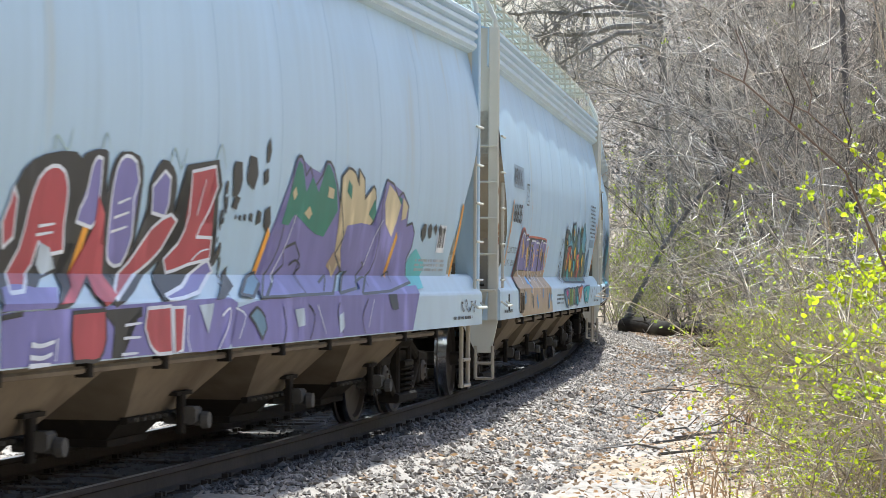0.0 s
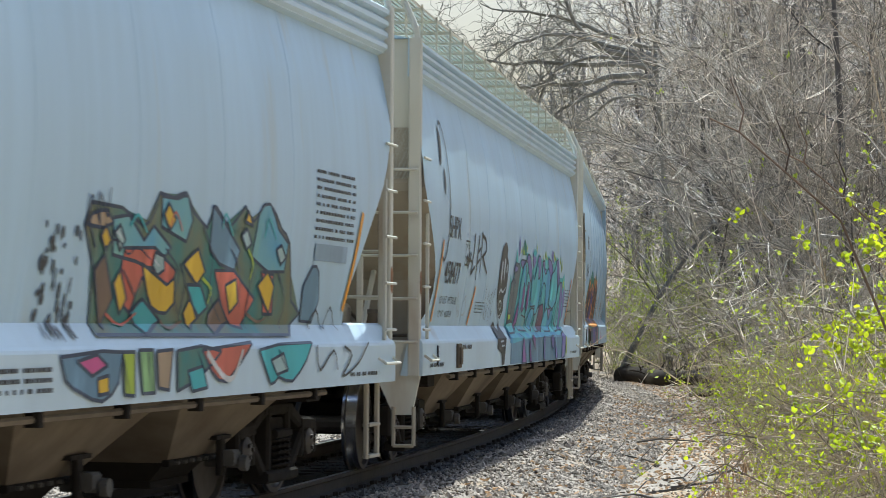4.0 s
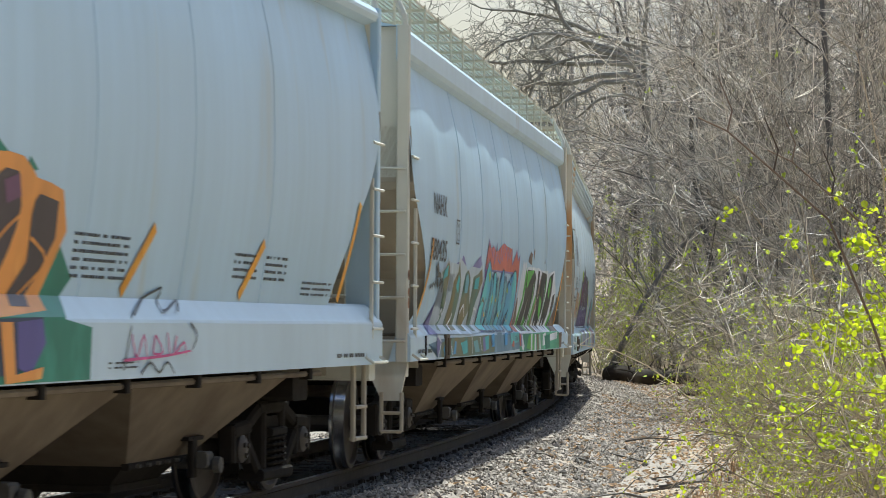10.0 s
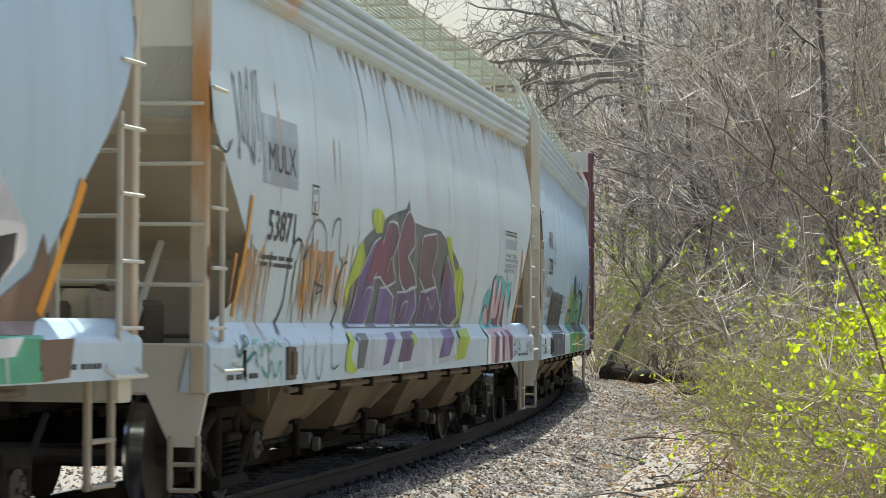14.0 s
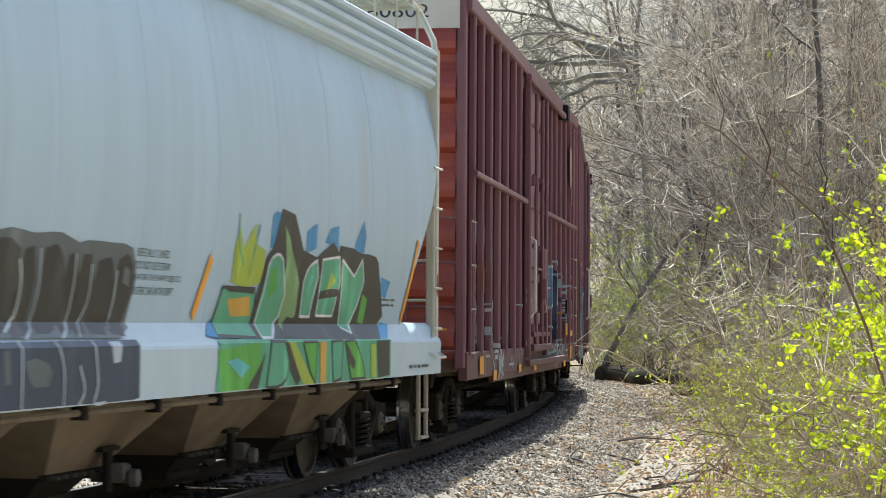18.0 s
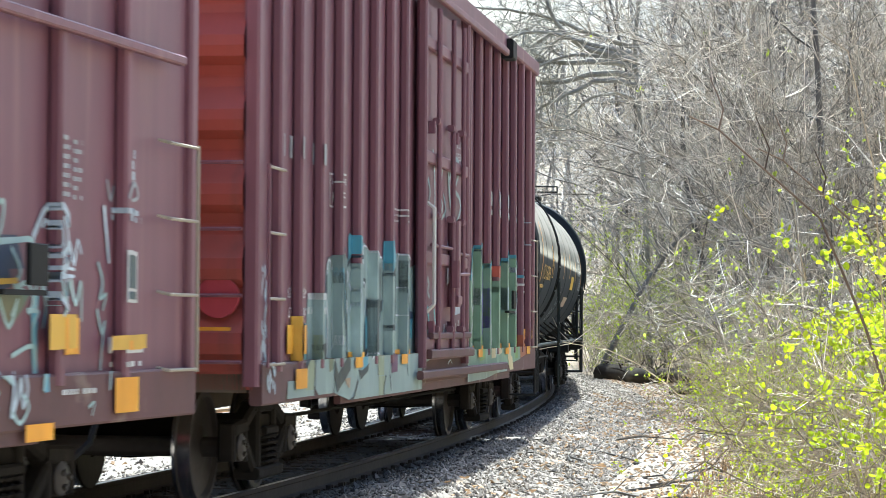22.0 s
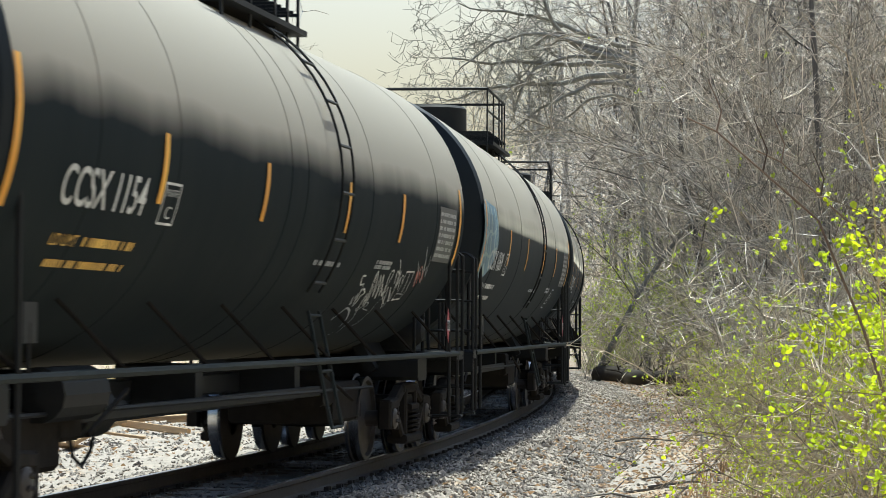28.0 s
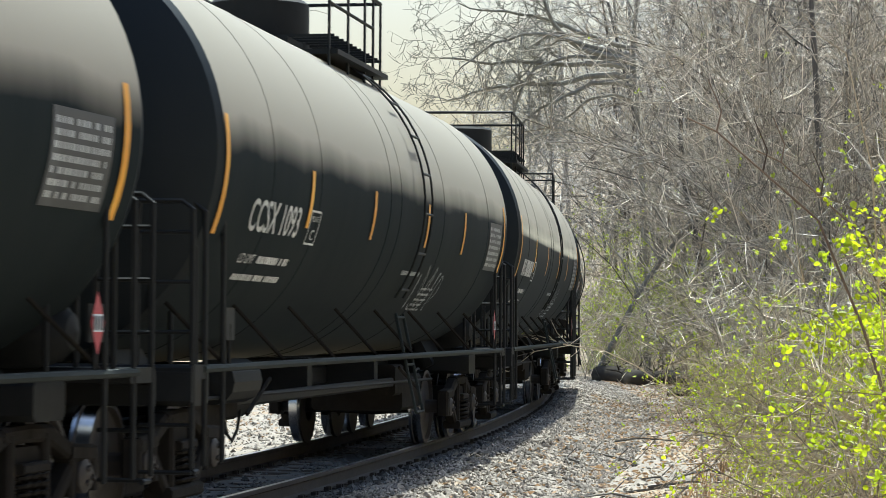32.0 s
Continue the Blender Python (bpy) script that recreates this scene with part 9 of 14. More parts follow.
def purple_crimson(unit):
    c = Coat(unit)
    c.form("grey", [(-3.69, 1.42), (-3.6, 1.78), (-3.46, 2.01), (-3.19, 2.24), (-2.54, 2.39), (-1.93, 2.52), (-1.29, 2.47), (-1.22, 2.6), (-1.08, 2.69), (-0.9, 2.49), (-0.01, 2.46), (0.79, 2.46), (1.4, 2.32), (2.07, 2.17), (2.83, 1.78), (2.78, 1.42)], 0)
    c.form("lime", [(-2.91, 2.51), (-2.57, 2.54), (-2.35, 2.47), (-2.42, 2.32), (-2.72, 2.3), (-2.91, 2.4)], 1)
    c.form("lime", [(-3.47, 2.14), (-3.27, 2.21), (-3.11, 2.06), (-3.23, 1.92), (-3.6, 1.78), (-3.69, 1.58), (-3.78, 1.78)], 1)
    c.form("lime", [(1.15, 2.4), (1.49, 2.43), (1.57, 2.27), (1.99, 2.05), (2.35, 2.12), (2.63, 1.89), (2.75, 1.54), (2.17, 1.41), (2.11, 1.88), (1.45, 2.21)], 1)
    c.form("dusk", [(-3.53, 1.44), (-3.33, 1.65), (-3.29, 1.88), (-3.02, 2.07), (-2.79, 2.21), (-2.51, 2.27), (-2.51, 2.08), (-2.56, 1.8), (-2.63, 1.61), (-2.77, 1.44)], 2, "pale")
    c.form("ember", [(-2.95, 1.88), (-2.75, 2.12), (-2.54, 2.25), (-2.38, 2.28), (-2.38, 2.09), (-2.55, 1.94), (-2.76, 1.79)], 3)
    c.form("ember", [(-2.62, 1.89), (-2.51, 2.08), (-2.3, 2.28), (-2.13, 2.43), (-1.7, 2.43), (-1.55, 2.31), (-1.79, 2.11), (-1.52, 1.87), (-1.94, 1.81), (-2.32, 1.9)], 2, "pale")
    c.form("dusk", [(-2.27, 1.44), (-2.26, 1.8), (-1.94, 1.81), (-1.5, 1.72), (-1.52, 1.44)], 2, "pale")
    c.form("ember", [(-1.62, 2.21), (-1.47, 2.42), (-1.08, 2.59), (-0.77, 2.45), (-0.7, 2.24), (-1.01, 2.13), (-0.57, 1.99), (-0.34, 1.84), (-0.9, 1.78), (-1.35, 1.92)], 2, "pale")
    c.form("dusk", [(-1.29, 1.44), (-1.36, 1.77), (-0.9, 1.78), (-0.46, 1.84), (-0.18, 1.63), (-0.47, 1.45)], 2, "pale")
    c.form("ember", [(-0.29, 1.94), (-0.31, 2.21), (-0.2, 2.37), (0.52, 2.42), (0.64, 2.24), (0.44, 2.01), (0.82, 1.86), (0.2, 1.79)], 2, "pale")
    c.form("dusk", [(-0.09, 1.45), (-0.05, 1.79), (0.82, 1.86), (1.27, 1.64), (1.24, 1.45)], 2, "pale")
    c.form("dusk", [(1.37, 1.53), (1.16, 1.98), (1.31, 2.21), (1.92, 1.94), (2.5, 1.54), (2.05, 1.43)], 2, "pale")
    c.form("ember", [(1.1, 1.86), (1.17, 2.09), (1.37, 2.15), (1.53, 1.99)], 3)
    c.stroke("ice", smooth_line([(-2.99, 1.7), (-2.86, 1.79), (-2.54, 1.77), (-2.61, 1.58)], 3), 0.022, 4, w2=0.0154)
    c.stroke("ice", smooth_line([(-1.06, 1.52), (-0.99, 1.65), (-0.71, 1.68), (-0.76, 1.52)], 3), 0.022, 4, w2=0.0154)
    c.stroke("ice", smooth_line([(0.29, 1.53), (0.37, 1.74), (0.75, 1.61), (0.91, 1.75)], 3), 0.022, 4, w2=0.0154)
    c.stroke("ice", smooth_line([(-2.03, 1.95), (-1.9, 2.1), (-1.71, 1.96)], 3), 0.022, 4, w2=0.0154)
    c.form("lime", [(-3.78, 1.38), (-3.6, 1.38), (-3.83, 1.16), (-3.55, 1.04), (-3.74, 1.01), (-4.08, 1.05), (-4.01, 1.2)], 1)
    c.form("pale", [(-3.52, 1.35), (2.05, 1.39), (2.04, 1.3), (1.59, 1.05), (-3.27, 1.03)], 0)
    c.form("grey", [(-3.39, 1.37), (-2.99, 1.37), (-3.27, 1.06), (-3.55, 1.05)], 1)
    c.form("dusk", [(-2.08, 1.37), (-1.62, 1.38), (-2.06, 1.08), (-2.38, 1.06)], 1)
    c.form("dusk", [(-1.28, 1.38), (-0.54, 1.39), (-0.93, 1.09), (-1.62, 1.08)], 1)
    c.form("dusk", [(1.17, 1.39), (1.96, 1.41), (1.44, 1.11), (0.74, 1.09)], 1)
    c.form("lime", [(-0.82, 1.34), (-0.48, 1.36), (-0.69, 1.21)], 1)
    c.form("lime", [(2.29, 1.39), (3.06, 1.41), (2.51, 1.07), (1.8, 1.05)], 1)
    c.stroke("white", smooth_line([(-2.67, 1.35), (-2.89, 1.07)], 3), 0.02, 2, w2=0.014)
    c.stroke("white", smooth_line([(-1.55, 1.36), (-1.84, 1.08)], 3), 0.02, 2, w2=0.014)
    c.stroke("white", smooth_line([(-0.12, 1.37), (-0.06, 1.1)], 3), 0.02, 2, w2=0.014)
    c.stroke("white", smooth_line([(0.52, 1.36), (0.6, 1.12)], 3), 0.02, 2, w2=0.014)
    return c.lay("graffiti", "purple and crimson letters with grey edges and yellow-green patches")


def dark_lines(unit):
    c = Coat(unit)
    c.stroke("letter", smooth_line([(-6.36, 1.38), (-6.09, 1.58), (-6.07, 1.77), (-6.05, 2.01), (-5.89, 2.13), (-5.71, 2.12)], 3), 0.035, 2, w2=0.0245)
    c.stroke("grey", smooth_line([(-5.67, 1.46), (-5.86, 1.82), (-5.71, 2.1), (-5.57, 1.99)], 3), 0.022, 2, w2=0.0154)
    c.stroke("grey", smooth_line([(-5.26, 1.42), (-5.51, 2.03), (-5.35, 2.28), (-5.05, 2.31), (-4.81, 2.18), (-4.7, 1.89)], 3), 0.022, 2, w2=0.0154)
    c.stroke("letter", smooth_line([(-5.61, 1.98), (-5.43, 2.07), (-5.31, 2.16)], 3), 0.022, 2, w2=0.0154)
    c.stroke("grey", smooth_line([(-4.95, 1.5), (-5.07, 1.75), (-4.91, 1.97)], 3), 0.022, 2, w2=0.0154)
    c.stroke("grey", smooth_line([(-4.6, 2.19), (-4.53, 2.32), (-4.32, 2.35), (-4.26, 2.07), (-4.09, 1.99)], 3), 0.022, 2, w2=0.0154)
    c.stroke("letter", smooth_line([(-4.21, 1.42), (-4.02, 1.6), (-4.21, 1.68), (-4.06, 1.95), (-3.88, 2)], 3), 0.03, 2, w2=0.021)
    c.stroke("letter", smooth_line([(-5.05, 1.79), (-4.71, 1.76), (-4.95, 1.71), (-4.86, 1.88)], 3), 0.02, 2, w2=0.014)
    c.stroke("gold", smooth_line([(-5.53, 1.97), (-5.38, 1.58)], 3), 0.05, 3, w2=0.035)
    c.stroke("letter", smooth_line([(-6.32, 1.34), (-6.2, 1.27), (-6.26, 1.04)], 3), 0.02, 2, w2=0.014)
    c.stroke("grey", smooth_line([(-5.69, 1.34), (-5.74, 1.14), (-5.62, 1), (-5.48, 1.18)], 3), 0.02, 2, w2=0.014)
    c.stroke("grey", smooth_line([(-5.25, 1.34), (-5.25, 1.05), (-5.09, 1.01), (-4.94, 1.25)], 3), 0.02, 2, w2=0.014)
    c.stroke("grey", smooth_line([(-4.62, 1.34), (-4.61, 1.08), (-4.36, 1.1)], 3), 0.02, 2, w2=0.014)
    c.stroke("green", smooth_line([(-7.87, 1.32), (-7.77, 1.21), (-7.56, 1.35), (-7.45, 1.35), (-7.6, 1.28)], 3), 0.03, 2, w2=0.021)
    c.stroke("green", smooth_line([(-7.57, 1.03), (-7.65, 1.14), (-7.48, 1.19), (-7.3, 1.24), (-7.24, 1.13)], 3), 0.03, 2, w2=0.021)
    c.stroke("mint", smooth_line([(-7.35, 1.31), (-7.17, 1.33), (-7.12, 1.2), (-7, 1.3), (-6.84, 1.24), (-6.7, 1.33), (-6.5, 1.27)], 3), 0.025, 2, w2=0.0175)
    c.stroke("mint", smooth_line([(-7.11, 1.13), (-6.92, 1.05), (-6.8, 1.16), (-6.67, 1.04), (-6.5, 1.16), (-6.47, 1)], 3), 0.025, 2, w2=0.0175)
    c.stroke("letter", smooth_line([(-8.45, 2.7), (-8.24, 2.67), (-8.07, 2.77)], 3), 0.03, 3, w2=0.021)
    c.stroke("letter", smooth_line([(-7.56, 2.76), (-7.44, 2.65)], 3), 0.03, 3, w2=0.021)
    return c.lay("graffiti", "thin dark sprayed lines and runs over a rusty patch")


def pink_letters(unit):
    c = Coat(unit)
    c.form("aqua", [(4.33, 1.74), (4.57, 1.87), (4.94, 1.91), (5.13, 2.06), (5.72, 2.07), (6.06, 1.98), (6.17, 1.43), (5.58, 1.39), (4.28, 1.37)], 0)
    c.form("plum", [(4.35, 1.67), (4.56, 1.71), (4.82, 1.62), (4.89, 2.01), (5.08, 2.09), (5.21, 1.95), (5.36, 1.79), (5.37, 2.03), (5.59, 2.08), (5.69, 1.94), (5.74, 1.43), (5.31, 1.43), (5.13, 1.72), (4.99, 1.43), (4.76, 1.43)], 1)
    c.form("blush", [(4.47, 1.46), (4.47, 1.68), (4.7, 1.64), (4.88, 1.46)], 2)
    c.form("blush", [(5.05, 1.47), (4.93, 1.94), (4.96, 2.03), (5.12, 2.03), (5.23, 1.85), (5.35, 1.64), (5.36, 1.88), (5.39, 2.04), (5.57, 2.06), (5.62, 1.8), (5.56, 1.55), (5.35, 1.53), (5.16, 1.79), (5.18, 1.54)], 2)
    c.form("white", [(5.05, 1.62), (4.99, 1.91), (5.02, 1.99), (5.09, 1.98), (5.09, 1.85), (5.11, 1.62)], 3)
    c.form("white", [(5.4, 1.89), (5.44, 2.01), (5.53, 2.01), (5.52, 1.9), (5.47, 1.8)], 3)
    c.form("blush", [(5.76, 1.46), (5.72, 1.77), (5.99, 1.85), (5.95, 1.63), (5.93, 1.43)], 2)
    c.form("plum", [(5.97, 1.43), (5.93, 1.77), (6.08, 1.86), (6.22, 1.44)], 1)
    c.form("aqua", [(6.15, 1.99), (6.52, 2.02), (6.53, 1.86), (6.48, 1.64), (6.32, 1.78)], 1)
    c.form("plum", [(6.47, 1.89), (6.56, 1.91), (6.63, 1.68), (6.57, 1.64)], 2)
    c.form("blush", [(4.33, 1.4), (6.55, 1.43), (6.38, 1), (4.2, 0.98)], 0)
    c.form("plum", [(4.95, 1.36), (5.19, 1.36), (5.18, 1.2), (5.11, 0.98), (4.87, 0.98), (4.98, 1.17)], 2)
    c.form("plum", [(5.5, 1.36), (5.7, 1.37), (5.73, 1.19), (5.69, 0.99), (5.54, 0.99), (5.62, 1.16)], 2)
    c.form("plum", [(6.05, 1.39), (6.29, 1.39), (6.4, 1.22), (6.43, 1.02), (6.24, 0.99), (6.18, 1.18)], 2)
    c.form("white", [(4.3, 1.34), (4.52, 1.33), (4.56, 0.98), (4.27, 0.98)], 2)
    c.form("white", [(5.27, 1.36), (5.45, 1.36), (5.46, 1.2), (5.4, 0.99), (5.27, 0.99), (5.31, 1.18)], 2)
    c.stroke("plum", smooth_line([(5.24, 1.36), (5.23, 1.2), (5.15, 0.98)], 3), 0.02, 3, w2=0.014)
    c.stroke("plum", smooth_line([(5.86, 1.36), (5.86, 1.19)], 3), 0.02, 3, w2=0.014)
    c.stroke("letter", smooth_line([(6.5, 1.29), (6.56, 1.18), (6.61, 1.25), (6.68, 1.17), (6.71, 1.28)], 3), 0.02, 3, w2=0.014)
    c.stroke("letter", smooth_line([(6.76, 1.21), (6.81, 1.28), (6.88, 1.21)], 3), 0.02, 3, w2=0.014)
    c.stroke("letter", smooth_line([(6.57, 1.12), (6.58, 1.05), (6.72, 1.09), (6.57, 1.12)], 3), 0.02, 3, w2=0.014)
    c.stroke("letter", smooth_line([(6.77, 1.14), (6.8, 1.06), (6.92, 1.14)], 3), 0.02, 3, w2=0.014)
    c.stroke("letter", smooth_line([(7.02, 1.24), (6.97, 1.14), (7.15, 1.15), (7.02, 1.24)], 3), 0.02, 3, w2=0.014)
    c.stroke("letter", smooth_line([(7.72, 1.2), (7.84, 1.08), (7.89, 1.24), (8.01, 1.1), (8.13, 1.23), (8.19, 1.07), (8.37, 1.19)], 3), 0.02, 3, w2=0.014)
    return c.lay("graffiti", "pink-white letters with plum shadows on a pale aqua cloud")


def black_bubble(unit):
    c = Coat(unit)
    c.form("grey", [(-5.3, 1.37), (-5.22, 1.84), (-5.05, 1.96), (-4.61, 2.01), (-4.28, 1.96), (-3.96, 2), (-3.6, 1.98), (-3.42, 1.99), (-3.14, 2), (-2.82, 1.95), (-2.68, 1.97), (-2.21, 1.97), (-1.81, 1.95), (-1.67, 1.73), (-1.75, 1.43), (-2.03, 1.36)], 0)
    c.form("black", [(-5.21, 1.38), (-5.14, 1.81), (-4.96, 1.92), (-4.67, 1.94), (-4.47, 1.83), (-4.51, 1.4)], 1)
    c.form("black", [(-4.46, 1.38), (-4.39, 1.83), (-4.26, 1.91), (-3.94, 1.94), (-3.76, 1.88), (-3.74, 1.69), (-3.94, 1.4)], 1)
    c.form("black", [(-3.9, 1.37), (-3.69, 1.69), (-3.7, 1.88), (-3.57, 1.91), (-3.48, 1.73), (-3.52, 1.49), (-3.62, 1.38)], 1)
    c.form("black", [(-3.48, 1.39), (-3.42, 1.76), (-3.38, 1.9), (-3.21, 1.93), (-3.05, 1.84), (-2.98, 1.63), (-3.04, 1.46), (-3.28, 1.39)], 1)
    c.form("black", [(-3.07, 1.39), (-2.94, 1.7), (-2.97, 1.87), (-2.85, 1.89), (-2.75, 1.74), (-2.74, 1.5), (-2.91, 1.39)], 1)
    c.form("black", [(-2.84, 1.39), (-2.7, 1.71), (-2.72, 1.88), (-2.58, 1.89), (-2.47, 1.71), (-2.5, 1.57), (-2.65, 1.39)], 1)
    c.form("black", [(-2.55, 1.39), (-2.41, 1.71), (-2.43, 1.85), (-2.22, 1.88), (-2.11, 1.75), (-2.08, 1.57), (-2.29, 1.38)], 1)
    c.form("black", [(-2.17, 1.39), (-2.05, 1.68), (-2.05, 1.87), (-1.91, 1.91), (-1.77, 1.84), (-1.72, 1.69), (-1.77, 1.56), (-1.93, 1.37)], 1)
    c.form("grey", [(-1.94, 1.72), (-1.93, 1.83), (-1.82, 1.8), (-1.79, 1.69)], 2)
    c.stroke("pale", smooth_line([(-3.78, 1.82), (-3.71, 1.69), (-3.74, 1.49), (-3.98, 1.4)], 3), 0.022, 3, w2=0.0154)
    c.stroke("pale", smooth_line([(-3.47, 1.89), (-3.42, 1.69), (-3.48, 1.46), (-3.72, 1.36)], 3), 0.022, 3, w2=0.0154)
    c.stroke("pale", smooth_line([(-2.87, 1.88), (-2.84, 1.7), (-2.88, 1.46), (-3.12, 1.36)], 3), 0.022, 3, w2=0.0154)
    c.stroke("pale", smooth_line([(-2.56, 1.82), (-2.55, 1.57), (-2.81, 1.36)], 3), 0.022, 3, w2=0.0154)
    c.stroke("pale", smooth_line([(-2.07, 1.79), (-2.07, 1.57), (-2.14, 1.43)], 3), 0.022, 3, w2=0.0154)
    c.stroke("pale", smooth_line([(-4.37, 1.77), (-4.36, 1.55), (-4.55, 1.37)], 3), 0.022, 3, w2=0.0154)
    c.form("navy", [(-5.41, 1.34), (-1.76, 1.35), (-1.81, 1.02), (-1.88, 0.96), (-3.19, 0.96), (-4.34, 0.96), (-5.52, 0.96)], 0)
    c.form("grey", [(-3.82, 1.23), (-3.66, 1.25), (-3.43, 1.21), (-3.37, 1.16), (-3.48, 1.13), (-3.43, 1.08), (-3.66, 1.08), (-3.75, 1.14)], 1)
    c.form("pale", [(-2.33, 1.34), (-2.11, 1.34), (-2.15, 1.21), (-2.28, 1.2)], 1)
    c.form("grey", [(-4.14, 1.29), (-4.06, 1.3), (-4.03, 1.11), (-4.11, 1.1)], 1)
    c.stroke("pale", smooth_line([(-3.87, 1.35), (-3.86, 1.17), (-3.87, 0.96)], 3), 0.028, 2, w2=0.0196)
    c.stroke("pale", smooth_line([(-3.28, 1.34), (-3.18, 1.16), (-3.19, 0.96)], 3), 0.028, 2, w2=0.0196)
    c.stroke("pale", smooth_line([(-2.64, 1.34), (-2.58, 1.08), (-2.65, 0.96), (-2.44, 0.96)], 3), 0.028, 2, w2=0.0196)
    c.stroke("pale", smooth_line([(-2.91, 1.19), (-2.82, 1.05), (-2.92, 0.96)], 3), 0.028, 2, w2=0.0196)
    return c.lay("graffiti", "solid black rounded letters with grey rims and thin pale lines")


def green_letters(unit):
    c = Coat(unit)
    c.form("blue", [(1.49, 2.05), (1.49, 2.32), (1.58, 2.35), (1.76, 2.31), (1.84, 2.11)], 0)
    c.form("blue", [(2.58, 2.04), (2.59, 2.23), (2.76, 2.28), (2.89, 2.31), (2.93, 2.1)], 0)
    c.form("blue", [(3.2, 2.16), (3.35, 2.28), (3.64, 2.32), (3.67, 2.12)], 0)
    c.form("blue", [(4.28, 1.94), (4.32, 2.2), (4.58, 2.41), (4.69, 2.26), (4.64, 2)], 0)
    c.form("blue", [(5.49, 1.75), (5.5, 1.91), (5.9, 1.87), (5.77, 1.7)], 0)
    c.form("blue", [(-0.14, 1.37), (0.17, 1.49), (0.46, 1.49), (0.18, 1.35)], 0)
    c.form("blue", [(5.21, 1.32), (5.74, 1.48), (6.07, 1.46), (5.61, 1.32)], 0)
    c.form("lime", [(0.53, 1.77), (0.51, 2.02), (0.59, 2.19), (0.76, 2.03), (0.91, 2.16), (1.04, 2.23), (1.05, 2.08), (1.37, 2.03), (1.37, 1.78), (0.89, 1.73)], 0)
    c.form("lime", [(0.53, 1.98), (0.52, 2.11), (0.68, 1.94), (0.71, 1.77)], 1)
    c.stroke("mint", smooth_line([(0.56, 2.28), (0.6, 2.07), (0.8, 1.9)], 3), 0.03, 1, w2=0.021)
    c.stroke("mint", smooth_line([(1.13, 2.22), (1.03, 1.99), (0.99, 1.82)], 3), 0.03, 1, w2=0.021)
    c.form("mint", [(0.14, 1.37), (0.32, 1.68), (0.41, 1.73), (1.21, 1.73), (1.25, 1.6), (1.2, 1.47), (1.49, 1.52), (1.2, 1.35)], 1, "black")
    c.form("gold", [(0.49, 1.64), (1.08, 1.67), (1.17, 1.52), (0.64, 1.51)], 2)
    c.form("black", [(0.37, 1.74), (1.17, 1.74), (1.19, 1.69), (0.46, 1.7)], 2)
    c.form("black", [(1.13, 1.34), (1.35, 1.69), (1.4, 1.96), (1.6, 2.06), (1.82, 2.06), (1.75, 2.38), (2.14, 2.35), (2.34, 2.17), (2.7, 2), (3.23, 2.08), (3.49, 2.17), (3.74, 2.08), (3.74, 2.15), (4.23, 2.14), (4.31, 2.04), (4.58, 2.1), (5.16, 2.09), (5.35, 1.96), (5.44, 1.75), (5.77, 1.54), (5.3, 1.32)], 1)
    c.form("mint", [(1.27, 1.35), (1.45, 1.7), (1.49, 1.92), (1.67, 2.01), (1.9, 1.97), (2.09, 1.7), (2, 1.52), (1.56, 1.35)], 2, "white")
    c.form("sage", [(2.03, 1.38), (2.01, 1.93), (1.85, 2.25), (2.02, 2.16), (2.27, 1.94), (2.49, 1.8), (2.52, 1.52)], 2)
    c.form("mint", [(2.67, 1.52), (2.62, 1.81), (2.78, 1.95), (2.98, 2), (3.09, 1.86), (2.99, 1.67), (2.99, 1.52)], 2, "white")
    c.form("mint", [(3.2, 1.53), (3.18, 1.82), (3.17, 2.01), (3.75, 2.05), (3.88, 1.83), (3.77, 1.53)], 2, "white")
    c.form("mint", [(4.04, 1.43), (3.98, 1.73), (3.86, 2.03), (4.37, 1.89), (4.61, 2.05), (4.78, 1.85), (4.65, 1.64), (4.3, 1.38)], 2, "white")
    c.form("leafgreen", [(4.76, 1.48), (4.8, 1.74), (5.02, 1.69), (4.99, 1.46)], 2)
    c.form("leafgreen", [(1.58, 1.65), (1.58, 1.88), (1.72, 1.92), (1.82, 1.75)], 3)
    c.form("aqua", [(2.77, 1.71), (2.83, 1.86), (2.95, 1.88)], 3)
    c.form("lime", [(3.44, 1.72), (3.51, 1.92), (3.71, 1.83)], 3)
    c.form("black", [(1.9, 1.35), (2.27, 1.52), (2.56, 1.48), (2.66, 1.59), (2.33, 1.35)], 3)
    c.form("black", [(3.23, 1.74), (3.81, 1.77), (3.96, 1.71), (3.18, 1.67)], 3)
    c.form("mint", [(0.07, 1.34), (1.9, 1.35), (5.73, 1.32), (5.71, 0.96), (2.51, 0.96), (-0.06, 0.96)], 0)
    c.form("leafgreen", [(0, 1.26), (1.15, 1.32), (1.17, 1.12), (0.82, 0.96), (0.08, 0.96)], 1)
    c.form("aqua", [(0.22, 1.18), (0.51, 1.2), (0.82, 1.13), (0.59, 1.05)], 2)
    c.form("black", [(1.17, 1.17), (1.29, 1.25), (1.06, 0.96), (0.76, 0.96)], 2)
    c.form("mint", [(1.46, 1.32), (1.91, 1.32), (1.97, 1.16), (1.89, 1.02), (1.63, 0.96), (1.3, 0.96)], 2, "black")
    c.form("lime", [(1.89, 1.32), (2.15, 1.31), (2.6, 1.05), (2.79, 0.96), (2.42, 0.96)], 2)
    c.form("black", [(1.83, 1.31), (1.97, 1.31), (2.33, 1.01), (2.24, 0.96), (2.04, 1.06)], 2)
    c.form("leafgreen", [(2.42, 1.31), (2.89, 1.31), (2.81, 0.96), (2.66, 1.05)], 2, "black")
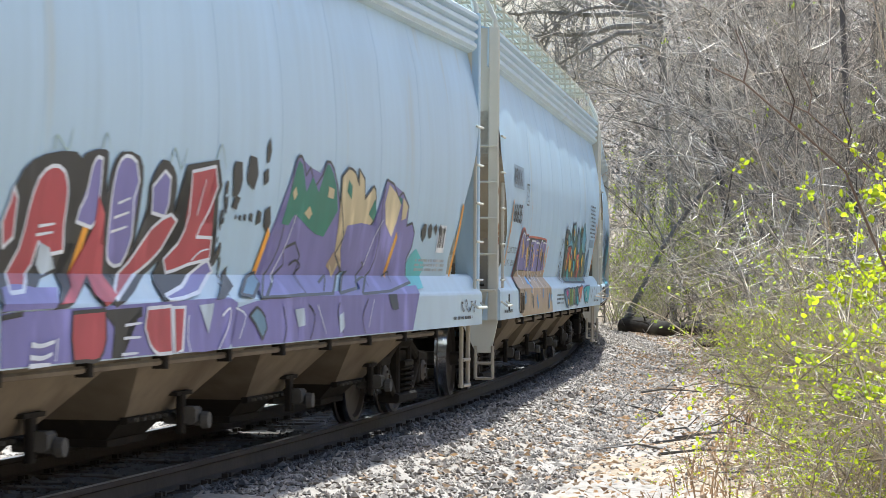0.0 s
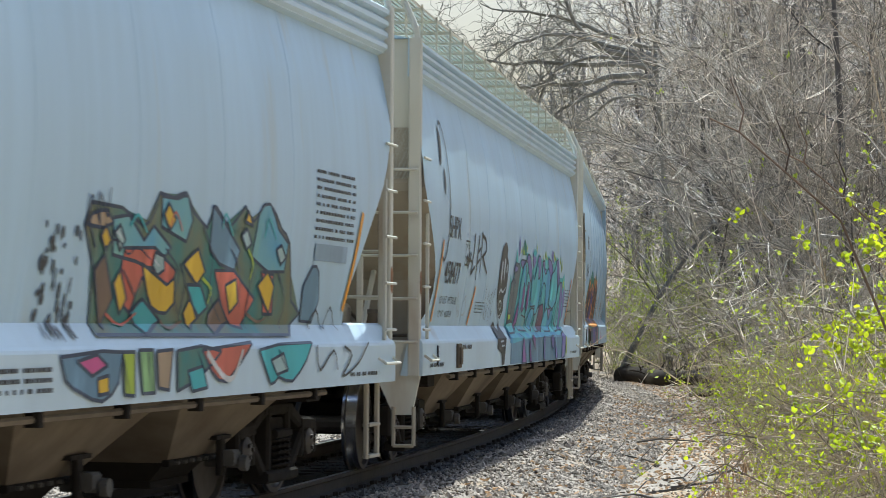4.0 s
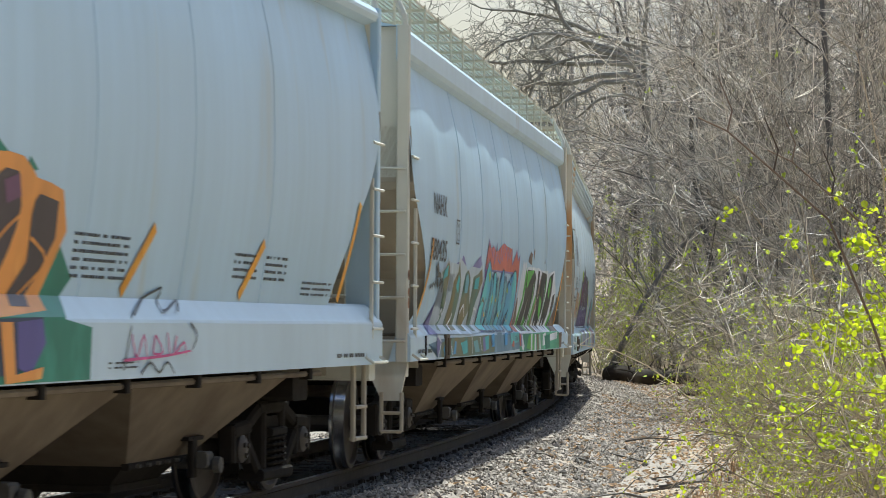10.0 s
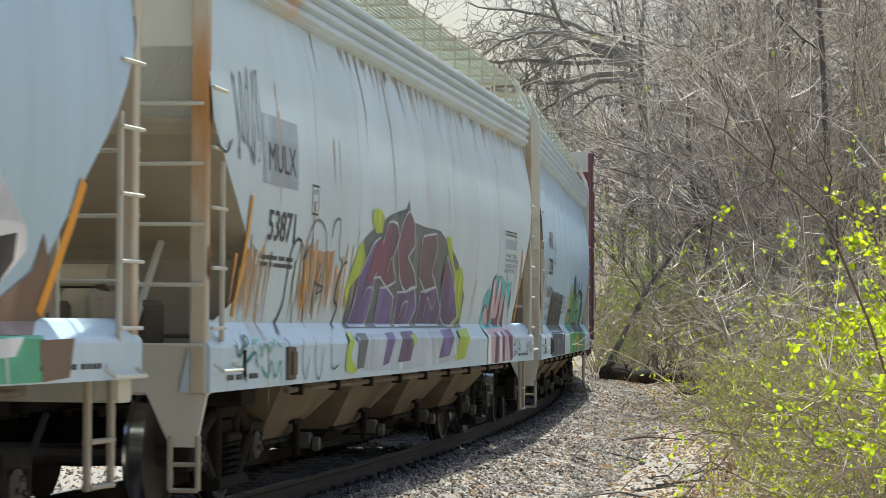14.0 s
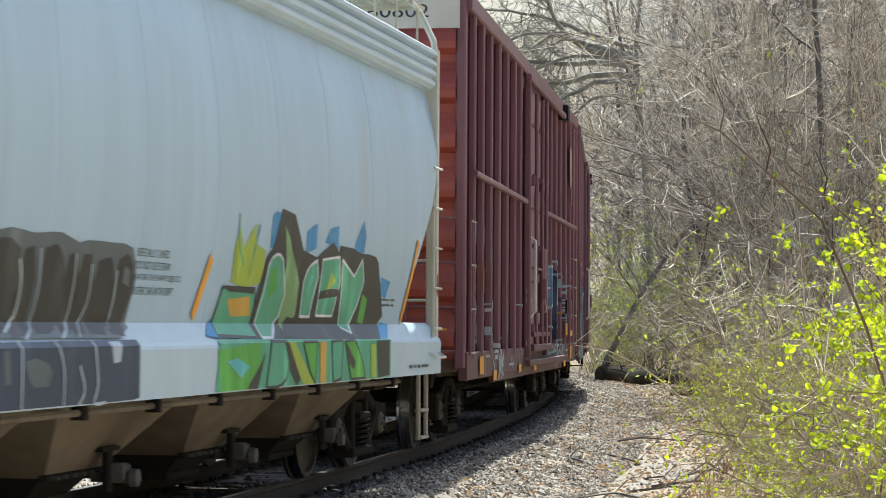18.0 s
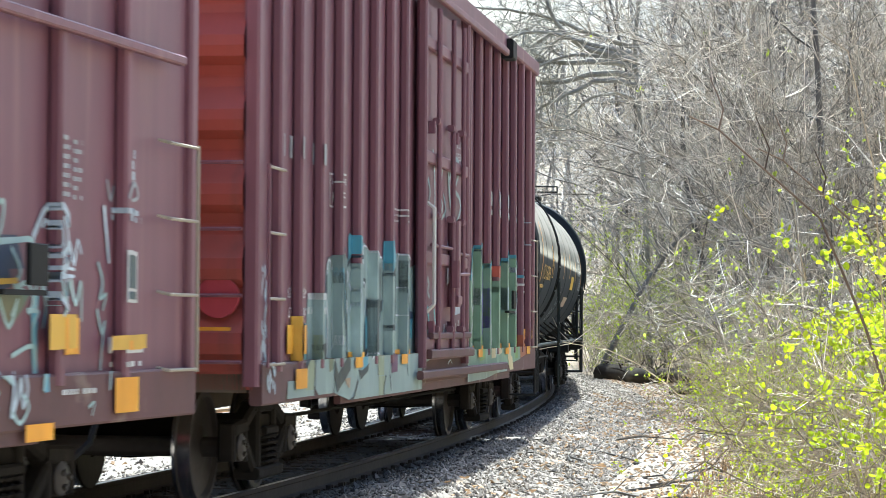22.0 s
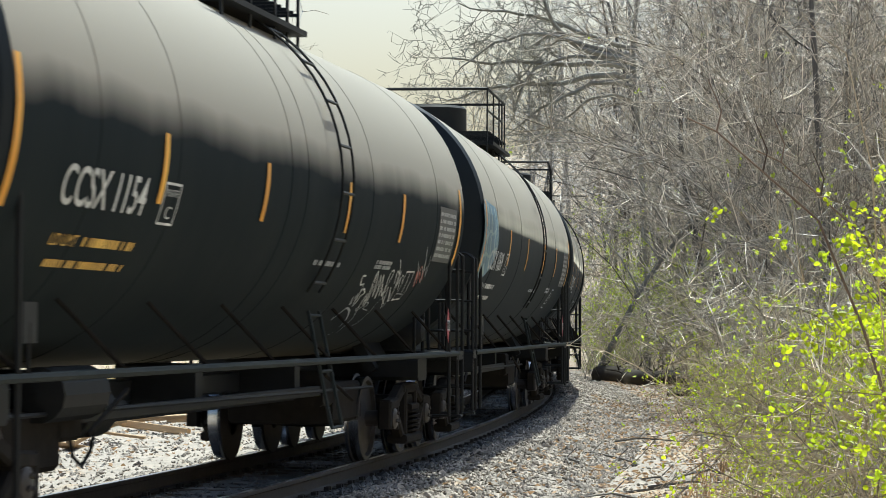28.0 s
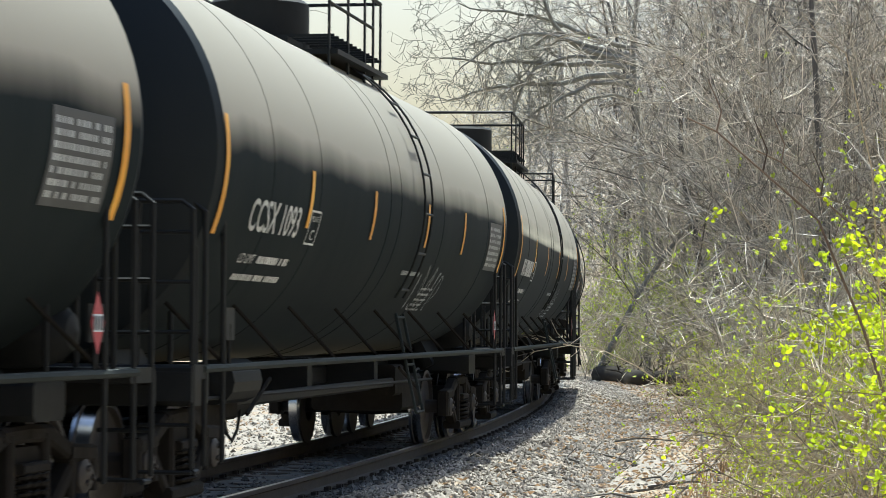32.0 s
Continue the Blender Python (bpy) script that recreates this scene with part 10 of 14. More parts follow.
    c.form("gold", [(2.97, 1.31), (3.2, 1.31), (3.18, 0.96), (2.98, 0.96)], 2)
    c.form("mint", [(3.39, 1.31), (3.8, 1.32), (3.72, 0.98), (3.44, 0.96)], 2, "black")
    c.form("leafgreen", [(3.88, 1.31), (4.22, 1.32), (4.53, 1.12), (4.65, 0.97), (4.1, 0.97)], 2, "black")
    c.form("black", [(3.92, 1.3), (4.27, 1.12), (4.2, 1.05), (3.99, 1.13)], 2)
    c.form("black", [(5.11, 1.31), (5.65, 1.31), (5.66, 0.98), (5.18, 0.96)], 1)
    c.form("lime", [(4.87, 1.27), (5.07, 1.28), (5.08, 0.97), (4.87, 0.97)], 2)
    return c.lay("graffiti", "green letters with black edges, blue flames and lime sparks")


def pale_blue(unit):
    c = Coat(unit)
    c.form("steel", [(-7.24, 2.92), (-6.99, 3), (-6.68, 2.98), (-6.18, 2.96), (-5.86, 2.95), (-5.69, 2.84), (-5.57, 2.72), (-5.48, 2.56), (-5.52, 2.39), (-5.66, 2.24), (-5.92, 2.13), (-6.26, 2.04), (-6.75, 2.05), (-7.2, 2.3)], 0)
    c.stroke("ice", smooth_line([(-7.09, 2.91), (-7.04, 2.71), (-7.08, 2.43), (-6.83, 2.17)], 3), 0.09, 1, w2=0.063)
    c.stroke("ice", smooth_line([(-6.77, 2.93), (-6.74, 2.71), (-6.82, 2.45), (-6.57, 2.19), (-6.3, 2.07)], 3), 0.10, 1, w2=0.07)
    c.stroke("ice", smooth_line([(-6.45, 2.92), (-6.34, 2.74), (-6.39, 2.49), (-6.15, 2.25), (-5.95, 2.16)], 3), 0.09, 1, w2=0.063)
    c.stroke("ice", smooth_line([(-6.05, 2.93), (-5.92, 2.72), (-5.96, 2.49), (-5.73, 2.31)], 3), 0.08, 1, w2=0.056)
    c.stroke("ice", smooth_line([(-5.8, 2.86), (-5.64, 2.68), (-5.68, 2.51), (-5.54, 2.42)], 3), 0.06, 1, w2=0.042)
    c.stroke("ice", smooth_line([(-7.16, 2.55), (-6.85, 2.54), (-6.55, 2.63), (-6.21, 2.6), (-5.86, 2.68)], 3), 0.05, 1, w2=0.035)
    c.stroke("ice", smooth_line([(-7.03, 2.29), (-6.68, 2.34), (-6.24, 2.31), (-5.95, 2.39), (-5.61, 2.45)], 3), 0.05, 1, w2=0.035)
    c.stroke("paleblue", smooth_line([(-6.96, 2.8), (-6.92, 2.66), (-6.96, 2.5)], 3), 0.05, 2, w2=0.035)
    c.stroke("paleblue", smooth_line([(-6.62, 2.84), (-6.53, 2.6), (-6.6, 2.41), (-6.3, 2.21)], 3), 0.05, 2, w2=0.035)
    c.stroke("paleblue", smooth_line([(-6.2, 2.82), (-6.08, 2.74), (-6.15, 2.57), (-5.99, 2.49)], 3), 0.05, 2, w2=0.035)
    c.stroke("paleblue", smooth_line([(-5.86, 2.79), (-5.75, 2.67), (-5.8, 2.54), (-5.65, 2.45)], 3), 0.04, 2, w2=0.028)
    c.stroke("steel", smooth_line([(-7.19, 2.75), (-7.03, 2.62), (-7.09, 2.46), (-6.87, 2.39)], 3), 0.025, 3, w2=0.0175)
    c.stroke("steel", smooth_line([(-6.71, 2.86), (-6.61, 2.75), (-6.74, 2.58), (-6.59, 2.47)], 3), 0.025, 3, w2=0.0175)
    c.stroke("steel", smooth_line([(-6.3, 2.84), (-6.17, 2.7), (-6.24, 2.53), (-6.03, 2.39), (-6.09, 2.22)], 3), 0.025, 3, w2=0.0175)
    c.stroke("steel", smooth_line([(-6.01, 2.81), (-5.81, 2.7), (-5.89, 2.56)], 3), 0.025, 3, w2=0.0175)
    c.stroke("steel", smooth_line([(-6.79, 2.27), (-6.52, 2.22), (-6.32, 2.3), (-6.01, 2.22)], 3), 0.02, 3, w2=0.014)
    return c.lay("graffiti", "pale blue sprayed patch with darker swirls near the end of the tank")


def door_tags(unit):
    c = Coat(unit)
    c.stroke("ice", smooth_line([(-1.1, 2.98), (-0.97, 2.85), (-1.04, 2.75)], 3), 0.05, 2, w2=0.035)
    c.stroke("ice", smooth_line([(-0.79, 3.29), (-0.71, 3.12), (-0.66, 2.81), (-0.73, 2.6)], 3), 0.05, 2, w2=0.035)
    c.stroke("ice", smooth_line([(-0.43, 3.26), (-0.32, 2.99), (-0.22, 3.21), (-0.3, 3.35)], 3), 0.05, 2, w2=0.035)
    c.stroke("ice", smooth_line([(-0.36, 2.84), (-0.16, 2.75), (-0.25, 2.6), (0.06, 2.7), (-0.11, 2.87)], 3), 0.05, 2, w2=0.035)
    c.stroke("ice", smooth_line([(0.24, 3.16), (0.29, 2.98), (0.39, 2.78), (0.45, 2.73)], 3), 0.06, 2, w2=0.042)
    c.stroke("ice", smooth_line([(0.33, 3.05), (0.44, 3.18), (0.62, 3.27), (0.85, 3.31), (0.98, 3.24), (0.91, 3.11), (0.68, 2.99), (0.49, 2.94)], 3), 0.06, 2, w2=0.042)
    c.stroke("ice", smooth_line([(0.49, 2.94), (0.78, 2.93), (1.03, 2.87), (1.09, 2.76), (0.9, 2.63), (0.67, 2.56), (0.57, 2.66), (0.63, 2.8)], 3), 0.06, 2, w2=0.042)
    c.stroke("ice", smooth_line([(-0.48, 3.22), (-0.41, 3.08), (-0.31, 2.95), (-0.21, 3.07), (-0.15, 3.22)], 3), 0.05, 2, w2=0.035)
    c.stroke("ice", smooth_line([(1.21, 2.91), (1.31, 2.76)], 3), 0.04, 2, w2=0.028)
    c.stroke("ice", smooth_line([(0.22, 3.12), (0.27, 2.9), (0.39, 2.72)], 3), 0.04, 2, w2=0.028)
    c.stroke("pale", smooth_line([(-0.35, 2.31), (-0.29, 2.26), (-0.3, 2.2), (-0.37, 2.24), (-0.35, 2.31)], 3), 0.03, 2, w2=0.021)
    c.stroke("pale", smooth_line([(0.2, 2.36), (0.25, 2.27)], 3), 0.03, 2, w2=0.021)
    c.stroke("pale", smooth_line([(0.4, 2.39), (0.33, 2.29), (0.47, 2.28)], 3), 0.03, 2, w2=0.021)
    c.form("ice", [(0.84, 2.27), (0.98, 2.33), (1.01, 2.14), (0.82, 2.13)], 1)
    c.stroke("ice", smooth_line([(-1.09, 1.93), (-1.02, 1.87), (-1.09, 1.8), (-0.98, 1.73)], 3), 0.05, 2, w2=0.035)
    c.stroke("aqua", smooth_line([(-1.1, 1.63), (-1.01, 1.49), (-1.08, 1.36)], 3), 0.06, 2, w2=0.042)
    c.stroke("aqua", smooth_line([(-0.68, 1.6), (-0.6, 1.46)], 3), 0.05, 2, w2=0.035)
    c.form("coral", [(0.36, 2.17), (0.49, 2.18), (0.5, 2.05), (0.36, 2.03)], 2)
    c.form("white", [(0.16, 2.07), (0.29, 2.08), (0.28, 1.91), (0.17, 1.88)], 2)
    c.form("pale", [(0.62, 1.82), (1.09, 1.85), (1.1, 1.58), (0.67, 1.55)], 2)
    c.stroke("white", smooth_line([(-0.06, 1.36), (-0.01, 1.45), (0.1, 1.35), (0.15, 1.46)], 3), 0.02, 2, w2=0.014)
    c.stroke("white", smooth_line([(0.23, 1.35), (0.31, 1.46), (0.41, 1.35), (0.49, 1.48), (0.56, 1.35)], 3), 0.02, 2, w2=0.014)
    c.stroke("white", smooth_line([(0.68, 1.36), (0.74, 1.48), (0.84, 1.35), (1, 1.5), (0.98, 1.35)], 3), 0.02, 2, w2=0.014)
    c.stroke("white", smooth_line([(1.13, 1.39), (1.19, 1.5), (1.35, 1.37), (1.4, 1.51)], 3), 0.02, 2, w2=0.014)
    c.stroke("white", smooth_line([(-0.31, 1.18), (-0.21, 1.25), (-0.11, 1.16), (-0.03, 1.25)], 3), 0.02, 2, w2=0.014)
    c.stroke("white", smooth_line([(0.54, 1.2), (0.68, 1.26), (0.75, 1.18), (0.95, 1.27)], 3), 0.02, 2, w2=0.014)
    c.form("ice", [(-1.14, 1.23), (-0.81, 1.25), (-0.8, 1.09), (-1.12, 1.06)], 1)
    c.stroke("pale", smooth_line([(0.27, 1.02), (0.44, 1.06), (0.55, 1.01)], 3), 0.018, 2, w2=0.0126)
    return c.lay("graffiti", "large pale tags, scratches and stickers across the door")


def door_scratches(unit):
    c = Coat(unit)
    c.stroke("pale", smooth_line([(-1.46, 1.92), (-1.38, 1.99), (-1.28, 1.96), (-1.35, 1.81), (-1.22, 1.75)], 3), 0.025, 2, w2=0.0175)
    c.stroke("pale", smooth_line([(-1.46, 1.78), (-1.32, 1.92), (-1.21, 1.82)], 3), 0.025, 2, w2=0.0175)
    c.stroke("pale", smooth_line([(-1.11, 1.84), (-0.93, 1.85)], 3), 0.028, 2, w2=0.0196)
    c.stroke("pale", smooth_line([(-1.11, 1.79), (-0.93, 1.81)], 3), 0.028, 2, w2=0.0196)
    c.stroke("pale", smooth_line([(-1.11, 1.74), (-0.92, 1.76)], 3), 0.028, 2, w2=0.0196)
    c.stroke("pale", smooth_line([(-0.72, 1.76), (-0.59, 1.83), (-0.54, 1.65), (-0.65, 1.5), (-0.47, 1.69)], 3), 0.025, 2, w2=0.0175)
    c.stroke("pale", smooth_line([(0.23, 1.7), (0.33, 1.86), (0.44, 1.68), (0.55, 1.94), (0.62, 1.66)], 3), 0.025, 2, w2=0.0175)
    c.stroke("pale", smooth_line([(0.21, 1.52), (0.43, 1.66), (0.63, 1.54), (0.86, 1.79), (0.83, 1.59)], 3), 0.025, 2, w2=0.0175)
    c.stroke("pale", smooth_line([(0.21, 1.62), (0.49, 1.6), (0.82, 1.69)], 3), 0.028, 2, w2=0.0196)
    c.stroke("pale", smooth_line([(0.12, 1.37), (0.22, 1.4), (0.27, 1.35)], 3), 0.028, 2, w2=0.0196)
    c.form("white", [(-0.22, 2.32), (0.15, 2.35), (0.14, 2.23), (-0.2, 2.21)], 2)
    c.form("white", [(-0.2, 2.17), (0.02, 2.19), (-0.03, 2.02), (-0.17, 2.01)], 2)
    c.form("coral", [(-0.17, 1.96), (-0.02, 1.98), (-0.05, 1.89), (-0.17, 1.88)], 2)
    c.form("white", [(-0.21, 1.86), (-0.02, 1.89), (-0.04, 1.78), (-0.2, 1.77)], 2)
    c.form("white", [(0.81, 2.27), (1.08, 2.31), (1.07, 2.16), (0.88, 2.14)], 2)
    c.form("ice", [(-0.19, 3.38), (-0.12, 3.4), (-0.06, 3.35), (-0.11, 3.23), (-0.18, 3.23), (-0.21, 3.3)], 1)
    c.form("tan", [(6.61, 4.52), (6.9, 4.59), (7.1, 4.29), (6.92, 3.91), (6.63, 3.85), (6.57, 4.22)], 1)
    c.form("gold", [(5.73, 1.5), (6.13, 1.5), (6.14, 1.3), (5.73, 1.29)], 2)
    c.form("gold", [(6.7, 1.37), (7.29, 1.38), (7.29, 1.29), (6.7, 1.28)], 2)
    c.form("rustwash", [(-1.44, 1.25), (-1.09, 1.26), (-1.09, 1.17), (-1.44, 1.17)], 1)
    return c.lay("graffiti", "pale scratched tags and stencilled words on the door")


def cartoon(unit):
    c = Coat(unit)
    c.form("black", [(-2.13, 1.86), (-2.16, 2.11), (-2.06, 2.37), (-1.89, 2.46), (-1.67, 2.5), (-1.53, 2.43), (-1.57, 2.34), (-1.38, 2.26), (-1.32, 2.06), (-1.31, 1.88), (-1.48, 1.82), (-1.35, 1.66), (-1.5, 1.55), (-1.8, 1.61), (-2, 1.74)], 1)
    c.form("pale", [(-2.02, 2.07), (-2, 2.27), (-1.9, 2.24), (-1.9, 2.08), (-1.9, 1.95)], 2)
    c.form("pale", [(-1.79, 2.13), (-1.76, 2.3), (-1.65, 2.27), (-1.66, 2.13), (-1.67, 2)], 2)
    c.form("pale", [(-1.54, 2.14), (-1.53, 2.24), (-1.45, 2.22), (-1.44, 2.1)], 2)
    c.stroke("pale", smooth_line([(-1.98, 1.86), (-1.85, 1.91), (-1.64, 1.88), (-1.44, 1.94)], 3), 0.035, 2, w2=0.0245)
    c.stroke("pale", smooth_line([(-1.87, 1.68), (-1.85, 1.75), (-1.7, 1.77), (-1.6, 1.71), (-1.67, 1.66), (-1.78, 1.69)], 3), 0.03, 2, w2=0.021)
    c.stroke("pale", smooth_line([(-1.86, 1.61), (-1.68, 1.58), (-1.52, 1.62)], 3), 0.025, 2, w2=0.0175)
    c.form("black", [(-2.3, 1.42), (-2.11, 1.52), (-1.9, 1.47), (-2.05, 1.36), (-1.67, 1.46), (-1.62, 1.53), (-1.48, 1.46), (-1.91, 1.31), (-1.73, 1.25), (-1.76, 1.16), (-1.85, 1.14), (-1.81, 0.99), (-2.04, 0.98), (-2.07, 1.12), (-2.29, 1.16), (-2.47, 1.19), (-2.41, 1.3)], 1)
    c.stroke("pale", smooth_line([(-2.17, 1.27), (-1.86, 1.28)], 3), 0.025, 2, w2=0.0175)
    c.stroke("pale", smooth_line([(-2.07, 1.22), (-1.76, 1.22)], 3), 0.025, 2, w2=0.0175)
    return c.lay("graffiti", "black sprayed cartoon shape with pale lines")


def bold_tag(unit):
    c = Coat(unit)
    c.stroke("black", smooth_line([(-5.05, 2.13), (-4.87, 2.27)], 3), 0.05, 1, w2=0.035)
    c.stroke("black", smooth_line([(-4.95, 2.11), (-4.75, 2.27)], 3), 0.05, 1, w2=0.035)
    c.stroke("black", smooth_line([(-5.12, 2.21), (-4.68, 2.18)], 3), 0.04, 1, w2=0.028)
    c.stroke("black", smooth_line([(-4.52, 2.48), (-4.57, 2.28), (-4.68, 2.04)], 3), 0.06, 1, w2=0.042)
    c.stroke("black", smooth_line([(-4.68, 2.04), (-4.39, 2.13)], 3), 0.05, 1, w2=0.035)
    c.stroke("black", smooth_line([(-4.16, 2.48), (-4.25, 2.22), (-4.23, 1.99)], 3), 0.06, 1, w2=0.042)
    c.stroke("black", smooth_line([(-4.24, 2.29), (-4.01, 2.35)], 3), 0.045, 1, w2=0.0315)
    c.stroke("black", smooth_line([(-4.25, 2.17), (-4.03, 2.22)], 3), 0.045, 1, w2=0.0315)
    c.stroke("black", smooth_line([(-3.91, 2.53), (-3.95, 2.31), (-3.95, 2.08)], 3), 0.05, 1, w2=0.035)
    c.stroke("black", smooth_line([(-3.94, 2.5), (-3.62, 2.45), (-3.55, 2.33), (-3.89, 2.25)], 3), 0.05, 1, w2=0.035)
    c.stroke("black", smooth_line([(-3.81, 2.26), (-3.57, 2.16), (-3.32, 2.07)], 3), 0.05, 1, w2=0.035)
    return c.lay("graffiti", "black sprayed tag of three angular letters")


def blue_outline(unit):
    c = Coat(unit)
    c.form("navy", [(2.03, 1.99), (2.2, 2.22), (2.49, 2.2), (2.56, 1.77), (2.46, 1.32), (2.23, 1.09), (2.03, 1.32)], 0)
    c.form("steel", [(2.64, 2.06), (2.72, 2.35), (3.18, 2.4), (3.46, 2.35), (3.41, 1.9), (3.11, 1.78), (2.74, 1.83)], 0)
    c.form("navy", [(3.56, 2.26), (3.78, 2.39), (4.02, 2.34), (4.03, 1.79), (3.95, 1.31), (3.7, 1.01), (3.38, 1.05), (3.43, 1.55)], 0)
    c.form("steel", [(4.08, 1.31), (4.21, 1.67), (4.42, 1.31), (4.36, 1), (4.16, 0.97)], 0)
    c.form("navy", [(4.85, 1.93), (5.46, 1.95), (5.58, 1.76), (4.93, 1.74)], 0)
    c.stroke("ice", smooth_line([(1.77, 2.43), (1.91, 2.27), (1.72, 2.04), (2.01, 1.88), (1.82, 1.54)], 3), 0.046, 2, w2=0.0322)
    c.stroke("ice", smooth_line([(1.86, 2.21), (2.14, 2.33), (2.49, 2.29), (2.67, 2.06)], 3), 0.046, 2, w2=0.0322)
    c.stroke("ice", smooth_line([(2.68, 1.95), (2.63, 2.29), (2.96, 2.4), (3.4, 2.38), (3.53, 2.2)], 3), 0.053, 2, w2=0.0371)
    c.stroke("ice", smooth_line([(1.87, 1.82), (1.99, 1.54), (1.89, 1.21), (2.07, 1.01)], 3), 0.053, 2, w2=0.0371)
    c.stroke("ice", smooth_line([(2.11, 1.54), (2.51, 1.57), (2.34, 1.32), (2.53, 1.09), (2.23, 1.06)], 3), 0.053, 2, w2=0.0371)
    c.stroke("ice", smooth_line([(2.69, 1.54), (2.98, 1.78), (3.3, 1.67), (3.12, 1.43), (2.75, 1.49)], 3), 0.046, 2, w2=0.0322)
    c.stroke("ice", smooth_line([(3.4, 2.32), (3.61, 1.79), (3.37, 1.31), (3.19, 1.08)], 3), 0.046, 2, w2=0.0322)
    c.stroke("ice", smooth_line([(4.05, 2.4), (3.99, 2.03), (4.2, 1.8), (4.01, 1.43)], 3), 0.046, 2, w2=0.0322)
    c.stroke("ice", smooth_line([(3.65, 2.45), (3.85, 2.51), (4.05, 2.43), (3.99, 2.28)], 3), 0.045, 2, w2=0.0315)
    c.stroke("pale", smooth_line([(3.82, 2.33), (4.12, 2.16), (3.93, 1.91), (4.27, 1.67)], 3), 0.045, 2, w2=0.0315)
    c.stroke("pale", smooth_line([(4.19, 2.1), (4.53, 2.2), (4.74, 2.18), (4.46, 2.05)], 3), 0.045, 2, w2=0.0315)
    c.stroke("ice", smooth_line([(4.5, 2.11), (4.74, 2.24), (4.91, 2.31), (4.82, 1.93)], 3), 0.046, 2, w2=0.0322)
    c.stroke("ice", smooth_line([(4.14, 1.55), (4.42, 1.37), (4.76, 1.62), (4.63, 1.24)], 3), 0.045, 2, w2=0.0315)
    c.stroke("ice", smooth_line([(3.54, 1.01), (4.02, 1.19), (4.36, 1.12), (4.87, 1.23), (4.71, 1)], 3), 0.045, 2, w2=0.0315)
    c.stroke("ice", smooth_line([(3.83, 1.07), (4.16, 0.94), (4.7, 1.06), (5.06, 0.96)], 3), 0.045, 2, w2=0.0315)
    c.stroke("ice", smooth_line([(4.7, 1.24), (5.06, 1.05), (4.91, 1.24), (5.27, 1.11)], 3), 0.045, 2, w2=0.0315)
    c.stroke("gold", smooth_line([(4.07, 1.81), (4.41, 1.7), (4.89, 1.67), (5.47, 1.69)], 3), 0.046, 2, w2=0.0322)
    c.stroke("pale", smooth_line([(5.69, 1.95), (5.91, 2.14), (6.07, 1.89), (5.85, 1.66), (6.08, 1.5)], 3), 0.045, 2, w2=0.0315)
    c.stroke("pale", smooth_line([(6.77, 2.17), (6.86, 1.83)], 3), 0.045, 2, w2=0.0315)
    c.stroke("steel", smooth_line([(1.9, 1.01), (3.07, 1.03), (4.36, 1.06)], 3), 0.050, 1, w2=0.035)
    c.stroke("pale", smooth_line([(1.78, 1.1), (1.95, 1.21), (2.06, 1.04)], 3), 0.045, 2, w2=0.0315)
    c.form("tealgrey", [(-3.6, 1.75), (-3.07, 1.76), (-3.05, 1.35), (-3.59, 1.35)], 1, "letter")
    c.stroke("gold", smooth_line([(-6.57, 1.65), (-6.59, 1.36), (-6.55, 1.03)], 3), 0.035, 1, w2=0.0245)
    c.stroke("chalk", smooth_line([(-6.52, 1.78), (-6.43, 1.57), (-6.37, 1.36), (-6.39, 1.21)], 3), 0.032, 2, w2=0.0224)
    c.stroke("chalk", smooth_line([(-6.51, 1.77), (-6.51, 1.5), (-6.58, 1.21)], 3), 0.032, 2, w2=0.0224)
    c.stroke("pale", smooth_line([(-6.21, 1.75), (-6.08, 1.71), (-5.94, 1.73), (-5.83, 1.78)], 3), 0.028, 2, w2=0.0196)
    c.stroke("chalk", smooth_line([(-5.93, 1.72), (-6.1, 1.5), (-6.24, 1.36), (-6.31, 1.19)], 3), 0.026, 2, w2=0.0182)
    c.stroke("pale", smooth_line([(-5.96, 1.5), (-5.98, 1.35), (-5.89, 1.2), (-5.96, 1.13)], 3), 0.028, 2, w2=0.0196)
    c.stroke("chalk", smooth_line([(-5.93, 1.67), (-5.77, 1.69), (-5.53, 1.69), (-5.37, 1.72), (-5.19, 1.67), (-5.03, 1.51), (-5.05, 1.35), (-4.96, 1.15)], 3), 0.036, 2, w2=0.0252)
    c.stroke("chalk", smooth_line([(-5.59, 1.67), (-5.53, 1.51), (-5.6, 1.28), (-5.46, 1.14)], 3), 0.032, 2, w2=0.0224)
    c.stroke("chalk", smooth_line([(-5.43, 1.71), (-5.47, 1.51), (-5.36, 1.35), (-5.46, 1.2)], 3), 0.028, 2, w2=0.0196)
    c.stroke("chalk", smooth_line([(-5.32, 1.7), (-5.2, 1.51), (-5.28, 1.35), (-5.13, 1.23)], 3), 0.028, 2, w2=0.0196)
    c.stroke("chalk", smooth_line([(-5.71, 1.35), (-5.62, 1.2), (-5.7, 1.09), (-5.59, 0.99), (-5.46, 0.96), (-5.43, 1.08)], 3), 0.026, 2, w2=0.0182)
    c.stroke("steel", smooth_line([(-6.33, 1.63), (-6.25, 1.5), (-6.32, 1.36), (-6.24, 1.21)], 3), 0.050, 1, w2=0.035)
    c.stroke("steel", smooth_line([(-6.42, 1.5), (-6.46, 1.32)], 3), 0.050, 1, w2=0.035)
    c.stroke("lagoon", smooth_line([(-5.29, 2.04), (-5.38, 1.95), (-5.32, 1.82), (-5.34, 1.74)], 3), 0.030, 1, w2=0.021)
    c.stroke("pale", smooth_line([(-7.67, 1.68), (-7.75, 1.56), (-7.7, 1.51)], 3), 0.028, 2, w2=0.0196)
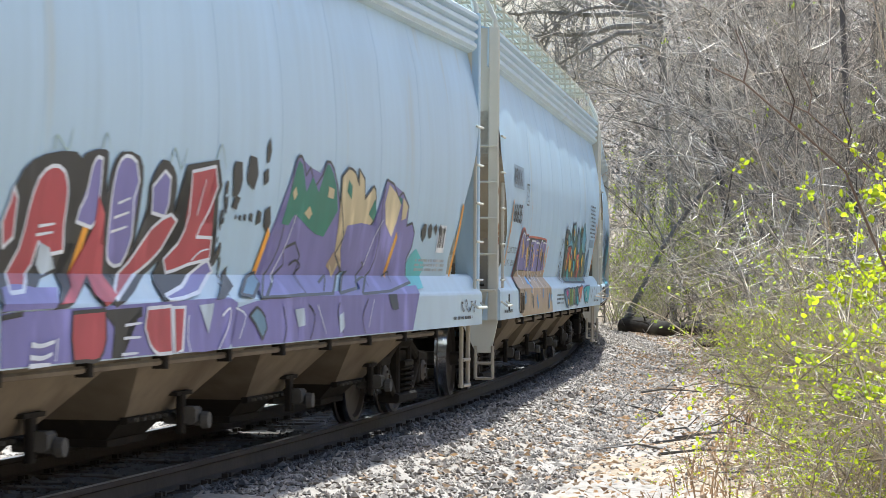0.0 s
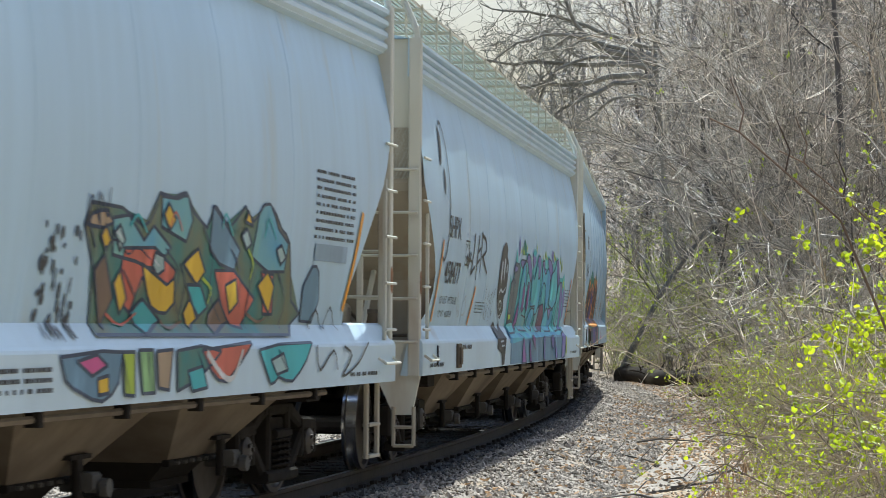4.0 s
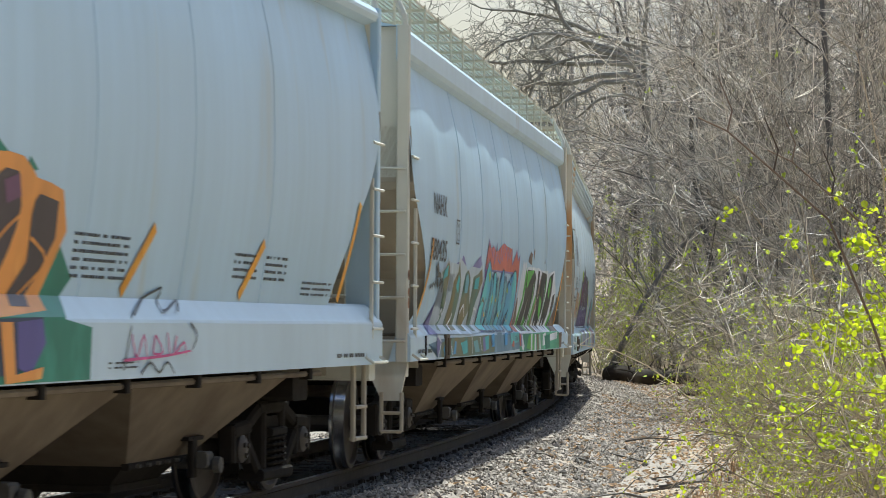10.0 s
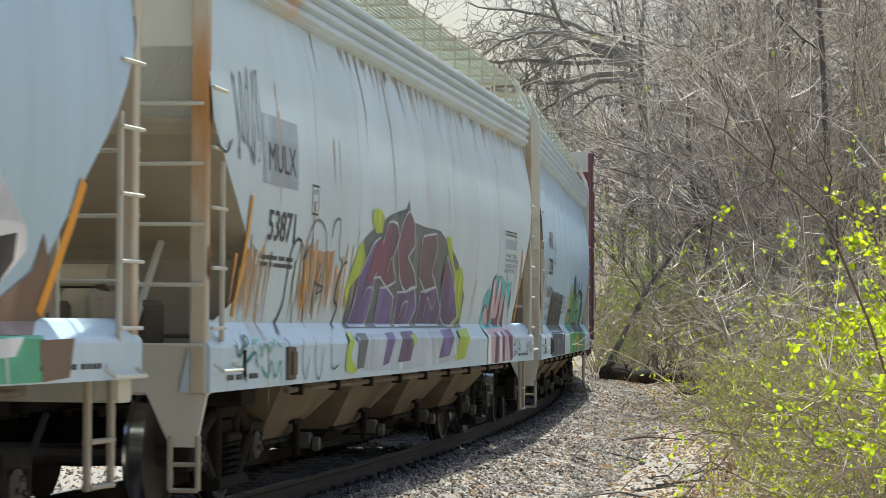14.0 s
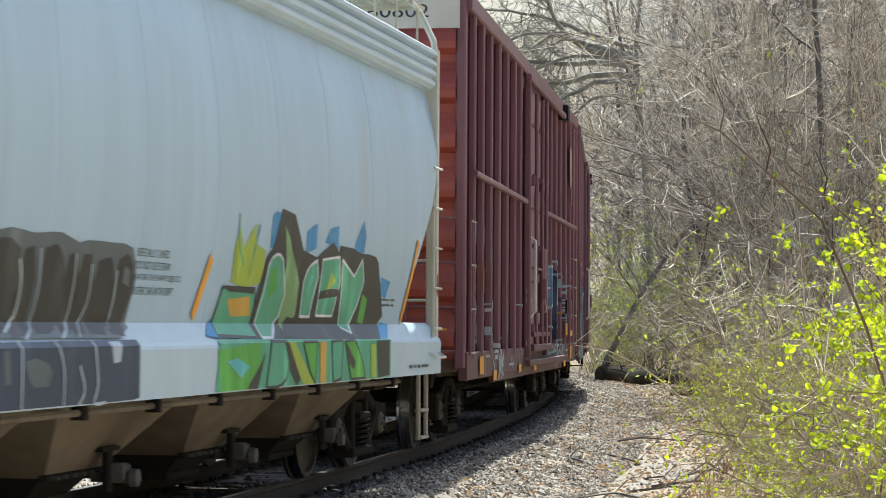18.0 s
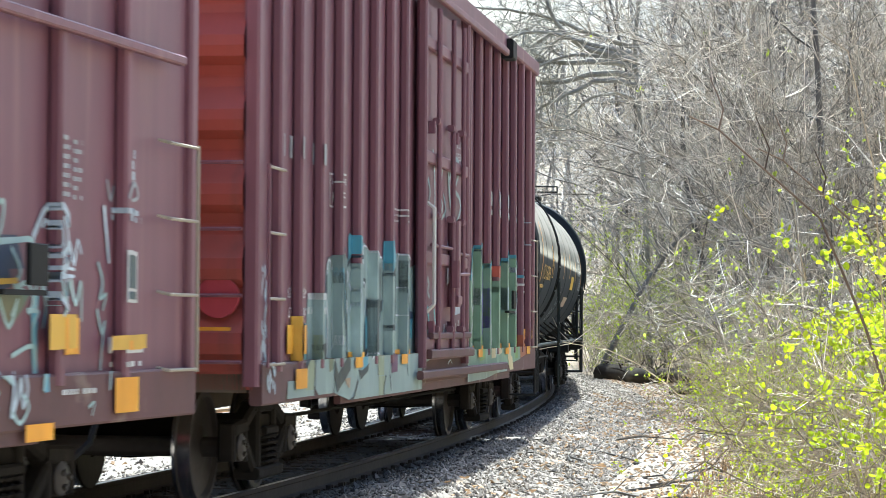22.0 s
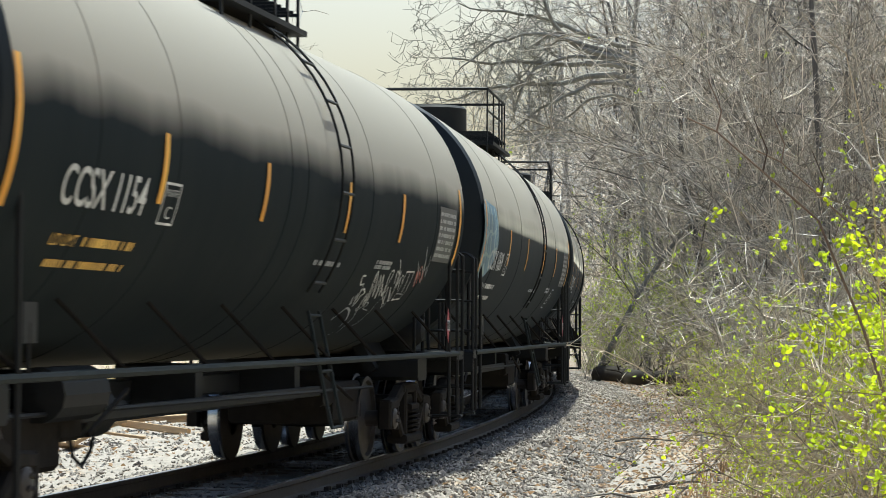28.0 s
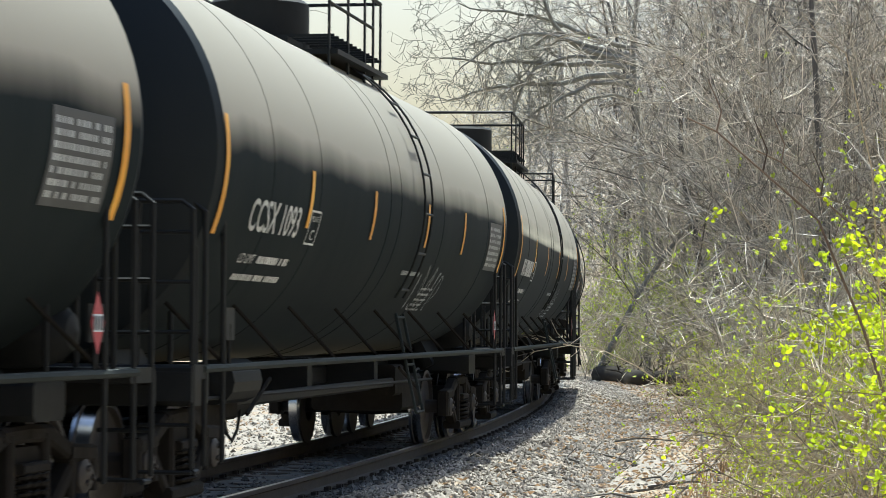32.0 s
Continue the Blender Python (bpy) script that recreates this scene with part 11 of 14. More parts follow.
    c.stroke("pale", smooth_line([(-7.72, 1.5), (-7.66, 1.4), (-7.68, 1.29), (-7.59, 1.19), (-7.65, 1.18)], 3), 0.028, 2, w2=0.0196)
    c.stroke("pale", smooth_line([(-6.73, 1.5), (-6.65, 1.36), (-6.71, 1.14)], 3), 0.028, 2, w2=0.0196)
    c.stroke("pale", smooth_line([(-6.9, 0.88), (-6.82, 0.98), (-6.69, 1.03)], 3), 0.026, 2, w2=0.0182)
    c.stroke("pale", smooth_line([(-6.59, 1.03), (-6.52, 0.92), (-6.56, 0.86)], 3), 0.026, 2, w2=0.0182)
    c.stroke("pale", smooth_line([(-5.54, 0.97), (-5.4, 0.85), (-5.45, 0.86)], 3), 0.026, 2, w2=0.0182)
    c.stroke("pale", smooth_line([(-4.91, 1.29), (-4.73, 1.3), (-4.64, 1.19), (-4.67, 1.06)], 3), 0.032, 2, w2=0.0224)
    c.stroke("pale", smooth_line([(-3.6, 2.2), (-3.53, 2.08), (-3.62, 1.94), (-3.52, 1.82)], 3), 0.026, 2, w2=0.0182)
    c.stroke("pale", smooth_line([(-3.46, 2.22), (-3.32, 2.13), (-3.46, 1.99), (-3.38, 1.84)], 3), 0.026, 2, w2=0.0182)
    c.stroke("pale", smooth_line([(-3.29, 2.17), (-3.22, 2.04), (-3.35, 1.91), (-3.18, 1.98)], 3), 0.026, 2, w2=0.0182)
    c.stroke("pale", smooth_line([(-3.66, 2.03), (-3.46, 2.1), (-3.29, 2.02), (-3.15, 2.05)], 3), 0.026, 2, w2=0.0182)
    c.stroke("pale", smooth_line([(-2.6, 1.93), (-2.53, 2.04), (-2.34, 2.04), (-2.41, 1.89)], 3), 0.028, 2, w2=0.0196)
    c.stroke("pale", smooth_line([(-2.63, 1.84), (-2.33, 1.85)], 3), 0.026, 2, w2=0.0182)
    c.stroke("pale", smooth_line([(-2.63, 1.78), (-2.33, 1.8)], 3), 0.026, 2, w2=0.0182)
    c.stroke("pale", smooth_line([(-2.63, 1.73), (-2.33, 1.74)], 3), 0.026, 2, w2=0.0182)
    c.stroke("pale", smooth_line([(-2.63, 1.67), (-2.33, 1.69)], 3), 0.026, 2, w2=0.0182)
    c.stroke("pale", smooth_line([(-2.62, 1.43), (-2.51, 1.49), (-2.28, 1.48)], 3), 0.026, 2, w2=0.0182)
    c.stroke("pale", smooth_line([(-2.37, 1.75), (-2.1, 1.74), (-1.86, 1.68)], 3), 0.026, 2, w2=0.0182)
    c.form("pale", [(-2.55, 1.37), (-2.41, 1.38), (-2.41, 1.32), (-2.54, 1.32)], 1)
    c.stroke("steel", smooth_line([(-2.3, 1.34), (-2.2, 1.15), (-2.23, 0.97), (-2.07, 0.83)], 3), 0.045, 1, w2=0.0315)
    c.stroke("steel", smooth_line([(-3.42, 0.95), (-3.32, 1.05), (-3.25, 0.9), (-3.11, 0.99)], 3), 0.040, 1, w2=0.028)
    c.specks("pale", -5.03, -4.4, 0.78, 1.14, 60, 1)
    c.specks("tealgrey", -5.03, -4.4, 0.78, 1.14, 30, 1)
    c.stroke("pale", smooth_line([(-5.02, 1.11), (-4.9, 0.95), (-4.98, 0.79)], 3), 0.028, 1, w2=0.0196)
    c.stroke("pale", smooth_line([(-4.64, 1.15), (-4.54, 0.98), (-4.63, 0.86)], 3), 0.028, 1, w2=0.0196)
    return c.lay("graffiti", "dark blue shapes outlined in pale blue lines and scribbles")


def white_tag(unit):
    c = Coat(unit)
    c.stroke("silver", smooth_line([(2.88, 1.36), (2.94, 1.43), (3, 1.51), (3.13, 1.51), (3.31, 1.46), (3.51, 1.35), (3.57, 1.25)], 3), 0.03, 2, w2=0.021)
    c.stroke("silver", smooth_line([(3.83, 1.15), (3.75, 1.29), (3.68, 1.42), (3.44, 1.52)], 3), 0.016, 2, w2=0.0112)
    c.stroke("chalk", smooth_line([(2.87, 1.9), (2.75, 1.89), (2.86, 1.8), (2.97, 1.81), (3.03, 1.75), (3.13, 1.62)], 3), 0.022, 2, w2=0.0154)
    c.stroke("chalk", smooth_line([(3.06, 1.71), (3.12, 1.76), (3.26, 1.71), (3.19, 1.67), (3.23, 1.57)], 3), 0.02, 2, w2=0.014)
    c.stroke("silver", smooth_line([(2.91, 1.66), (3.03, 1.56), (3.01, 1.66), (3.02, 1.69), (3.21, 1.54), (3.19, 1.64)], 3), 0.02, 2, w2=0.014)
    c.stroke("chalk", smooth_line([(3.54, 1.49), (3.43, 1.62), (3.42, 1.7), (3.57, 1.57), (3.52, 1.68), (3.69, 1.55)], 3), 0.018, 2, w2=0.0126)
    c.stroke("chalk", smooth_line([(3.64, 1.58), (3.36, 1.82), (3.28, 1.94), (3.48, 1.77), (3.65, 1.62)], 3), 0.02, 2, w2=0.014)
    c.stroke("chalk", smooth_line([(3.3, 1.92), (3.33, 1.95), (3.71, 1.68), (3.59, 1.82), (3.53, 1.92), (3.87, 1.66)], 3), 0.02, 2, w2=0.014)
    c.stroke("chalk", smooth_line([(3.9, 1.66), (3.67, 1.87), (3.65, 1.92), (3.97, 1.69), (3.9, 1.79)], 3), 0.02, 2, w2=0.014)
    c.stroke("silver", smooth_line([(3.58, 1.49), (3.66, 1.6), (3.8, 1.58), (3.74, 1.52), (4, 1.5)], 3), 0.018, 2, w2=0.0126)
    c.stroke("chalk", smooth_line([(3.81, 1.83), (4.12, 1.69), (3.89, 1.93), (4.02, 1.98), (4.1, 1.73), (4.51, 1.59)], 3), 0.02, 2, w2=0.014)
    c.stroke("chalk", smooth_line([(4.07, 1.72), (4.16, 1.75), (4.17, 1.79), (4.52, 1.54)], 3), 0.018, 2, w2=0.0126)
    c.stroke("silver", smooth_line([(4.57, 1.54), (4.54, 1.65), (4.47, 1.73)], 3), 0.018, 2, w2=0.0126)
    c.stroke("chalk", smooth_line([(4.27, 1.8), (4.58, 1.64), (4.59, 1.68), (4.27, 1.99), (4.06, 2.11)], 3), 0.018, 2, w2=0.0126)
    c.stroke("chalk", smooth_line([(4.32, 1.85), (4.17, 1.98), (4.33, 1.96), (4.35, 1.99), (4.45, 1.85), (4.52, 1.87)], 3), 0.02, 2, w2=0.014)
    c.stroke("chalk", smooth_line([(4.5, 1.8), (4.47, 1.92), (4.65, 1.78)], 3), 0.016, 2, w2=0.0112)
    c.stroke("chalk", smooth_line([(4.5, 1.92), (4.54, 1.95), (4.66, 1.86)], 3), 0.016, 2, w2=0.0112)
    c.stroke("chalk", smooth_line([(4.62, 1.99), (5, 2)], 3), 0.022, 2, w2=0.0154)
    c.stroke("chalk", smooth_line([(4.74, 1.65), (5.07, 1.67)], 3), 0.022, 2, w2=0.0154)
    c.stroke("chalk", smooth_line([(4.63, 1.98), (4.74, 1.76), (4.73, 1.66)], 3), 0.014, 2, w2=0.0098)
    c.stroke("chalk", smooth_line([(5, 2), (5.09, 1.77), (5.06, 1.68)], 3), 0.014, 2, w2=0.0098)
    c.stroke("chalk", smooth_line([(4.81, 1.98), (4.97, 1.71)], 3), 0.012, 2, w2=0.0084)
    c.stroke("silver", smooth_line([(4.8, 1.73), (5.06, 1.73)], 3), 0.012, 2, w2=0.0084)
    c.stroke("silver", smooth_line([(4.08, 1.27), (4.16, 1.35), (4.18, 1.47), (4.16, 1.61), (4.27, 1.69)], 3), 0.014, 2, w2=0.0098)
    c.stroke("silver", smooth_line([(3.57, 1.11), (3.6, 1.15)], 3), 0.012, 2, w2=0.0084)
    c.stroke("coral", smooth_line([(5.35, 1.83), (5.19, 1.97), (5.39, 1.88), (5.3, 2), (5.57, 1.88), (5.43, 2.03)], 3), 0.014, 2, w2=0.0098)
    c.stroke("coral", smooth_line([(5.25, 1.87), (5.15, 2.02), (5.27, 1.97), (5.26, 2.07), (5.59, 1.93)], 3), 0.012, 2, w2=0.0084)
    c.stroke("silver", smooth_line([(5.32, 1.84), (5.12, 2.07), (5.29, 1.93), (5.29, 2.07), (5.56, 1.91)], 3), 0.012, 2, w2=0.0084)
    c.stroke("silver", smooth_line([(5.57, 1.88), (5.2, 2.28), (5.46, 2.03), (5.52, 2.08), (5.65, 1.96), (5.53, 2.2)], 3), 0.012, 2, w2=0.0084)
    c.stroke("silver", smooth_line([(4.98, 2.11), (5.15, 2.02)], 3), 0.010, 2, w2=0.007)
    return c.lay("graffiti", "white sprayed tag of long slanting strokes")


def end_scribbles(unit):
    c = Coat(unit)
    c.stroke("ice", smooth_line([(5.17, 2.11), (5.28, 2.13), (5.25, 1.99), (5.19, 1.93)], 3), 0.035, 2, w2=0.0245)
    c.stroke("ice", smooth_line([(5.16, 1.9), (5.47, 1.92), (5.69, 1.92), (5.71, 1.75)], 3), 0.04, 2, w2=0.028)
    c.stroke("ice", smooth_line([(5.39, 1.87), (5.52, 1.74), (5.43, 1.66), (5.63, 1.62)], 3), 0.035, 2, w2=0.0245)
    c.stroke("ice", smooth_line([(5.67, 1.91), (5.78, 1.78), (5.72, 1.59), (5.77, 1.5)], 3), 0.035, 2, w2=0.0245)
    c.stroke("ice", smooth_line([(5.47, 1.65), (5.62, 1.68), (5.7, 1.58), (5.64, 1.5)], 3), 0.035, 2, w2=0.0245)
    c.stroke("ice", smooth_line([(5.62, 1.52), (5.78, 1.51), (5.69, 1.42), (5.73, 1.23)], 3), 0.03, 2, w2=0.021)
    c.stroke("ice", smooth_line([(5.41, 1.26), (5.72, 1.31), (5.7, 1.06)], 3), 0.03, 2, w2=0.021)
    c.stroke("lagoon", smooth_line([(5.73, 1.59), (5.72, 1.36), (5.75, 1.06)], 3), 0.09, 1, w2=0.063)
    c.form("navy", [(5.16, 1.86), (5.34, 1.85), (5.4, 1.65), (5.17, 1.62)], 0)
    c.form("moss", [(5.17, 1.61), (5.67, 1.62), (5.56, 1.53), (5.4, 1.42), (5.23, 1.53)], 0)
    c.stroke("ice", smooth_line([(5.23, 1.58), (5.36, 1.42), (5.48, 1.58), (5.4, 1.49)], 3), 0.03, 2, w2=0.021)
    c.stroke("pale", smooth_line([(5.21, 1.17), (5.29, 1.1), (5.25, 0.92), (5.34, 1.04), (5.38, 1.13), (5.41, 0.97), (5.47, 1.07), (5.43, 1.17)], 3), 0.035, 2, w2=0.0245)
    c.stroke("ice", smooth_line([(5.26, 0.95), (5.37, 0.88), (5.49, 0.97), (5.41, 1.04)], 3), 0.03, 2, w2=0.021)
    c.stroke("pale", smooth_line([(5.82, 2.01), (5.88, 2.05), (5.92, 1.92), (5.84, 1.88)], 3), 0.028, 2, w2=0.0196)
    c.stroke("pale", smooth_line([(5.93, 2.07), (5.99, 1.95), (5.93, 1.79), (5.98, 1.69)], 3), 0.03, 2, w2=0.021)
    c.stroke("pale", smooth_line([(6.02, 2.09), (6.05, 1.99), (6.12, 2.12), (6.14, 1.93)], 3), 0.03, 2, w2=0.021)
    c.stroke("pale", smooth_line([(5.87, 1.83), (5.99, 1.89), (6.06, 1.79), (6.11, 1.89), (6.16, 1.76)], 3), 0.03, 2, w2=0.021)
    c.stroke("pale", smooth_line([(6.18, 1.89), (6.23, 1.93), (6.3, 1.8), (6.35, 1.95), (6.41, 1.87)], 3), 0.03, 2, w2=0.021)
    c.stroke("pale", smooth_line([(5.83, 1.76), (6.04, 1.79), (6.3, 1.77)], 3), 0.028, 2, w2=0.0196)
    c.stroke("pale", smooth_line([(5.83, 1.71), (6.06, 1.73), (6.3, 1.73)], 3), 0.028, 2, w2=0.0196)
    c.stroke("ice", smooth_line([(5.81, 1.67), (5.88, 1.55), (5.84, 1.42)], 3), 0.03, 2, w2=0.021)
    c.stroke("ice", smooth_line([(5.91, 1.69), (5.98, 1.54), (5.93, 1.49)], 3), 0.03, 2, w2=0.021)
    c.stroke("ice", smooth_line([(6, 1.68), (6.05, 1.5)], 3), 0.03, 2, w2=0.021)
    c.stroke("ice", smooth_line([(6.08, 1.69), (6.12, 1.49)], 3), 0.03, 2, w2=0.021)
    c.stroke("ice", smooth_line([(6.17, 1.7), (6.21, 1.52)], 3), 0.03, 2, w2=0.021)
    c.stroke("ice", smooth_line([(6.25, 1.71), (6.33, 1.56), (6.41, 1.7), (6.42, 1.46)], 3), 0.03, 2, w2=0.021)
    c.stroke("ice", smooth_line([(6.05, 2.05), (6.11, 2.03), (6.21, 2.04)], 3), 0.03, 2, w2=0.021)
    c.stroke("ice", smooth_line([(6.68, 1.82), (6.76, 1.7), (6.71, 1.6), (6.82, 1.63), (6.76, 1.53)], 3), 0.03, 2, w2=0.021)
    c.stroke("ice", smooth_line([(6.67, 1.53), (6.75, 1.39), (6.8, 1.46), (6.75, 1.28), (6.72, 1.04)], 3), 0.03, 2, w2=0.021)
    c.stroke("silver", smooth_line([(6.82, 2.34), (6.88, 2.22), (6.93, 2.31)], 3), 0.03, 1, w2=0.021)
    c.stroke("silver", smooth_line([(6.97, 2.24), (7.05, 2.33), (7.11, 2.23)], 3), 0.03, 1, w2=0.021)
    c.stroke("silver", smooth_line([(7.17, 2.32), (7.3, 2.35), (7.35, 2.26), (7.21, 2.23)], 3), 0.03, 1, w2=0.021)
    c.stroke("ice", smooth_line([(6.38, 0.94), (6.47, 0.97), (6.43, 0.89)], 3), 0.02, 2, w2=0.014)
    return c.lay("graffiti", "pale blue scribbled tags beside the notices")


def icy_start(unit):
    c = Coat(unit)
    c.specks("pale", -8.17, -7.91, 0.93, 1.88, 70, 1)
    c.form("mist", [(-6.52, 1.33), (-6.45, 1.7), (-5.82, 1.73), (-5.66, 1.13), (-5.74, 0.86), (-6.33, 0.86), (-6.55, 0.96)], 0)
    c.form("sky", [(-6.14, 1.7), (-5.82, 1.72), (-5.76, 1.38), (-6.17, 1.33)], 1)
    c.form("navy", [(-6.13, 1.93), (-5.81, 1.96), (-5.75, 1.73), (-6.12, 1.71)], 1)
    c.stroke("gold", smooth_line([(-7.05, 1.5), (-7.06, 1.15)], 3), 0.05, 1, w2=0.035)
    c.form("sky", [(-6.97, 1.46), (-6.82, 1.42), (-6.88, 1.19), (-7, 1.15)], 2)
    c.form("navy", [(-6.8, 1.37), (-6.52, 1.37), (-6.56, 1.16), (-6.83, 1.1)], 1)
    c.form("celadon", [(-6.87, 1.03), (-6.56, 1.21), (-6.49, 1.12), (-6.53, 0.91), (-6.83, 0.91)], 1)
    c.form("gloom", [(-6.3, 1.27), (-5.72, 1.38), (-5.71, 1.29), (-6.16, 1.14)], 2)
    c.form("mist", [(-7.49, 0.86), (-7.46, 1), (-6.51, 0.99), (-6.5, 0.86), (-7.49, 0.86)], 0)
    c.stroke("gloom", smooth_line([(-6.5, 1.33), (-6.47, 1.09), (-6.49, 0.86)], 3), 0.034, 2, w2=0.0238)
    c.stroke("white", smooth_line([(-5.73, 1.71), (-5.67, 1.42), (-5.71, 1.13)], 3), 0.025, 2, w2=0.0175)
    return c.lay("graffiti", "first dripping strokes of the icy letters")


def icy(unit):
    c = Coat(unit)
    c.form("mist", [(-5.7, 0.86), (-5.7, 1.23), (-5.75, 1.78), (-5.7, 1.96), (-5.64, 2.02), (-5.49, 1.89), (-5.4, 1.94), (-5.3, 1.9), (-5.26, 2.08), (-5.04, 2.1), (-4.88, 2.05), (-4.77, 1.98), (-4.34, 2), (-4.21, 1.93), (-4.15, 2.16), (-4.01, 2.2), (-3.75, 2.08), (-3.41, 2.07), (-3.18, 2.1), (-2.92, 1.97), (-2.65, 1.98), (-2.61, 2.08), (-2.32, 2.17), (-2.18, 2.11), (-1.89, 2.11), (-1.76, 2.01), (-1.3, 2.07), (-1.26, 0.78), (-5.04, 0.78)], 0)
    c.form("celadon", [(-6.5, 0.95), (-6.43, 1.36), (-6, 1.36), (-5.96, 1.23), (-5.73, 1.3), (-5.7, 0.94), (-6.25, 0.92)], 0)
    c.form("gloom", [(-5.39, 1.89), (-5.3, 1.96), (-5.25, 1.7), (-5.2, 1.41), (-5.35, 1.34), (-5.36, 1.49), (-5.33, 1.63)], 1)
    c.form("navy", [(-6.01, 1.68), (-5.99, 1.89), (-5.88, 1.95), (-5.75, 1.91), (-5.74, 1.69)], 1)
    c.form("sky", [(-6, 1.68), (-5.74, 1.69), (-5.72, 1.37), (-6, 1.29), (-6.05, 1.45)], 1, "gloom")
    c.form("gloom", [(-6.24, 1.14), (-6.09, 1.27), (-5.91, 1.34), (-5.71, 1.37), (-5.73, 1.28), (-6, 1.23), (-6.17, 1.11)], 2)
    c.form("moss", [(-5.95, 1.23), (-5.75, 1.27), (-5.74, 1.07), (-5.91, 1.04)], 2)
    c.form("sky", [(-5.47, 1.94), (-5.41, 1.94), (-5.32, 1.48), (-5.38, 1.45)], 1)
    c.form("celadon", [(-5.2, 2.03), (-4.98, 2.06), (-4.94, 1.36), (-5.14, 1.22), (-5.21, 1.7)], 1)
    c.form("navy", [(-5.32, 2.1), (-5.15, 2.15), (-4.9, 2.13), (-4.96, 2.06), (-5.26, 2.05)], 1)
    c.form("sky", [(-4.78, 2.05), (-4.8, 2.24), (-4.74, 2.27), (-4.6, 2.24), (-4.59, 2.14), (-4.69, 2.06), (-4.81, 2.01)], 2)
    c.form("gloom", [(-4.87, 1.94), (-4.8, 2.01), (-4.63, 2.08), (-4.69, 2.01)], 1)
    c.form("navy", [(-4.67, 2.06), (-4.46, 2.09), (-4.21, 2.06), (-4.28, 1.99), (-4.46, 2.03)], 1)
    c.form("gloom", [(-4.48, 1.54), (-4.42, 1.68), (-4.21, 1.87), (-4.23, 1.75), (-4.32, 1.64)], 1)
    c.form("sky", [(-4.48, 1.03), (-4.44, 1.5), (-4.29, 1.61), (-4.22, 1.5), (-4.21, 1.04)], 2)
    c.form("gloom", [(-4.66, 1.04), (-4.49, 1.03), (-4.16, 1.09), (-4.2, 1.02), (-4.42, 0.98), (-4.55, 0.95)], 2)
    c.form("gloom", [(-4.25, 1.87), (-4.07, 1.88), (-3.97, 1.87), (-4, 1.78), (-4.18, 1.82)], 1)
    c.form("gloom", [(-3.96, 1.68), (-3.79, 1.69), (-3.76, 1.2), (-3.98, 1.13), (-4.07, 1.21), (-4.03, 1.46), (-3.95, 1.49)], 1)
    c.form("sky", [(-4, 1.49), (-3.92, 1.53), (-3.89, 1.24), (-3.98, 1.21)], 2)
    c.form("celadon", [(-3.68, 2), (-3.46, 2.01), (-3.39, 0.97), (-3.68, 0.97)], 1)
    c.form("gloom", [(-3.37, 1.65), (-3.13, 1.69), (-3.17, 1.58), (-3.34, 1.54)], 2)
    c.form("sky", [(-3.15, 2), (-3.11, 2.24), (-3.01, 2.27), (-2.93, 2.09), (-3.05, 1.96)], 2)
    c.form("gloom", [(-3.12, 1.91), (-2.95, 2.01), (-2.8, 1.98), (-2.76, 1.93)], 1)
    c.form("navy", [(-2.92, 1.91), (-2.65, 1.94), (-2.62, 1.78), (-2.89, 1.77)], 1)
    c.form("sky", [(-2.91, 1.78), (-2.7, 1.77), (-2.68, 1.51), (-2.85, 1.43), (-2.94, 1.5)], 1, "gloom")
    c.form("gloom", [(-3.07, 1.39), (-2.52, 1.39), (-2.52, 1.43), (-3.07, 1.44)], 1)
    c.form("plum", [(-3.05, 1.17), (-2.69, 1.17), (-2.7, 0.99), (-3.02, 0.98)], 2)
    c.form("celadon", [(-2.15, 2.07), (-1.89, 2.09), (-1.88, 1.87), (-2.11, 1.86)], 1)
    c.form("navy", [(-1.87, 1.59), (-1.44, 1.58), (-1.44, 1.51), (-1.77, 1.18), (-1.77, 1.39)], 2)
    c.form("sky", [(-1.69, 1.5), (-1.47, 1.51), (-1.5, 1.3), (-1.68, 1.32)], 2)
    c.form("gloom", [(-5.7, 1.18), (-5.54, 1.02), (-5.27, 1.12), (-5, 1.19), (-5.01, 1.05), (-5.23, 0.97), (-5.46, 0.9), (-5.58, 0.86), (-5.71, 0.99)], 2)
    c.form("gloom", [(-5.08, 0.78), (-4.94, 0.8), (-4.82, 0.78)], 1)
    c.form("tan", [(-5.25, 0.97), (-5.01, 0.98), (-5.05, 0.88), (-5.19, 0.92)], 2)
    c.form("celadon", [(-3.67, 0.96), (-3.35, 0.96), (-3.42, 0.78), (-3.66, 0.78)], 1)
    c.stroke("gloom", smooth_line([(-5.71, 1.88), (-5.71, 1.56), (-5.67, 1.2)], 3), 0.034, 2, w2=0.0238)
    c.stroke("gloom", smooth_line([(-5.46, 1.89), (-5.38, 1.56), (-5.32, 1.39)], 3), 0.034, 2, w2=0.0238)
    c.stroke("gloom", smooth_line([(-4.9, 1.94), (-4.84, 1.5), (-4.84, 1.18)], 3), 0.034, 2, w2=0.0238)
    c.stroke("gloom", smooth_line([(-3.77, 2.02), (-3.73, 1.5), (-3.7, 0.98)], 3), 0.034, 2, w2=0.0238)
    c.stroke("gloom", smooth_line([(-3.15, 2.04), (-3.14, 1.68)], 3), 0.034, 2, w2=0.0238)
    c.stroke("gloom", smooth_line([(-2.94, 1.93), (-2.97, 1.5), (-3.06, 1.43)], 3), 0.034, 2, w2=0.0238)
    c.stroke("gloom", smooth_line([(-2.62, 2.02), (-2.56, 1.75), (-2.49, 1.35), (-2.5, 1.11)], 3), 0.034, 2, w2=0.0238)
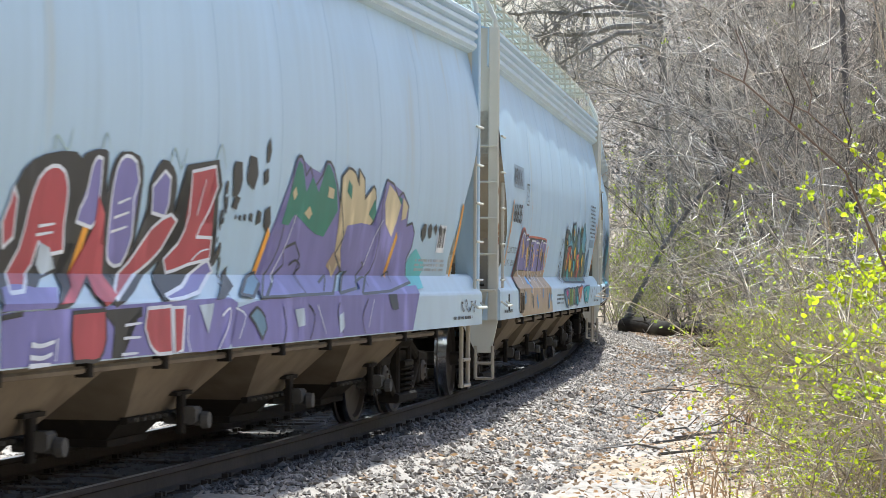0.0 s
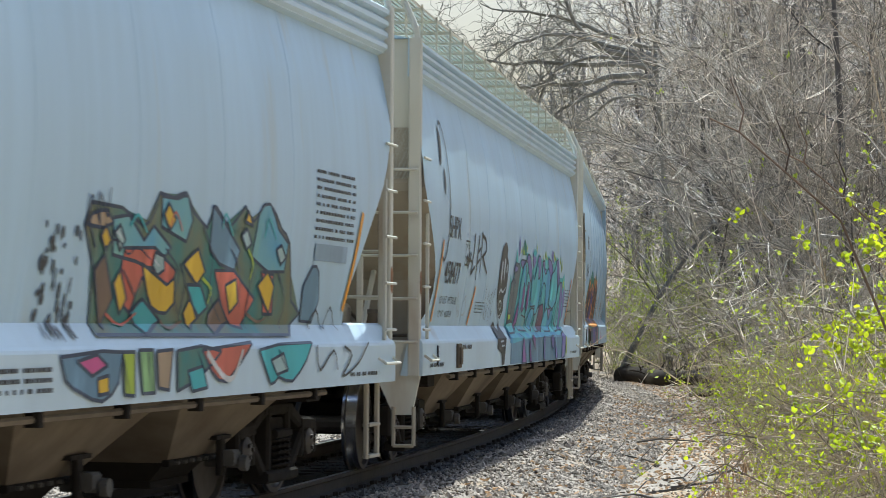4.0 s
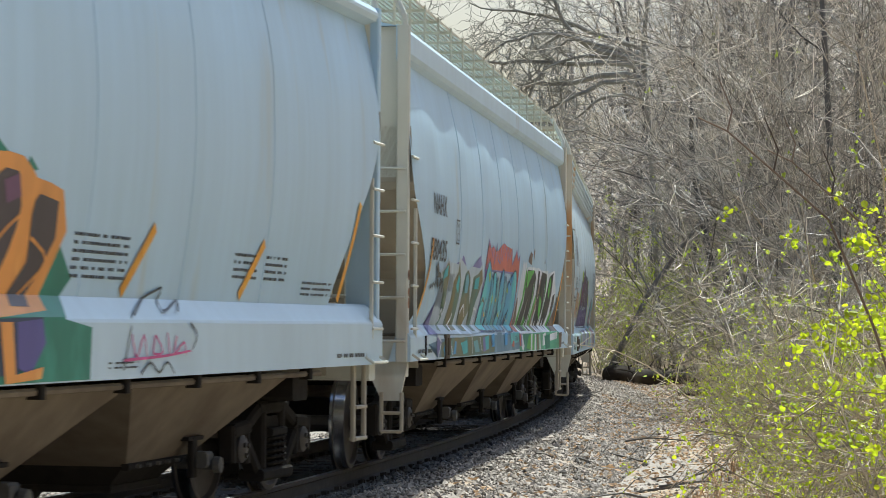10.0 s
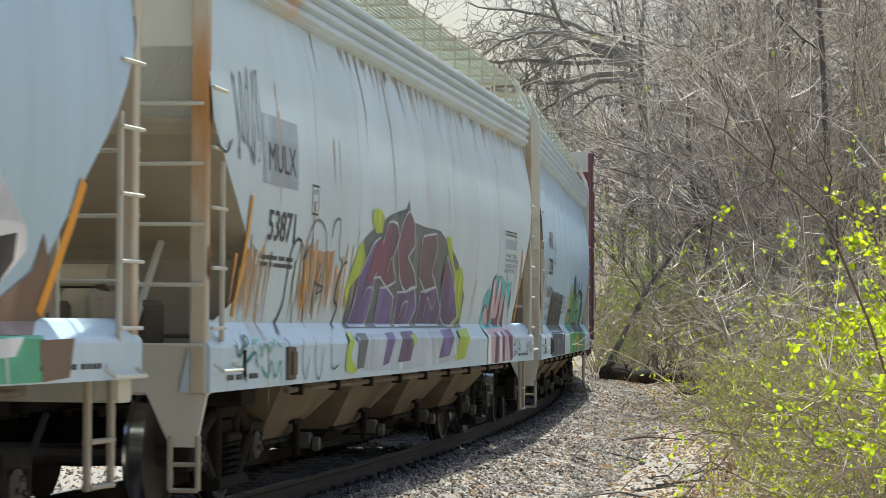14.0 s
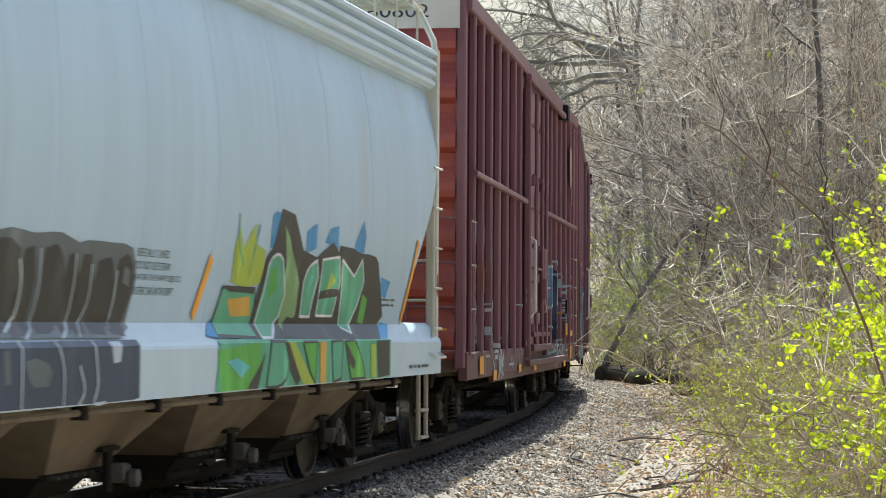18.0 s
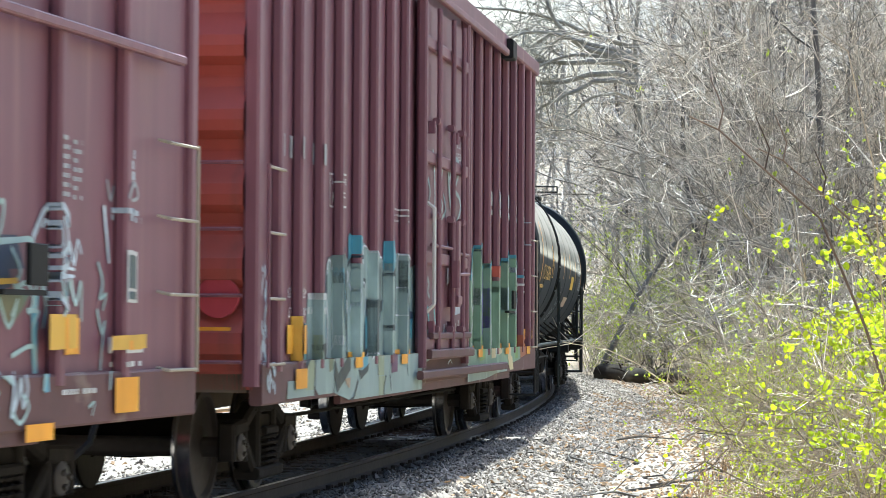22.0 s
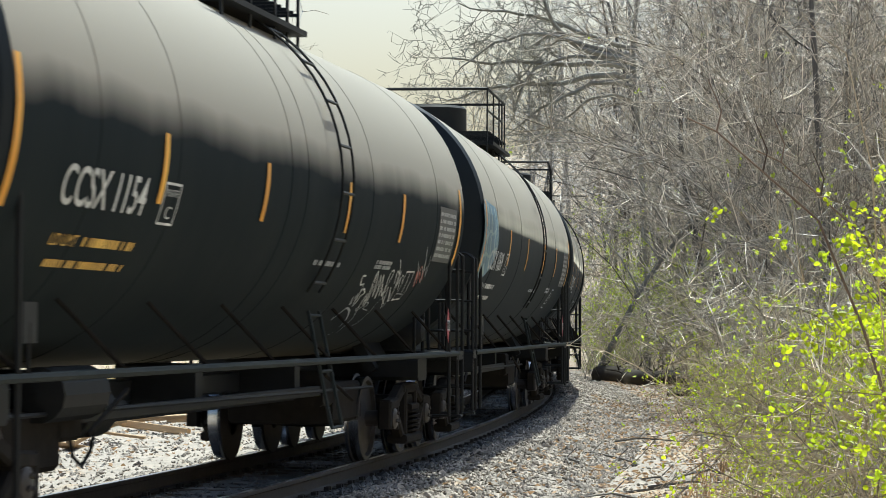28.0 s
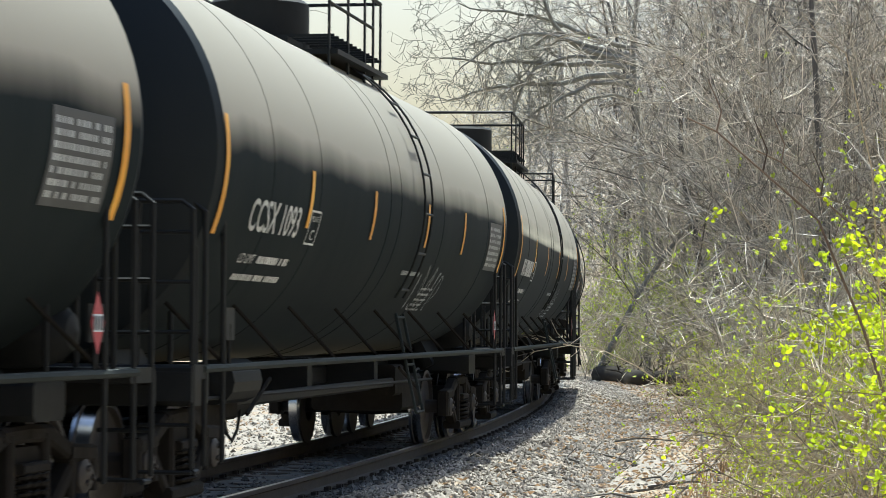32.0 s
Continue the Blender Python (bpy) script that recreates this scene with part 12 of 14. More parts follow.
    c.stroke("gloom", smooth_line([(-2.26, 2.08), (-2.26, 1.83), (-2.16, 1.51), (-2.18, 1.18), (-2.11, 0.94)], 3), 0.034, 2, w2=0.0238)
    c.stroke("gloom", smooth_line([(-4.68, 0.94), (-4.82, 0.82), (-4.94, 0.78)], 3), 0.034, 2, w2=0.0238)
    c.stroke("gloom", smooth_line([(-3.1, 0.96), (-3.04, 0.81)], 3), 0.034, 2, w2=0.0238)
    c.stroke("gloom", smooth_line([(-3.32, 0.96), (-3.42, 0.82), (-3.39, 0.78)], 3), 0.034, 2, w2=0.0238)
    c.stroke("white", smooth_line([(-5.71, 1.88), (-5.68, 1.98), (-5.61, 2), (-5.51, 1.92)], 3), 0.022, 3, w2=0.0154)
    c.stroke("white", smooth_line([(-5.27, 1.9), (-5.28, 2.06), (-5.13, 2.09)], 3), 0.022, 3, w2=0.0154)
    c.stroke("white", smooth_line([(-4.86, 1.92), (-4.81, 1.88), (-4.86, 1.83)], 3), 0.028, 3, w2=0.0196)
    c.stroke("white", smooth_line([(-4.87, 1.66), (-4.85, 1.56)], 3), 0.028, 3, w2=0.0196)
    c.stroke("white", smooth_line([(-4.45, 1.98), (-4.25, 1.93), (-4.27, 1.84)], 3), 0.022, 3, w2=0.0154)
    c.stroke("white", smooth_line([(-4.13, 2.01), (-4.13, 2.16), (-3.96, 2.17), (-3.8, 2.1)], 3), 0.020, 3, w2=0.014)
    c.stroke("white", smooth_line([(-4.16, 1.81), (-4.05, 1.83), (-4.01, 1.65), (-4.06, 1.54)], 3), 0.020, 3, w2=0.014)
    c.stroke("white", smooth_line([(-3.4, 2.07), (-3.21, 2.09), (-3.18, 1.96)], 3), 0.020, 3, w2=0.014)
    c.stroke("white", smooth_line([(-2.59, 1.82), (-2.63, 2.07), (-2.43, 2.08)], 3), 0.022, 3, w2=0.0154)
    c.stroke("white", smooth_line([(-2.35, 1.99), (-2.32, 2.15), (-2.12, 2.1)], 3), 0.022, 3, w2=0.0154)
    c.stroke("white", smooth_line([(-2.54, 1.81), (-2.26, 1.82)], 3), 0.020, 3, w2=0.014)
    c.stroke("white", smooth_line([(-2.61, 1.54), (-2.25, 1.54)], 3), 0.020, 3, w2=0.014)
    c.stroke("white", smooth_line([(-4, 1.13), (-3.86, 1.18), (-3.78, 1.17)], 3), 0.020, 3, w2=0.014)
    c.stroke("white", smooth_line([(-5.52, 1.49), (-5.45, 1.29), (-5.53, 1.23)], 3), 0.016, 3, w2=0.0112)
    c.stroke("white", smooth_line([(-4.48, 1.43), (-4.52, 1.21)], 3), 0.016, 3, w2=0.0112)
    c.stroke("pale", smooth_line([(-4.77, 1.81), (-4.6, 1.71), (-4.72, 1.57)], 3), 0.03, 2, w2=0.021)
    c.stroke("pale", smooth_line([(-3.6, 1.2), (-3.5, 1.13)], 3), 0.03, 2, w2=0.021)
    return c.lay("graffiti", "icy blue and pale green dripping letters with black shadows")


def green_cream(unit):
    c = Coat(unit)
    c.form("meadow", [(1.88, 0.92), (1.91, 1.93), (2.1, 2.31), (2.32, 2.42), (2.73, 2.36), (2.92, 2.4), (3.21, 2.4), (3.41, 2.18), (3.82, 2.27), (4.13, 2.27), (4.3, 2.01), (4.68, 1.99), (5.06, 2.23), (5.46, 2.44), (5.82, 2.43), (6.14, 2.2), (6.45, 2.12), (6.66, 1.55), (6.61, 0.99), (5.25, 0.92)], 0)
    c.form("spring", [(2.1, 1.38), (2.12, 2.14), (2.43, 2.31), (2.55, 1.53), (2.26, 1.33)], 1)
    c.form("navy", [(2.73, 2.35), (3.09, 2.4), (3.24, 2.27), (2.88, 2.15)], 1)
    c.form("spring", [(2.83, 2.14), (3.24, 2.26), (3.27, 1.96), (3.19, 1.53), (3.05, 1.32), (2.88, 1.53)], 1)
    c.form("cream", [(2.98, 1.94), (3.2, 2.01), (3.23, 1.64), (3.04, 1.55)], 2)
    c.form("navy", [(3.62, 2.1), (3.97, 2.25), (4.08, 2.1), (3.75, 2.07)], 1)
    c.form("spring", [(3.6, 2.01), (4.03, 2.13), (4.12, 1.71), (3.81, 1.63)], 1)
    c.form("cream", [(3.74, 1.52), (4.1, 1.64), (4.19, 1.04), (3.85, 1.03)], 1)
    c.form("coral", [(4.29, 2.19), (4.78, 2.22), (4.7, 2.07), (4.35, 2.04)], 1)
    c.form("cream", [(4.47, 1.81), (4.79, 1.85), (4.79, 1.09), (4.49, 1.07)], 1)
    c.form("navy", [(4.37, 1.26), (4.87, 1.31), (4.73, 1.13)], 2)
    c.form("navy", [(5.21, 2.28), (5.64, 2.42), (5.83, 2.25), (5.3, 2.11)], 1)
    c.form("leafgreen", [(5.24, 2.1), (5.68, 2.21), (5.72, 1.96), (5.3, 1.92)], 1)
    c.form("spring", [(5.28, 1.72), (5.72, 1.72), (5.68, 1.31), (5.33, 1.08)], 1)
    c.form("cream", [(5.38, 1.31), (5.67, 1.37), (5.63, 1.02), (5.33, 0.99)], 2)
    c.form("black", [(5.36, 1.89), (5.87, 1.92), (5.9, 1.74), (5.43, 1.73)], 2)
    c.form("ice", [(4.85, 1.91), (5.3, 1.95), (5.37, 1.66), (4.97, 1.63)], 1)
    c.form("spring", [(5.98, 1.3), (6.28, 1.55), (6.36, 1.01), (6.05, 1)], 1)
    c.form("rustred", [(6.48, 1.29), (7.23, 1.36), (7.27, 1.05), (6.61, 1)], 1)
    c.form("spring", [(2.77, 1.3), (3.24, 1.43), (3.28, 1.03), (2.87, 1.01)], 1)
    c.form("gloom", [(2.85, 1.5), (3.24, 1.52), (3.24, 1.45), (2.9, 1.43)], 1)
    c.form("violet", [(3.32, 2.01), (3.52, 2.13), (3.58, 1.53), (3.45, 1.11), (3.29, 1.32)], 1)
    c.stroke("sky", smooth_line([(1.95, 1.98), (2.1, 2.32), (2.32, 2.45), (2.45, 2.4)], 3), 0.05, 2, w2=0.035)
    c.stroke("sky", smooth_line([(2.6, 2.2), (2.73, 2.38), (3.16, 2.42), (3.41, 2.18)], 3), 0.05, 2, w2=0.035)
    c.stroke("sky", smooth_line([(3.42, 2.12), (3.72, 2.24), (4.08, 2.29), (4.22, 2.08)], 3), 0.05, 2, w2=0.035)
    c.stroke("sky", smooth_line([(4.96, 2.06), (5.2, 2.34), (5.58, 2.46), (5.88, 2.41), (6.07, 2.21)], 3), 0.05, 2, w2=0.035)
    c.stroke("sky", smooth_line([(6.07, 2.2), (6.51, 2.18), (6.77, 2.1)], 3), 0.05, 2, w2=0.035)
    c.stroke("white", smooth_line([(2.6, 2.15), (2.75, 1.74), (2.53, 1.43), (2.72, 1.12)], 3), 0.045, 2, w2=0.0315)
    c.stroke("white", smooth_line([(3.42, 2.02), (3.28, 1.64), (3.44, 1.32)], 3), 0.045, 2, w2=0.0315)
    c.stroke("white", smooth_line([(4.24, 1.98), (4.15, 1.65), (4.32, 1.32), (4.17, 1.04)], 3), 0.045, 2, w2=0.0315)
    c.stroke("white", smooth_line([(4.9, 2), (4.97, 1.54), (4.81, 1.31)], 3), 0.045, 2, w2=0.0315)
    c.stroke("white", smooth_line([(5.89, 2.26), (6.08, 1.9), (5.91, 1.55)], 3), 0.04, 2, w2=0.028)
    c.stroke("white", smooth_line([(1.95, 1.33), (2.08, 1.53), (1.98, 1.73)], 3), 0.035, 2, w2=0.0245)
    c.form("mist", [(1.88, 0.88), (5.25, 0.92), (5.28, 0.85), (4.28, 0.84), (3.26, 0.79), (1.88, 0.78)], 1)
    c.form("cream", [(5.33, 1.02), (5.74, 1.04), (5.87, 0.86), (5.51, 0.86)], 2)
    c.stroke("pale", smooth_line([(7.31, 3.12), (7.48, 2.94), (7.35, 2.74), (7.56, 2.56)], 3), 0.02, 2, w2=0.014)
    c.stroke("pale", smooth_line([(7.21, 2.92), (7.55, 2.88)], 3), 0.02, 2, w2=0.014)
    return c.lay("graffiti", "pale green and cream letters with aqua outlines and dark tops")



def paint_cars():
    H = [c[0] for c in TRAIN_CARS[:7]]
    B = [c[0] for c in TRAIN_CARS[7:9]]
    T = [c[0] for c in TRAIN_CARS[9:]]
    for h in H:
        sill_vents(h, -h.HALF + 0.95)
        bars(h, h.HALF - 1.6, h.HALF - 0.6, h.sill + 0.06, h.sill + 0.12, 1, "letter", 3)
        bars(h, -h.HALF + 0.45, -h.HALF + 1.35, h.sill + 0.06, h.sill + 0.13, 1, "letter", 4)

    # first hopper
    h = H[0]
    violet_red(h)
    green_cream_violet(h)
    dots(h)
    for a, b in (((-4.14, 1.80), (-4.32, 1.42)), ((-0.17, 1.80), (-0.41, 1.46)), ((4.21, 1.85), (3.92, 1.46)), ((7.20, 2.22), (6.93, 1.46))):
        stripe(h, a, b)
    patch(h, 6.10, 6.48, 1.70, 1.98, "white", "data_panel", 1)
    bars(h, 6.14, 6.44, 1.74, 1.96, 1, "black", 5, 0.9)
    bars(h, 5.2, 6.6, 1.50, 1.64, 3, "silver", 6)
    scrawl(h, 7.0, 7.9, 1.05, 1.22, "letter", 8, 0.025, 4)

    # second hopper
    h = H[1]
    patch(h, -7.12, -5.90, 2.56, 2.84, "slate", "repainted_patch", 0)
    words(h, "BRKX", -7.05, -6.15, 2.60, 2.80, "letter")
    words(h, "66635", -7.02, -6.02, 2.13, 2.37, "letter", heavy=0.015)
    words(h, "LD LMT  219000", -7.22, -6.22, 1.75, 1.83, "letter")
    words(h, "LT WT    67000", -7.30, -6.35, 1.59, 1.67, "letter")
    plate_box(h, -5.54, -5.22, 2.38, 2.66, "C")
    purple_bubble(h)
    purple_first(h)
    spiky(h)
    bars(h, 5.85, 7.05, 2.14, 2.74, 9, "letter", 7, 0.4)
    patch(h, 5.9, 6.88, 1.98, 2.12, "slate", "data_panel")
    for a, b in (((-7.14, 2.40), (-7.45, 1.48)), ((-1.93, 1.90), (-2.10, 1.49)), ((7.30, 2.43), (6.99, 1.58))):
        stripe(h, a, b, 0.075)
    bars(h, -0.85, 0.30, 1.04, 1.22, 3, "letter", 8, 0.45)
    c = Coat(h)
    for u, z, l in ((-5.95, 2.42, 0.5), (-4.75, 2.46, 0.42)):
        c.stroke("orange", [(u, z), (u + 0.01, z - l * 0.5), (u, z - l)], 0.02, 0, w2=0.008)
    c.lay("rust_streak", "thin rust streaks")

    # third hopper
    h = H[2]
    words(h, "SHPX", -6.48, -5.62, 2.38, 2.62, "letter", heavy=0.01)
    words(h, "458477", -6.58, -5.48, 1.90, 2.14, "letter", heavy=0.01)
    words(h, "LD LMT 199700 LB", -6.68, -5.50, 1.69, 1.77, "letter")
    words(h, "LT WT   66300 LB", -6.66, -5.72, 1.55, 1.62, "letter")
    plate_box(h, -5.22, -4.92, 2.12, 2.40, "C")
    bold_tag(h)
    cartoon(h)
    turquoise(h)
    for a, b in (((-6.87, 2.34), (-7.05, 1.50)), ((-4.13, 1.90), (-4.40, 1.47)), ((6.75, 2.2), (6.5, 1.5))):
        stripe(h, a, b, 0.075, "orange")
    c = Coat(h)
    c.stroke("letter", [(-6.75 + 0.30 * math.cos(a), 2.85 + 0.72 * math.sin(a)) for a in np.linspace(-1.9, 1.9, 14)], 0.035, 2)
    c.blob("letter", -6.78, 2.95, 0.06, 0.14, 2, 3, 0.1).blob("letter", -6.98, 3.3, 0.08, 0.2, 2, 4, 0.2)
    c.lay("graffiti", "black outline of a round face")
    scrawl(h, -5.6, -4.7, 1.5, 1.85, "silver", 25, 0.015, 2)
    scrawl(h, -3.3, -2.4, 1.5, 1.95, "letter", 26, 0.014, 4)
    bars(h, -3.95, -3.2, 1.6, 1.75, 4, "letter", 9, 0.35)
    bars(h, -5.6, -4.7, 1.20, 1.26, 1, "letter", 10, 0.8)
    bars(h, 6.0, 6.7, 1.75, 2.05, 6, "letter", 12, 0.35)

    # fourth hopper
    h = H[3]
    words(h, "BRKX", -6.90, -6.02, 2.82, 3.06, "letter", heavy=0.01)
    words(h, "68144", -6.94, -6.05, 2.34, 2.57, "letter", heavy=0.01)
    words(h, "LD LMT 219700 LB", -7.3, -6.28, 1.86, 1.94, "letter")
    words(h, "LT WT 66300 LB", -7.2, -6.38, 1.70, 1.78, "letter")
    plate_box(h, -5.52, -5.22, 2.56, 2.83, "C")
    orange_violet(h)
    bars(h, 0.75, 1.72, 1.72, 2.03, 6, "letter", 13, 0.4)
    bars(h, 4.0, 4.6, 1.78, 2.0, 4, "letter", 14, 0.4)
    bars(h, 4.8, 5.4, 1.78, 2.0, 4, "letter", 15, 0.4)
    bars(h, 5.9, 6.8, 1.68, 1.82, 3, "letter", 16, 0.4)
    for a, b in (((2.17, 2.10), (1.68, 1.65)), ((4.69, 2.08), (4.22, 1.66)), ((7.45, 2.52), (7.05, 1.66))):
        stripe(h, a, b, 0.085)
    bars(h, 1.2, 1.75, 1.16, 1.22, 2, "letter", 17, 0.4)

    # fifth hopper
    h = H[4]
    words(h, "NAHX", -6.75, -5.82, 2.61, 2.83, "letter", heavy=0.008)
    words(h, "580435", -6.85, -5.70, 2.13, 2.36, "letter", heavy=0.008)
    plate_box(h, -5.08, -4.82, 2.35, 2.62, "C")
    brown_teal(h)
    red_flames(h)
    green_black(h)
    stripe(h, (7.17, 2.30), (6.76, 1.50), 0.10)
    Coat(h).stroke("stripe", [(-6.72, 2.34), (-6.80, 2.05), (-6.98, 1.78), (-7.20, 1.56), (-7.34, 1.48)], 0.07, 3).lay("reflector_stripe", "orange reflective stripe")

    # sixth hopper
    h = H[5]
    patch(h, -7.12, -5.95, 2.52, 3.05, "fog", "repainted_patch", 0)
    words(h, "MULX", -6.95, -6.05, 2.62, 2.84, "letter")
    words(h, "53871", -6.88, -5.98, 2.09, 2.33, "letter", heavy=0.01)
    plate_box(h, -5.45, -5.20, 2.35, 2.60, "C")
    c = Coat(h)
    r = random.Random(12)
    for k in range(26):
        u = r.uniform(-7.0, 8.0)
        z = r.uniform(1.5, 3.7)
        c.stroke("orange" if k % 3 == 0 else "tan", [(u, z), (u + r.uniform(-0.02, 0.02), z - 0.2), (u, z - r.uniform(0.3, 0.8))], r.uniform(0.015, 0.05), 0, w2=0.006)
    for k in range(90):
        u = r.uniform(-5.0, 8.2)
        c.stroke("rustwash" if k % 5 else "tan", [(u, 3.95), (u + r.uniform(-0.02, 0.02), 3.85), (u + r.uniform(-0.03, 0.03), 3.95 - r.gammavariate(2, 0.12))], r.uniform(0.02, 0.07), 0, w2=0.01)
    for k in range(10):
        u = r.uniform(-5.6, -4.4)
        c.stroke("rustwash" if k % 3 else "orange", [(u, 2.05), (u + 0.03, 1.8), (u, r.uniform(1.48, 1.65))], r.uniform(0.05, 0.14), 0, w2=0.02)
    c.lay("rust_streak", "rust runs down the side")
    c = Coat(h)
    for k in range(60):
        u = r.choice((r.gauss(-5.5, 0.35), r.gauss(-4.1, 0.5), r.gauss(-7.2, 0.25)))
        z = r.uniform(1.75, 2.15)
        c.stroke("rustwash" if k % 3 else "orange", [(u, z), (u + r.uniform(-0.02, 0.02), z - 0.15), (u, r.uniform(1.47, 1.62))], r.uniform(0.02, 0.08), 0, w2=0.01)
    c.lay("rust_streak", "rust stain washed down the lower side")
    purple_crimson(h)
    dark_lines(h)
    scrawl(h, -8.0, -7.2, 2.6, 3.4, "letter", 54, 0.022, 5, "thin dark sprayed tag")
    pink_letters(h)
    for k, row in enumerate(("CAUTION DO NOT USE STEAM", "BOILING WATER OR SHARP OBJECTS", "TO CLEAN. ENTER CAR WITH", "CLEAN SOFT SOLED SHOES.")):
        words(h, row, 5.72, 5.72 + 0.040 * len(row), 2.32 - 0.065 * k, 2.37 - 0.065 * k, "letter")
    patch(h, 5.67, 6.71, 2.43, 2.555, "fog", "repainted_patch", 0)
    bars(h, 5.70, 6.70, 2.59, 2.67, 2, "letter", 18, 0.6)
    bars(h, -7.0, -5.95, 1.88, 1.99, 2, "letter", 19, 0.6)
    for a, b in (((-7.45, 2.40), (-7.6, 1.50)), ((7.31, 2.46), (7.23, 1.50))):
        stripe(h, a, b, 0.08)

    # seventh hopper
    h = H[6]
    words(h, "BRKX", -6.48, -5.50, 2.63, 2.88, "letter", heavy=0.01)
    words(h, "22386", -6.46, -5.38, 2.23, 2.48, "letter", heavy=0.01)
    words(h, "LD LMT  219700 LB", -6.62, -5.40, 1.70, 1.79, "letter")
    words(h, "LT WT   66300 LB", -6.70, -5.45, 1.53, 1.61, "letter")
    plate_box(h, -5.02, -4.72, 2.42, 2.70, "C")
    scrawl(h, -6.5, -5.15, 1.86, 2.05, "black", 61, 0.05, 5, "black sprayed tag")
    black_bubble(h)
    green_letters(h)
    for a, b in (((-6.84, 2.45), (-6.95, 1.9)), ((-6.95, 1.9), (-7.25, 1.50)), ((-0.06, 1.94), (-0.31, 1.50)), ((6.95, 2.30), (6.6, 1.50))):
        stripe(h, a, b, 0.10)
    for k, row in enumerate(("SPECIALLY LINED", "DO NOT USE STEAM", "WATER OR SHARP OBJECTS", "ENTER CAR WITH SOFT")):
        words(h, row, -1.72, -1.72 + 0.046 * len(row), 1.90 - 0.085 * k, 1.955 - 0.085 * k, "letter")
    bars(h, 5.2, 6.2, 1.62, 1.72, 2, "letter", 21, 0.4)

    # boxcars
    b = B[0]
    for u0, u1 in ((-7.44, -6.87), (-6.40, -5.97)):
        patch(b, u0, u1, 1.85, 2.18, "stripe", "number_patch", 1)
    words(b, "760", -7.41, -6.90, 1.91, 2.13, "black", heavy=0.02)
    words(b, "802", -6.38, -6.00, 1.91, 2.13, "black", heavy=0.02)
    for u in (-7.28, -7.03, -6.36, -6.16):
        patch(b, u, u + 0.15, 2.43, 2.66, "pale", "lettering", 1)
    bars(b, -7.40, -6.88, 1.69, 1.76, 1, "pale", 81, 0.8)
    words(b, "LD LMT", -7.40, -7.10, 1.58, 1.66, "pale")
    bars(b, -7.05, -6.88, 1.58, 1.66, 1, "pale", 82, 0.8)
    words(b, "LT WT", -7.38, -7.14, 1.42, 1.50, "pale")
    bars(b, -7.05, -6.88, 1.42, 1.50, 1, "steel", 83, 0.8)
    bars(b, -7.42, -6.9, 1.16, 1.20, 1, "pale", 84, 0.7)
    bars(b, -6.4, -5.98, 1.06, 1.11, 1, "pale", 85, 0.7)
    bars(b, -5.40, -5.06, 1.02, 1.18, 2, "chalk", 86, 0.7)
    bars(b, -3.6, -3.0, 0.92, 0.97, 1, "pale", 87, 0.7)
    patch(b, -7.32, -6.98, 1.22, 1.39, "stripe", "notice")
    bars(b, -7.27, -7.03, 1.26, 1.36, 3, "brown", 88, 0.6)
    for u0, u1, z0, z1 in ((-7.20, -6.78, 0.88, 1.09), (-5.68, -5.32, 0.78, 0.90), (-2.46, -2.10, 0.82, 0.93), (-0.12, 0.24, 0.80, 0.91), (5.42, 5.82, 0.77, 0.87)):
        patch(b, u0, u1, z0, z1, "stripe", layer=8)
    blue_outline(b)
    Coat(b).stroke("tan", [(6.95, 4.3), (7.0, 4.0), (6.96, 3.6)], 0.16, 2, w2=0.08).lay("graffiti", "stray dab of cream paint")
    end_scribbles(b)
    bars(b, 5.91, 6.06, 2.18, 2.57, 7, "silver", 23, 0.5)
    bars(b, 6.28, 6.42, 2.18, 2.57, 7, "silver", 24, 0.5)
    bars(b, 7.16, 7.30, 2.36, 2.57, 3, "pale", 25, 0.8)
    bars(b, 6.90, 7.42, 2.09, 2.18, 2, "pale", 26, 0.8)
    bars(b, 5.98, 6.50, 1.02, 1.06, 1, "chalk", 27, 0.8)
    bars(b, 6.90, 7.45, 1.17, 1.21, 1, "chalk", 28, 0.8)
    patch(b, 6.95, 7.36, 1.58, 1.91, "chalk", "notice", 1)
    patch(b, 6.98, 7.13, 1.67, 1.88, "tealgrey", "notice", 3)
    patch(b, 7.16, 7.33, 1.67, 1.88, "tealgrey", "notice", 3)
    patch(b, 6.98, 7.33, 1.60, 1.65, "tealgrey", "notice", 3)
    patch(b, 5.96, 6.39, 1.26, 1.48, "stripe", "notice", 3)
    bars(b, 6.02, 6.34, 1.30, 1.44, 3, "brown", 29, 0.6)
    patch(b, 6.87, 7.48, 1.26, 1.36, "chalk", "notice", 1)
    patch(b, 6.99, 7.44, 1.28, 1.34, "stripe", "notice", 3)
    patch(b, 6.78, 7.18, 0.89, 1.11, "stripe", layer=8)
    plate_box(b, -5.30, -5.08, 2.15, 2.43, "F", "pale")
    words(EndBoard(b), "760802", 0.30, 1.15, 4.93, 5.08, "letter")
    bars(EndBoard(b), -0.35, 0.15, 4.94, 5.07, 1, "letter", 30, 0.9)
    b = B[1]
    icy_start(b)
    icy(b)
    green_cream(b)
    for k, u in enumerate((4.05, 4.88, 5.55, 6.32)):
        patch(b, u, u + 0.36, 2.96, 3.14, "chalk", "lettering", 1)
        patch(b, u - 0.02, u + 0.40, 2.84, 2.91, "chalk", "lettering", 1)
    for u in (-7.45, -7.15, -6.30):
        patch(b, u, u + 0.13, 2.78, 2.96, "silver", "lettering", 1)
    words(b, "61", -6.92, -6.70, 2.31, 2.49, "chalk")
    words(b, "LD LMT", -7.18, -6.86, 1.66, 1.74, "chalk")
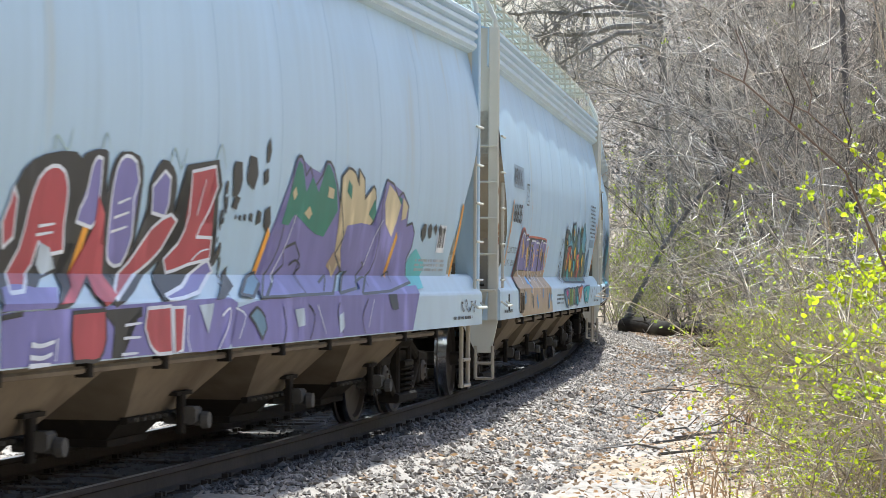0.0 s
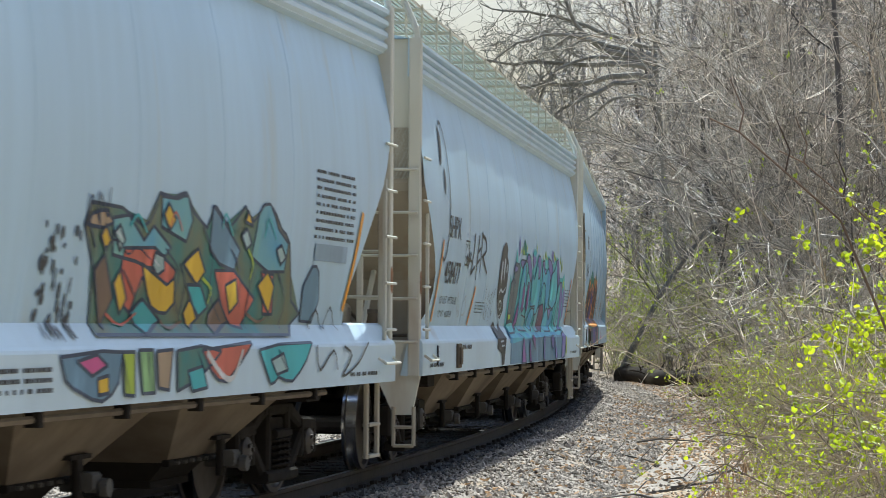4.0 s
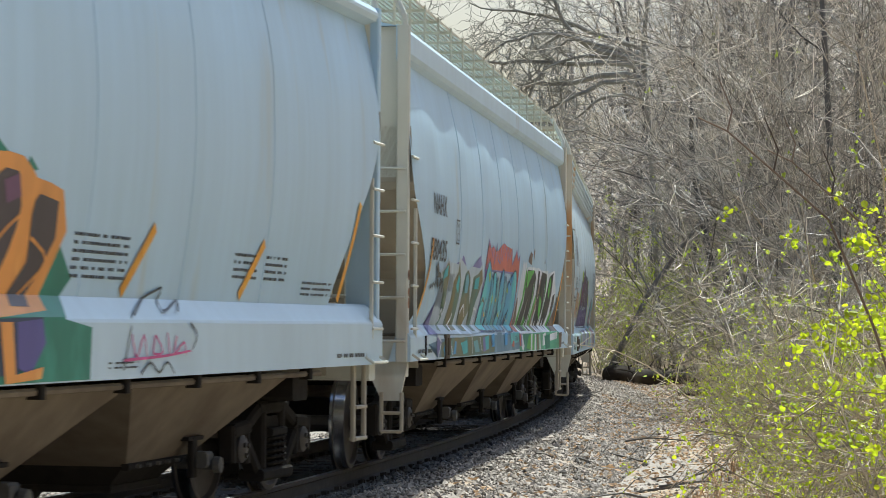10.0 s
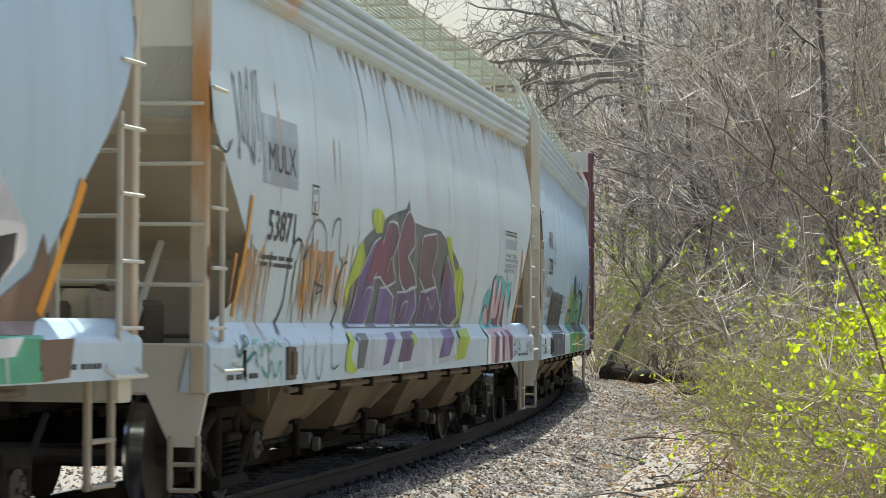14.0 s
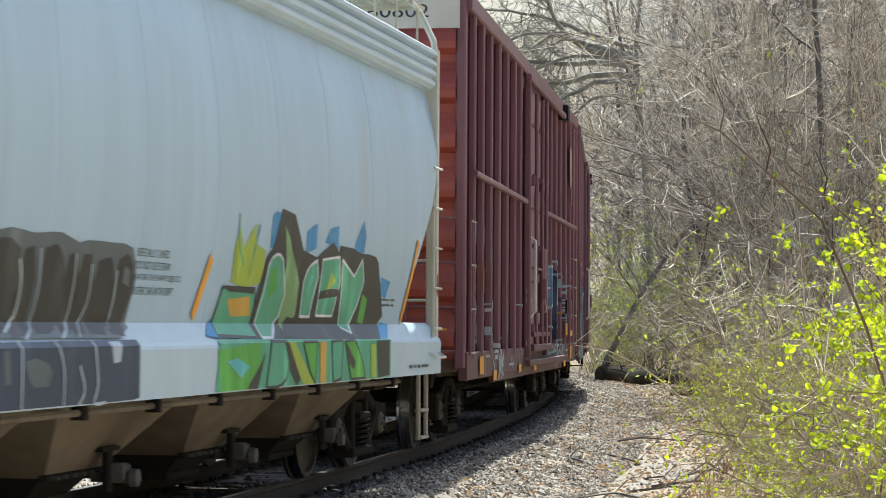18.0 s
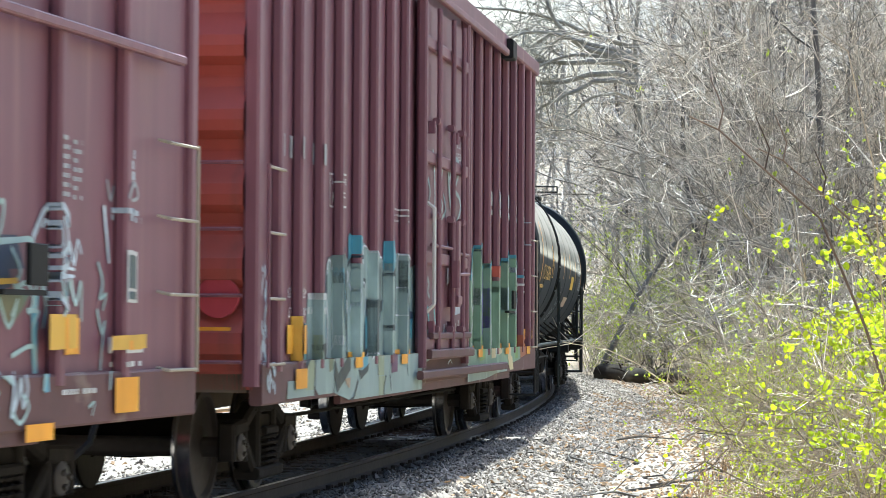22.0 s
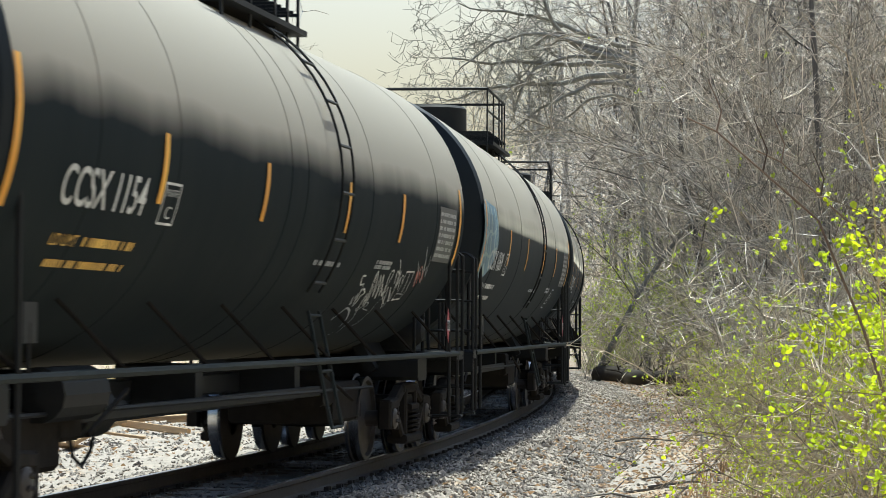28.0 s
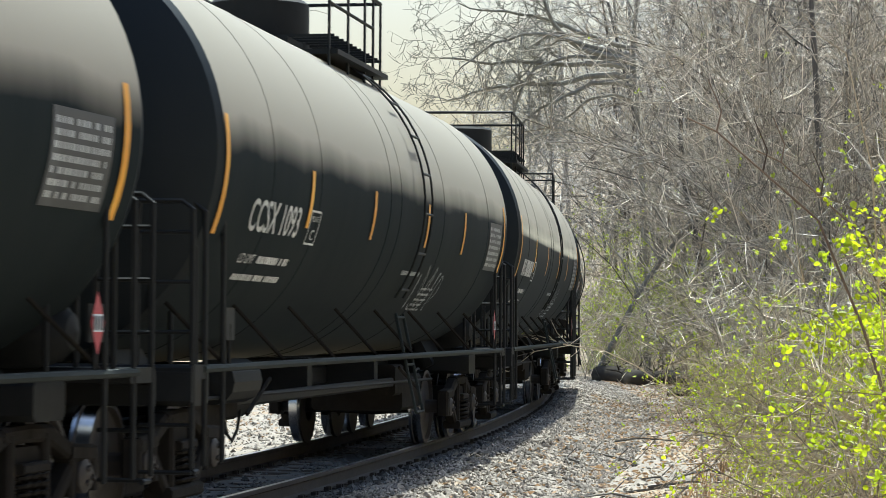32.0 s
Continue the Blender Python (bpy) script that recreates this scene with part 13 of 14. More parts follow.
    words(b, "LT WT", -7.16, -6.88, 1.50, 1.58, "chalk")
    bars(b, -6.45, -6.10, 1.50, 1.74, 2, "chalk", 26, 0.45)
    patch(b, -7.26, -6.96, 1.21, 1.44, "stripe", "notice", 8)
    patch(b, -7.25, -6.83, 0.93, 1.09, "stripe", "notice", 8)
    words(b, "63", -6.12, -5.90, 2.32, 2.51, "chalk")
    plate_box(b, -5.60, -5.28, 2.46, 2.76, "F", "chalk")
    for u, z in ((-4.85, 1.06), (-2.54, 1.06), (2.62, 1.06), (5.0, 1.07), (7.25, 1.25), (7.2, 1.05)):
        patch(b, u, u + 0.34, z, z + 0.14, "stripe", layer=8)
    bars(b, 6.3, 7.3, 1.85, 2.25, 4, "chalk", 24, 0.3)
    bars(b, -2.7, -2.2, 2.45, 2.62, 3, "chalk", 25, 0.35)
    for unit, seed in ((B[0], 91), (B[1], 92)):
        d = Door(unit)
        if unit is B[1]:
            door_tags(d)
        else:
            door_scratches(d)
        for row, z in (("CLOSE AND LOCK", 3.44), ("BOTH DOORS BEFORE", 3.30), ("MOVING CAR", 3.16)):
            if unit is B[1]:
                words(d, row, 0.40, 0.40 + 0.060 * len(row), z, z + 0.085, "chalk")
        bars(d, 0.5, 0.95, 1.95, 2.03, 1, "chalk", seed + 8, 0.8)

    # tank cars
    t = T[0]
    words(t, "UTLX 958536", -6.80, -4.62, 2.18, 2.41, "gold")
    bars(t, -6.9, -5.9, 2.03, 2.10, 1, "gold", 31, 0.8)
    bars(t, -6.9, -5.4, 1.80, 1.88, 1, "gold", 32, 0.8)
    bars(t, -6.8, -5.4, 1.65, 1.72, 1, "gold", 33, 0.8)
    for u, z0, z1 in ((-7.25, 2.11, 3.07), (-4.25, 2.31, 2.78), (-2.4, 2.31, 2.78), (-0.1, 2.31, 2.78), (2.25, 2.35, 2.82), (4.8, 2.33, 2.82), (7.6, 2.3, 3.0)):
        stripe(t, (u, z1), (u, z0), 0.10, "stripe")
    plate_box(t, -4.15, -3.75, 2.25, 2.55, "C", "gold")
    patch(t, 3.05, 4.15, 2.15, 2.41, "yellow", "notice", 3)
    patch(t, 1.85, 3.3, 1.78, 1.98, "tan", "notice")
    words(t, "LIQUEFIED", 5.9, 6.9, 2.76, 2.86, "chalk")
    words(t, "PETROLEUM GAS", 5.8, 7.0, 2.62, 2.72, "chalk")
    words(t, "NON-ODORIZED", 5.85, 6.95, 2.48, 2.58, "chalk")
    bars(t, 6.7, 7.5, 2.18, 2.45, 6, "silver", 34, 0.5)
    scrawl(t, -0.6, 0.4, 1.4, 2.2, "silver", 95, 0.02, 4)
    for k, (num, seed) in enumerate((("CCSX 1154", 1), ("CCSX 1069", 2), ("CCSX 1093", 3), ("", 4), ("", 5))):
        t = T[k + 1]
        d = 0.32 if k == 1 else 0.0
        if num and k < 3:
            words(t, num, -6.15, -4.52, 2.16, 2.42, "chalk", heavy=0.01)
        else:
            bars(t, -6.15, -4.38, 2.16, 2.42, 1, "chalk", 30, 0.9)
        words(t, "LD LMT", -6.0, -5.52, 1.90, 1.98, "gold" if k == 0 else "chalk")
        bars(t, -5.42, -4.4, 1.90, 1.98, 1, "gold" if k == 0 else "chalk", 40 + k, 0.8)
        bars(t, -5.9, -4.4, 1.74, 1.81, 1, "gold" if k == 0 else "chalk", 45 + k, 0.8)
        plate_box(t, -4.16, -3.80, 2.12, 2.42, "C", "chalk")
        for u, z0, z1 in ((-7.05, 2.10, 2.98), (-4.25 + d, 2.26, 2.74), (-1.58 + d, 2.26, 2.72), (1.30 + d, 2.28, 2.74), (3.70 + d, 2.28, 2.76), (6.83, 2.10, 2.98)):
            stripe(t, (u, z1), (u, z0), 0.10, "stripe")
        patch(t, 5.65, 6.62, 2.14, 2.74, "letter", "data_panel", 1)
        for j in range(7):
            bars(t, 5.70, 6.58, 2.19 + 0.075 * j, 2.235 + 0.075 * j, 1, "silver", 50 + 7 * k + j, 0.9, "data_row")
        bars(t, 0.6, 1.6, 1.95, 2.01, 1, "silver", 70 + k, 0.8)
        if k < 2:
            bars(t, 3.55 - 0.5 * (1 - k), 4.25 - 0.5 * (1 - k), 1.98, 2.08, 2, "silver", 76 + k, 0.8)
        if k == 1:
            for q in (((4.45, 1.72), (4.75, 2.06)), ((4.75, 2.06), (5.10, 2.06)), ((5.10, 2.06), (4.80, 1.72)), ((4.80, 1.72), (4.45, 1.72)), ((4.52, 1.80), (4.87, 1.80))):
                stripe(t, q[0], q[1], 0.02, "silver")
            bars(t, 4.72, 4.90, 1.84, 2.02, 4, "silver", 77, 0.5)
        elif k > 1:
            scrawl(t, 1.6, 3.2, 1.45, 2.15, "silver", 97 + k, 0.018, 5, "faint chalk scribbles")
            bars(t, 1.2 + 0.5 * k, 1.9 + 0.5 * k, 1.5, 1.85, 5, "silver", 75 + k, 0.4)
        placard(t, 1)
    white_tag(T[1])
    pale_blue(T[2])


class EndBoard:
    """The white board across a boxcar's end."""

    def __init__(self, unit):
        self.car = unit.car

    def face(self, u, z, lift=0.0):
        return (-8.416 - lift, -u, z)

    def cuts_z(self):
        return []

    def cuts_u(self):
        return []

    def proud(self, u, z):
        return 0.0


class Door:
    """The face of a boxcar's door."""

    def __init__(self, unit):
        self.unit, self.car = unit, unit.car

    def face(self, x, z, lift=0.0):
        return (x, -self.unit.SIDE - 0.092 - lift, z)

    def cuts_z(self):
        return []

    def cuts_u(self):
        return []

    def proud(self, x, z):
        return 0.0


def placard(t, e):
    """A red diamond placard on its holder."""
    x, y, z = e * (t.half - 0.92), -1.52, 1.46
    g = Geo().face([(x, y, z - 0.20), (x + 0.115, y, z), (x, y, z + 0.20), (x - 0.115, y, z)])
    g.face([(x - 0.08, y - 0.004, z - 0.055), (x + 0.08, y - 0.004, z - 0.055), (x + 0.08, y - 0.004, z + 0.055), (x - 0.08, y - 0.004, z + 0.055)], 1)
    for k in range(4):
        g.face([(x - 0.08 + k * 0.044, y - 0.008, z - 0.045), (x - 0.055 + k * 0.044, y - 0.008, z - 0.045), (x - 0.055 + k * 0.044, y - 0.008, z + 0.045), (x - 0.08 + k * 0.044, y - 0.008, z + 0.045)], 2)
    part("hazard_placard", g, [P["red"], P["white"], P["letter"]], t.car, "red diamond hazard placard")


paint_cars()

# ---- woods ----
def grow(g, p, d, length, r, level, rnd, spec, ends=None):
    """A limb that wanders, tapers and forks; level 0 is the trunk."""
    segs = spec["segs"][level]
    pts, rr = [p.copy()], [r]
    kids = []
    for i in range(segs):
        wob = spec["wobble"][level]
        d = (d + Vector((rnd.gauss(0, wob), rnd.gauss(0, wob), rnd.gauss(0, wob))) + Vector((0, 0, spec["lift"][level])) + spec.get("lean", Vector((0, 0, 0))) * (0.10 if level == 1 else 0.0)).normalized()
        p = p + d * (length / segs)
        pts.append(p.copy())
        f = (i + 1) / segs
        if level + 1 < len(spec["kids"]) and f >= spec["bare"][level]:
            kids.append((p.copy(), d.copy(), f))
    g.tube(pts, r, spec["sides"][level], 0 if level < spec.get("pale_from", 2) else 1, caps=False, r2=r * spec["taper"][level])
    if ends is not None and level >= len(spec["kids"]) - 2:
        ends.append((pts[-1], d))
    if level + 1 < len(spec["kids"]):
        n = spec["kids"][level]
        for k in range(n):
            q, dd, f = kids[min(int(rnd.random() * len(kids)), len(kids) - 1)]
            side = dd.orthogonal().normalized()
            side.rotate(Matrix.Rotation(rnd.uniform(0, 6.283), 3, dd))
            way = (dd * spec["ahead"][level] + side + (spec.get("lean", Vector((0, 0, 0))) if level == 0 else Vector((0, 0, 0)))).normalized()
            grow(g, q, way, length * spec["short"][level] * rnd.uniform(0.65, 1.2) * (1.15 - 0.5 * f), max(r * (1 - f * (1 - spec["taper"][level])) * spec["thin"][level], spec["least"]), level + 1, rnd, spec, ends)


TREE = dict(segs=(7, 5, 3, 2, 1), wobble=(0.07, 0.18, 0.26, 0.30, 0.3), lift=(0.03, 0.03, 0.0, -0.02, 0.0), sides=(9, 5, 3, 3, 3), bare=(0.3, 0.25, 0.2, 0.2), taper=(0.35, 0.3, 0.35, 0.5, 0.5),
            kids=(11, 6, 5, 0), ahead=(0.55, 0.6, 0.6, 0.8), short=(0.42, 0.5, 0.55, 0.55), thin=(0.42, 0.45, 0.55, 0.6), least=0.012)


def tree_shapes(seed, height, radius, lean=None, bark=None, **more):
    rnd = random.Random(seed)
    spec = dict(TREE, **more)
    if lean:
        spec["lean"] = Vector(lean)
    trunk = Geo()
    pts, d, p = [Vector((0, 0, -0.4))], Vector((0, 0, 1)), Vector((0, 0, -0.4))
    g = Geo()
    grow(g, p, Vector((rnd.gauss(0, 0.05), rnd.gauss(0, 0.05), 1)).normalized(), height, radius, 0, rnd, spec)
    k = (spec["segs"][0] + 1) * spec["sides"][0]
    nf = spec["segs"][0] * spec["sides"][0]
    trunk.v, trunk.f, trunk.m = g.v[:k], g.f[:nf], g.m[:nf]
    crown = Geo()
    crown.v, crown.f, crown.m = g.v[k:], [tuple(i - k for i in f) for f in g.f[nf:]], g.m[nf:]
    return trunk.mesh("trunk", bark or M_BARK, smooth=True), crown.mesh("crown", [bark or M_BARK, spec.get("twig", M_TWIG)])


def tree(shapes, x, y, turn, label, size=1.0, name="bare_tree", z=None):
    root = thing(name, label, "tree", "bare trees of the wood", at=pose(x, y, float(ground_at([x], [y])[0]) if z is None else z, rz=turn))
    for nm, me in zip(("trunk", "crown"), shapes):
        part(nm, me, None, root, at=Matrix.Diagonal((size, size, size, 1)))
    return root


def canes(seed, n, height, reach, r=0.007, twigs=5, droop=0.16, fine=1, lean=(0, 0), long=1.0, stop=-99):
    """A thicket of arching canes with side twigs; returns the shape and the twig ends."""
    rnd = random.Random(seed)
    g, ends = Geo(), []
    for _ in range(n):
        a, rad = rnd.uniform(0, 6.283), reach * 0.75 * math.sqrt(rnd.random())
        p = Vector((rad * math.cos(a), rad * math.sin(a), -0.1))
        b = rnd.uniform(0, 6.283)
        d = Vector((0.45 * math.cos(b) + lean[0], 0.45 * math.sin(b) + lean[1], 1)).normalized()
        L, k = height * rnd.uniform(0.6, 1.35), 7
        pts = [p.copy()]
        for i in range(k):
            d = (d + Vector((rnd.gauss(0, 0.14), rnd.gauss(0, 0.14), -droop * i / k * 2 + rnd.gauss(0, 0.05)))).normalized()
            if p.x + d.x * L / k < stop:
                d = Vector((0.3, d.y, abs(d.z))).normalized()
            p = p + d * (L / k)
            pts.append(p.copy())
            if i >= 1:
                for _ in range(rnd.randint(twigs - 3, twigs)):
                    e = (d * 0.5 + Vector((rnd.gauss(0, 0.7), rnd.gauss(0, 0.7), rnd.gauss(0.1, 0.5)))).normalized()
                    l = L * rnd.uniform(0.08, 0.25) * long
                    if p.x + e.x * l < stop:
                        e.x = 0.0
                    q1 = p + e * l * 0.5
                    q2 = q1 + (e + Vector((rnd.gauss(0, 0.3), rnd.gauss(0, 0.3), rnd.gauss(0, 0.3)))).normalized() * l * 0.5
                    g.tube([p, q1, q2], r * 0.55, 3, caps=False, r2=r * 0.3)
                    ends.append((q2, e))
                    ends.append((q1, e))
                    for _ in range(fine):
                        h = (e * 0.6 + Vector((rnd.gauss(0, 0.6), rnd.gauss(0, 0.6), rnd.gauss(0, 0.6)))).normalized()
                        q3 = q1 + h * l * 0.5
                        g.tube([q1, q3], r * 0.35, 3, caps=False, r2=r * 0.25)
                        ends.append((q3, h))
        g.tube(pts, r * rnd.uniform(0.8, 1.5), 3, caps=False, r2=r * 0.5)
    return g, ends


def leaves(ends, seed, share, size, per=4, keep=lambda p: True):
    """Small rounded leaves, folded along the rib, in tufts at twig ends."""
    rnd = random.Random(seed)
    g = Geo()
    for p, d in ends:
        if rnd.random() > share or not keep(p):
            continue
        for _ in range(rnd.randint(max(1, per - 2), per + 1)):
            u = Vector((rnd.gauss(0, 1), rnd.gauss(0, 1), rnd.gauss(0.25, 0.8))).normalized()
            v = u.orthogonal().normalized()
            v.rotate(Matrix.Rotation(rnd.uniform(0, 6.283), 3, u))
            n = u.cross(v)
            s = size * rnd.uniform(0.6, 1.3)
            o = p + u * s * 0.2 + Vector((rnd.gauss(0, 1), rnd.gauss(0, 1), rnd.gauss(0, 1))) * s * 0.6
            tip = o + u * s
            i = len(g.v)
            g.v += [tuple(o), tuple(tip)]
            for e in (1, -1):
                for f, w in ((0.28, 0.30), (0.66, 0.34), (0.90, 0.17)):
                    g.v.append(tuple(o + u * s * f + v * e * s * w + n * s * 0.3 * w))
            g.f += [(i, i + 2, i + 3, i + 4, i + 1), (i, i + 1, i + 7, i + 6, i + 5)]
            g.m += [0, 0]
    return g


def shrub(name, label, meshes, x, y, turn, size=1.0, group="shrubs beside the line", tall=1.0):
    root = thing(name, label, "shrub", group, at=pose(x, y, float(ground_at([x], [y])[0]), rz=turn))
    for nm, me in meshes:
        part(nm, me, None, root, at=Matrix.Diagonal((size, size, size * tall, 1)))
    return root


def crooked_tree(x, y):
    """The tree whose thick limbs arch out over the line and droop at their ends."""
    rnd = random.Random(77)
    root = thing("crooked_tree", "large bare tree with thick crooked limbs drooping over the line", "tree", "bare trees of the wood", at=pose(x, y, float(ground_at([x], [y])[0])))
    part("trunk", Geo().tube([(2.0, 0.6, -0.4), (1.9, 0.6, 4), (1.7, 0.5, 8), (1.4, 0.2, 11.5), (1.3, 0.1, 13.2), (1.6, 0.2, 16)], 0.12, 10, caps=False, r2=0.08), M_LIMB, root, smooth=True)
    fork = dict(TREE, segs=(6, 5, 4, 2), sides=(6, 5, 4, 3), kids=(5, 5, 4, 0), wobble=(0.2, 0.24, 0.3, 0.3), lift=(0, -0.02, -0.05, -0.05), bare=(0.1, 0.1, 0.1), taper=(0.45, 0.4, 0.5, 0.6),
                ahead=(1.0, 0.9, 0.8), short=(0.5, 0.55, 0.6), thin=(0.6, 0.6, 0.6), least=0.013, pale_from=9)
    # height on the trunk, first heading above the level, bend per metre, length, thickness
    for z, up, bend, far, r, depth in ((12.7, 12, 9, 5.6, 0.13, -0.05), (12.4, 4, -7, 6.4, 0.125, 0.0), (12.0, -4, -11, 6.2, 0.13, 0.05), (11.7, -16, -17, 4.6, 0.10, -0.1), (13.2, 45, -6, 6.0, 0.11, 0.1), (12.9, 30, -10, 6.6, 0.10, -0.15), (11.2, -30, -14, 3.6, 0.07, 0.2), (12.6, 8, -20, 5.0, 0.08, -0.3)):
        g = Geo()
        p, pts, a, n = Vector((0, 0, z)), [Vector((1.35, 0.1, z - 0.25)), Vector((0.6, 0, z - 0.05))], up, 12
        for i in range(n):
            a += bend * far / n + rnd.gauss(0, 9)
            d = Vector((-math.cos(radians(a)), depth + rnd.gauss(0, 0.12), math.sin(radians(a)))).normalized()
            p = p + d * (far / n)
            pts.append(p.copy())
            if i > 1:
                for _ in range(2 if i % 2 else 1):
                    side = rnd.choice((-1, 1)) * rnd.uniform(25, 70) - 12
                    w = Vector((-math.cos(radians(a + side)), rnd.gauss(0, 0.5), math.sin(radians(a + side)))).normalized()
                    grow(g, p, w, far * rnd.uniform(0.22, 0.42), r * (1 - 0.07 * i) * 0.42, 1, rnd, fork)
        g.tube(pts, r, 8, caps=False, r2=r * 0.22)
        part("limb", g, M_LIMB, root)


def build_woods():
    rnd = random.Random(21)
    tall = [tree_shapes(30 + k, 15.5 + 1.5 * (k % 3), 0.13 + 0.03 * (k % 3), bare=(0.15, 0.15, 0.2, 0.2)) for k in range(4)]
    mid = [tree_shapes(50 + k, 9.5 + k, 0.085 + 0.015 * k, bare=(0.12, 0.15, 0.2, 0.2)) for k in range(3)]
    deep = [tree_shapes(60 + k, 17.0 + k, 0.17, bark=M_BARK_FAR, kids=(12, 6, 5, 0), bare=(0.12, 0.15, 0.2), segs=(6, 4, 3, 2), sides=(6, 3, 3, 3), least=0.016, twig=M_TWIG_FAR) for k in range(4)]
    label = "bare grey tree with fine leafless twigs at the wood's edge"
    spots = []
    tries = 0
    while len(spots) < 66 and tries < 5000:
        tries += 1
        y = rnd.uniform(56, 150)
        x = y * rnd.choice((rnd.uniform(-0.13, -0.03), rnd.uniform(0.065, 0.24), rnd.uniform(0.065, 0.24))) if y > 105 else y * rnd.uniform(0.065, 0.24)
        o = float(off_line([x], [y])[0])
        if (o > 6.5 or o < -9) and all((x - a) ** 2 + (y - b) ** 2 > 4 for a, b in spots) and not (y < 100 and x / y < 0.112) and not (y < 112 and x / y < 0.08):
            spots.append((x, y))
    for i, (x, y) in enumerate(spots):
        big = y > 84
        tree((tall if big else mid)[rnd.randrange(4 if big else 3)], x, y, rnd.uniform(0, 360), label, rnd.uniform(0.85, 1.2))
    # the deep wood behind, round the outside of the curve
    n = 0
    while n < 78:
        y = rnd.uniform(112, 240)
        x = y * rnd.uniform(0.03, 0.25)
        if float(off_line([x], [y])[0]) > 6.5:
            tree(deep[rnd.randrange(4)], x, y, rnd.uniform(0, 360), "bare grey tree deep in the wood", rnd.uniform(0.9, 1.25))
            n += 1
    crooked_tree(6.15, 95.0)
    # the dark leaning trunk and the dark trunks beside it
    part_lean = tree_shapes(78, 9.5, 0.13, kids=(9, 5, 4, 0), bare=(0.35, 0.2, 0.2, 0.2), wobble=(0.13, 0.18, 0.26, 0.30, 0.3), bark=M_BARK_FAR)
    ob = tree(part_lean, 5.45, 88.0, 30, "dark leaning trunk in front of the wood", name="leaning_tree")
    ob.matrix_basis = pose(5.45, 88.0, float(ground_at([5.45], [88.0])[0]), 0, 12.0, 0) @ pose(0, 0, 0, rz=30)
    dark = [tree_shapes(85 + k, 12.5, 0.13 + 0.03 * k, bark=M_BARK, kids=(8, 6, 5, 0), bare=(0.35, 0.2, 0.2)) for k in range(2)]
    for k, (x, y) in enumerate(((7.4, 108.0), (9.0, 98.0), (11.3, 96.0), (10.2, 90.0), (12.6, 86.0))):
        tree(dark[k % 2], x, y, 77 * k, "bare tree with a grey trunk at the wood's edge", 0.85 + 0.06 * (k % 4))
    # trees on the far side of the line
    for k in range(16):
        x, y = rnd.uniform(-48, -9), rnd.uniform(60, 150)
        if float(off_line([x], [y])[0]) < -9:
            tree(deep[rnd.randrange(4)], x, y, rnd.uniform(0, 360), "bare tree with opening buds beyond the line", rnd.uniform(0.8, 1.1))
    # trees round and behind the camera
    for k in range(10):
        a = radians(100 + 16 * k)
        x, y = 30 * math.sin(a), 30 * math.cos(a) - 4
        if abs(float(off_line([x], [y])[0])) > 6:
            tree(mid[rnd.randrange(3)], x, y, rnd.uniform(0, 360), label)
    # brush
    thickets = []
    for k in range(4):
        g, ends = canes(90 + k, 18, 2.8, 1.8, r=0.011, twigs=5, fine=1, droop=0.24, long=1.1)
        thickets.append([("cane_tangle", g.mesh("cane_tangle", M_TWIG)), ("foliage", leaves(ends, k, 0.10, 0.06, 3).mesh("foliage", M_LEAF_FAR))])
    lab = "tangled bare brush with a few opening leaves"
    n = 0
    while n < 70:
        y = rnd.uniform(40, 100)
        x = y * rnd.uniform(0.058, 0.22)
        o = float(off_line([x], [y])[0])
        if o < 4.8 + rnd.uniform(0, 1.5) or x / y < 0.118:
            continue
        shrub("brush_thicket", lab, thickets[rnd.randrange(4)], x, y, rnd.uniform(0, 360), rnd.uniform(0.8, 1.5), tall=rnd.uniform(0.8, 1.4))
        n += 1
    for k in range(14):
        y = rnd.uniform(99, 118)
        x = y * rnd.uniform(0.055, 0.085)
        if float(off_line([x], [y])[0]) > 4.6:
            shrub("brush_thicket", lab, thickets[k % 4], x, y, rnd.uniform(0, 360), 1.5, tall=rnd.uniform(1.0, 1.6))
    # tall tangles of vine and sapling that fill the wood's edge
    vines = []
    for k in range(3):
        g, ends = canes(200 + k, 28, 8.5, 3.2, r=0.017, twigs=7, droop=0.16, fine=1, long=0.8)
        vines.append([("cane_tangle", g.mesh("cane_tangle", M_TWIG)), ("foliage", leaves(ends, 70 + k, 0.006, 0.07, 3).mesh("foliage", M_LEAF_FAR))])
    n = 0
    while n < 34:
        y = rnd.uniform(50, 118)
        x = y * rnd.uniform(0.07, 0.22)
        if float(off_line([x], [y])[0]) > 7.0 and x / y > 0.118:
            shrub("vine_tangle", "tall pale tangle of bare vines and saplings", vines[n % 3], x, y, rnd.uniform(0, 360), rnd.uniform(0.8, 1.3), tall=rnd.uniform(0.9, 1.5))
            n += 1
    # pale green understorey behind the log
    green = []
    for k in range(2):
        g, ends = canes(230 + k, 20, 4.6, 1.5, r=0.012, twigs=5, fine=0)
        green.append([("cane_tangle", g.mesh("cane_tangle", M_TWIG)), ("foliage", leaves(ends, 80 + k, 0.45, 0.080, 4).mesh("foliage", M_LEAF_FAR))])
    for k, (x, y, s) in enumerate(((7.6, 93.5, 1.05), (9.0, 95, 1.15), (8.3, 97, 1.2), (10.0, 93, 0.9), (5.6, 90.2, 0.5), (6.2, 87.5, 0.4), (11.2, 91, 0.7))):
        shrub("green_shrub", "shrub hazed with small pale green leaves", green[k % 2], x, y, 50 * k, s, tall=1.1)
    leafy = []
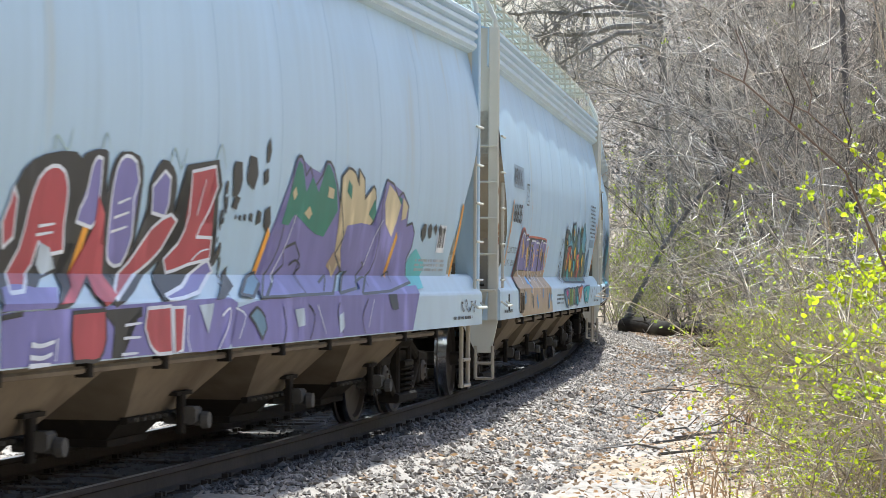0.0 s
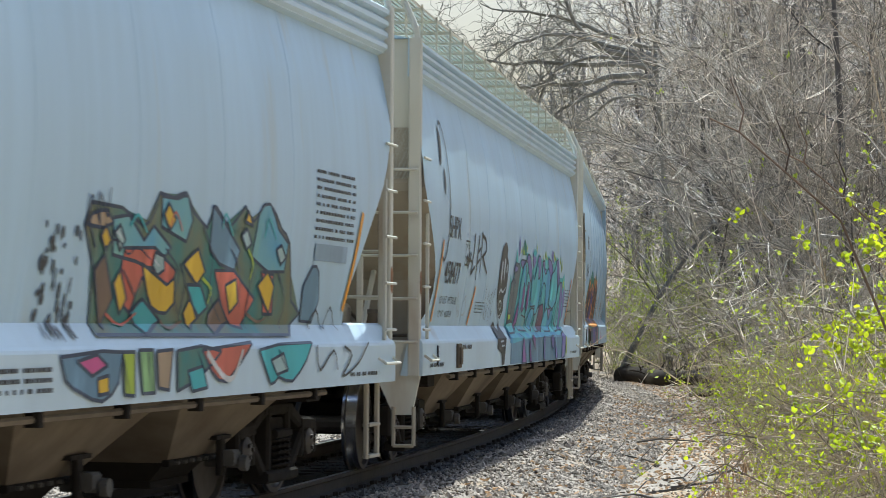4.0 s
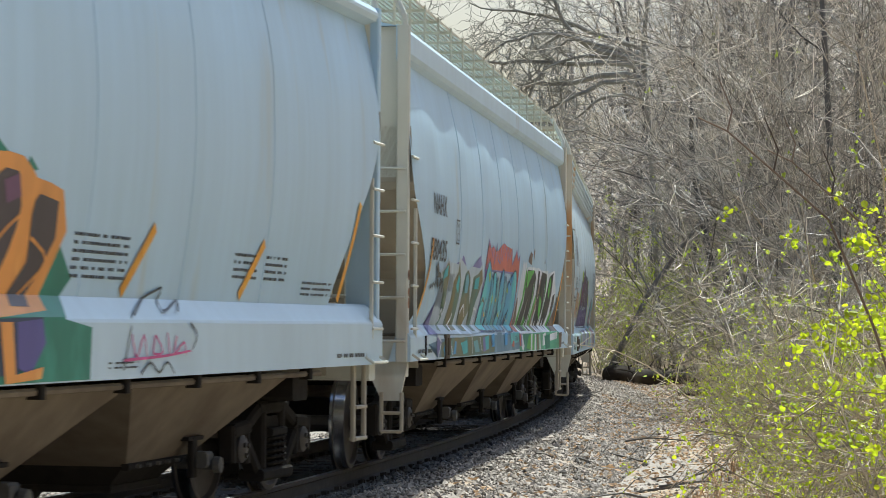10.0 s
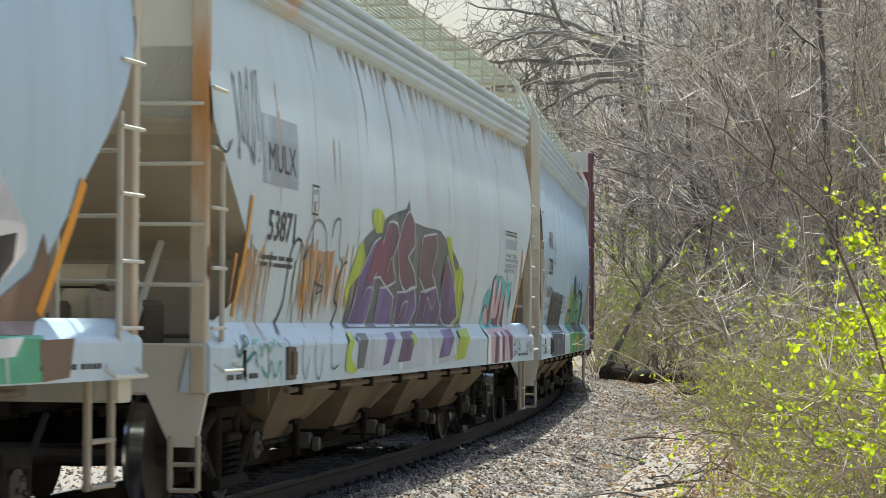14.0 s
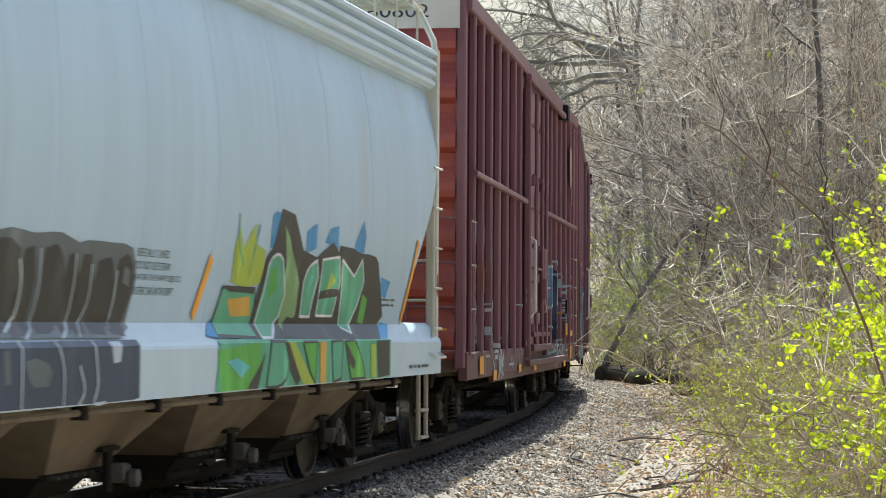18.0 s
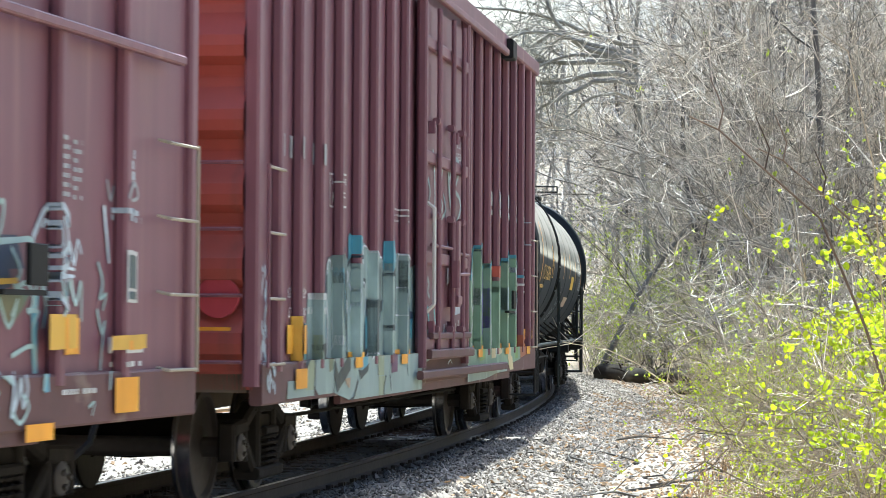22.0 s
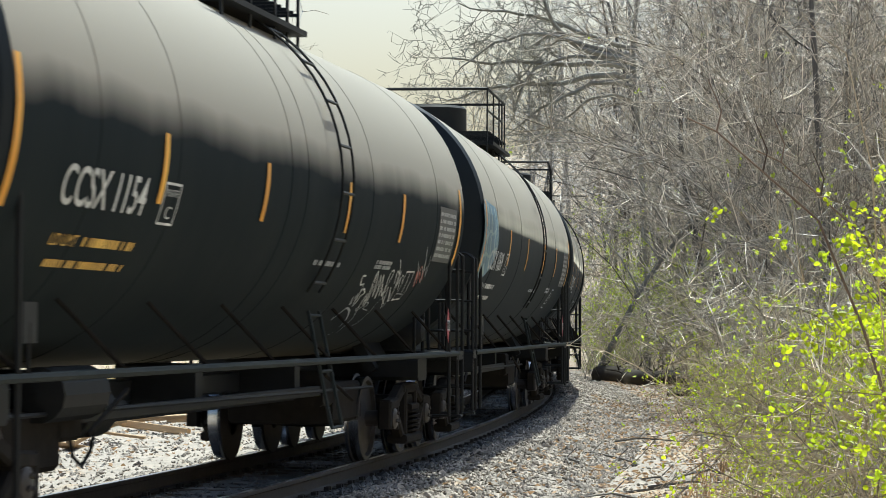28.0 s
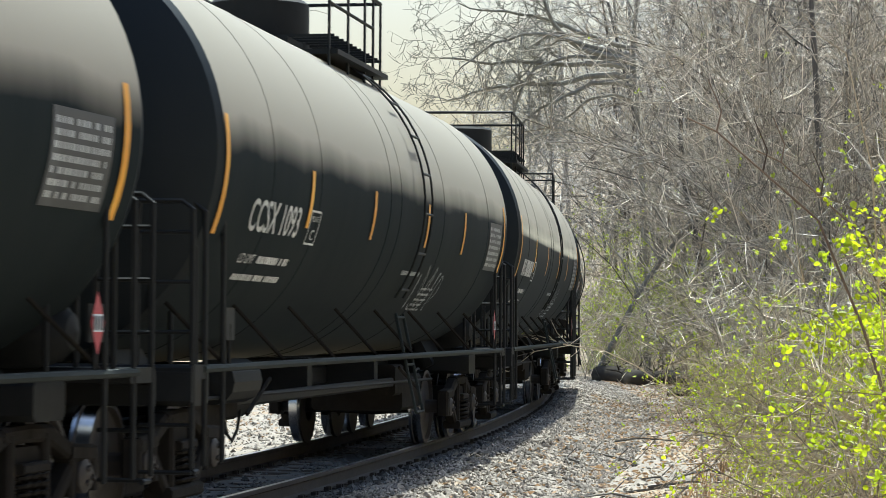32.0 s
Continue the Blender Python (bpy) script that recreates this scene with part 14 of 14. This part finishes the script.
    for k in range(4):
        g, ends = canes(120 + k, 22, 1.75, 1.0, r=0.0080, twigs=5, droop=0.32, fine=1, long=1.4)
        leafy.append([("cane_tangle", g.mesh("cane_tangle", M_BUSH_TWIG)), ("foliage", leaves(ends, 10 + k, 0.36, 0.031, 4).mesh("foliage", M_LEAF))])
    lab = "low twiggy bush with small fresh yellow-green leaves"
    n = 0
    while n < 66:
        y = rnd.uniform(14, 34) if n % 3 else rnd.uniform(34, 55)
        o = rnd.uniform(4.4, 8.5)
        x = float(np.interp(y, LY, LX)) + o
        size = rnd.uniform(0.45, 1.2)
        if (x - 1.75 * size) / y < 0.085 or x / y > 0.23:
            continue
        n += 1
        shrub("leafy_bush", lab, leafy[rnd.randrange(4)], x, y, rnd.uniform(0, 360), size, tall=rnd.uniform(0.8, 1.25))
    # brown saplings at the foot of the bank, arching over the bushes
    arch = []
    for k in range(2):
        g, ends = canes(260 + k, 16, 5.2, 1.0, r=0.008, twigs=6, droop=0.12, lean=(0.0, 0), long=0.6, fine=1, stop=-1.1)
        arch.append([("cane_tangle", g.mesh("cane_tangle", M_SAPLING)), ("foliage", leaves(ends, 60 + k, 0.06, 0.034, 6).mesh("foliage", M_LEAF))])
    for k, (x, y, t) in enumerate(((5.0, 21.5, 0), (5.9, 25.0, 8), (6.7, 29.0, -8), (5.5, 23.5, 5))):
        shrub("arching_sapling", "bare brown sapling with fine drooping twigs", arch[k % 2], x, y, t)
    # the near shrub with larger leaves, and its long arching branch
    near = []
    for k in range(2):
        g, ends = canes(150 + k, 10, 2.6, 0.36, r=0.0045, twigs=4, droop=0.10, lean=(-0.05, 0), stop=-0.55, long=0.7)
        if k == 0:
            pts = [Vector((-0.16, 0, 0.9)), Vector((-0.40, 0.02, 1.65)), Vector((-0.57, 0, 2.05)), Vector((-0.78, -0.02, 2.23)), Vector((-0.95, 0, 2.38)), Vector((-1.06, 0, 2.43))]
            g.tube(pts, 0.006, 6, 1, r2=0.003)
            for q in (3, 4):
                g.tube([pts[q], pts[q] + Vector((0.02, 0.02, 0.08)), pts[q] + Vector((-0.03, 0.03, 0.20))], 0.005, 4, 1, r2=0.002)
        near.append([("cane_tangle", g.mesh("cane_tangle", [M_BUSH_TWIG, M_SAPLING])), ("foliage", leaves(ends, 40 + k, 0.60, 0.031, 9, keep=lambda p: 1.20 < p.z < 2.30 and p.x > -0.70).mesh("foliage", M_LEAF))])
    for k, (x, y, t, s) in enumerate(((1.97, 9.0, 0, 1.0), (2.12, 9.6, 6, 1.0), (2.42, 10.6, 5, 1.0), (2.10, 8.8, 160, 0.9))):
        shrub("bright_leaved_shrub", "shrub with bright yellow-green young leaves", near[k % 2], x, y, t, s)


def build_litter():
    """Dead leaves, dry weeds and sticks along the foot of the bank."""
    rnd = random.Random(31)
    g = Geo()
    for lo, hi, y0, y1, n in ((1.8, 5.6, 14, 60, 2400), (3.2, 7.0, 16, 90, 4200), (-9, -3, 24, 60, 900)):
        xs, ys = [], []
        for _ in range(n):
            y = rnd.uniform(y0, y1)
            ys.append(y)
            xs.append(float(np.interp(y, LY, LX)) + rnd.uniform(lo, hi))
        for x, y, z in zip(xs, ys, ground_at(xs, ys)):
            s, a = rnd.uniform(0.025, 0.055), rnd.uniform(0, 6.28)
            ca, sa = math.cos(a) * s, math.sin(a) * s
            t = [rnd.uniform(0.02, 0.07) for _ in range(4)]
            i = len(g.v)
            g.v += [(x - ca, y - sa, z + t[0]), (x + sa * 0.6, y - ca * 0.6, z + t[1]), (x + ca, y + sa, z + t[2]), (x - sa * 0.6, y + ca * 0.6, z + t[3])]
            g.f += [(i, i + 1, i + 2), (i, i + 2, i + 3)]
            g.m += [0, 0]
    tagged(new("leaf_litter", g.mesh("leaf_litter", M_DRY_LEAF)), "scattered dry brown leaves beside the stones", "leaf litter", kind="stuff")
    # weeds
    w, gr = Geo(), Geo()
    for geo, lo, hi, y0, y1, n, hh in ((w, 4.1, 6.2, 17, 34, 700, 0.28), (gr, -13, -7.5, 34, 85, 6000, 0.55)):
        xs, ys = [], []
        for _ in range(n):
            y = rnd.uniform(y0, y1)
            ys.append(y)
            xs.append(float(np.interp(y, LY, LX)) + rnd.uniform(lo, hi))
        for x, y, z in zip(xs, ys, ground_at(xs, ys)):
            b, hgt = rnd.uniform(0, 6.28), hh * rnd.uniform(0.4, 1.2)
            dx, dy = math.cos(b) * 0.008, math.sin(b) * 0.008
            lx, ly = rnd.gauss(0, 0.4) * hgt, rnd.gauss(0, 0.4) * hgt
            i = len(geo.v)
            geo.v += [(x - dx, y - dy, z - 0.02), (x + dx, y + dy, z - 0.02), (x + lx * 0.4 + dx, y + ly * 0.4 + dy, z + hgt * 0.6), (x + lx * 0.4 - dx, y + ly * 0.4 - dy, z + hgt * 0.6), (x + lx, y + ly, z + hgt)]
            geo.f += [(i, i + 1, i + 2, i + 3), (i + 3, i + 2, i + 4)]
            geo.m += [0, 0]
    tagged(new("dry_weeds", w.mesh("dry_weeds", M_DRY_LEAF)), "orange-brown dead weeds at the foot of the bushes", "weeds", kind="stuff")
    tagged(new("dry_grass", gr.mesh("dry_grass", M_GRASS)), "tan dry grass beyond the line", "grass", kind="stuff")
    for k in range(16):
        y = rnd.uniform(22, 50)
        x = float(np.interp(y, LY, LX)) + rnd.uniform(2.3, 5.0)
        z = float(ground_at([x], [y])[0])
        a, l = rnd.uniform(0, 6.28), rnd.uniform(0.4, 1.3)
        pts = [(0, 0, 0.03), (l * 0.4 * math.cos(a), l * 0.4 * math.sin(a), 0.10), (l * math.cos(a + 0.3), l * math.sin(a + 0.3), 0.06)]
        ob = new("stick", Geo().tube(pts, 0.018, 5, r2=0.008).tube([pts[1], (pts[1][0] + 0.15, pts[1][1] + 0.1, 0.24)], 0.008, 4).mesh("stick", M_BARK))
        ob.matrix_basis = pose(x, y, z)
        tagged(ob, "dead stick lying on the stones", "stick", "sticks on the stones")
    # broken boards beyond the line
    for k in range(26):
        y = rnd.uniform(36, 48)
        x = float(np.interp(y, LY, LX)) + rnd.uniform(-8.6, -5.2)
        z = float(ground_at([x], [y])[0])
        l = rnd.uniform(0.5, 1.9)
        ob = new("broken_board", Geo().box((0, 0, 0), (l, rnd.uniform(0.12, 0.24), rnd.uniform(0.03, 0.12)), bevel=0.01).mesh("broken_board", M_PLANK))
        ob.matrix_basis = pose(x, y, z + rnd.uniform(0.06, 0.22), rnd.uniform(-12, 12), rnd.uniform(-10, 10), rnd.uniform(0, 180))
        tagged(ob, "broken weathered board lying in a heap", "board", "broken boards beyond the line")


def build_log():
    """Dark rotten logs along the foot of the wood, with broken branches."""
    for seed, x, y, turn, n, r0, r1, label in ((12, 5.75, 88.0, -76.0, 13, 0.36, 0.17, "dark fallen log with broken branches at the foot of the wood"),
                                               (13, 6.6, 70.0, -50.0, 9, 0.16, 0.07, "thin dark fallen limb lying on the bank")):
        rnd = random.Random(seed)
        g = Geo()
        place = pose(x, y, float(ground_at([x], [y])[0]), rz=turn)
        pts = []
        for k in range(n):
            p = place @ Vector((1.1 * k, 0.18 * math.sin(k * 0.9), 0))
            p.z = float(ground_at([p.x], [p.y])[0]) + 0.7 * (r0 + (r1 - r0) * k / n) + rnd.gauss(0, 0.03)
            pts.append(place.inverted() @ p)
        g.tube(pts, r0, 11, r2=r1)
        for k in range(n):
            p = pts[rnd.randrange(n)] + Vector((rnd.uniform(-0.4, 0.4), rnd.uniform(-0.15, 0.15), 0.1))
            q = p + Vector((rnd.gauss(0, 0.5), rnd.gauss(0, 0.5), rnd.uniform(0.1, 0.7)))
            g.tube([p, (p + q) / 2 + Vector((rnd.gauss(0, 0.08), 0, 0.05)), q], 0.045, 5, r2=0.012)
        ob = new("fallen_log", g.mesh("fallen_log", M_LOG, smooth=True))
        ob.matrix_basis = place
        tagged(ob, label, "log")


build_woods()
build_log()
build_litter()


# ---- what moves ----
def train_at(t):
    """Metres run by the train at t, smoothly between the seconds of TRAIN."""
    ts, vs = [p[0] for p in TRAIN], [p[1] for p in TRAIN]
    n = len(ts)
    k = min(max(sum(1 for q in ts if q <= t) - 1, 0), n - 2)

    def speed(i):
        a, b = max(i - 1, 0), min(i + 1, n - 1)
        return (vs[b] - vs[a]) / (ts[b] - ts[a])
    h = ts[k + 1] - ts[k]
    u = (t - ts[k]) / h
    return ((2 * u ** 3 - 3 * u ** 2 + 1) * vs[k] + (u ** 3 - 2 * u ** 2 + u) * h * speed(k) + (-2 * u ** 3 + 3 * u ** 2) * vs[k + 1] + (u ** 3 - u ** 2) * h * speed(k + 1))


def motions():
    at = {}
    for unit, mid, reach in TRAIN_CARS:
        rows = []
        for t in range(0, 33):
            s = train_at(t) + mid
            a, b = on_line(s - reach), on_line(s + reach)
            d = b - a
            c = (a + b) / 2
            rows.append((float(t), pose(c.x, c.y, 0, rz=math.degrees(math.atan2(d.y, d.x)))))
        walk(unit.car, rows)
    start = train_at(0)
    turns = [(t / 10, math.degrees((train_at(t / 10) - start) / 0.457)) for t in range(0, 321)]
    for wheels, spot, car in WHEELSETS:
        walk(wheels, [(t, pose(*spot, 0, a, 0)) for t, a in turns])


motions()
